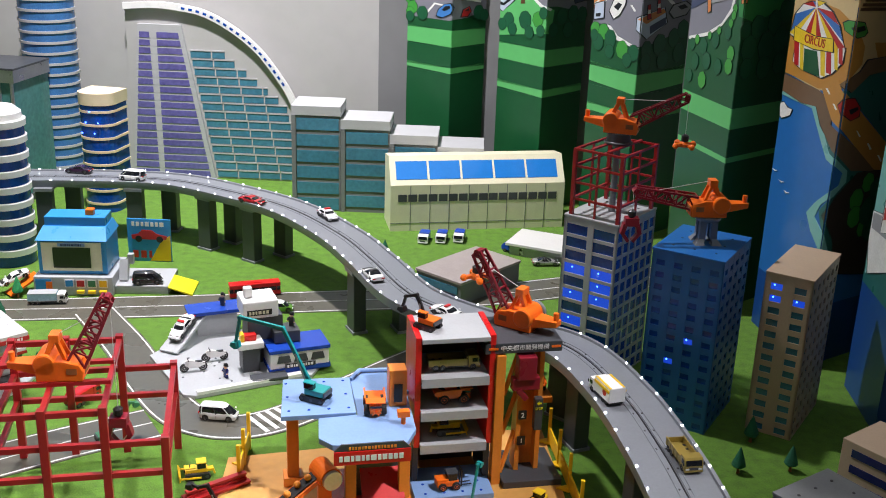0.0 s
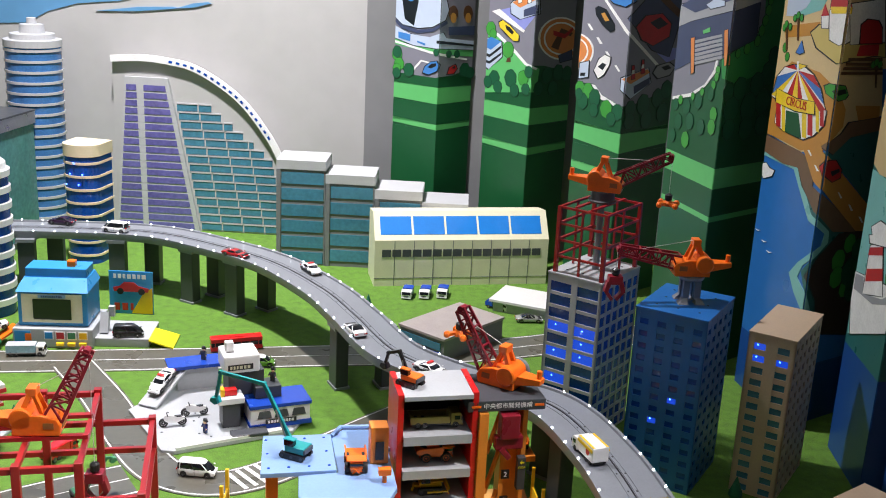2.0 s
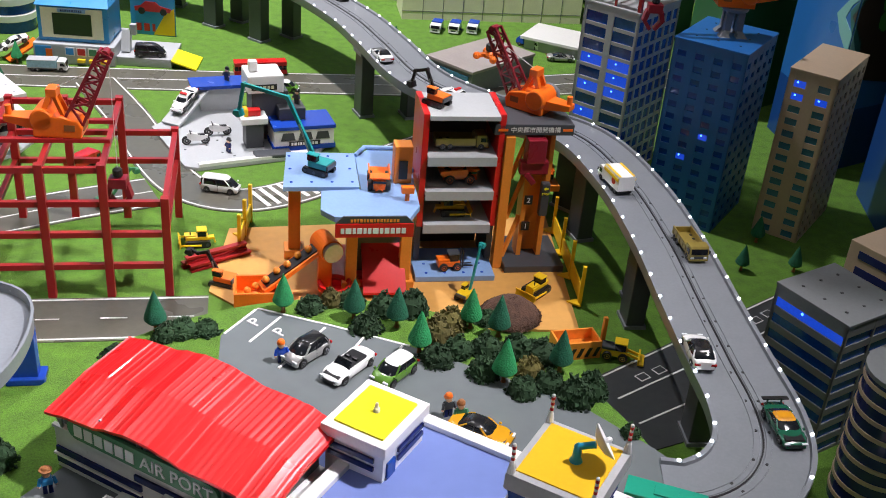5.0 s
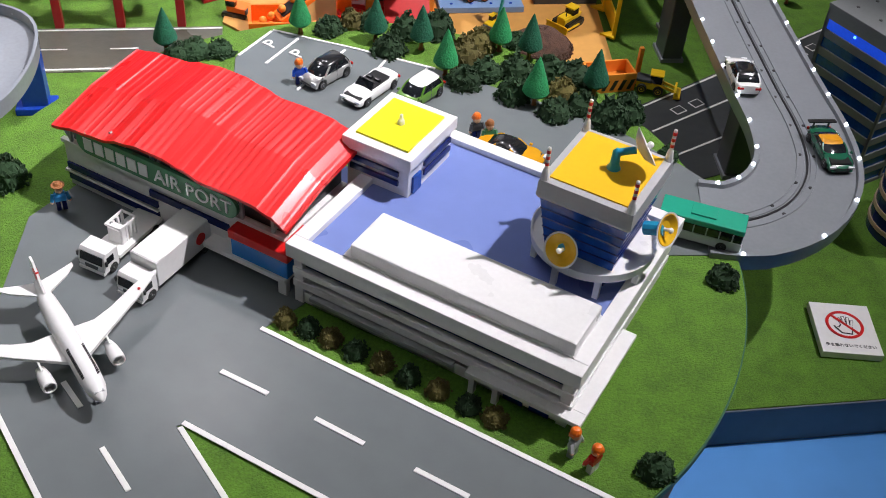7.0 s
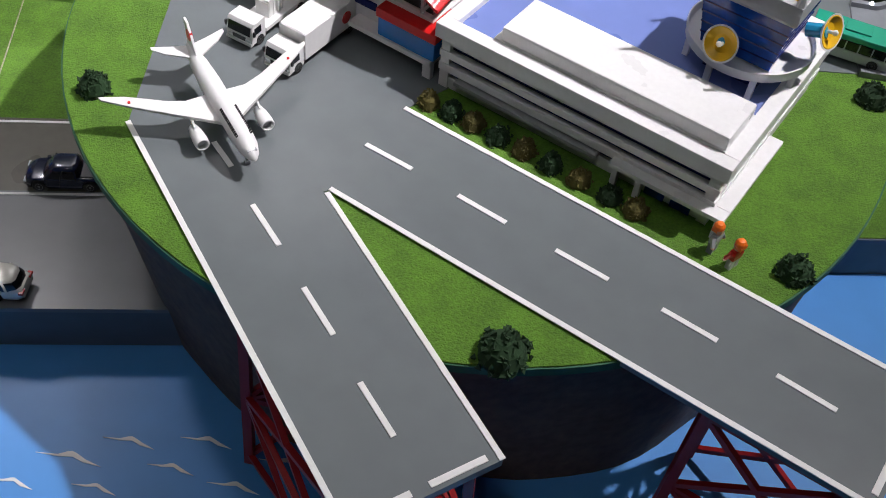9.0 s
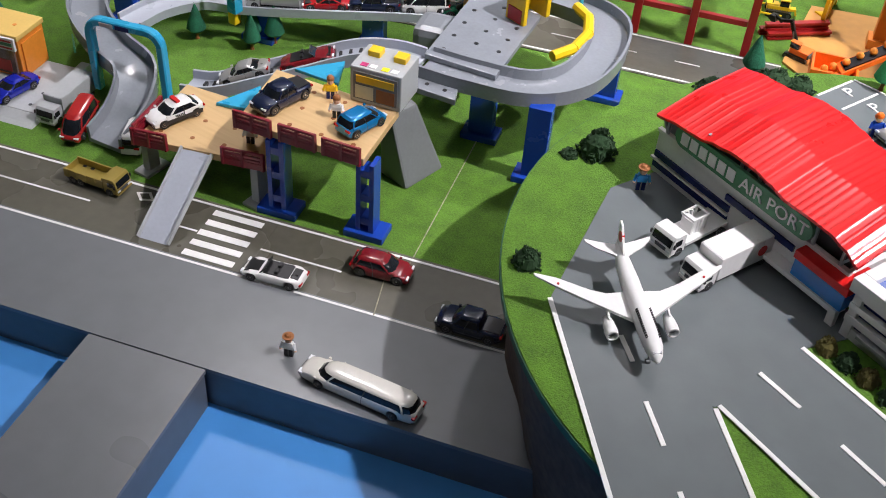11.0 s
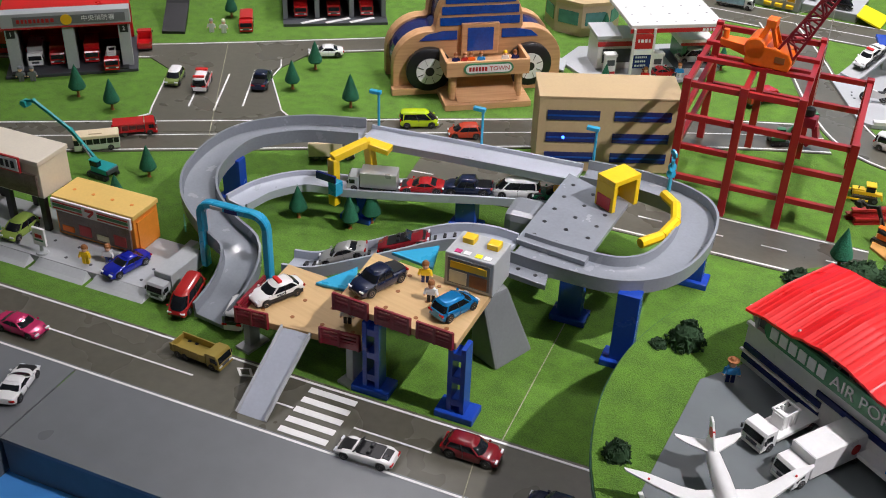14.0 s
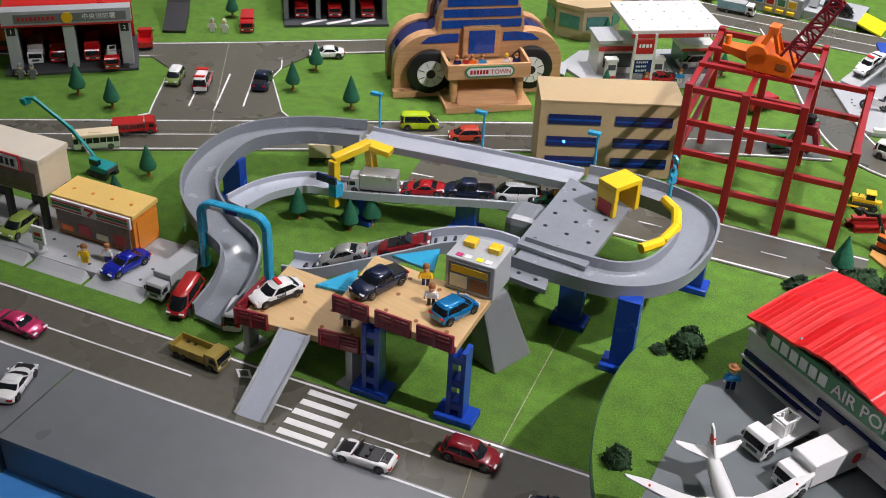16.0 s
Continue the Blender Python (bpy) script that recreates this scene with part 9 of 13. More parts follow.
for i in range(9):
    for j in range(2):
        part("pad_hole", Geo().cyl((-0.27 + i * 0.045, -0.03 + j * 0.03, 0.0098), (-0.27 + i * 0.045, -0.03 + j * 0.03, 0.0106), 0.0026, n=8), DARKGREY, pad)
part("side_clip", Geo().box(0.105, 0.120, 0.045, 0.075, 0.0102, 0.024), LIGHTGREY, pad, bevel=0.002)
sv = thing("convenience_store", -1.345, 0.607, 0.0102, 14.5, "orange toy shop container with yellow roof and striped sign", "toy shop")
part("shell", Geo().box(0, 0.145, 0.004, 0.062, 0, 0.060), AMBER, sv, "orange container shell", bevel=0.0015)
part("roof", Geo().box(-0.002, 0.147, 0.002, 0.064, 0.0602, 0.068), mat("honey_roof", (0.80, 0.54, 0.16), 0.4, vary=0.04), sv, "honey yellow roof", bevel=0.0015)
part("shop_window", Geo().box(0.006, 0.138, 0.0005, 0.0038, 0.006, 0.046), DISPLAYGREY, sv, "smoked clear shop front")
for i in range(4):
    part("shelf_box", Geo().box(0.012 + i * 0.032, 0.034 + i * 0.032, -0.0002, 0.0008, 0.010, 0.020 + 0.008 * (i % 2)), (ORANGE, P_RED, CREAM, P_RED)[i], sv)
part("end_panel", Geo().box(0.1452, 0.1475, 0.010, 0.056, 0.006, 0.054), AMBER, sv, bevel=0.001)
fs = part("fascia", Geo().box(0.0, 0.145, -0.0035, 0.0004, 0.047, 0.066), WHITE, sv, "white fascia with stripes", bevel=0.0005)
for z, mt in ((0.050, P_RED), (0.0545, GREENPAINT), (0.0605, P_RED)):
    for a0, a1 in ((0.004, 0.058), (0.086, 0.141)):
        part("fascia_stripe", Geo().box(a0, a1, -0.0042, -0.0034, z, z + (0.0045 if mt is GREENPAINT else 0.0022)), mt, fs)
part("fascia_emblem", Geo().box(0.064, 0.080, -0.0042, -0.0034, 0.0585, 0.063).bar((0.078, -0.0038, 0.059), (0.069, -0.0038, 0.050), 0.0008, 0.004), P_RED, fs)
for i in range(4):
    part("roof_hole", Geo().cyl((0.02 + i * 0.035, 0.03, 0.0678), (0.02 + i * 0.035, 0.03, 0.0686), 0.003, n=8), AMBER, sv)
ss = thing("upper_shop", -1.500, 0.560, 0.0102, 14.5, "cream toy shop container raised on dark posts", "toy shop")
part("shell", Geo().box(0, 0.150, 0.004, 0.068, 0.060, 0.116), mat("cream_container", (0.74, 0.66, 0.52), 0.45, vary=0.04), ss, bevel=0.0015)
part("roof", Geo().box(-0.002, 0.152, 0.002, 0.070, 0.1162, 0.124), mat("pale_cream_roof", (0.80, 0.73, 0.60), 0.45, vary=0.03), ss, bevel=0.0015)
part("shop_window", Geo().box(0.006, 0.144, 0.0005, 0.0038, 0.064, 0.100), DISPLAYGREY, ss)
fs = part("fascia", Geo().box(0.004, 0.120, -0.003, 0.0004, 0.100, 0.126), P_RED, ss)
part("fascia_white", Geo().box(0.040, 0.118, -0.0036, -0.0030, 0.103, 0.124), WHITE, fs)
bars(fs, 0.066, front(0.079, -0.0037, 0.1135), BLACK, 0.012, seed=12)
for a in (0.008, 0.075, 0.142):
    for b in (0.010, 0.062):
        part("post", Geo().cbox(a, b, 0, 0.010, 0.008, 0.0598), BLACK, ss)
sgp = thing("shop_sign", -1.318, 0.560, 0.0102, 14.5, "small white shop sign on a round foot", "sign")
part("foot", Geo().lathe([(0.010, 0), (0.009, 0.003), (0.003, 0.004), (0.0026, 0.014)], 14), LIGHTGREY, sgp)
part("panel", Geo().cbox(0, 0, 0.0141, 0.022, 0.004, 0.030), WHITE, sgp, bevel=0.0006)
part("panel_mark", Geo().box(-0.006, 0.006, -0.0026, -0.0018, 0.028, 0.034), P_RED, sgp)
part("panel_mark", Geo().box(-0.008, 0.008, -0.0026, -0.0018, 0.022, 0.025), GREENPAINT, sgp)
car("sedan", -1.190, 0.614, 0.0102, 270, paint("royal_blue", (0.01, 0.02, 0.36), 0.2), "royal blue toy saloon on the forecourt")
car("hatch", -1.390, 0.572, 0.0102, 285, paint("apple_green", (0.30, 0.42, 0.08)), "apple green toy compact car under the shop")
figure(-1.246, 0.585, 0.0102, -60, YELLOW, YELLOW, TRUNK, "small play figure in a yellow dress")
figure(-1.222, 0.608, 0.0102, -60, WHITE, NAVY, TRUNK, "small play figure in a pale jacket")
figure(-1.410, 0.545, 0.0102, -60, GREENPAINT, GREENPAINT, LIGHTGREY, "small play figure in green beside the car")
digger(-1.455, 0.775, 0, 190, TEAL, TEAL, ((0, 0), (0.055, 0.050), (0.13, 0.085), (0.15, 0.08)), "teal toy long-boom excavator behind the shop", s=1.1)

# ---- wooden car-shaped town hall ----
th = thing("wooden_car_house", -1.185, 1.485, 0, 49, "beech wood house shaped like a car with black wheels", "toy house")
wx = Matrix.Rotation(radians(90), 4, "X")


def car_outline(k=1.0):
    pts = [(-0.172 * k, 0.0)]
    pts += [(-0.100 + 0.072 * k * math.cos(a), 0.052 + 0.072 * k * math.sin(a)) for a in [math.radians(d) for d in range(180, 75, -12)]]
    pts += [(0.0 + 0.088 * math.cos(a) * k, 0.128 + 0.105 * k * math.sin(a)) for a in [math.radians(d) for d in range(180, -1, -12)]]
    pts += [(0.100 + 0.072 * k * math.cos(a), 0.052 + 0.072 * k * math.sin(a)) for a in [math.radians(d) for d in range(105, -1, -12)]]
    return pts + [(0.172 * k, 0.0)]


part("front_body", Geo().prism(car_outline(), -0.030, 0.0, wx), WOODTAN, th, "beech wood front in a car's outline", bevel=0.002)
part("middle_body", Geo().prism(car_outline(0.93), -0.085, -0.0302, wx), NAVY, th, "dark hollow middle")
part("back_body", Geo().prism(car_outline(), -0.115, -0.0852, wx), WOODTAN, th, bevel=0.002)
for i in range(4):
    zc = 0.135 + i * 0.022
    hw = 0.080 * math.sqrt(max(0.05, 1 - ((zc - 0.128) / 0.105) ** 2))
    part("dome_window", Geo().box(-hw, hw, zc, zc + 0.016, 0.0004, 0.0022, wx), BLUEGLASS, th, "blue slatted window")
for s in (-1, 1):
    part("side_window", Geo().prism([(s * 0.045, 0.106), (s * 0.120, 0.106), (s * 0.105, 0.118), (s * 0.075, 0.124), (s * 0.045, 0.124)], 0.0004, 0.0022, wx), BLUEGLASS, th)
    wl = part("wheel", Geo().lathe([(0.0005, 0.0), (0.043, 0.0), (0.046, 0.004), (0.046, 0.014), (0.040, 0.018), (0.0005, 0.018)], 32, m=Matrix.Translation((s * 0.102, -0.002, 0.050)) @ wx), BLACK, th, "large black wheel", smooth=True)
    part("wheel_hub", Geo().lathe([(0.0005, 0.0182), (0.027, 0.0182), (0.027, 0.0205), (0.0005, 0.0205)], 28, m=Matrix.Translation((s * 0.102, -0.002, 0.050)) @ wx), WHITE, wl)
    for k in range(8):
        a = math.radians(k * 45 + 22)
        part("hub_slot", Geo().bar((s * 0.102 + 0.014 * math.cos(a), -0.0226, 0.050 + 0.014 * math.sin(a)), (s * 0.102 + 0.026 * math.cos(a), -0.0226, 0.050 + 0.026 * math.sin(a)), 0.0035, 0.0006), BLACK, wl)
    part("hub_centre", Geo().lathe([(0.0005, 0.0206), (0.009, 0.0206), (0.009, 0.022), (0.0005, 0.022)], 16, m=Matrix.Translation((s * 0.102, -0.002, 0.050)) @ wx), BLACK, wl)
part("door_frame", Geo().box(-0.038, 0.038, -0.010, -0.0004, 0.075, 0.140), WOODTAN, th, bevel=0.003)
part("door_glass", Geo().box(-0.026, 0.026, -0.0115, -0.0102, 0.085, 0.132), BLUEGLASS, th)
part("balcony_floor", Geo().box(-0.078, 0.078, -0.080, -0.0104, 0.068, 0.074), WOODTAN, th)
part("balcony_front", Geo().box(-0.082, 0.082, -0.086, -0.0802, 0.064, 0.094), WOODTAN, th, bevel=0.001)
for s in (-1, 1):
    part("balcony_side", Geo().box(s * 0.080 - 0.003, s * 0.080 + 0.003, -0.080, -0.0104, 0.064, 0.094), WOODTAN, th)
    part("balcony_post", Geo().cyl((s * 0.066, -0.068, 0.012), (s * 0.066, -0.068, 0.068), 0.008, n=14), WOODTAN, th)
part("porch_floor", Geo().box(-0.086, 0.086, -0.100, -0.0004, 0.0, 0.012), WOODTAN, th, bevel=0.001)
part("porch_ramp", Geo().loft([[(-0.060, y_, 0.0121), (0.060, y_, 0.0121), (0.060, y_, z_), (-0.060, y_, z_)] for y_, z_ in ((-0.092, 0.0135), (-0.012, 0.050))]), WOODTAN, th)
part("plinth", Geo().box(-0.176, 0.176, -0.018, -0.0005, 0, 0.014), WOODTAN, th, bevel=0.001)
sg = part("sign", Geo().prism([(0.038 * s_ + 0.011 * math.cos(t_), 0.080 + 0.011 * math.sin(t_)) for s_, t_ in [(1, math.radians(d)) for d in range(-90, 91, 18)] + [(-1, math.radians(d)) for d in range(90, 271, 18)]], 0.0864, 0.0885, wx), GREENPAINT, th, "green-bordered white sign")
part("sign_face", Geo().prism([(0.037 * s_ + 0.008 * math.cos(t_), 0.080 + 0.008 * math.sin(t_)) for s_, t_ in [(1, math.radians(d)) for d in range(-90, 91, 18)] + [(-1, math.radians(d)) for d in range(90, 271, 18)]], 0.0882, 0.0892, wx), WHITE, sg)
for i in range(6):
    part("writing_bar", Geo().box(-0.039 + i * 0.0062, -0.0345 + i * 0.0062, 0.0758, 0.0842, 0.0892, 0.0897, wx), P_RED, sg)
text("sign_lettering", "TOWN", 0.0125, P_RED, sg, front(0.021, -0.0894, 0.0798))
figs = (((-0.058, NAVY, TRUNK), (-0.040, P_RED, TRUNK), (-0.028, ORANGE, TRUNK), (-0.008, SKYBLUE, TRUNK), (0.040, WHITE, YELLOW), (0.060, NAVY, TRUNK)))
c49, s49 = math.cos(radians(49)), math.sin(radians(49))
for a, sh, hr in figs:
    figure(-1.185 + c49 * a + s49 * 0.055, 1.485 + s49 * a - c49 * 0.055, 0.0742, -41, sh, sh, hr, "small play figure standing on the wooden balcony", s=0.85)


# ---- filling station ----
gs = thing("filling_station", -0.985, 1.760, 0, 46, "white and orange-red toy filling station with a flat canopy", "toy filling station")
part("pad", Geo().prism([(-0.11, -0.02), (-0.07, -0.075), (0.13, -0.055), (0.20, 0.0), (0.18, 0.13), (-0.08, 0.13), (-0.14, 0.06)], 0, 0.007), LIGHTGREY, gs, "light grey forecourt plate", bevel=0.001)
part("side_flap", Geo().loft([[(-0.185, 0.03, 0.012), (-0.145, 0.0, 0.006), (-0.125, 0.05, 0.006), (-0.160, 0.085, 0.012)], [(-0.185, 0.03, 0.015), (-0.145, 0.0, 0.009), (-0.125, 0.05, 0.009), (-0.160, 0.085, 0.015)]]), LIGHTGREY, gs)
cn = part("canopy", Geo().box(-0.030, 0.165, -0.055, 0.110, 0.118, 0.126), OFFWHITE, gs, "off-white canopy roof", bevel=0.001)
part("canopy_fascia", Geo().box(-0.031, 0.166, -0.0565, -0.0552, 0.110, 0.1185), P_RED, cn, "orange-red fascia")
part("canopy_fascia_side", Geo().box(0.1652, 0.1665, -0.055, 0.110, 0.110, 0.1185), P_RED, cn)
bars(cn, 0.036, front(0.138, -0.0566, 0.1142), WHITE, 0.006, seed=20)
for i in range(5):
    for j in range(4):
        part("canopy_hole", Geo().cbox(-0.012 + i * 0.04, -0.038 + j * 0.042, 0.1257, 0.004, 0.002, 0.0009), GREY, cn)
for a in (-0.022, 0.020):
    part("sign_pole", Geo().cbox(a, -0.0575, 0.007, 0.005, 0.005, 0.112), OFFWHITE, gs)
sp = part("sign_panel", Geo().box(-0.0195, 0.0175, -0.060, -0.055, 0.078, 0.108), P_RED, gs, "red sign panel")
bars(sp, 0.026, front(-0.001, -0.0601, 0.095), WHITE, 0.007, seed=21)
pp = part("price_panel", Geo().box(-0.0195, 0.0175, -0.060, -0.055, 0.036, 0.064), NAVY, gs, "dark price panel")
for i in range(3):
    bars(pp, 0.024, front(-0.003, -0.0601, 0.042 + i * 0.009), SILVERGREY, 0.004, seed=22 + i)
part("middle_panel", Geo().box(-0.0195, 0.0175, -0.060, -0.055, 0.065, 0.077), WHITE, gs)
kio = part("kiosk", Geo().box(-0.075, 0.045, 0.005, 0.075, 0.007, 0.075), OFFWHITE, gs, "off-white kiosk", bevel=0.001)
part("kiosk_roof", Geo().box(-0.080, -0.028, 0.0, 0.078, 0.0752, 0.082), LIGHTGREY, kio)
part("kiosk_band", Geo().box(-0.076, 0.046, 0.0032, 0.0048, 0.058, 0.068), P_RED, kio)
part("kiosk_door", Geo().box(0.012, 0.034, 0.0032, 0.0048, 0.007, 0.052), DARKGREY, kio)
part("kiosk_window", Geo().box(-0.064, -0.004, 0.0032, 0.0048, 0.022, 0.052), DARKGREY, kio)
for a in (-0.055, 0.045):
    pu = part("fuel_pump", Geo().cbox(a, -0.022, 0.007, 0.022, 0.016, 0.042), OFFWHITE, gs, bevel=0.001)
    part("pump_display", Geo().box(a - 0.008, a + 0.008, -0.0308, -0.0299, 0.030, 0.042), DARKGREY, pu)
    part("pump_stripe", Geo().box(a - 0.010, a + 0.010, -0.0308, -0.0299, 0.012, 0.017), P_RED, pu)
    part("pump_top", Geo().cbox(a, -0.022, 0.0492, 0.026, 0.019, 0.005), OFFWHITE, pu)
wa = part("car_wash", Geo().box(0.115, 0.125, 0.02, 0.09, 0.007, 0.050).box(0.165, 0.175, 0.02, 0.09, 0.007, 0.050), GREENPAINT, gs, "green car wash walls")
part("wash_roof", Geo().box(0.108, 0.182, 0.012, 0.095, 0.0502, 0.064), OFFWHITE, wa, bevel=0.001)
part("wash_band", Geo().box(0.107, 0.183, 0.0105, 0.0118, 0.051, 0.057), P_RED, wa)
part("wash_floor", Geo().box(0.095, 0.190, -0.005, 0.10, 0.0072, 0.0085), DARKGREY, gs)


def gsw(a, b):
    c, s = math.cos(radians(46)), math.sin(radians(46))
    return (-0.985 + c * a - s * b, 1.760 + s * a + c * b)


car("sports", *gsw(0.055, -0.035), 0.0072, 52, CARRED, "red toy sports car at the fuel pump")
car("van", *gsw(0.145, 0.03), 0.0086, 226, SILVER, "silver toy minivan in the car wash")
figure(*gsw(0.010, -0.062), 0.0072, -60, RED, BLUE, TRUNK, "small play figure in red overalls at the pumps")
figure(*gsw(0.088, -0.048), 0.0072, -60, SKYBLUE, OFFWHITE, TRUNK, "small play figure in a blue shirt beside the car")
hx = thing("tan_clinic", -1.21, 1.93, 0, 30, "tan many-sided toy building with green windows", "building")
part("wall", Geo().lathe([(0.085, 0), (0.085, 0.07)], 8), TAN, hx)
part("roof", Geo().lathe([(0.088, 0.0702), (0.088, 0.078), (0.001, 0.08)], 8), BEIGE, hx)
for k in range(8):
    part("window", Geo().box(-0.024, 0.024, -0.0012, 0.0012, 0.025, 0.055, pose(0, 0, 0, 0, 0, 22.5 + 45 * k) @ pose(0, -0.0790, 0)), GREENGLASS, hx)

# ---- fire stations ----
fs1 = thing("fire_station", -1.920, 0.912, 0, 51, "grey toy fire station with two open bays", "toy fire station")
part("floor_plate", Geo().box(-0.01, 0.245, -0.02, 0.16, 0, 0.006), DARKGREY, fs1, bevel=0.001)
for a in (0.0, 0.108, 0.215):
    part("pillar", Geo().box(a, a + 0.022, 0.0, 0.020, 0.006, 0.100), LIGHTGREY, fs1, "grey bay pillar", bevel=0.001)
    part("side_wall", Geo().box(a + 0.004, a + 0.016, 0.0202, 0.15, 0.006, 0.095), GREY, fs1)
part("lintel", Geo().box(-0.004, 0.241, -0.004, 0.026, 0.0955, 0.128), LIGHTGREY, fs1, bevel=0.001)
part("lintel_band", Geo().box(-0.005, 0.242, -0.0052, -0.0040, 0.0965, 0.100), P_RED, fs1)
nb = part("name_board", Geo().box(0.020, 0.232, -0.0058, -0.0042, 0.104, 0.122), STONE, fs1, "dark grey name board")
text("name_lettering", "中央消防署", 0.013, WHITE, nb, front(0.180, -0.0060, 0.113))
bars(nb, 0.07, front(0.062, -0.0060, 0.113), P_RED, 0.008, seed=30)
part("emblem", Geo().lathe([(0.0005, 0.0058), (0.011, 0.0058), (0.011, 0.0072), (0.0005, 0.0072)], 12, m=Matrix.Translation((0.120, 0, 0.113)) @ Matrix.Rotation(radians(90), 4, "X")), GOLD, nb)
for a, ch in ((0.011, "1"), (0.226, "2")):
    bd = part("bay_number_board", Geo().box(a - 0.008, a + 0.008, -0.0012, -0.0002, 0.078, 0.094), BLACK, fs1)
    text("bay_number", ch, 0.012, WHITE, bd, front(a, -0.0014, 0.086))
part("back_wall", Geo().box(0.0, 0.237, 0.1502, 0.158, 0.006, 0.12), RED, fs1)
part("roof_deck", Geo().box(-0.004, 0.241, 0.0262, 0.16, 0.118, 0.128), RED, fs1)
for a in (0.02, 0.205):
    part("hazard_mat", Geo().box(a - 0.018, a + 0.022, -0.018, -0.001, 0.0062, 0.0085), BLACK, fs1)


def fsw(a, b, base=(-1.920, 0.912), yaw=51):
    c, s = math.cos(radians(yaw)), math.sin(radians(yaw))
    return (base[0] + c * a - s * b, base[1] + s * a + c * b)


lorry(*fsw(0.045, 0.06), 0.0062, -39, WHITE, "white toy rescue truck inside the fire station", "box", SILVER, length=0.08)
lorry(*fsw(0.088, 0.06), 0.0062, -39, FIRERED, "red toy fire engine inside the fire station", "box", FIRERED, length=0.08)
lorry(*fsw(0.155, 0.06), 0.0062, -39, FIRERED, "red toy ladder truck inside the fire station", "box", FIRERED, length=0.08)
lorry(*fsw(0.195, 0.012), 0.0062, -39, FIRERED, "red toy fire engine leaving its bay", "lift", WHITE, length=0.08)
figure(*fsw(0.02, -0.03), 0, -40, STONE, STONE, GREY, "small grey play figure before the fire station")
figure(*fsw(0.042, -0.032), 0, -40, STONE, STONE, GREY, "small dark grey play figure before the fire station")
lorry(-1.845, 1.185, 0.0, 140, FIRERED, "red toy fire engine with a hose reel on turf", "dump", FIRERED, length=0.075)
sl = thing("black_ramp", -1.870, 1.290, 0, 130, "glossy black toy ramp rising to the fire station", "ramp")
part("ramp", Geo().loft([[(x_, -0.025, z_), (x_, 0.025, z_), (x_, 0.025, z_ + 0.006), (x_, -0.025, z_ + 0.006)] for x_, z_ in ((-0.03, 0.0), (0.05, 0.035), (0.12, 0.09))]), BLACK, sl)
figure(-1.797, 1.33, 0, -50, OFFWHITE, OFFWHITE, LIGHTGREY, "small white play figure on the turf")
figure(-1.774, 1.345, 0, -50, OFFWHITE, OFFWHITE, CREAM, "small cream play figure on the turf")
lorry(-1.765, 1.405, 0, -45, FIRERED, "red toy fire truck parked on the turf", "garbage", FIRERED, length=0.085)
fs2 = thing("rescue_station", -1.715, 1.470, 0, 45, "dark toy rescue station with red engines and white arrows", "toy fire station")
part("floor_plate", Geo().box(0.0, 0.235, -0.02, 0.16, 0, 0.006), DARKGREY, fs2)
for a, b in ((0.02, 0.075), (0.075, 0.13), (0.13, 0.185)):
    part("floor_arrow", Geo().bar((a + 0.02, -0.016, 0.0065), (b + 0.02, 0.010, 0.0065), 0.010, 0.001), WHITE, fs2)
for a in (0.0, 0.072, 0.150, 0.223):
    part("bay_wall", Geo().box(a, a + 0.010, 0.015, 0.15, 0.006, 0.075), GREY, fs2)
part("yellow_rack", Geo().box(0.085, 0.145, 0.012, 0.03, 0.060, 0.085), YELLOW, fs2, bevel=0.001)
part("upper_floor", Geo().box(0.0, 0.235, 0.02, 0.16, 0.0752, 0.084), GREY, fs2)
part("back_wall", Geo().box(0.0, 0.235, 0.1502, 0.158, 0.006, 0.15), DARKGREY, fs2)
for a in (0.040, 0.115, 0.190):
    lorry(*fsw(a, 0.055, (-1.715, 1.470), 45), 0.0062, -45, FIRERED, "red toy fire engine in the rescue station", "carrier", FIRERED, length=0.075)
bus(-2.03, 0.975, 0.0, 40, FIRERED, FIRERED, "red toy rescue coach beside the fire station", length=0.11, height=0.05)

# ---- police station set ----
po = thing("police_base", -0.455, 1.985, 0, 25, "white and blue toy police station on a grey plate", "toy police station")


def pol(x, y):
    c, s = math.cos(radians(25)), math.sin(radians(25))
    dx, dy = x + 0.455, y - 1.985
    return (c * dx + s * dy, -s * dx + c * dy)


part("base_plate", Geo().prism([pol(*p) for p in ((-0.649, 2.007), (-0.526, 1.839), (-0.500, 1.838), (-0.290, 1.960), (-0.275, 2.035), (-0.34, 2.15), (-0.50, 2.17), (-0.592, 2.15))], 0, 0.008), LIGHTGREY, po, "light grey base plate with holes", bevel=0.001)
rnd = random.Random(9)
for i in range(14):
    x_, y_ = -0.585 + 0.155 * rnd.random(), 1.90 + 0.12 * rnd.random()
    a_, b_ = pol(x_, y_)
    part("plate_hole", Geo().cyl((a_, b_, 0.0078), (a_, b_, 0.0086), 0.0026, n=8), DARKGREY, po)
a0, b0 = pol(-0.365, 1.955)
part("ground_floor", Geo().box(a0 - 0.01, a0 + 0.115, b0 + 0.0, b0 + 0.075, 0.008, 0.052), WHITE, po, "white ground floor", bevel=0.001)
part("blue_sill", Geo().box(a0 - 0.012, a0 + 0.118, b0 - 0.003, b0 + 0.078, 0.0082, 0.018), BLUE, po, "blue plinth", bevel=0.001)
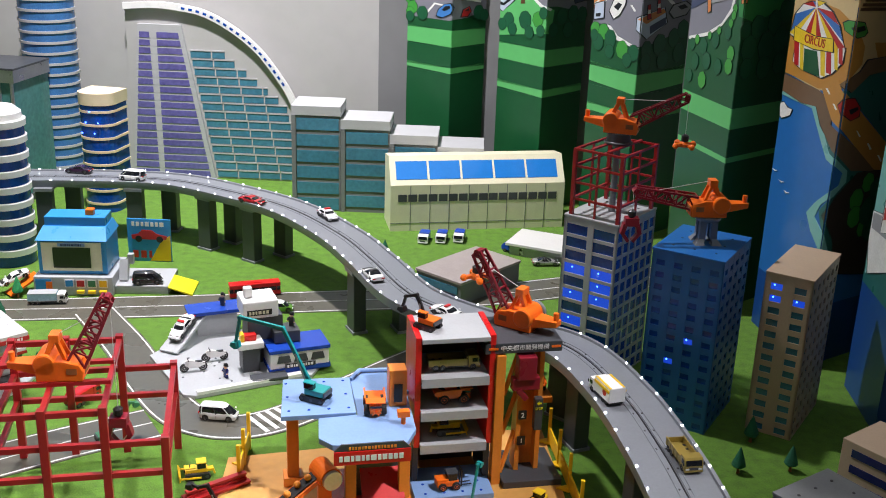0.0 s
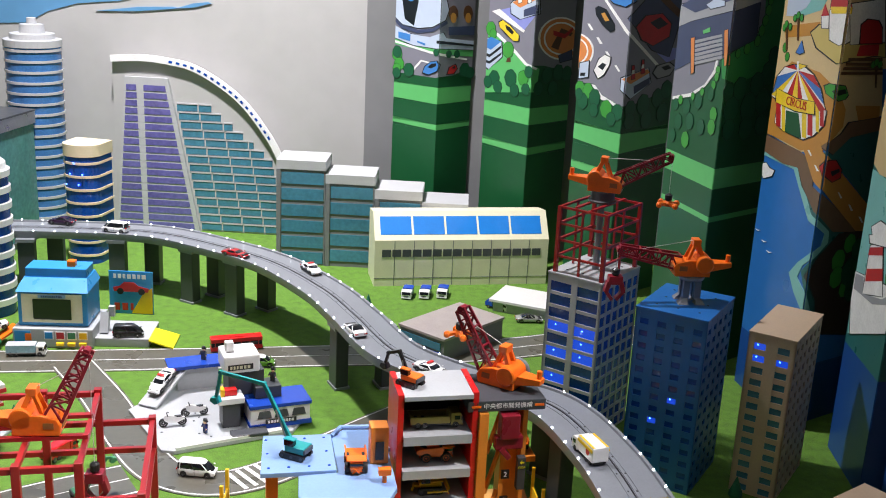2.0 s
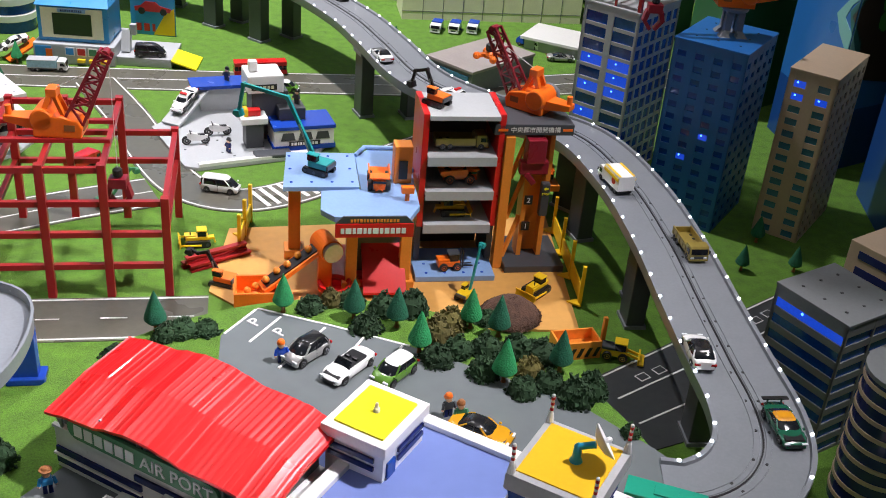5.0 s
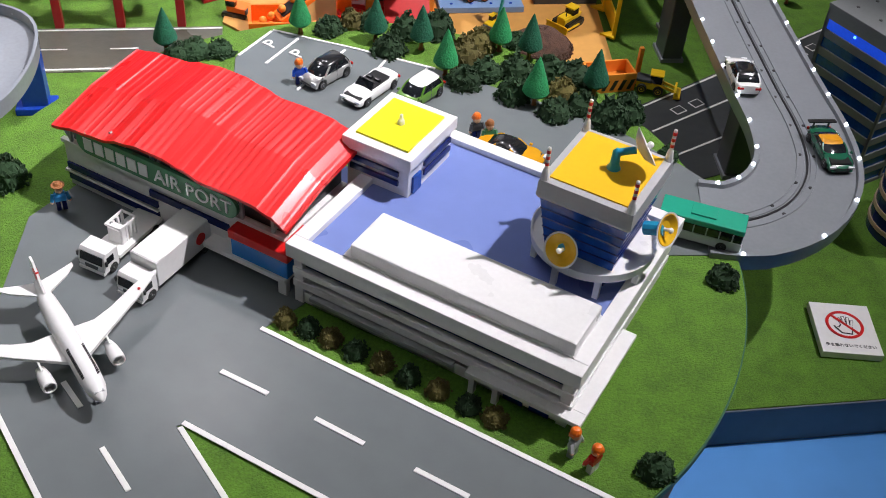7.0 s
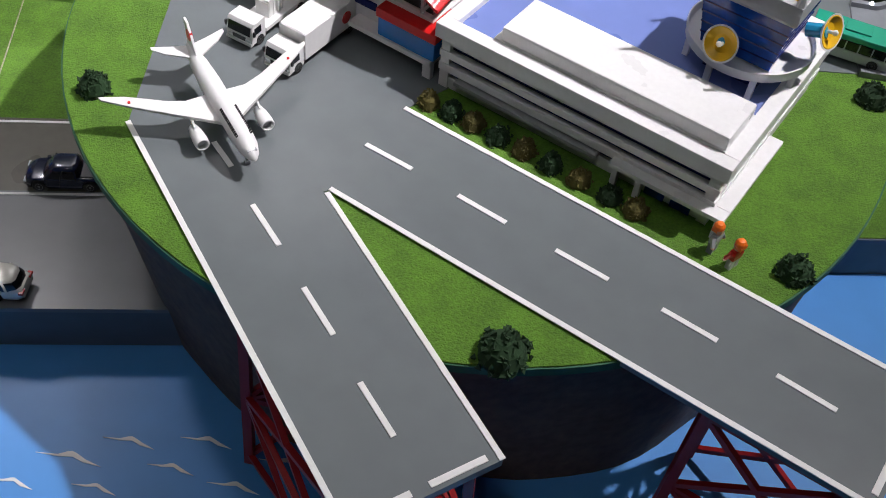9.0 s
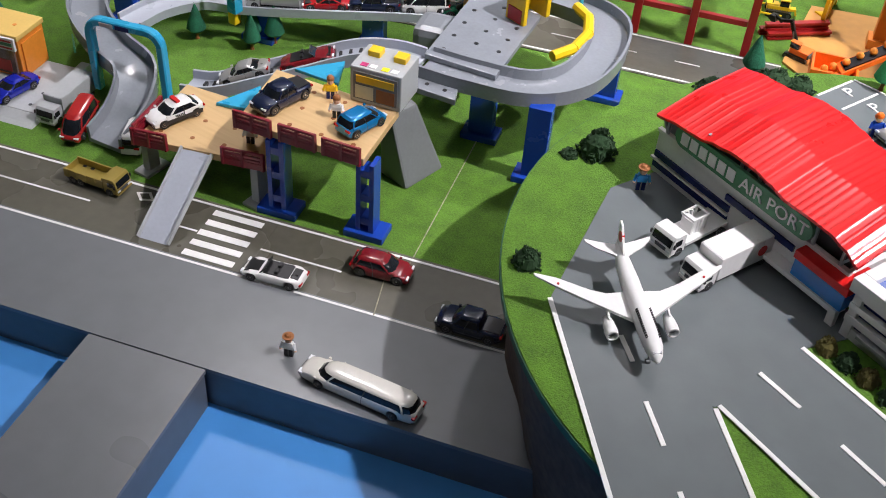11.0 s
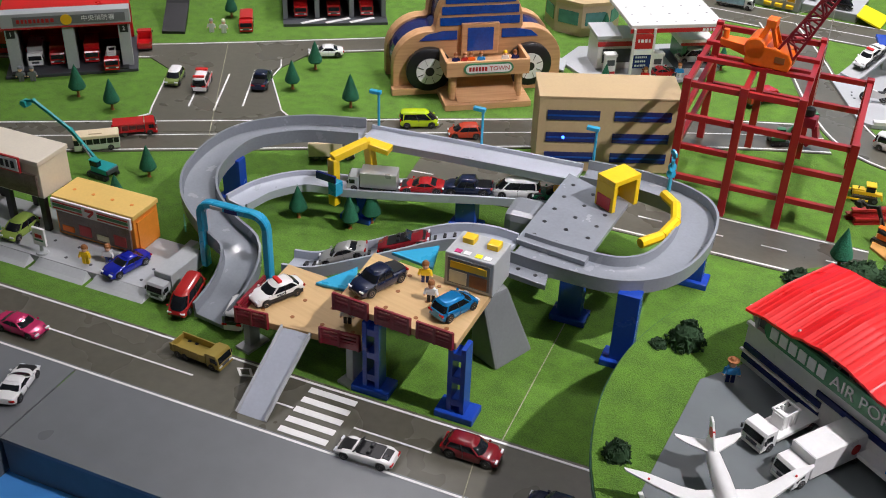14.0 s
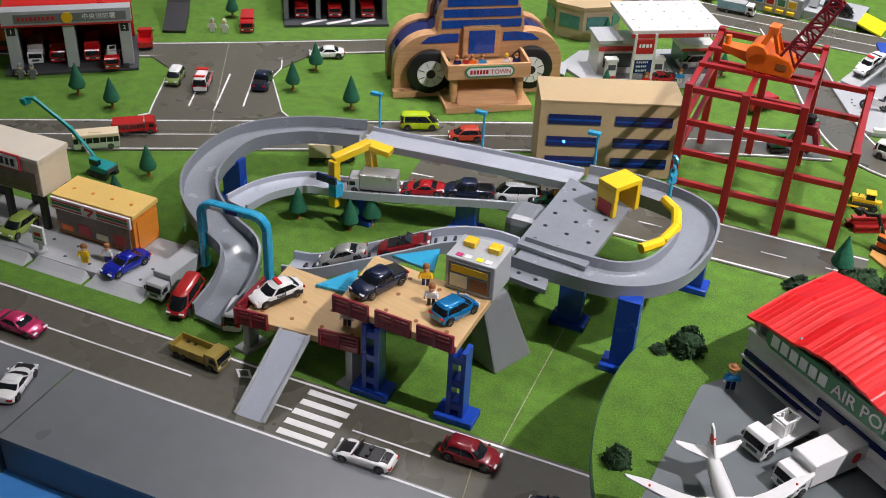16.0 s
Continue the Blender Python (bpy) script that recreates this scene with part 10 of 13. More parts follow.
for k in range(3):
    part("window", Geo().prism([(a0 + 0.004 + k * 0.036, 0.030), (a0 + 0.034 + k * 0.036, 0.030), (a0 + 0.030 + k * 0.036, 0.046), (a0 + 0.008 + k * 0.036, 0.046)], -b0 + 0.0004, -b0 + 0.0016, Matrix.Rotation(radians(90), 4, "X")), DARKGREY, po)
pb = part("name_board", Geo().box(a0 + 0.02, a0 + 0.085, b0 - 0.0045, b0 - 0.0031, 0.0185, 0.028), BLACK, po)
bars(pb, 0.056, front(a0 + 0.0525, b0 - 0.0046, 0.0232), WHITE, 0.006, seed=40)
part("blue_deck", Geo().box(a0 - 0.012, a0 + 0.118, b0 - 0.003, b0 + 0.080, 0.0522, 0.060), BLUE, po, "blue roof deck", bevel=0.001)
a1, b1 = pol(-0.425, 2.03)
part("tower", Geo().box(a1 - 0.02, a1 + 0.055, b1 - 0.030, b1 + 0.03, 0.008, 0.112), DARKGREY, po, "dark grey tower", bevel=0.001)
part("tower_head", Geo().box(a1 - 0.030, a1 + 0.045, b1 - 0.038, b1 + 0.034, 0.1122, 0.150), WHITE, po, "white tower head", bevel=0.004)
part("roof_horn", Geo().box(a1 - 0.022, a1 - 0.004, b1 - 0.012, b1 + 0.006, 0.1502, 0.172), WHITE, po, bevel=0.003)
th_ = part("tower_board", Geo().box(a1 - 0.022, a1 + 0.030, b1 - 0.0395, b1 - 0.0382, 0.120, 0.132), BLACK, po)
bars(th_, 0.044, front(a1 + 0.004, b1 - 0.0396, 0.126), CREAM, 0.007, seed=41)
part("gate_roof", Geo().box(a1 - 0.050, a1 + 0.005, b1 - 0.075, b1 - 0.031, 0.060, 0.074), WHITE, po, bevel=0.003)
part("red_beacon", Geo().box(a1 - 0.038, a1 - 0.008, b1 - 0.062, b1 - 0.044, 0.0742, 0.088), RED, po, "red rooftop beacon", bevel=0.003)
part("yellow_star", Geo().cbox(a1 - 0.038, b1 - 0.053, 0.0742, 0.008, 0.02, 0.016), GOLD, po)
part("gate_wall", Geo().box(a1 - 0.040, a1 - 0.004, b1 - 0.070, b1 - 0.031, 0.008, 0.060), DARKGREY, po)
part("dark_terrace", Geo().box(a1 + 0.03, a1 + 0.085, b1 - 0.06, b1 - 0.012, 0.0602, 0.085), DARKGREY, po, bevel=0.001)
a2, b2 = pol(-0.575, 2.115)
part("blue_upper_deck", Geo().box(a2 - 0.02, a2 + 0.10, b2 - 0.01, b2 + 0.05, 0.060, 0.068), BLUE, po, "blue upper deck", bevel=0.001)
part("deck_support", Geo().box(a2 + 0.0, a2 + 0.09, b2 + 0.0, b2 + 0.04, 0.008, 0.0598), LIGHTGREY, po)
p0, p1 = pol(-0.575, 2.135), pol(-0.612, 2.02)
part("car_slope", Geo().bar((*p0, 0.060), (*p1, 0.012), 0.045, 0.005), LIGHTGREY, po, "light grey car slope")
part("front_kerb", Geo().bar((*pol(-0.500, 1.845), 0.008), (*pol(-0.300, 1.962), 0.008), 0.012, 0.012), WHITE, po)
part("dark_ramp", Geo().box(a0 - 0.055, a0 + 0.02, b0 - 0.035, b0 - 0.004, 0.0082, 0.016), DARKGREY, po, bevel=0.003)
car("sedan", -0.595, 2.075, 0.041, 252, CARWHITE, "white and black toy patrol car on the slope", extras="police", tilt=-22)


def motorbike(x, y, z, head):
    ob = thing("toy_motorbike", x, y, z, head, "white toy police motorbike", "toy motorbike", "motorbikes")
    for wx_ in (-0.019, 0.019):
        wheel(ob, wx_, 0, 0.0095, 0.005)
    part("fairing", Geo().loft([[(x_, -w_, z0), (x_, w_, z0), (x_, w_ * 0.6, z1), (x_, -w_ * 0.6, z1)] for x_, w_, z0, z1 in ((-0.024, 0.003, 0.014, 0.019), (-0.008, 0.005, 0.009, 0.021), (0.010, 0.005, 0.010, 0.027), (0.018, 0.003, 0.016, 0.024))]), WHITE, ob)
    part("seat", Geo().box(-0.018, -0.001, -0.003, 0.003, 0.020, 0.0225), BLACK, ob)
    part("handlebar", Geo().bar((0.011, -0.009, 0.027), (0.011, 0.009, 0.027), 0.002).bar((0.012, 0, 0.012), (0.010, 0, 0.027), 0.003), BLACK, ob)


motorbike(-0.535, 1.945, 0.008, 205)
motorbike(-0.505, 2.000, 0.008, 205)
figure(-0.462, 1.925, 0.008, 230, NAVY, NAVY, BLACK, "small play figure in a navy police uniform")
figure(-0.528, 2.160, 0.068, 250, DARKGREY, DARKGREY, BLACK, "small dark play figure on the blue deck")
figure(-0.345, 2.03, 0.0852, 250, DARKGREY, DARKGREY, BLACK, "small dark play figure on the terrace")

# ---- blue car shop ----
sh = thing("blue_car_shop", -0.935, 2.350, 0, 6, "bright blue toy car shop with a display window", "toy shop")
part("base", Geo().box(-0.105, 0.085, -0.02, 0.13, 0, 0.048), LIGHTGREY, sh, "light grey shop base", bevel=0.002)
part("car_lift_base", Geo().box(0.0852, 0.215, -0.005, 0.12, 0, 0.022), LIGHTGREY, sh, bevel=0.002)
part("upper_body", Geo().box(-0.095, 0.070, 0.0, 0.115, 0.0482, 0.135), SKYBLUE, sh, "bright blue shop body", bevel=0.003)
part("front_frame", Geo().box(-0.085, 0.058, -0.0025, 0.0, 0.058, 0.130), CREAM, sh)
part("display_window", Geo().box(-0.058, 0.032, -0.0042, -0.0026, 0.066, 0.118), CARGLASS, sh, "dark display window")
nb = part("name_board", Geo().box(-0.045, 0.020, -0.0042, -0.0026, 0.121, 0.129), PALEBLUE, sh)
bars(nb, 0.05, front(-0.0125, -0.0043, 0.125), NAVY, 0.005, seed=50)
part("roof", Geo().loft([[(-0.098, -0.004, 0.1352), (0.073, -0.004, 0.1352), (0.073, 0.118, 0.1352), (-0.098, 0.118, 0.1352)], [(-0.088, 0.035, 0.160), (0.063, 0.035, 0.160), (0.063, 0.110, 0.160), (-0.088, 0.110, 0.160)]]), SKYBLUE, sh, "sloping blue roof")
part("roof_box", Geo().box(-0.086, 0.061, 0.040, 0.105, 0.1602, 0.182), SKYBLUE, sh, bevel=0.002)
part("orange_knob", Geo().box(0.010, 0.030, 0.055, 0.075, 0.1822, 0.197), ORANGE, sh, bevel=0.002)
for i, mt in enumerate((SKYBLUE, P_RED, GREENPAINT, GOLD)):
    pc = part("picture_card", Geo().box(-0.030 + i * 0.027, -0.008 + i * 0.027, -0.0215, -0.0202, 0.022, 0.042), WHITE, sh)
    part("picture", Geo().box(-0.028 + i * 0.027, -0.010 + i * 0.027, -0.0222, -0.0214, 0.024, 0.040), mt, pc)
    if i:
        part("yellow_button", Geo().box(-0.028 + i * 0.027, -0.010 + i * 0.027, -0.030, -0.0202, 0.008, 0.016), YELLOW, sh, bevel=0.001)
part("left_picture", Geo().box(-0.100, -0.062, -0.0215, -0.0202, 0.015, 0.042), SKYBLUE, sh)
part("left_rainbow", Geo().box(-0.075, -0.060, -0.0222, -0.0214, 0.018, 0.036), ORANGE, sh)
part("yellow_ramp", Geo().loft([[(0.2152, -0.01, 0.018), (0.2152, 0.075, 0.018), (0.2152, 0.075, 0.022), (0.2152, -0.01, 0.022)], [(0.275, -0.015, 0.001), (0.275, 0.075, 0.001), (0.275, 0.075, 0.005), (0.275, -0.015, 0.005)]]), LEMON, sh, "lemon yellow exit ramp")
part("orange_slide", Geo().bar((-0.108, 0.02, 0.040), (-0.165, -0.03, 0.004), 0.034, 0.005), ORANGE, sh, "orange entry slide")
part("lift_arm", Geo().bar((0.10, 0.03, 0.022), (0.10, 0.05, 0.07), 0.02).box(0.108, 0.122, 0.045, 0.06, 0.06, 0.085), LIGHTGREY, sh)
car("van", -0.775, 2.380, 0.0222, 15, CARBLACK, "black toy minivan on the shop lift")
car("sports", -1.090, 2.335, 0.030, 218, CARWHITE, "white toy sports car on the orange slide", tilt=-18)
pc = thing("poster_card", -0.838, 2.590, 0, 2, "colourful standing poster card with a red car", "poster")
part("card", Geo().box(-0.058, 0.058, 0.0, 0.004, 0.0, 0.118), SKYBLUE, pc, bevel=0.001)
part("yellow_swoosh", Geo().prism([(0.0, 0.002), (0.056, 0.002), (0.056, 0.075), (0.030, 0.055)], 0.0004, 0.0012, wx), GOLD, pc)
part("red_car_body", Geo().prism([(-0.045, 0.062), (0.045, 0.062), (0.048, 0.072), (0.020, 0.078), (0.008, 0.088), (-0.018, 0.088), (-0.030, 0.077), (-0.047, 0.073)], 0.0008, 0.0020, wx), P_RED, pc)
for a in (-0.028, 0.028):
    part("red_car_wheel", Geo().lathe([(0.0005, 0.0021), (0.009, 0.0021), (0.009, 0.0026), (0.0005, 0.0026)], 14, m=Matrix.Translation((a, 0, 0.063)) @ wx), BLACK, pc)
bars(pc, 0.09, front(0, -0.0006, 0.104), WHITE, 0.012, seed=60)
bars(pc, 0.05, front(-0.02, -0.0008, 0.020), P_RED, 0.020, seed=61)

# ---- painted scenes on the folded panels ----
def mural_text(ob, body, side, s, z, size, material, lift=0.006):
    d = Vector(ob["a" if side == "lit" else "b"])
    p = face_point(ob, side, s, z, lift)
    x_ = d.normalized() if side != "lit" else -d.normalized()
    n_ = x_.cross(Vector((0, 0, 1))).normalized()
    m_ = Matrix((x_, Vector((0, 0, 1)), n_)).transposed().to_4x4()
    text("painted_lettering", body, size, material, ob, Matrix.Translation(p) @ m_, depth=0.0004)


def art(ob, name, side, pts, paint, layer):
    """A flat painted shape; pts: share of the face from its fold, height."""
    poly(ob, name, side, pts, paint, 0.0017 + 0.00035 * layer)


def bush_row(ob, side, bushes, paint, layer):
    """Rounded painted bushes with dark outlines, each (share of the face, height, radius)."""
    for i, (s, z, r) in enumerate(bushes):
        lift = 0.0017 + 0.00035 * layer + 0.00006 * i
        blob(ob, "bush_outline", side, s, z, 0.92 * r + 0.0012, r + 0.0012, P_OUTLINE, lift, n=20, wob=0.05, seed=i)
        blob(ob, "painted_bush", side, s, z, 0.92 * r, r, paint, lift + 0.00003, n=20, wob=0.05, seed=i)


art(G0, "painted_street", "lit", ((1.00, 0.817), (0.00, 0.829), (0.00, 0.570), (0.05, 0.568), (1.00, 0.571)), P_ROAD, 0)
art(G0, "painted_street", "shaded", ((0.00, 0.829), (1.00, 0.829), (1.00, 0.599), (0.43, 0.575), (0.00, 0.571)), P_ROAD, 0)
art(G0, "painted_lawn", "lit", ((1.00, 0.660), (0.77, 0.654), (0.20, 0.647), (0.00, 0.646), (0.00, 0.664), (0.08, 0.663), (1.00, 0.675)), P_LGREEN, 1)
art(G0, "painted_lawn", "shaded", ((0.00, 0.646), (0.75, 0.633), (1.00, 0.631), (1.00, 0.657), (0.00, 0.664)), P_LGREEN, 1)
art(G0, "painted_kerb", "lit", ((1.00, 0.671), (0.20, 0.649), (0.00, 0.646), (0.00, 0.640), (0.20, 0.642), (1.00, 0.664)), P_WHITE, 2)
art(G0, "painted_kerb", "shaded", ((0.00, 0.646), (0.84, 0.625), (0.81, 0.620), (0.00, 0.639)), P_WHITE, 2)
art(G0, "observatory_drum_outline", "lit", ((1.00, 0.717), (0.68, 0.698), (0.21, 0.692), (0.00, 0.707), (0.00, 0.658), (0.06, 0.657), (0.61, 0.660), (1.00, 0.677)), P_INK, 2.5)
art(G0, "observatory_drum_outline", "shaded", ((0.00, 0.707), (0.09, 0.711), (0.20, 0.689), (1.00, 0.678), (1.00, 0.651), (0.00, 0.658)), P_INK, 2.5)
art(G0, "observatory_drum", "lit", ((1.00, 0.718), (0.99, 0.716), (0.66, 0.696), (0.22, 0.692), (0.00, 0.706), (0.00, 0.660), (0.08, 0.659), (0.59, 0.662), (1.00, 0.679)), P_PALE, 3)
art(G0, "observatory_drum", "shaded", ((0.00, 0.706), (0.07, 0.709), (0.18, 0.691), (1.00, 0.680), (1.00, 0.653), (0.00, 0.660)), P_PALE, 3)
art(G0, "observatory_dome_outline", "lit", ((0.00, 0.831), (1.00, 0.820), (1.00, 0.738), (0.85, 0.721), (0.49, 0.714), (0.15, 0.722), (0.00, 0.736)), P_INK, 3.5)
art(G0, "observatory_dome_outline", "shaded", ((0.00, 0.831), (0.00, 0.736), (0.14, 0.745), (0.23, 0.779), (0.09, 0.831)), P_INK, 3.5)
art(G0, "observatory_dome", "lit", ((0.00, 0.829), (1.00, 0.817), (1.00, 0.742), (0.84, 0.723), (0.48, 0.716), (0.16, 0.724), (0.00, 0.739)), P_PALE, 4)
art(G0, "observatory_dome", "shaded", ((0.00, 0.829), (0.00, 0.740), (0.12, 0.747), (0.21, 0.777), (0.07, 0.829)), P_PALE, 4)
art(G0, "dome_slit", "lit", ((0.89, 0.819), (0.79, 0.740), (0.58, 0.722), (0.50, 0.789), (0.48, 0.823)), P_INK, 5)
art(G0, "dome_lens", "lit", ((0.57, 0.812), (0.57, 0.806), (0.59, 0.801), (0.63, 0.797), (0.67, 0.795), (0.70, 0.796), (0.74, 0.799), (0.76, 0.804), (0.77, 0.810), (0.77, 0.816), (0.74, 0.821), (0.71, 0.825), (0.67, 0.826), (0.63, 0.826), (0.60, 0.823), (0.58, 0.818)), P_LENS, 6)
art(G0, "dome_rim", "lit", ((1.00, 0.738), (0.84, 0.720), (0.48, 0.711), (0.16, 0.719), (0.00, 0.734), (0.00, 0.723), (0.15, 0.709), (0.50, 0.700), (0.85, 0.709), (1.00, 0.728)), P_SLATE, 5)
art(G0, "dome_rim", "shaded", ((0.00, 0.735), (0.17, 0.745), (0.19, 0.736), (0.00, 0.724)), P_SLATE, 5)
art(G0, "painted_window", "lit", ((0.93, 0.699), (0.65, 0.694), (0.65, 0.673), (0.92, 0.680)), P_LENS, 5)
art(G0, "painted_window", "lit", ((0.49, 0.677), (0.31, 0.671), (0.31, 0.664), (0.49, 0.672)), P_LENS, 5)
art(G0, "laboratory_sign", "shaded", ((0.23, 0.726), (1.00, 0.727), (1.00, 0.699), (0.24, 0.701)), P_SLATE, 5)
art(G0, "laboratory_slot", "lit", ((0.06, 0.684), (0.00, 0.684), (0.00, 0.675), (0.06, 0.675)), P_INK, 5)
art(G0, "laboratory_slot", "shaded", ((0.00, 0.684), (1.00, 0.669), (1.00, 0.663), (0.00, 0.675)), P_INK, 5)
art(G0, "painted_fir", "shaded", ((0.48, 0.767), (0.48, 0.757), (0.45, 0.750), (0.41, 0.744), (0.36, 0.743), (0.31, 0.745), (0.26, 0.750), (0.23, 0.758), (0.21, 0.767), (0.22, 0.776), (0.24, 0.784), (0.29, 0.789), (0.34, 0.791), (0.39, 0.789), (0.43, 0.784), (0.47, 0.776)), P_BROWN, 4)
art(G0, "painted_dish", "shaded", ((0.44, 0.753), (0.43, 0.747), (0.42, 0.742), (0.39, 0.739), (0.36, 0.738), (0.33, 0.739), (0.30, 0.742), (0.28, 0.747), (0.27, 0.753), (0.27, 0.759), (0.29, 0.764), (0.31, 0.768), (0.35, 0.769), (0.38, 0.767), (0.41, 0.764), (0.43, 0.759)), P_ORANGE, 5)
art(G0, "painted_fir", "shaded", ((0.93, 0.766), (0.92, 0.757), (0.89, 0.749), (0.85, 0.744), (0.80, 0.742), (0.75, 0.744), (0.70, 0.749), (0.67, 0.757), (0.65, 0.766), (0.66, 0.776), (0.68, 0.784), (0.72, 0.789), (0.78, 0.791), (0.83, 0.789), (0.88, 0.783), (0.91, 0.775)), P_BROWN, 4)
art(G0, "painted_dish", "shaded", ((0.88, 0.752), (0.88, 0.746), (0.86, 0.741), (0.84, 0.738), (0.80, 0.737), (0.77, 0.738), (0.74, 0.741), (0.72, 0.746), (0.71, 0.752), (0.71, 0.758), (0.73, 0.764), (0.76, 0.767), (0.79, 0.768), (0.82, 0.767), (0.85, 0.763), (0.87, 0.758)), P_ORANGE, 5)
art(G0, "painted_car_outline", "lit", ((0.36, 0.578), (0.31, 0.601), (0.17, 0.618), (0.02, 0.623), (0.00, 0.618), (0.00, 0.594), (0.01, 0.588), (0.23, 0.573)), P_INK, 5.5)
art(G0, "painted_car_outline", "shaded", ((0.00, 0.617), (0.04, 0.610), (0.00, 0.596)), P_INK, 5.5)
art(G0, "painted_car", "lit", ((0.34, 0.581), (0.29, 0.600), (0.17, 0.616), (0.04, 0.620), (0.00, 0.611), (0.00, 0.602), (0.03, 0.590), (0.21, 0.576)), P_LENS, 6)
art(G0, "painted_car", "shaded", ((0.00, 0.610), (0.01, 0.608), (0.00, 0.605)), P_LENS, 6)
art(G0, "painted_car_window", "lit", ((0.23, 0.599), (0.15, 0.611), (0.05, 0.614), (0.04, 0.606), (0.16, 0.596)), P_INK, 7)
art(G0, "painted_car_outline", "shaded", ((0.22, 0.578), (0.28, 0.602), (0.49, 0.612), (0.55, 0.596), (0.45, 0.578)), P_INK, 5.5)
art(G0, "painted_car", "shaded", ((0.25, 0.580), (0.30, 0.599), (0.47, 0.609), (0.53, 0.595), (0.43, 0.581)), P_RED, 6)
art(G0, "painted_car_window", "shaded", ((0.34, 0.597), (0.45, 0.606), (0.48, 0.597)), P_INK, 7)
art(G0, "bay_line", "lit", ((0.60, 0.584), (0.40, 0.619), (0.19, 0.615), (0.22, 0.611), (0.38, 0.614), (0.56, 0.581)), P_WHITE, 2)
bush_row(G0, "lit", ((0.94, 0.627, 0.02), (0.89, 0.598, 0.02), (0.94, 0.583, 0.016)), P_BUSH, 3)
bush_row(G0, "lit", ((0.94, 0.636, 0.018), (0.66, 0.583, 0.021), (0.94, 0.569, 0.016), (0.06, 0.647, 0.01)), P_HEDGE, 4)
bush_row(G0, "shaded", ((0.77, 0.59, 0.022), (0.94, 0.58, 0.018), (0.27, 0.642, 0.011), (0.51, 0.641, 0.011)), P_HEDGE, 4)
art(G1, "painted_street", "lit", ((1.00, 0.835), (0.00, 0.849), (0.00, 0.637), (0.08, 0.635), (0.37, 0.676), (0.78, 0.716), (1.00, 0.733)), P_ROAD, 0)
art(G1, "painted_street", "shaded", ((0.00, 0.849), (1.00, 0.848), (1.00, 0.609), (0.27, 0.635), (0.00, 0.637)), P_ROAD, 0)
art(G1, "painted_lawn", "lit", ((1.00, 0.728), (0.78, 0.716), (0.46, 0.683), (0.13, 0.641), (0.00, 0.636), (0.00, 0.557), (1.00, 0.531)), P_LGREEN, 0.5)
art(G1, "painted_lawn", "shaded", ((0.00, 0.635), (0.17, 0.626), (0.12, 0.556), (0.00, 0.557)), P_LGREEN, 0.5)
art(G1, "painted_kerb", "lit", ((1.00, 0.729), (0.76, 0.717), (0.43, 0.682), (0.11, 0.641), (0.00, 0.636), (0.00, 0.628), (0.15, 0.635), (0.48, 0.676), (0.79, 0.709), (1.00, 0.722)), P_WHITE, 2)
art(G1, "painted_kerb", "shaded", ((0.00, 0.636), (0.11, 0.629), (0.08, 0.623), (0.00, 0.628)), P_WHITE, 2)
art(G1, "painted_plot", "lit", ((0.91, 0.781), (0.51, 0.800), (0.00, 0.805), (0.00, 0.784), (0.07, 0.769), (0.24, 0.733), (0.55, 0.751)), P_LILAC, 2)
art(G1, "painted_plot", "shaded", ((0.00, 0.805), (0.13, 0.804), (0.00, 0.785)), P_LILAC, 2)
art(G1, "painted_plot_edge", "lit", ((0.94, 0.782), (0.77, 0.791), (0.20, 0.737), (0.23, 0.730)), P_WHITE, 3)
art(G1, "painted_depot_outline", "lit", ((0.55, 0.810), (0.50, 0.821), (0.00, 0.837), (0.00, 0.784), (0.33, 0.766), (0.53, 0.780)), P_INK, 3.5)
art(G1, "painted_depot_outline", "shaded", ((0.00, 0.837), (0.06, 0.838), (0.10, 0.788), (0.00, 0.785)), P_INK, 3.5)
art(G1, "painted_depot", "lit", ((0.54, 0.808), (0.48, 0.819), (0.00, 0.835), (0.00, 0.787), (0.31, 0.768), (0.51, 0.782)), P_PALE, 4)
art(G1, "painted_depot", "shaded", ((0.00, 0.835), (0.04, 0.836), (0.08, 0.790), (0.00, 0.787)), P_PALE, 4)
art(G1, "depot_roof", "lit", ((0.50, 0.815), (0.28, 0.832), (0.01, 0.842), (0.00, 0.840), (0.00, 0.830), (0.33, 0.801)), P_TERRA, 5)
art(G1, "depot_roof", "shaded", ((0.00, 0.839), (0.04, 0.832), (0.00, 0.830)), P_TERRA, 5)
art(G1, "depot_door", "lit", ((0.25, 0.796), (0.00, 0.814), (0.00, 0.788), (0.24, 0.776)), P_SLATE, 5)
art(G1, "depot_door", "shaded", ((0.00, 0.814), (0.04, 0.816), (0.05, 0.790), (0.00, 0.788)), P_SLATE, 5)
art(G1, "painted_chimney_outline", "lit", ((0.40, 0.845), (0.30, 0.846), (0.29, 0.817), (0.38, 0.812)), P_INK, 5.5)
art(G1, "painted_chimney", "lit", ((0.38, 0.844), (0.31, 0.845), (0.30, 0.818), (0.37, 0.814)), P_WHITE, 6)
art(G1, "painted_chimney_outline", "lit", ((0.19, 0.848), (0.10, 0.849), (0.09, 0.820), (0.18, 0.815)), P_INK, 5.5)
art(G1, "painted_chimney", "lit", ((0.18, 0.846), (0.11, 0.847), (0.10, 0.821), (0.17, 0.817)), P_WHITE, 6)
art(G1, "painted_car_outline", "lit", ((0.78, 0.753), (0.70, 0.761), (0.51, 0.747), (0.30, 0.719), (0.30, 0.702), (0.41, 0.700), (0.63, 0.720), (0.76, 0.740)), P_INK, 5.5)
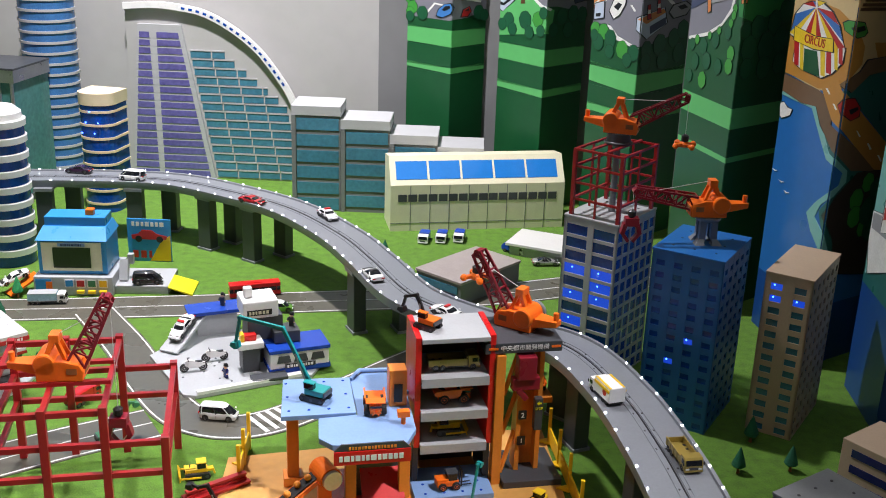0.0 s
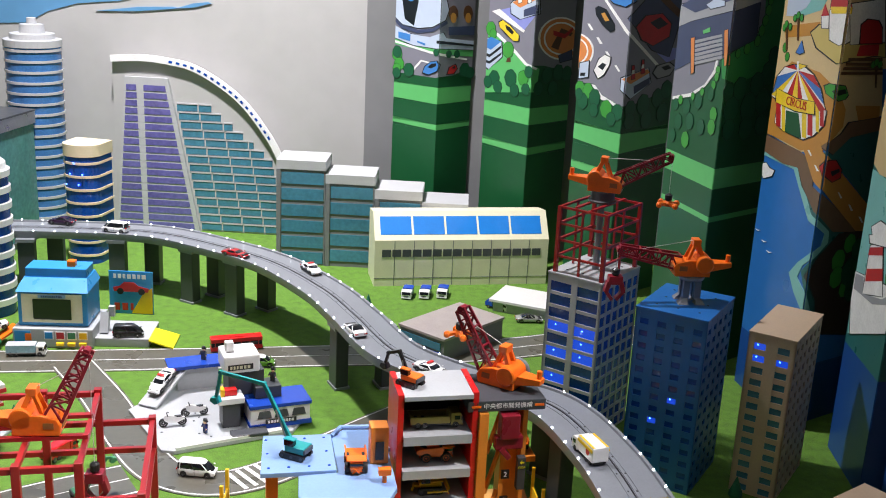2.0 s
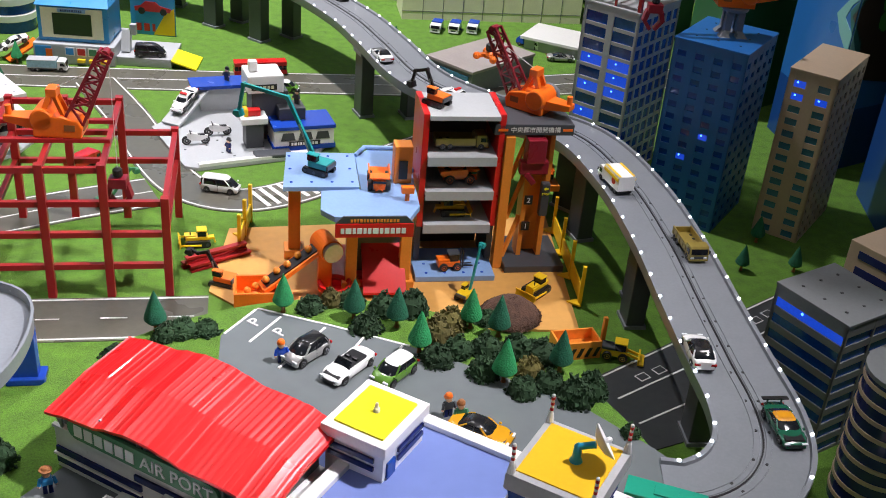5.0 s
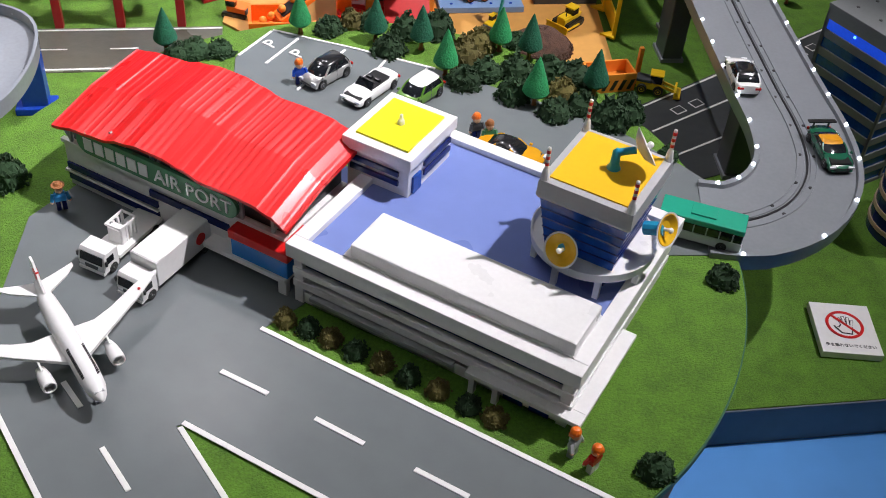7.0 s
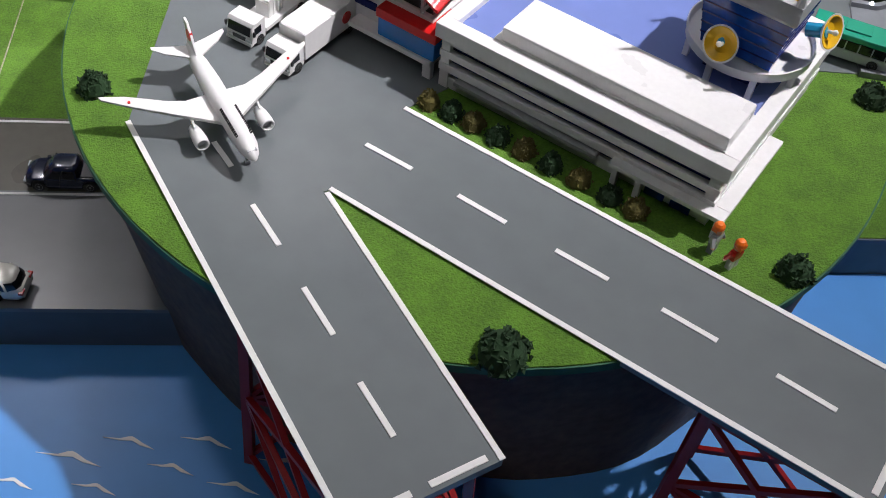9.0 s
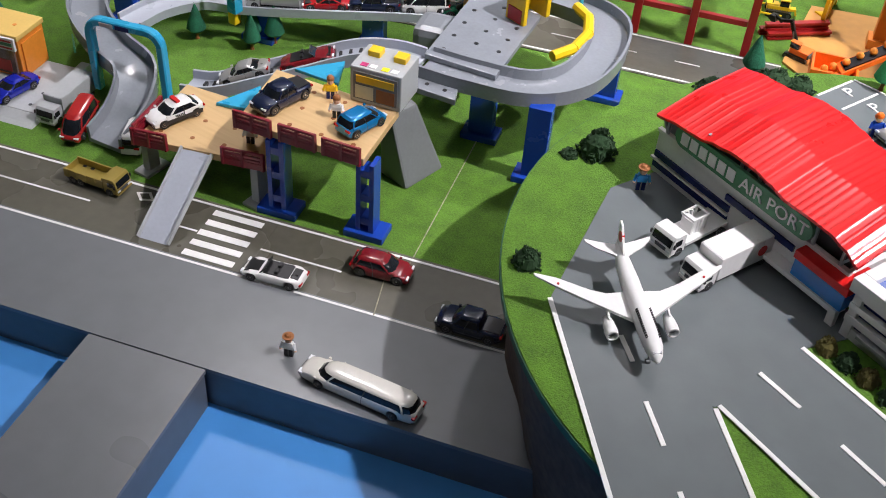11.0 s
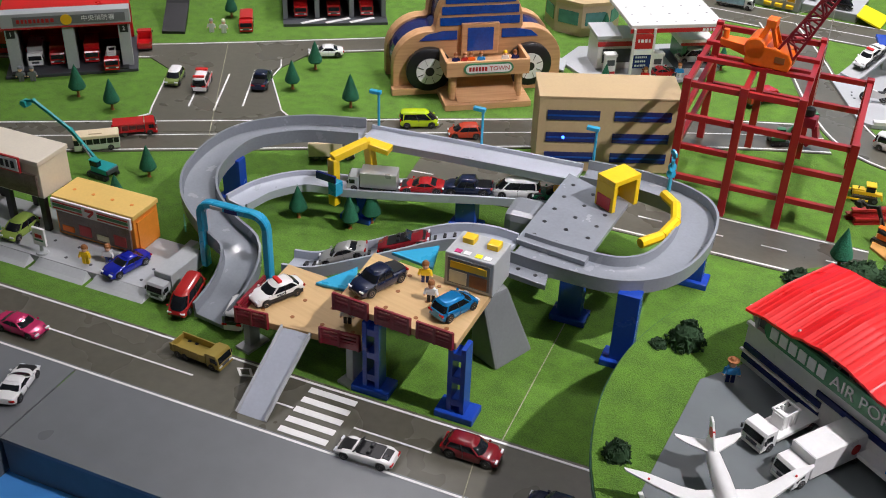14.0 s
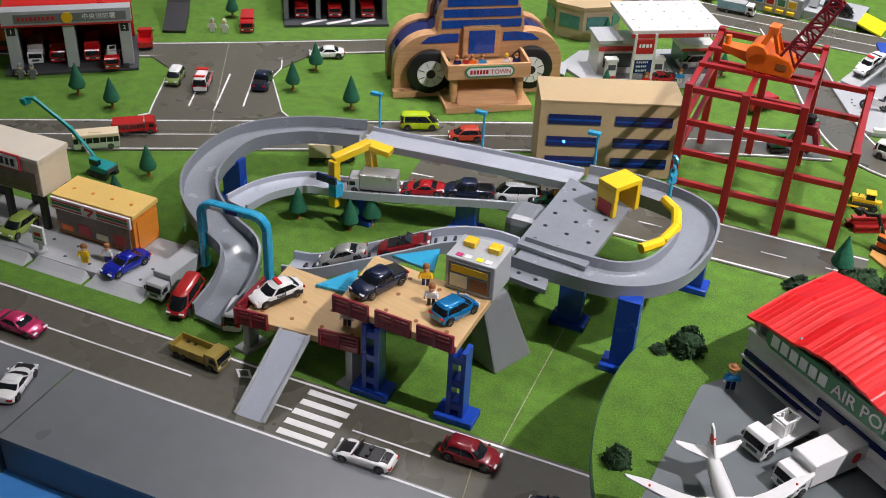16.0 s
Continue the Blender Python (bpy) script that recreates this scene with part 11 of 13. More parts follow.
art(G1, "painted_car", "lit", ((0.76, 0.751), (0.68, 0.759), (0.52, 0.745), (0.32, 0.721), (0.32, 0.704), (0.43, 0.702), (0.61, 0.723), (0.74, 0.737)), P_YELLOW, 6)
art(G1, "painted_car_window", "lit", ((0.62, 0.746), (0.52, 0.741), (0.42, 0.728), (0.46, 0.720), (0.59, 0.733)), P_INK, 7)
art(G1, "painted_block_outline", "lit", ((1.00, 0.703), (0.67, 0.696), (0.64, 0.648), (0.96, 0.603), (1.00, 0.607)), P_INK, 3.5)
art(G1, "painted_block", "lit", ((1.00, 0.701), (0.69, 0.694), (0.65, 0.650), (0.94, 0.605), (1.00, 0.611)), P_PALE, 4)
art(G1, "painted_block_roof", "lit", ((1.00, 0.697), (0.91, 0.704), (0.70, 0.694), (0.91, 0.665), (1.00, 0.670)), P_LENS, 5)
art(G1, "painted_window", "lit", ((1.00, 0.653), (0.93, 0.651), (0.68, 0.684), (0.68, 0.675), (0.93, 0.642), (1.00, 0.645)), P_INK, 5)
art(G1, "painted_window", "lit", ((1.00, 0.633), (0.93, 0.630), (0.67, 0.663), (0.67, 0.655), (0.92, 0.622), (1.00, 0.624)), P_INK, 5)
art(G1, "painted_tree_trunk", "lit", ((0.54, 0.652), (0.48, 0.654), (0.46, 0.637), (0.56, 0.635)), P_BROWN, 3)
bush_row(G1, "lit", ((0.53, 0.673, 0.024), (0.94, 0.729, 0.021), (0.88, 0.714, 0.015), (0.17, 0.596, 0.022)), P_BUSH, 3)
bush_row(G1, "lit", ((0.8, 0.581, 0.023), (0.94, 0.566, 0.018), (0.44, 0.589, 0.026), (0.06, 0.617, 0.017), (0.71, 0.556, 0.019), (0.34, 0.554, 0.019), (0.1, 0.563, 0.017)), P_HEDGE, 4)
bush_row(G1, "shaded", ((0.37, 0.605, 0.024), (0.65, 0.611, 0.024), (0.88, 0.606, 0.023), (0.17, 0.567, 0.021), (0.54, 0.564, 0.023)), P_HEDGE, 4)
art(G1, "painted_plaza", "shaded", ((1.00, 0.655), (0.86, 0.650), (0.70, 0.649), (0.55, 0.652), (0.40, 0.660), (0.28, 0.671), (0.18, 0.685), (0.11, 0.700), (0.08, 0.717), (0.09, 0.733), (0.14, 0.748), (0.22, 0.761), (0.34, 0.771), (0.47, 0.777), (0.62, 0.778), (0.77, 0.776), (0.92, 0.769), (1.00, 0.763)), P_WHITE, 3)
art(G1, "painted_plaza", "shaded", ((1.00, 0.662), (0.97, 0.660), (0.84, 0.655), (0.70, 0.654), (0.56, 0.657), (0.42, 0.664), (0.31, 0.674), (0.21, 0.687), (0.15, 0.701), (0.13, 0.717), (0.14, 0.732), (0.18, 0.746), (0.26, 0.758), (0.36, 0.767), (0.49, 0.772), (0.62, 0.774), (0.77, 0.771), (0.90, 0.765), (1.00, 0.757)), P_TERRA, 4)
art(G1, "painted_plaza", "shaded", ((1.00, 0.675), (0.92, 0.669), (0.81, 0.664), (0.70, 0.663), (0.58, 0.666), (0.46, 0.672), (0.36, 0.680), (0.29, 0.691), (0.23, 0.703), (0.21, 0.716), (0.22, 0.729), (0.26, 0.741), (0.32, 0.751), (0.41, 0.758), (0.51, 0.763), (0.63, 0.764), (0.75, 0.762), (0.86, 0.757), (0.97, 0.748), (1.00, 0.744)), P_WHITE, 5)
art(G1, "painted_plaza", "shaded", ((1.00, 0.683), (0.98, 0.680), (0.90, 0.673), (0.80, 0.669), (0.69, 0.668), (0.58, 0.671), (0.48, 0.676), (0.39, 0.684), (0.32, 0.693), (0.28, 0.704), (0.25, 0.716), (0.26, 0.728), (0.30, 0.738), (0.35, 0.747), (0.43, 0.754), (0.53, 0.758), (0.63, 0.759), (0.74, 0.757), (0.84, 0.752), (0.94, 0.745), (1.00, 0.737)), P_TERRA, 6)
art(G1, "painted_plaza_arrow", "shaded", ((0.41, 0.690), (0.64, 0.745), (0.95, 0.730), (0.90, 0.720), (0.71, 0.727), (0.60, 0.680)), P_BROWN, 7)
art(G1, "painted_plaza_mark", "shaded", ((0.44, 0.739), (0.74, 0.727), (0.94, 0.747), (0.94, 0.737), (0.75, 0.714), (0.45, 0.725)), P_RED, 8)
art(G1, "painted_lorry_outline", "shaded", ((0.61, 0.664), (0.97, 0.680), (0.99, 0.648), (0.67, 0.640)), P_INK, 7.5)
art(G1, "painted_lorry", "shaded", ((0.62, 0.663), (0.95, 0.678), (0.97, 0.650), (0.68, 0.642)), P_SLATE, 8)
art(G2, "painted_street", "lit", ((1.00, 0.860), (0.00, 0.874), (0.00, 0.567), (0.03, 0.566), (0.47, 0.588), (0.64, 0.613), (1.00, 0.608)), P_ROAD, 0)
art(G2, "painted_street", "shaded", ((0.00, 0.874), (1.00, 0.873), (1.00, 0.615), (0.90, 0.602), (0.22, 0.570), (0.00, 0.567)), P_ROAD, 0)
art(G2, "painted_plaza", "lit", ((0.70, 0.704), (0.70, 0.690), (0.74, 0.676), (0.82, 0.663), (0.91, 0.652), (1.00, 0.646), (1.00, 0.746), (0.97, 0.746), (0.86, 0.739), (0.78, 0.730), (0.72, 0.718)), P_WHITE, 3)
art(G2, "painted_plaza", "lit", ((0.73, 0.704), (0.74, 0.690), (0.78, 0.677), (0.84, 0.665), (0.93, 0.655), (1.00, 0.651), (1.00, 0.742), (0.99, 0.742), (0.89, 0.736), (0.81, 0.727), (0.76, 0.716)), P_TERRA, 4)
art(G2, "painted_plaza", "lit", ((0.81, 0.702), (0.81, 0.691), (0.84, 0.680), (0.90, 0.670), (0.98, 0.661), (1.00, 0.660), (1.00, 0.733), (0.94, 0.729), (0.87, 0.722), (0.83, 0.712)), P_WHITE, 5)
art(G2, "painted_plaza", "lit", ((0.84, 0.701), (0.85, 0.691), (0.88, 0.681), (0.93, 0.672), (1.00, 0.664), (1.00, 0.664), (1.00, 0.728), (0.96, 0.726), (0.90, 0.719), (0.86, 0.711)), P_TERRA, 6)
art(G2, "painted_dash", "lit", ((0.89, 0.777), (0.84, 0.778), (0.75, 0.762), (0.79, 0.760)), P_WHITE, 2)
art(G2, "painted_dash", "lit", ((0.67, 0.743), (0.62, 0.744), (0.53, 0.728), (0.58, 0.726)), P_WHITE, 2)
art(G2, "painted_dash", "lit", ((0.46, 0.708), (0.41, 0.709), (0.32, 0.694), (0.36, 0.691)), P_WHITE, 2)
art(G2, "painted_dash", "lit", ((0.24, 0.675), (0.20, 0.676), (0.11, 0.661), (0.15, 0.659)), P_WHITE, 2)
art(G2, "painted_kerb", "lit", ((0.68, 0.865), (0.62, 0.865), (0.03, 0.774), (0.00, 0.770), (0.00, 0.759), (0.07, 0.767)), P_WHITE, 2)
art(G2, "painted_kerb", "shaded", ((0.00, 0.769), (0.68, 0.673), (0.62, 0.670), (0.00, 0.758)), P_WHITE, 2)
art(G2, "painted_kerb", "lit", ((0.69, 0.611), (0.61, 0.610), (0.45, 0.586), (0.00, 0.563), (0.00, 0.562), (0.00, 0.557), (0.49, 0.575)), P_WHITE, 2)
art(G2, "painted_car_outline", "lit", ((0.74, 0.823), (0.67, 0.830), (0.50, 0.823), (0.30, 0.785), (0.29, 0.770), (0.38, 0.762), (0.57, 0.780), (0.71, 0.804)), P_INK, 5.5)
art(G2, "painted_car", "lit", ((0.72, 0.820), (0.66, 0.828), (0.51, 0.821), (0.32, 0.787), (0.31, 0.772), (0.40, 0.764), (0.55, 0.783), (0.69, 0.802)), P_INK, 6)
art(G2, "painted_car_window", "lit", ((0.61, 0.816), (0.53, 0.817), (0.39, 0.792), (0.51, 0.787)), P_INK, 7)
art(G2, "painted_car_roof", "lit", ((0.60, 0.810), (0.53, 0.814), (0.42, 0.794), (0.50, 0.790)), P_ORANGE, 8)
art(G2, "painted_car_outline", "lit", ((0.67, 0.648), (0.58, 0.687), (0.43, 0.701), (0.31, 0.696), (0.32, 0.676), (0.43, 0.641), (0.57, 0.628)), P_INK, 5.5)
art(G2, "painted_car", "lit", ((0.65, 0.651), (0.56, 0.685), (0.45, 0.699), (0.33, 0.694), (0.34, 0.674), (0.44, 0.644), (0.55, 0.631)), P_WHITE, 6)
art(G2, "painted_car_window", "lit", ((0.57, 0.663), (0.48, 0.677), (0.40, 0.673), (0.47, 0.655)), P_INK, 7)
art(G2, "painted_car_outline", "lit", ((0.99, 0.665), (0.76, 0.677), (0.75, 0.627), (0.99, 0.617)), P_INK, 5.5)
art(G2, "painted_car", "lit", ((0.97, 0.663), (0.78, 0.674), (0.77, 0.629), (0.97, 0.620)), P_PALE, 6)
art(G2, "painted_car_window", "lit", ((0.94, 0.637), (0.83, 0.640), (0.84, 0.630), (0.94, 0.628)), P_INK, 7)
art(G2, "painted_depot_outline", "lit", ((0.09, 0.645), (0.00, 0.652), (0.00, 0.601), (0.08, 0.610)), P_INK, 3.5)
art(G2, "painted_depot_outline", "shaded", ((0.00, 0.653), (0.01, 0.653), (0.45, 0.670), (0.53, 0.626), (0.11, 0.585), (0.00, 0.600)), P_INK, 3.5)
art(G2, "painted_depot", "lit", ((0.07, 0.643), (0.00, 0.649), (0.00, 0.605), (0.07, 0.612)), P_PALE, 4)
art(G2, "painted_depot", "shaded", ((0.00, 0.650), (0.03, 0.651), (0.43, 0.669), (0.51, 0.626), (0.12, 0.587), (0.00, 0.604)), P_PALE, 4)
art(G2, "depot_roof", "lit", ((0.00, 0.637), (0.06, 0.641), (0.00, 0.646)), P_TERRA, 5)
art(G2, "depot_roof", "shaded", ((0.00, 0.637), (0.00, 0.646), (0.16, 0.656), (0.41, 0.666), (0.47, 0.656), (0.09, 0.628)), P_TERRA, 5)
art(G2, "depot_door", "shaded", ((0.16, 0.621), (0.48, 0.643), (0.49, 0.624), (0.18, 0.599)), P_SLATE, 5)
art(G2, "painted_chimney_outline", "shaded", ((0.08, 0.680), (0.14, 0.681), (0.18, 0.641), (0.09, 0.639)), P_INK, 5.5)
art(G2, "painted_chimney", "shaded", ((0.09, 0.678), (0.13, 0.680), (0.17, 0.643), (0.10, 0.641)), P_RED, 6)
art(G2, "chimney_band", "shaded", ((0.10, 0.666), (0.14, 0.667), (0.15, 0.656), (0.09, 0.655)), P_WHITE, 7)
art(G2, "painted_chimney_outline", "shaded", ((0.27, 0.694), (0.33, 0.695), (0.37, 0.655), (0.28, 0.653)), P_INK, 5.5)
art(G2, "painted_chimney", "shaded", ((0.28, 0.692), (0.32, 0.693), (0.36, 0.657), (0.29, 0.654)), P_RED, 6)
art(G2, "chimney_band", "shaded", ((0.29, 0.680), (0.33, 0.681), (0.34, 0.670), (0.28, 0.669)), P_WHITE, 7)
art(G2, "painted_car_outline", "lit", ((0.00, 0.876), (0.60, 0.868), (0.37, 0.839), (0.10, 0.834), (0.00, 0.845)), P_INK, 5.5)
art(G2, "painted_car_outline", "shaded", ((0.00, 0.876), (0.00, 0.845), (0.07, 0.851), (0.03, 0.876)), P_INK, 5.5)
art(G2, "painted_car", "lit", ((0.00, 0.874), (0.58, 0.866), (0.36, 0.842), (0.12, 0.836), (0.00, 0.848)), P_LENS, 6)
art(G2, "painted_car", "shaded", ((0.00, 0.874), (0.00, 0.849), (0.05, 0.853), (0.01, 0.874)), P_LENS, 6)
art(G2, "painted_car_window", "lit", ((0.37, 0.869), (0.21, 0.859), (0.06, 0.873)), P_INK, 7)
art(G2, "painted_hangar_outline", "lit", ((0.00, 0.796), (0.07, 0.805), (0.00, 0.818)), P_INK, 2.5)
art(G2, "painted_hangar_outline", "shaded", ((0.00, 0.795), (0.00, 0.819), (0.34, 0.875), (1.00, 0.875), (1.00, 0.777), (1.00, 0.777), (0.86, 0.695), (0.46, 0.717)), P_INK, 2.5)
art(G2, "painted_hangar", "lit", ((0.00, 0.796), (0.05, 0.804), (0.00, 0.813)), P_SLATE, 3)
art(G2, "painted_hangar", "shaded", ((0.00, 0.796), (0.00, 0.815), (0.35, 0.874), (1.00, 0.873), (1.00, 0.786), (0.98, 0.779), (0.85, 0.697), (0.47, 0.719)), P_SLATE, 3)
art(G2, "hangar_beam", "shaded", ((0.38, 0.874), (0.59, 0.873), (0.99, 0.826), (0.96, 0.807)), P_BROWN, 6)
art(G2, "hangar_plot", "shaded", ((1.00, 0.721), (0.49, 0.722), (0.81, 0.681), (1.00, 0.690)), P_LILAC, 2)
art(G2, "painted_car_outline", "shaded", ((0.08, 0.785), (0.26, 0.815), (0.62, 0.820), (0.84, 0.791), (0.82, 0.752), (0.47, 0.729), (0.22, 0.746)), P_INK, 4.5)
art(G2, "painted_car", "shaded", ((0.10, 0.783), (0.28, 0.813), (0.61, 0.818), (0.82, 0.789), (0.80, 0.754), (0.48, 0.731), (0.24, 0.749)), P_RED, 5)
art(G2, "painted_car_window", "shaded", ((0.37, 0.794), (0.57, 0.809), (0.75, 0.789), (0.55, 0.775)), P_INK, 6)
art(G2, "painted_car_outline", "shaded", ((0.52, 0.653), (0.60, 0.676), (0.88, 0.683), (1.00, 0.670), (1.00, 0.665), (0.91, 0.642), (0.63, 0.635)), P_INK, 5.5)
art(G2, "painted_car", "shaded", ((0.54, 0.655), (0.62, 0.673), (0.86, 0.681), (1.00, 0.666), (0.89, 0.645), (0.65, 0.638)), P_STONE, 6)
art(G2, "painted_car_window", "shaded", ((0.70, 0.669), (0.84, 0.674), (0.92, 0.664), (0.78, 0.659)), P_INK, 7)
bush_row(G2, "lit", ((0.93, 0.592, 0.021), (0.75, 0.59, 0.022), (0.33, 0.55, 0.025)), P_BUSH, 3)
bush_row(G2, "lit", ((0.59, 0.575, 0.024), (0.09, 0.548, 0.022), (0.85, 0.558, 0.023), (0.94, 0.576, 0.016), (0.59, 0.539, 0.019), (0.21, 0.525, 0.019)), P_HEDGE, 4)
bush_row(G2, "shaded", ((0.14, 0.557, 0.024), (0.4, 0.567, 0.029), (0.69, 0.582, 0.026), (0.87, 0.603, 0.026), (0.14, 0.523, 0.023), (0.49, 0.523, 0.026), (0.82, 0.538, 0.027)), P_HEDGE, 4)
art(G3, "painted_street", "lit", ((1.00, 0.893), (0.00, 0.909), (0.00, 0.775), (0.14, 0.757), (0.16, 0.729), (0.32, 0.697), (0.57, 0.664), (1.00, 0.636)), P_ROAD, 0)
art(G3, "painted_street", "shaded", ((0.00, 0.909), (0.79, 0.909), (0.64, 0.832), (0.44, 0.807), (0.11, 0.784), (0.00, 0.775)), P_ROAD, 0)
art(G3, "painted_lawn", "lit", ((0.10, 0.759), (0.00, 0.772), (0.00, 0.718), (0.06, 0.719)), P_MGREEN, 0.5)
art(G3, "painted_lawn", "shaded", ((0.00, 0.772), (0.13, 0.784), (0.49, 0.810), (0.61, 0.858), (0.58, 0.909), (1.00, 0.909), (1.00, 0.743), (0.21, 0.706), (0.00, 0.718)), P_MGREEN, 0.5)
art(G3, "painted_kerb", "lit", ((0.98, 0.643), (0.61, 0.665), (0.36, 0.695), (0.22, 0.732), (0.20, 0.756), (0.16, 0.757), (0.18, 0.728), (0.34, 0.691), (0.60, 0.657), (0.97, 0.636)), P_WHITE, 2)
art(G3, "painted_garage_outline", "lit", ((1.00, 0.706), (1.00, 0.824), (0.79, 0.837), (0.00, 0.877), (0.00, 0.777), (0.22, 0.756), (0.67, 0.737)), P_INK, 2.5)
art(G3, "painted_garage_outline", "shaded", ((0.00, 0.877), (0.05, 0.878), (0.49, 0.898), (0.50, 0.806), (0.14, 0.785), (0.00, 0.777)), P_INK, 2.5)
art(G3, "painted_garage", "lit", ((1.00, 0.706), (1.00, 0.822), (0.77, 0.836), (0.00, 0.876), (0.00, 0.779), (0.23, 0.758), (0.66, 0.739)), P_SLATE, 3)
art(G3, "painted_garage", "shaded", ((0.00, 0.876), (0.03, 0.877), (0.48, 0.896), (0.49, 0.807), (0.13, 0.786), (0.00, 0.779)), P_SLATE, 3)
art(G3, "garage_roof_outline", "lit", ((1.00, 0.812), (1.00, 0.868), (0.19, 0.907), (0.00, 0.910), (0.00, 0.869), (0.78, 0.829)), P_INK, 3.5)
art(G3, "garage_roof_outline", "shaded", ((0.00, 0.910), (0.51, 0.910), (0.50, 0.893), (0.05, 0.870), (0.00, 0.869)), P_INK, 3.5)
art(G3, "garage_roof", "lit", ((1.00, 0.813), (1.00, 0.861), (0.99, 0.866), (0.20, 0.906), (0.00, 0.909), (0.00, 0.871), (0.77, 0.831)), P_STONE, 4)
art(G3, "garage_roof", "shaded", ((0.00, 0.909), (0.50, 0.909), (0.49, 0.891), (0.04, 0.872), (0.00, 0.871)), P_STONE, 4)
art(G3, "garage_deck", "lit", ((0.99, 0.864), (0.63, 0.899), (0.00, 0.909), (0.00, 0.895), (0.18, 0.884), (0.70, 0.853)), P_SLATE, 5)
art(G3, "garage_deck", "shaded", ((0.00, 0.909), (0.33, 0.909), (0.00, 0.895)), P_SLATE, 5)
art(G3, "garage_skylight_outline", "lit", ((0.50, 0.875), (0.34, 0.892), (0.15, 0.890), (0.14, 0.878), (0.41, 0.865)), P_INK, 5.5)
art(G3, "garage_skylight", "lit", ((0.49, 0.875), (0.33, 0.891), (0.16, 0.889), (0.15, 0.879), (0.40, 0.867)), P_PALE, 6)
art(G3, "painted_shutter", "lit", ((0.66, 0.788), (0.14, 0.816), (0.13, 0.810), (0.65, 0.781)), P_STONE, 5)
art(G3, "painted_shutter", "lit", ((0.65, 0.778), (0.13, 0.807), (0.12, 0.800), (0.64, 0.771)), P_STONE, 5)
art(G3, "painted_shutter", "lit", ((0.64, 0.768), (0.12, 0.798), (0.11, 0.791), (0.63, 0.761)), P_STONE, 5)
art(G3, "painted_shutter", "lit", ((0.63, 0.758), (0.11, 0.788), (0.10, 0.782), (0.62, 0.751)), P_STONE, 5)
art(G3, "painted_shutter", "lit", ((0.62, 0.749), (0.10, 0.779), (0.09, 0.772), (0.61, 0.741)), P_STONE, 5)
art(G3, "painted_shutter", "lit", ((0.61, 0.739), (0.09, 0.770), (0.08, 0.763), (0.60, 0.732)), P_STONE, 5)
art(G3, "painted_post_outline", "lit", ((0.73, 0.793), (0.64, 0.797), (0.58, 0.714), (0.65, 0.708)), P_INK, 5.5)
art(G3, "painted_post", "lit", ((0.72, 0.792), (0.65, 0.796), (0.59, 0.715), (0.64, 0.710)), P_TERRA, 6)
art(G3, "painted_post_outline", "lit", ((0.11, 0.826), (0.04, 0.830), (0.00, 0.790), (0.00, 0.749), (0.04, 0.747)), P_INK, 5.5)
art(G3, "painted_post_outline", "shaded", ((0.00, 0.783), (0.03, 0.750), (0.00, 0.749)), P_INK, 5.5)
art(G3, "painted_post", "lit", ((0.10, 0.825), (0.04, 0.829), (0.00, 0.779), (0.00, 0.750), (0.03, 0.748)), P_TERRA, 6)
art(G3, "painted_post", "shaded", ((0.00, 0.772), (0.02, 0.751), (0.00, 0.751)), P_TERRA, 6)
art(G3, "garage_plate", "lit", ((0.50, 0.815), (0.37, 0.826), (0.36, 0.816), (0.49, 0.808)), P_LGREEN, 6)
bush_row(G3, "lit", ((0.14, 0.734, 0.01), (0.15, 0.719, 0.01), (0.19, 0.699, 0.01), (0.39, 0.676, 0.009), (0.56, 0.659, 0.009), (0.8, 0.641, 0.011), (0.13, 0.633, 0.017), (0.14, 0.603, 0.018), (0.62, 0.551, 0.02)), P_BUSH, 3)
bush_row(G3, "shaded", ((0.69, 0.894, 0.011), (0.67, 0.871, 0.012), (0.63, 0.848, 0.012), (0.58, 0.825, 0.012), (0.52, 0.802, 0.012), (0.33, 0.785, 0.012), (0.16, 0.776, 0.01)), P_BUSH, 3)
bush_row(G3, "lit", ((0.89, 0.627, 0.014), (0.67, 0.63, 0.02), (0.44, 0.652, 0.018), (0.22, 0.677, 0.015), (0.8, 0.588, 0.019), (0.57, 0.598, 0.02), (0.34, 0.594, 0.018), (0.89, 0.55, 0.016)), P_HEDGE, 4)
bush_row(G3, "shaded", ((0.06, 0.69, 0.02), (0.29, 0.695, 0.026), (0.62, 0.702, 0.027), (0.84, 0.726, 0.029), (0.16, 0.648, 0.029), (0.5, 0.65, 0.032), (0.78, 0.66, 0.03), (0.15, 0.602, 0.024), (0.5, 0.599, 0.027), (0.81, 0.605, 0.025), (0.9, 0.766, 0.021)), P_HEDGE, 4)
art(S1, "painted_land", "lit", ((1.00, 0.915), (0.00, 0.931), (0.00, 0.630), (0.07, 0.618), (0.41, 0.594), (0.70, 0.601), (1.00, 0.608)), P_SAND, 0)
art(S1, "painted_land", "shaded", ((0.00, 0.931), (0.63, 0.932), (0.99, 0.682), (0.35, 0.671), (0.07, 0.636), (0.00, 0.631)), P_SAND, 0)
art(S1, "painted_lagoon", "lit", ((0.92, 0.868), (0.53, 0.923), (0.27, 0.927), (0.39, 0.891), (0.66, 0.874)), P_FOAM, 1)
art(S1, "painted_cloud", "lit", ((0.94, 0.868), (0.95, 0.916), (0.51, 0.923), (0.63, 0.891), (0.83, 0.870)), P_PALE, 2)
art(S1, "painted_path", "lit", ((0.94, 0.846), (0.38, 0.868), (0.33, 0.842), (0.91, 0.822)), P_ORANGE, 1)
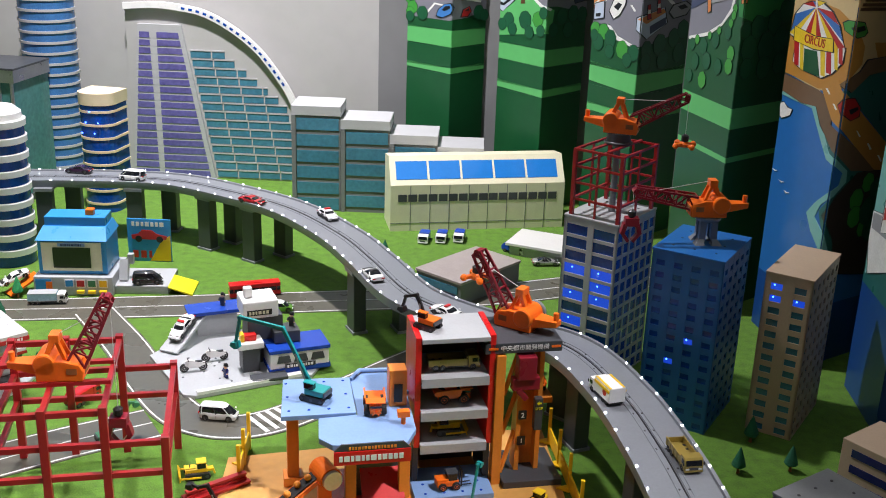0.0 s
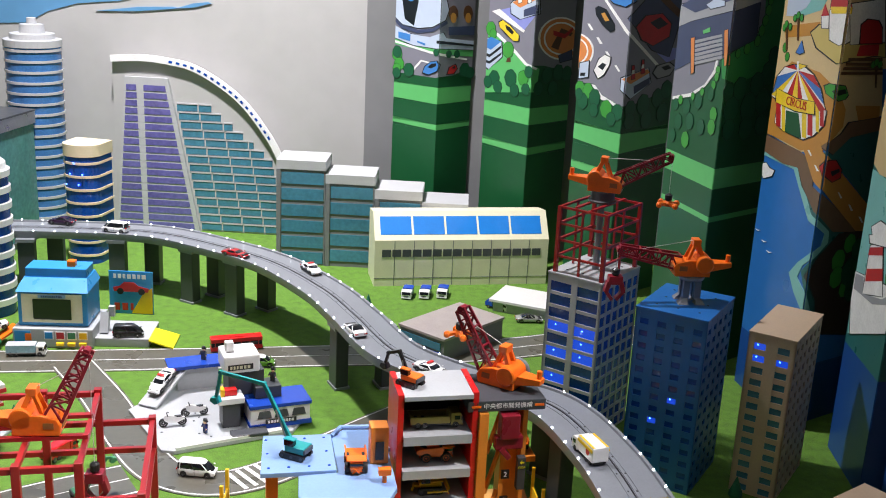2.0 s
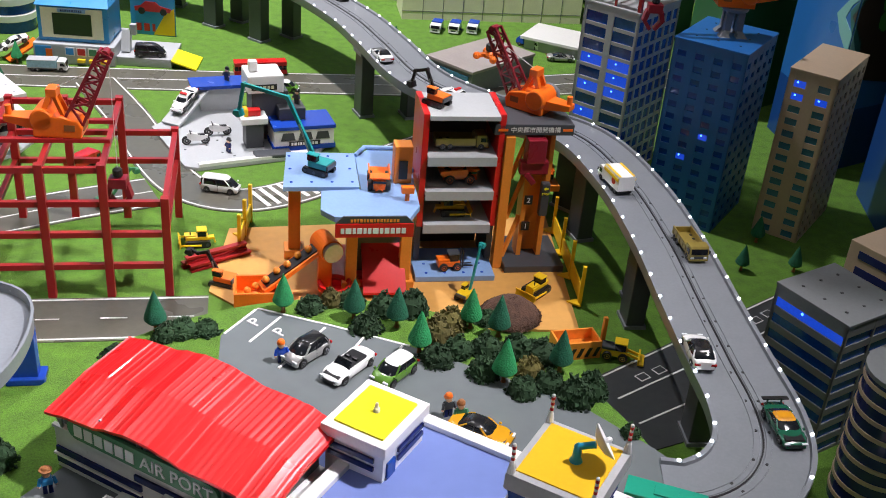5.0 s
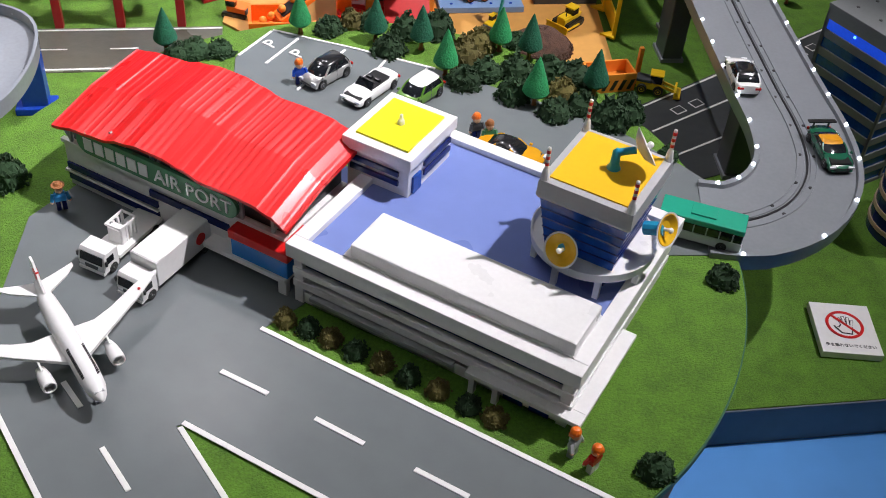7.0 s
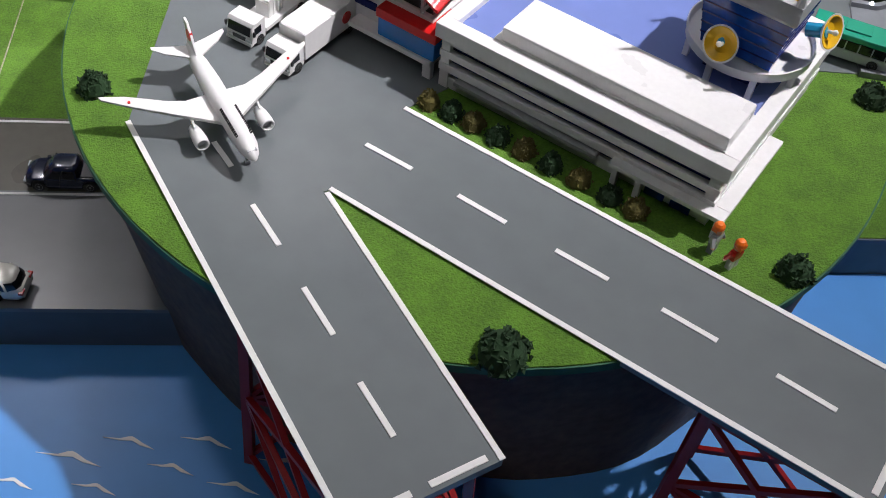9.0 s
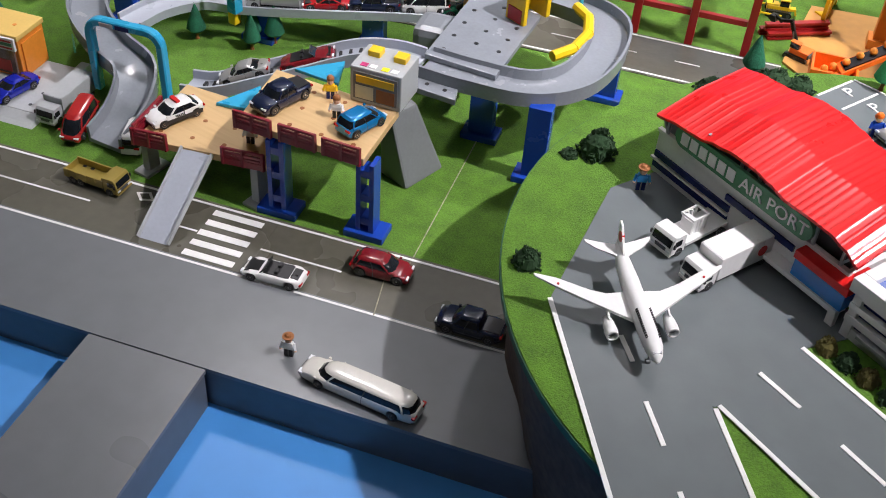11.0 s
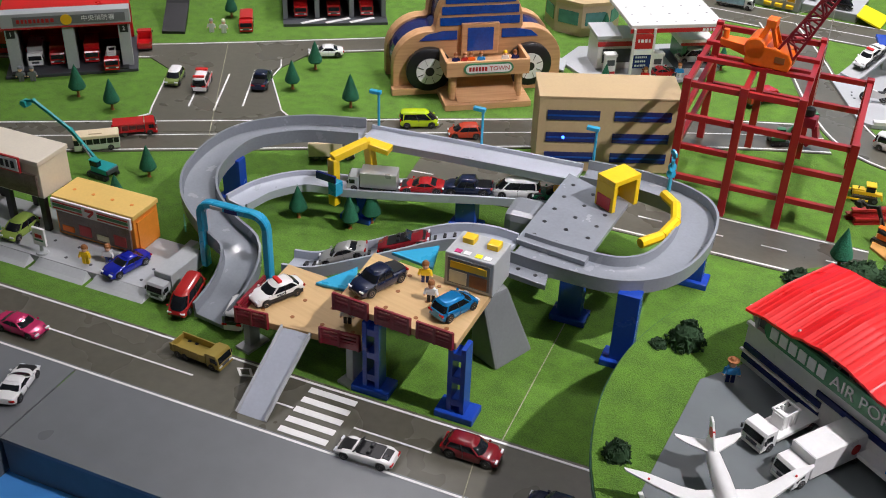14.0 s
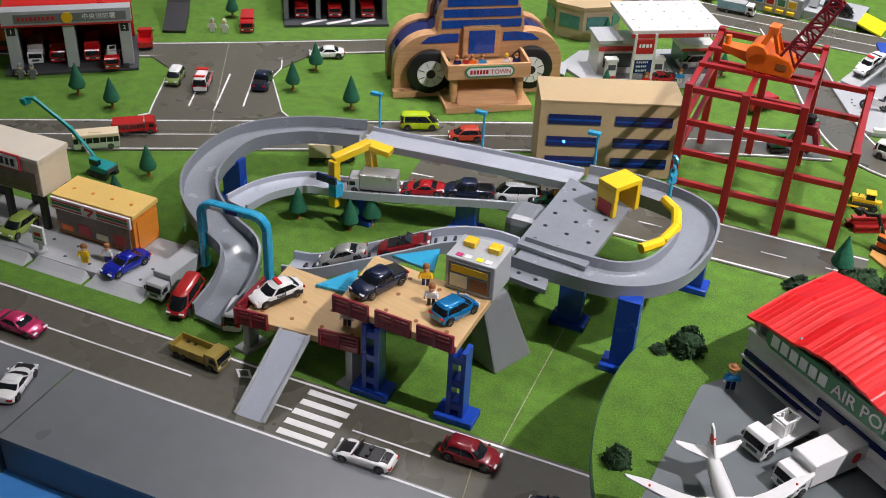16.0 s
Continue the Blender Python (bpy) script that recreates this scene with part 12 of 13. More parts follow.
art(S1, "painted_quay_outline", "lit", ((1.00, 0.604), (0.71, 0.600), (0.42, 0.597), (0.15, 0.585), (0.12, 0.536), (0.00, 0.529), (0.00, 0.484), (0.04, 0.487), (0.29, 0.526), (0.40, 0.561), (0.66, 0.557), (1.00, 0.565)), P_INK, 2.5)
art(S1, "painted_quay_outline", "shaded", ((0.00, 0.529), (0.68, 0.459), (0.84, 0.430), (0.35, 0.440), (0.00, 0.483)), P_INK, 2.5)
art(S1, "painted_quay", "lit", ((1.00, 0.603), (0.70, 0.599), (0.41, 0.597), (0.16, 0.584), (0.13, 0.537), (0.00, 0.529), (0.00, 0.484), (0.05, 0.487), (0.28, 0.528), (0.39, 0.561), (0.65, 0.556), (1.00, 0.565)), P_QUAY, 3)
art(S1, "painted_quay", "shaded", ((0.00, 0.529), (0.66, 0.460), (0.82, 0.432), (0.34, 0.441), (0.00, 0.483)), P_QUAY, 3)
art(S1, "painted_foam", "lit", ((1.00, 0.564), (0.65, 0.554), (0.41, 0.562), (0.28, 0.528), (0.03, 0.488), (0.00, 0.486), (0.00, 0.386), (0.10, 0.366), (0.16, 0.335), (0.00, 0.312), (0.00, 0.268), (0.19, 0.301), (0.30, 0.334), (0.18, 0.367), (0.00, 0.403), (0.00, 0.459), (0.12, 0.464), (0.46, 0.554), (1.00, 0.556)), P_FOAM, 2)
art(S1, "painted_foam", "shaded", ((0.00, 0.485), (0.34, 0.441), (0.28, 0.405), (0.00, 0.387), (0.00, 0.311), (0.08, 0.296), (0.27, 0.239), (0.10, 0.244), (0.00, 0.267), (0.00, 0.404), (0.15, 0.414), (0.18, 0.440), (0.00, 0.459)), P_FOAM, 2)
art(S1, "painted_bay", "lit", ((0.24, 0.524), (0.01, 0.490), (0.00, 0.490), (0.00, 0.312), (0.06, 0.331), (0.11, 0.353), (0.00, 0.382), (0.00, 0.474), (0.08, 0.479)), P_TEAL, 2.5)
art(S1, "painted_bay", "shaded", ((0.00, 0.490), (0.72, 0.421), (0.08, 0.385), (0.01, 0.349), (0.26, 0.292), (0.39, 0.236), (0.22, 0.241), (0.00, 0.310), (0.00, 0.383), (0.28, 0.418), (0.27, 0.443), (0.00, 0.474)), P_TEAL, 2.5)
art(S1, "painted_plaza", "lit", ((1.00, 0.731), (0.74, 0.776), (0.27, 0.768), (0.00, 0.745), (0.00, 0.634), (0.06, 0.615), (0.41, 0.599), (0.71, 0.604), (1.00, 0.606)), P_ORANGE, 2)
art(S1, "painted_plaza", "shaded", ((0.00, 0.745), (0.02, 0.743), (0.22, 0.701), (0.22, 0.666), (0.01, 0.637), (0.00, 0.636)), P_ORANGE, 2)
art(S1, "painted_road", "lit", ((0.40, 0.617), (0.10, 0.632), (0.05, 0.614), (0.00, 0.609), (0.00, 0.538), (0.12, 0.547)), P_ORANGE, 4)
art(S1, "painted_road", "shaded", ((0.00, 0.609), (1.00, 0.488), (1.00, 0.430), (0.82, 0.434), (0.00, 0.537)), P_ORANGE, 4)
art(S1, "painted_dash", "lit", ((0.28, 0.606), (0.25, 0.607), (0.20, 0.598), (0.22, 0.596)), P_WHITE, 5)
art(S1, "painted_dash", "lit", ((0.14, 0.581), (0.12, 0.582), (0.06, 0.573), (0.09, 0.571)), P_WHITE, 5)
art(S1, "painted_dash", "shaded", ((0.31, 0.528), (0.34, 0.527), (0.42, 0.514), (0.39, 0.513)), P_WHITE, 5)
art(S1, "painted_dash", "shaded", ((0.57, 0.497), (0.61, 0.496), (0.69, 0.482), (0.65, 0.481)), P_WHITE, 5)
art(S1, "painted_dash", "shaded", ((0.83, 0.466), (0.87, 0.465), (0.95, 0.451), (0.92, 0.450)), P_WHITE, 5)
art(S1, "painted_inlet", "lit", ((0.00, 0.610), (0.03, 0.612), (0.00, 0.616)), P_TEAL, 3)
art(S1, "painted_inlet", "shaded", ((0.00, 0.610), (0.00, 0.616), (0.29, 0.634), (0.35, 0.673), (1.00, 0.674), (1.00, 0.488), (0.53, 0.549)), P_TEAL, 3)
art(S1, "painted_quay_outline", "lit", ((0.00, 0.617), (0.10, 0.621), (0.00, 0.637)), P_INK, 3.5)
art(S1, "painted_quay_outline", "shaded", ((0.00, 0.617), (0.00, 0.638), (0.19, 0.652), (0.31, 0.675), (1.00, 0.680), (1.00, 0.652), (0.39, 0.641), (0.09, 0.609)), P_INK, 3.5)
art(S1, "painted_quay", "lit", ((0.00, 0.619), (0.09, 0.623), (0.00, 0.637)), P_QUAY, 4)
art(S1, "painted_quay", "shaded", ((0.00, 0.618), (0.00, 0.638), (0.20, 0.651), (0.33, 0.673), (0.99, 0.679), (1.00, 0.676), (1.00, 0.651), (0.40, 0.642), (0.10, 0.610)), P_QUAY, 4)
art(S1, "painted_car_outline", "lit", ((0.07, 0.583), (0.00, 0.598), (0.00, 0.564), (0.00, 0.564)), P_INK, 5.5)
art(S1, "painted_car_outline", "shaded", ((0.00, 0.599), (0.01, 0.600), (0.18, 0.599), (0.32, 0.577), (0.33, 0.557), (0.16, 0.550), (0.00, 0.564)), P_INK, 5.5)
art(S1, "painted_car", "lit", ((0.00, 0.569), (0.06, 0.582), (0.00, 0.594)), P_RED, 6)
art(S1, "painted_car", "shaded", ((0.00, 0.567), (0.00, 0.595), (0.03, 0.598), (0.17, 0.597), (0.31, 0.576), (0.31, 0.559), (0.16, 0.552), (0.01, 0.566)), P_RED, 6)
art(S1, "painted_car_window", "shaded", ((0.09, 0.575), (0.26, 0.579), (0.28, 0.572), (0.14, 0.564)), P_INK, 7)
art(S1, "painted_car_outline", "lit", ((0.18, 0.745), (0.11, 0.752), (0.00, 0.754), (0.00, 0.723), (0.13, 0.730)), P_INK, 5.5)
art(S1, "painted_car_outline", "shaded", ((0.00, 0.754), (0.14, 0.751), (0.23, 0.730), (0.18, 0.722), (0.04, 0.719), (0.00, 0.722)), P_INK, 5.5)
art(S1, "painted_car", "lit", ((0.16, 0.744), (0.09, 0.751), (0.00, 0.752), (0.00, 0.724), (0.12, 0.731)), P_BUSH, 6)
art(S1, "painted_car", "shaded", ((0.00, 0.752), (0.13, 0.749), (0.21, 0.732), (0.16, 0.723), (0.03, 0.721), (0.00, 0.724)), P_BUSH, 6)
art(S1, "painted_car_window", "lit", ((0.00, 0.734), (0.04, 0.739), (0.00, 0.742)), P_INK, 7)
art(S1, "painted_car_window", "shaded", ((0.00, 0.733), (0.00, 0.742), (0.13, 0.744), (0.18, 0.735), (0.02, 0.731)), P_INK, 7)
art(S1, "painted_islet_outline", "lit", ((0.00, 0.334), (0.06, 0.346), (0.00, 0.371)), P_INK, 2.5)
art(S1, "painted_islet_outline", "shaded", ((0.00, 0.332), (0.00, 0.373), (0.06, 0.387), (0.48, 0.435), (1.00, 0.435), (1.00, 0.190), (0.29, 0.211), (0.16, 0.292)), P_INK, 2.5)
art(S1, "painted_islet", "lit", ((0.00, 0.337), (0.04, 0.345), (0.00, 0.364)), P_EARTH, 3)
art(S1, "painted_islet", "shaded", ((0.00, 0.336), (0.00, 0.366), (0.08, 0.385), (0.47, 0.434), (1.00, 0.433), (1.00, 0.192), (0.31, 0.212), (0.18, 0.294)), P_EARTH, 3)
bush_row(S1, "shaded", ((0.55, 0.374, 0.024), (0.56, 0.335, 0.024), (0.74, 0.408, 0.021), (0.77, 0.304, 0.019)), P_BUSH, 4)
bush_row(S1, "shaded", ((0.84, 0.342, 0.032), (0.94, 0.391, 0.024), (0.94, 0.298, 0.027)), P_HEDGE, 5)
art(S1, "painted_boat_outline", "lit", ((0.99, 0.507), (1.00, 0.515), (1.00, 0.539), (0.95, 0.543), (0.86, 0.535), (0.77, 0.534), (0.80, 0.518), (0.95, 0.504)), P_INK, 3.5)
art(S1, "painted_boat", "lit", ((0.98, 0.509), (1.00, 0.530), (1.00, 0.537), (0.94, 0.542), (0.87, 0.533), (0.78, 0.533), (0.81, 0.519), (0.95, 0.505)), P_WHITE, 4)
art(S1, "painted_gull", "lit", ((0.99, 0.384), (0.94, 0.384), (0.88, 0.387), (0.93, 0.382)), P_WHITE, 4)
art(S1, "painted_gull", "lit", ((0.85, 0.367), (0.80, 0.367), (0.74, 0.370), (0.79, 0.365)), P_WHITE, 4)
art(S1, "painted_gull", "lit", ((0.73, 0.351), (0.68, 0.351), (0.63, 0.353), (0.68, 0.348)), P_WHITE, 4)
art(S1, "tent_roof_outline", "lit", ((1.00, 0.689), (1.00, 0.696), (0.96, 0.738), (0.84, 0.762), (0.70, 0.772), (0.50, 0.774), (0.34, 0.762), (0.20, 0.738), (0.12, 0.707), (0.06, 0.690), (0.24, 0.675), (0.65, 0.672)), P_INK, 5.5)
art(S1, "tent_roof", "lit", ((1.00, 0.692), (1.00, 0.693), (0.98, 0.698), (0.94, 0.737), (0.83, 0.761), (0.68, 0.771), (0.51, 0.771), (0.35, 0.760), (0.22, 0.737), (0.13, 0.708), (0.08, 0.692), (0.26, 0.677), (0.63, 0.675)), P_WHITE, 6)
art(S1, "tent_stripe", "lit", ((0.61, 0.761), (1.00, 0.695), (1.00, 0.694), (0.89, 0.691)), P_YELLOW, 7)
art(S1, "tent_stripe", "lit", ((0.61, 0.761), (0.89, 0.691), (0.77, 0.689)), P_WHITE, 7)
art(S1, "tent_stripe", "lit", ((0.61, 0.761), (0.77, 0.689), (0.65, 0.686)), P_RED, 7)
art(S1, "tent_stripe", "lit", ((0.61, 0.761), (0.65, 0.686), (0.53, 0.686)), P_YELLOW, 7)
art(S1, "tent_stripe", "lit", ((0.61, 0.761), (0.53, 0.686), (0.42, 0.686)), P_RED, 7)
art(S1, "tent_stripe", "lit", ((0.61, 0.761), (0.42, 0.686), (0.29, 0.687)), P_WHITE, 7)
art(S1, "tent_stripe", "lit", ((0.61, 0.761), (0.29, 0.687), (0.18, 0.692)), P_YELLOW, 7)
art(S1, "tent_stripe", "lit", ((0.61, 0.761), (0.18, 0.692), (0.09, 0.698)), P_RED, 7)
art(S1, "tent_stripe", "lit", ((0.61, 0.761), (0.98, 0.698), (0.94, 0.737)), P_BLUE, 7)
art(S1, "tent_stripe", "lit", ((0.61, 0.761), (0.94, 0.737), (0.83, 0.761)), P_WHITE, 7)
art(S1, "tent_stripe", "lit", ((0.61, 0.761), (0.83, 0.761), (0.68, 0.771)), P_RED, 7)
art(S1, "tent_stripe", "lit", ((0.61, 0.761), (0.68, 0.771), (0.51, 0.771)), P_BLUE, 7)
art(S1, "tent_stripe", "lit", ((0.61, 0.761), (0.51, 0.771), (0.35, 0.760)), P_WHITE, 7)
art(S1, "tent_stripe", "lit", ((0.61, 0.761), (0.35, 0.760), (0.22, 0.737)), P_RED, 7)
art(S1, "tent_stripe", "lit", ((0.61, 0.761), (0.22, 0.737), (0.13, 0.708)), P_BLUE, 7)
art(S1, "tent_wall_outline", "lit", ((0.89, 0.693), (0.07, 0.698), (0.07, 0.667), (0.20, 0.639), (0.37, 0.621), (0.75, 0.625), (0.89, 0.636)), P_INK, 5.5)
art(S1, "tent_wall", "lit", ((0.87, 0.692), (0.08, 0.696), (0.09, 0.668), (0.22, 0.640), (0.38, 0.623), (0.74, 0.627), (0.88, 0.636)), P_WHITE, 6)
art(S1, "tent_stripe", "lit", ((0.91, 0.690), (0.83, 0.694), (0.77, 0.631), (0.85, 0.631)), P_RED, 7)
art(S1, "tent_stripe", "lit", ((0.81, 0.690), (0.75, 0.692), (0.68, 0.625), (0.74, 0.626)), P_YELLOW, 7)
art(S1, "tent_stripe", "lit", ((0.46, 0.689), (0.39, 0.693), (0.32, 0.628), (0.39, 0.628)), P_YELLOW, 7)
art(S1, "tent_stripe", "lit", ((0.36, 0.689), (0.29, 0.692), (0.23, 0.637), (0.31, 0.637)), P_RED, 7)
art(S1, "tent_stripe", "lit", ((0.24, 0.692), (0.19, 0.694), (0.14, 0.649), (0.19, 0.650)), P_YELLOW, 7)
art(S1, "tent_stripe", "lit", ((0.17, 0.695), (0.12, 0.697), (0.08, 0.663), (0.14, 0.664)), P_RED, 7)
art(S1, "tent_door", "lit", ((0.71, 0.671), (0.50, 0.673), (0.40, 0.624), (0.68, 0.625)), P_DGREEN, 8)
art(S1, "tent_banner_outline", "lit", ((0.93, 0.712), (0.56, 0.704), (0.26, 0.708), (0.23, 0.681), (0.56, 0.674), (0.92, 0.681)), P_INK, 8.5)
art(S1, "tent_banner", "lit", ((0.92, 0.711), (0.57, 0.702), (0.27, 0.707), (0.25, 0.682), (0.56, 0.676), (0.90, 0.681)), P_YELLOW, 9)
art(S1, "tent_pole", "lit", ((0.62, 0.758), (0.64, 0.779), (0.61, 0.780), (0.59, 0.759)), P_WHITE, 8)
art(S1, "tent_flag_outline", "lit", ((0.62, 0.776), (0.46, 0.776), (0.58, 0.763)), P_INK, 7.5)
art(S1, "tent_flag", "lit", ((0.61, 0.775), (0.47, 0.775), (0.58, 0.764)), P_YELLOW, 8)
art(S1, "castle_terrace_outline", "lit", ((0.51, 0.844), (0.39, 0.814), (0.05, 0.792), (0.00, 0.795), (0.00, 0.870), (0.39, 0.863)), P_INK, 3.5)
art(S1, "castle_terrace_outline", "shaded", ((0.00, 0.795), (0.18, 0.799), (0.62, 0.806), (0.86, 0.803), (0.76, 0.866), (0.00, 0.870)), P_INK, 3.5)
art(S1, "castle_terrace", "lit", ((0.49, 0.843), (0.37, 0.816), (0.04, 0.794), (0.00, 0.796), (0.00, 0.868), (0.37, 0.862)), P_YELLOWSAND, 4)
art(S1, "castle_terrace", "shaded", ((0.00, 0.797), (0.16, 0.801), (0.60, 0.808), (0.84, 0.805), (0.74, 0.865), (0.00, 0.869)), P_YELLOWSAND, 4)
art(S1, "castle_wall_outline", "lit", ((0.00, 0.868), (0.09, 0.910), (0.00, 0.913)), P_INK, 4.5)
art(S1, "castle_wall_outline", "shaded", ((0.00, 0.865), (0.00, 0.913), (0.67, 0.923), (0.81, 0.833), (0.10, 0.831)), P_INK, 4.5)
art(S1, "castle_wall", "lit", ((0.00, 0.874), (0.08, 0.908), (0.00, 0.911)), P_WHITE, 5)
art(S1, "castle_wall", "shaded", ((0.00, 0.871), (0.00, 0.911), (0.65, 0.921), (0.79, 0.835), (0.11, 0.832)), P_WHITE, 5)
art(S1, "castle_tower_outline", "lit", ((0.26, 0.895), (0.00, 0.900), (0.00, 0.832), (0.04, 0.828), (0.20, 0.835)), P_INK, 5.5)
art(S1, "castle_tower_outline", "shaded", ((0.00, 0.897), (0.10, 0.837), (0.00, 0.832)), P_INK, 5.5)
art(S1, "castle_tower", "lit", ((0.25, 0.894), (0.01, 0.899), (0.00, 0.892), (0.00, 0.834), (0.04, 0.829), (0.19, 0.837)), P_WHITE, 6)
art(S1, "castle_tower", "shaded", ((0.00, 0.887), (0.08, 0.839), (0.00, 0.834)), P_WHITE, 6)
art(S1, "castle_spire_outline", "lit", ((0.24, 0.929), (0.05, 0.932), (0.00, 0.915), (0.00, 0.896), (0.02, 0.893), (0.20, 0.891), (0.25, 0.899)), P_INK, 6.5)
art(S1, "castle_spire_outline", "shaded", ((0.00, 0.913), (0.04, 0.902), (0.00, 0.897)), P_INK, 6.5)
art(S1, "castle_spire", "lit", ((0.23, 0.928), (0.05, 0.930), (0.00, 0.913), (0.00, 0.899), (0.03, 0.894), (0.20, 0.893), (0.24, 0.901)), P_RED, 7)
art(S1, "castle_spire", "shaded", ((0.00, 0.911), (0.03, 0.903), (0.00, 0.900)), P_RED, 7)
art(S1, "castle_band", "lit", ((0.24, 0.901), (0.00, 0.905), (0.00, 0.892), (0.21, 0.888)), P_YELLOW, 8)
art(S1, "castle_band", "shaded", ((0.00, 0.905), (0.03, 0.905), (0.03, 0.892), (0.00, 0.892)), P_YELLOW, 8)
art(S1, "castle_door_outline", "shaded", ((0.27, 0.832), (0.24, 0.872), (0.36, 0.883), (0.60, 0.880), (0.69, 0.866), (0.74, 0.831)), P_INK, 6.5)
art(S1, "castle_door", "shaded", ((0.29, 0.834), (0.26, 0.870), (0.37, 0.881), (0.58, 0.878), (0.67, 0.865), (0.72, 0.833)), P_RED, 7)
art(S1, "castle_carpet", "shaded", ((0.30, 0.830), (0.68, 0.831), (0.69, 0.808), (0.26, 0.809)), P_RED, 6)
art(S1, "castle_stair", "shaded", ((0.11, 0.806), (0.79, 0.803), (0.80, 0.797), (0.11, 0.800)), P_BROWN, 6)
art(S1, "castle_stair", "shaded", ((0.08, 0.797), (0.81, 0.793), (0.82, 0.787), (0.08, 0.791)), P_BROWN, 6)
art(S1, "castle_stair", "shaded", ((0.05, 0.788), (0.82, 0.784), (0.83, 0.778), (0.04, 0.782)), P_BROWN, 6)
art(S1, "castle_stair", "shaded", ((0.02, 0.779), (0.84, 0.775), (0.85, 0.769), (0.01, 0.773)), P_BROWN, 6)
art(S1, "castle_turret_outline", "lit", ((0.37, 0.881), (0.25, 0.884), (0.22, 0.857), (0.34, 0.855)), P_INK, 5.5)
art(S1, "castle_turret", "lit", ((0.36, 0.880), (0.25, 0.883), (0.23, 0.858), (0.33, 0.856)), P_WHITE, 6)
art(S1, "castle_turret_roof", "lit", ((0.36, 0.880), (0.33, 0.904), (0.25, 0.883)), P_RED, 7)
art(S1, "painted_cone_outline", "lit", ((0.70, 0.796), (0.62, 0.824), (0.55, 0.800), (0.63, 0.793)), P_INK, 3.5)
art(S1, "painted_cone", "lit", ((0.69, 0.797), (0.62, 0.823), (0.56, 0.801), (0.63, 0.794)), P_BLUE, 4)
art(S1, "painted_lot", "shaded", ((0.41, 0.708), (0.91, 0.703), (0.94, 0.670), (0.53, 0.671)), P_ORANGE, 3)
art(S1, "palm_trunk", "lit", ((0.91, 0.844), (0.88, 0.845), (0.84, 0.798), (0.87, 0.797)), P_BROWN, 5)
bush_row(S1, "lit", ((0.94, 0.843, 0.007), (0.84, 0.847, 0.007), (0.91, 0.851, 0.007)), P_BUSH, 6)
art(S1, "palm_trunk", "lit", ((0.74, 0.868), (0.71, 0.868), (0.67, 0.822), (0.70, 0.821)), P_BROWN, 5)
bush_row(S1, "lit", ((0.78, 0.867, 0.007), (0.67, 0.87, 0.007), (0.73, 0.874, 0.007)), P_BUSH, 6)
art(S1, "palm_trunk", "shaded", ((0.68, 0.789), (0.71, 0.789), (0.77, 0.742), (0.74, 0.742)), P_BROWN, 5)
bush_row(S1, "shaded", ((0.62, 0.79, 0.007), (0.76, 0.79, 0.007), (0.68, 0.795, 0.007)), P_BUSH, 6)
bush_row(S1, "lit", ((0.89, 0.801, 0.01), (0.83, 0.783, 0.009)), P_BUSH, 3)
art(S2, "painted_shore", "lit", ((1.00, 0.614), (1.00, 0.725), (0.74, 0.733), (0.44, 0.605), (0.80, 0.600), (1.00, 0.613)), P_SAND, 1)
art(S2, "painted_bay", "lit", ((1.00, 0.305), (1.00, 0.602), (0.81, 0.602), (0.42, 0.596), (0.00, 0.414), (0.00, 0.336), (0.96, 0.260)), P_FOAM, 0.5)
art(S2, "painted_bay", "shaded", ((0.00, 0.412), (0.18, 0.335), (0.00, 0.337)), P_FOAM, 0.5)
art(S2, "lighthouse_tower_outline", "lit", ((0.73, 0.463), (0.41, 0.488), (0.20, 0.393), (0.73, 0.360)), P_INK, 4.5)
art(S2, "lighthouse_tower", "lit", ((0.71, 0.463), (0.42, 0.486), (0.22, 0.393), (0.71, 0.364)), P_WHITE, 5)
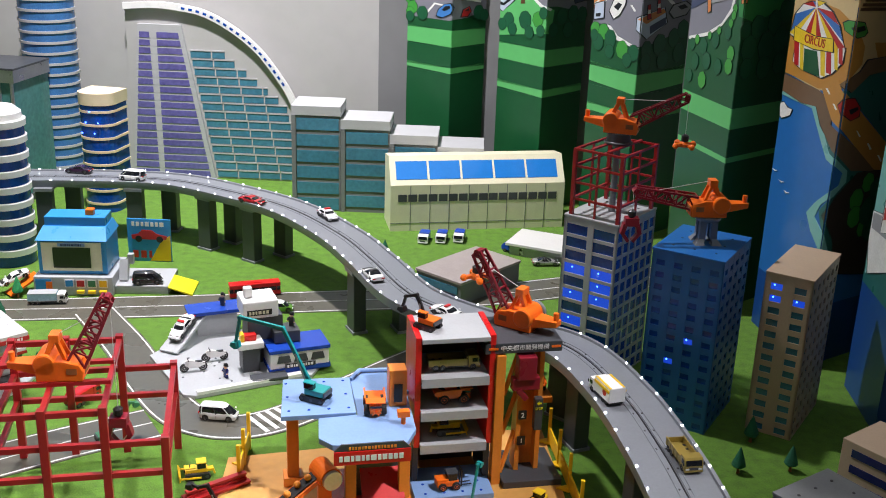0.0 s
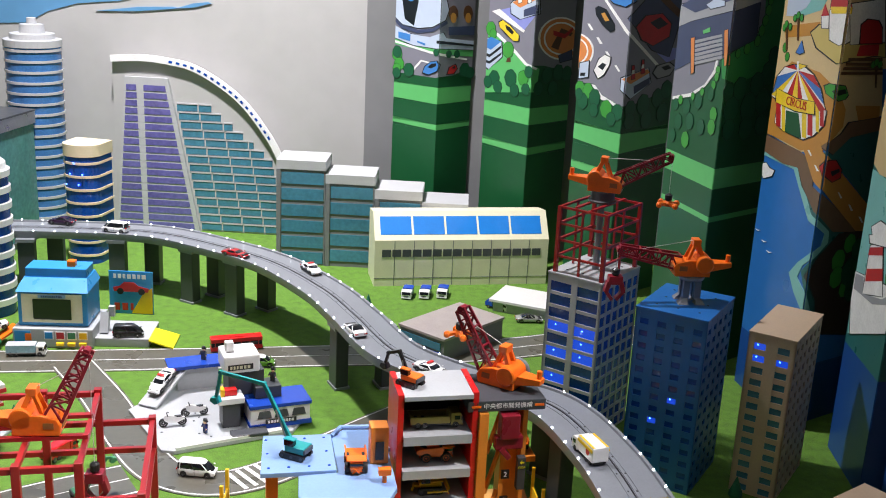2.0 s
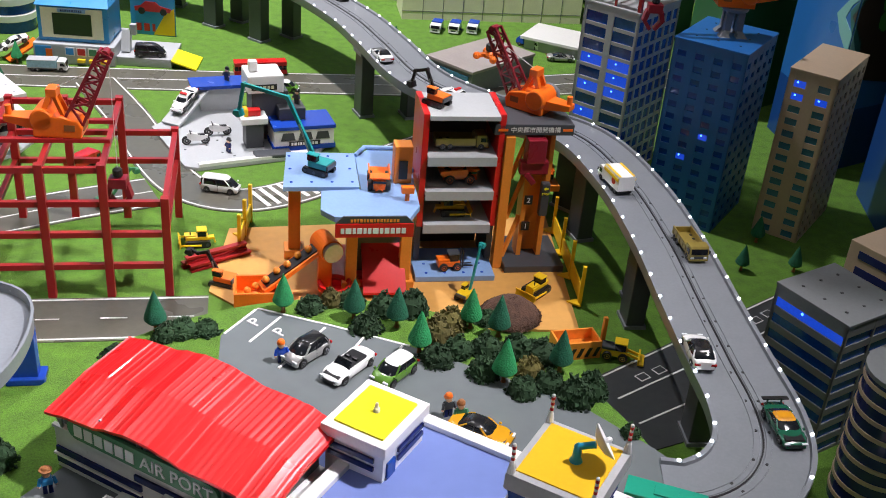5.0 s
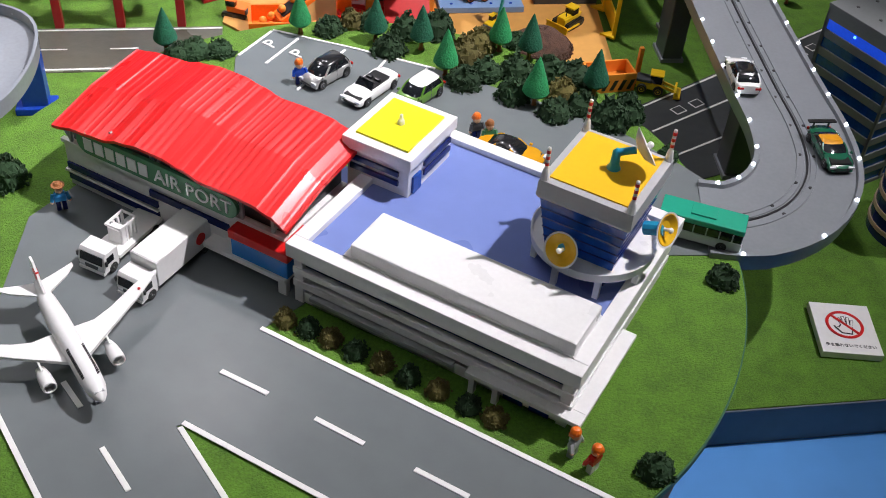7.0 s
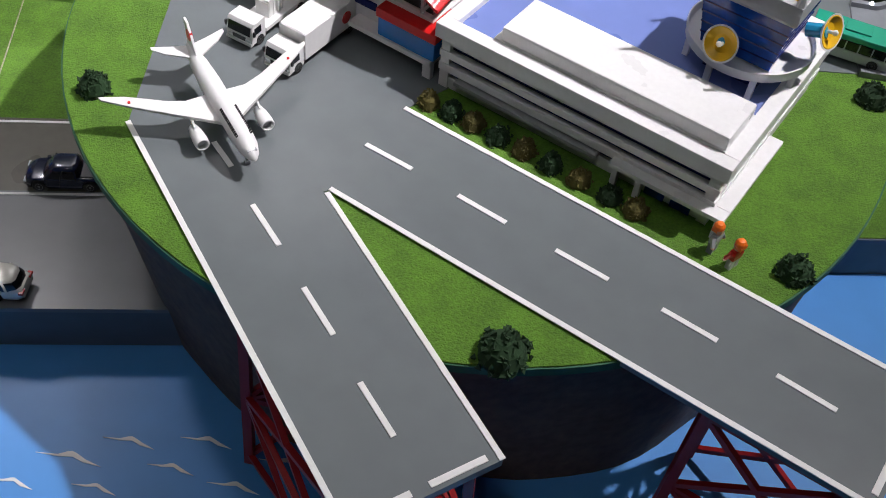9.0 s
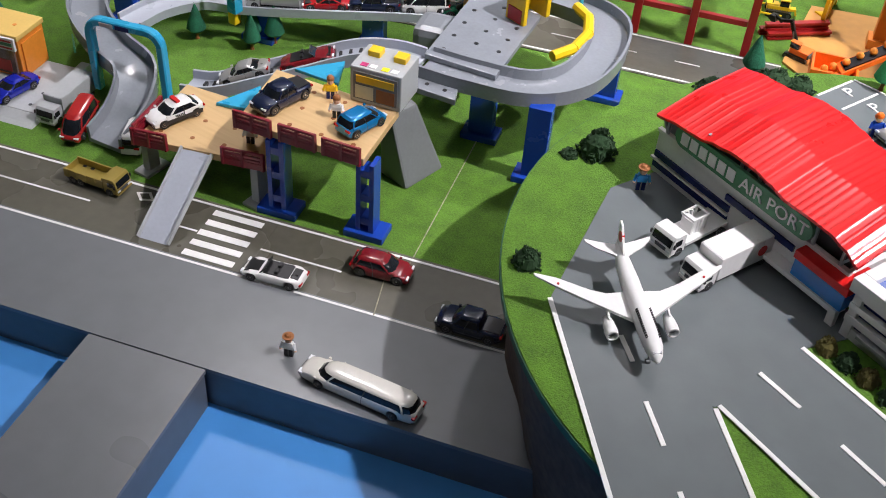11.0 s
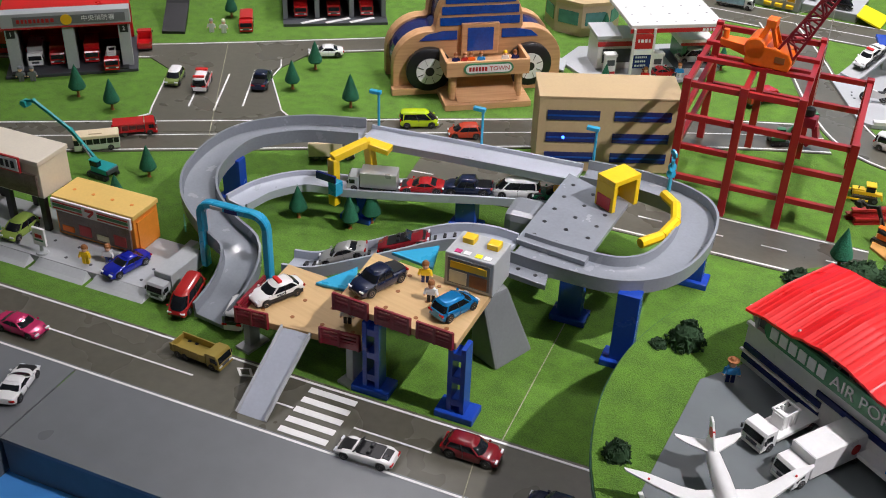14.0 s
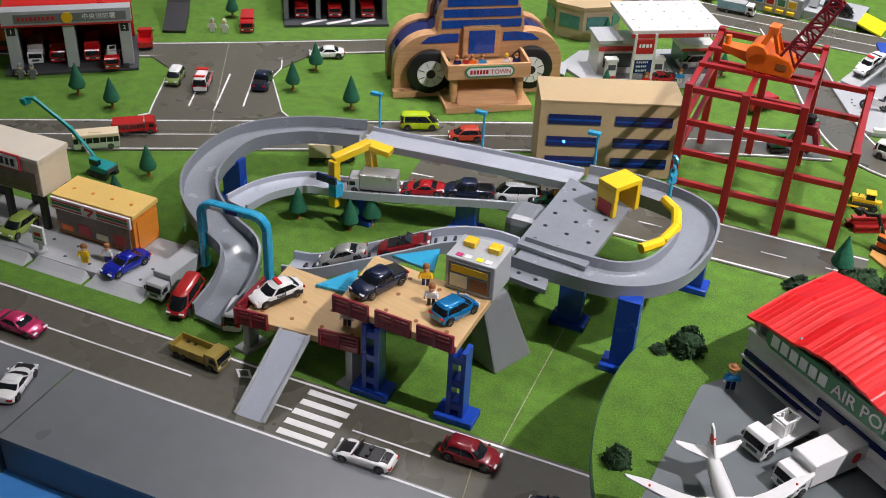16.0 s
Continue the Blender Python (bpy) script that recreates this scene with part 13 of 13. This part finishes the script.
art(S2, "lighthouse_band", "lit", ((0.71, 0.459), (0.39, 0.479), (0.37, 0.464), (0.73, 0.442)), P_RED, 6)
art(S2, "lighthouse_band", "lit", ((0.70, 0.416), (0.31, 0.442), (0.27, 0.420), (0.69, 0.391)), P_RED, 6)
art(S2, "lighthouse_gallery_outline", "lit", ((0.81, 0.480), (0.31, 0.505), (0.29, 0.483), (0.75, 0.464)), P_INK, 5.5)
art(S2, "lighthouse_gallery", "lit", ((0.78, 0.480), (0.33, 0.503), (0.31, 0.484), (0.73, 0.467)), P_WHITE, 6)
art(S2, "lighthouse_lamp_outline", "lit", ((0.78, 0.498), (0.55, 0.523), (0.35, 0.523), (0.33, 0.501), (0.71, 0.481)), P_INK, 5.5)
art(S2, "lighthouse_lamp", "lit", ((0.76, 0.498), (0.55, 0.521), (0.37, 0.520), (0.35, 0.501), (0.69, 0.483)), P_WHITE, 6)
art(S2, "lighthouse_base_outline", "lit", ((1.00, 0.392), (0.01, 0.426), (0.00, 0.424), (0.00, 0.335), (0.90, 0.263), (1.00, 0.316)), P_INK, 3.5)
art(S2, "lighthouse_base_outline", "shaded", ((0.00, 0.421), (0.21, 0.333), (0.00, 0.335)), P_INK, 3.5)
art(S2, "lighthouse_base", "lit", ((1.00, 0.391), (0.02, 0.423), (0.00, 0.414), (0.00, 0.336), (0.88, 0.266), (1.00, 0.330)), P_WHITE, 4)
art(S2, "lighthouse_base", "shaded", ((0.00, 0.412), (0.18, 0.335), (0.00, 0.337)), P_WHITE, 4)
art(S2, "lighthouse_deck", "lit", ((0.98, 0.388), (0.75, 0.396), (0.71, 0.364), (0.21, 0.388), (0.00, 0.414), (0.00, 0.392), (0.42, 0.363), (0.97, 0.357)), P_STONE, 5)
art(S2, "lighthouse_deck", "shaded", ((0.00, 0.412), (0.05, 0.392), (0.00, 0.392)), P_STONE, 5)
bush_row(S2, "lit", ((0.16, 0.431, 0.015), (0.11, 0.461, 0.013)), P_BUSH, 3)
mural_text(S1, "CIRCUS", "lit", 0.55, 0.692, 0.026, P_RED, 0.0056)
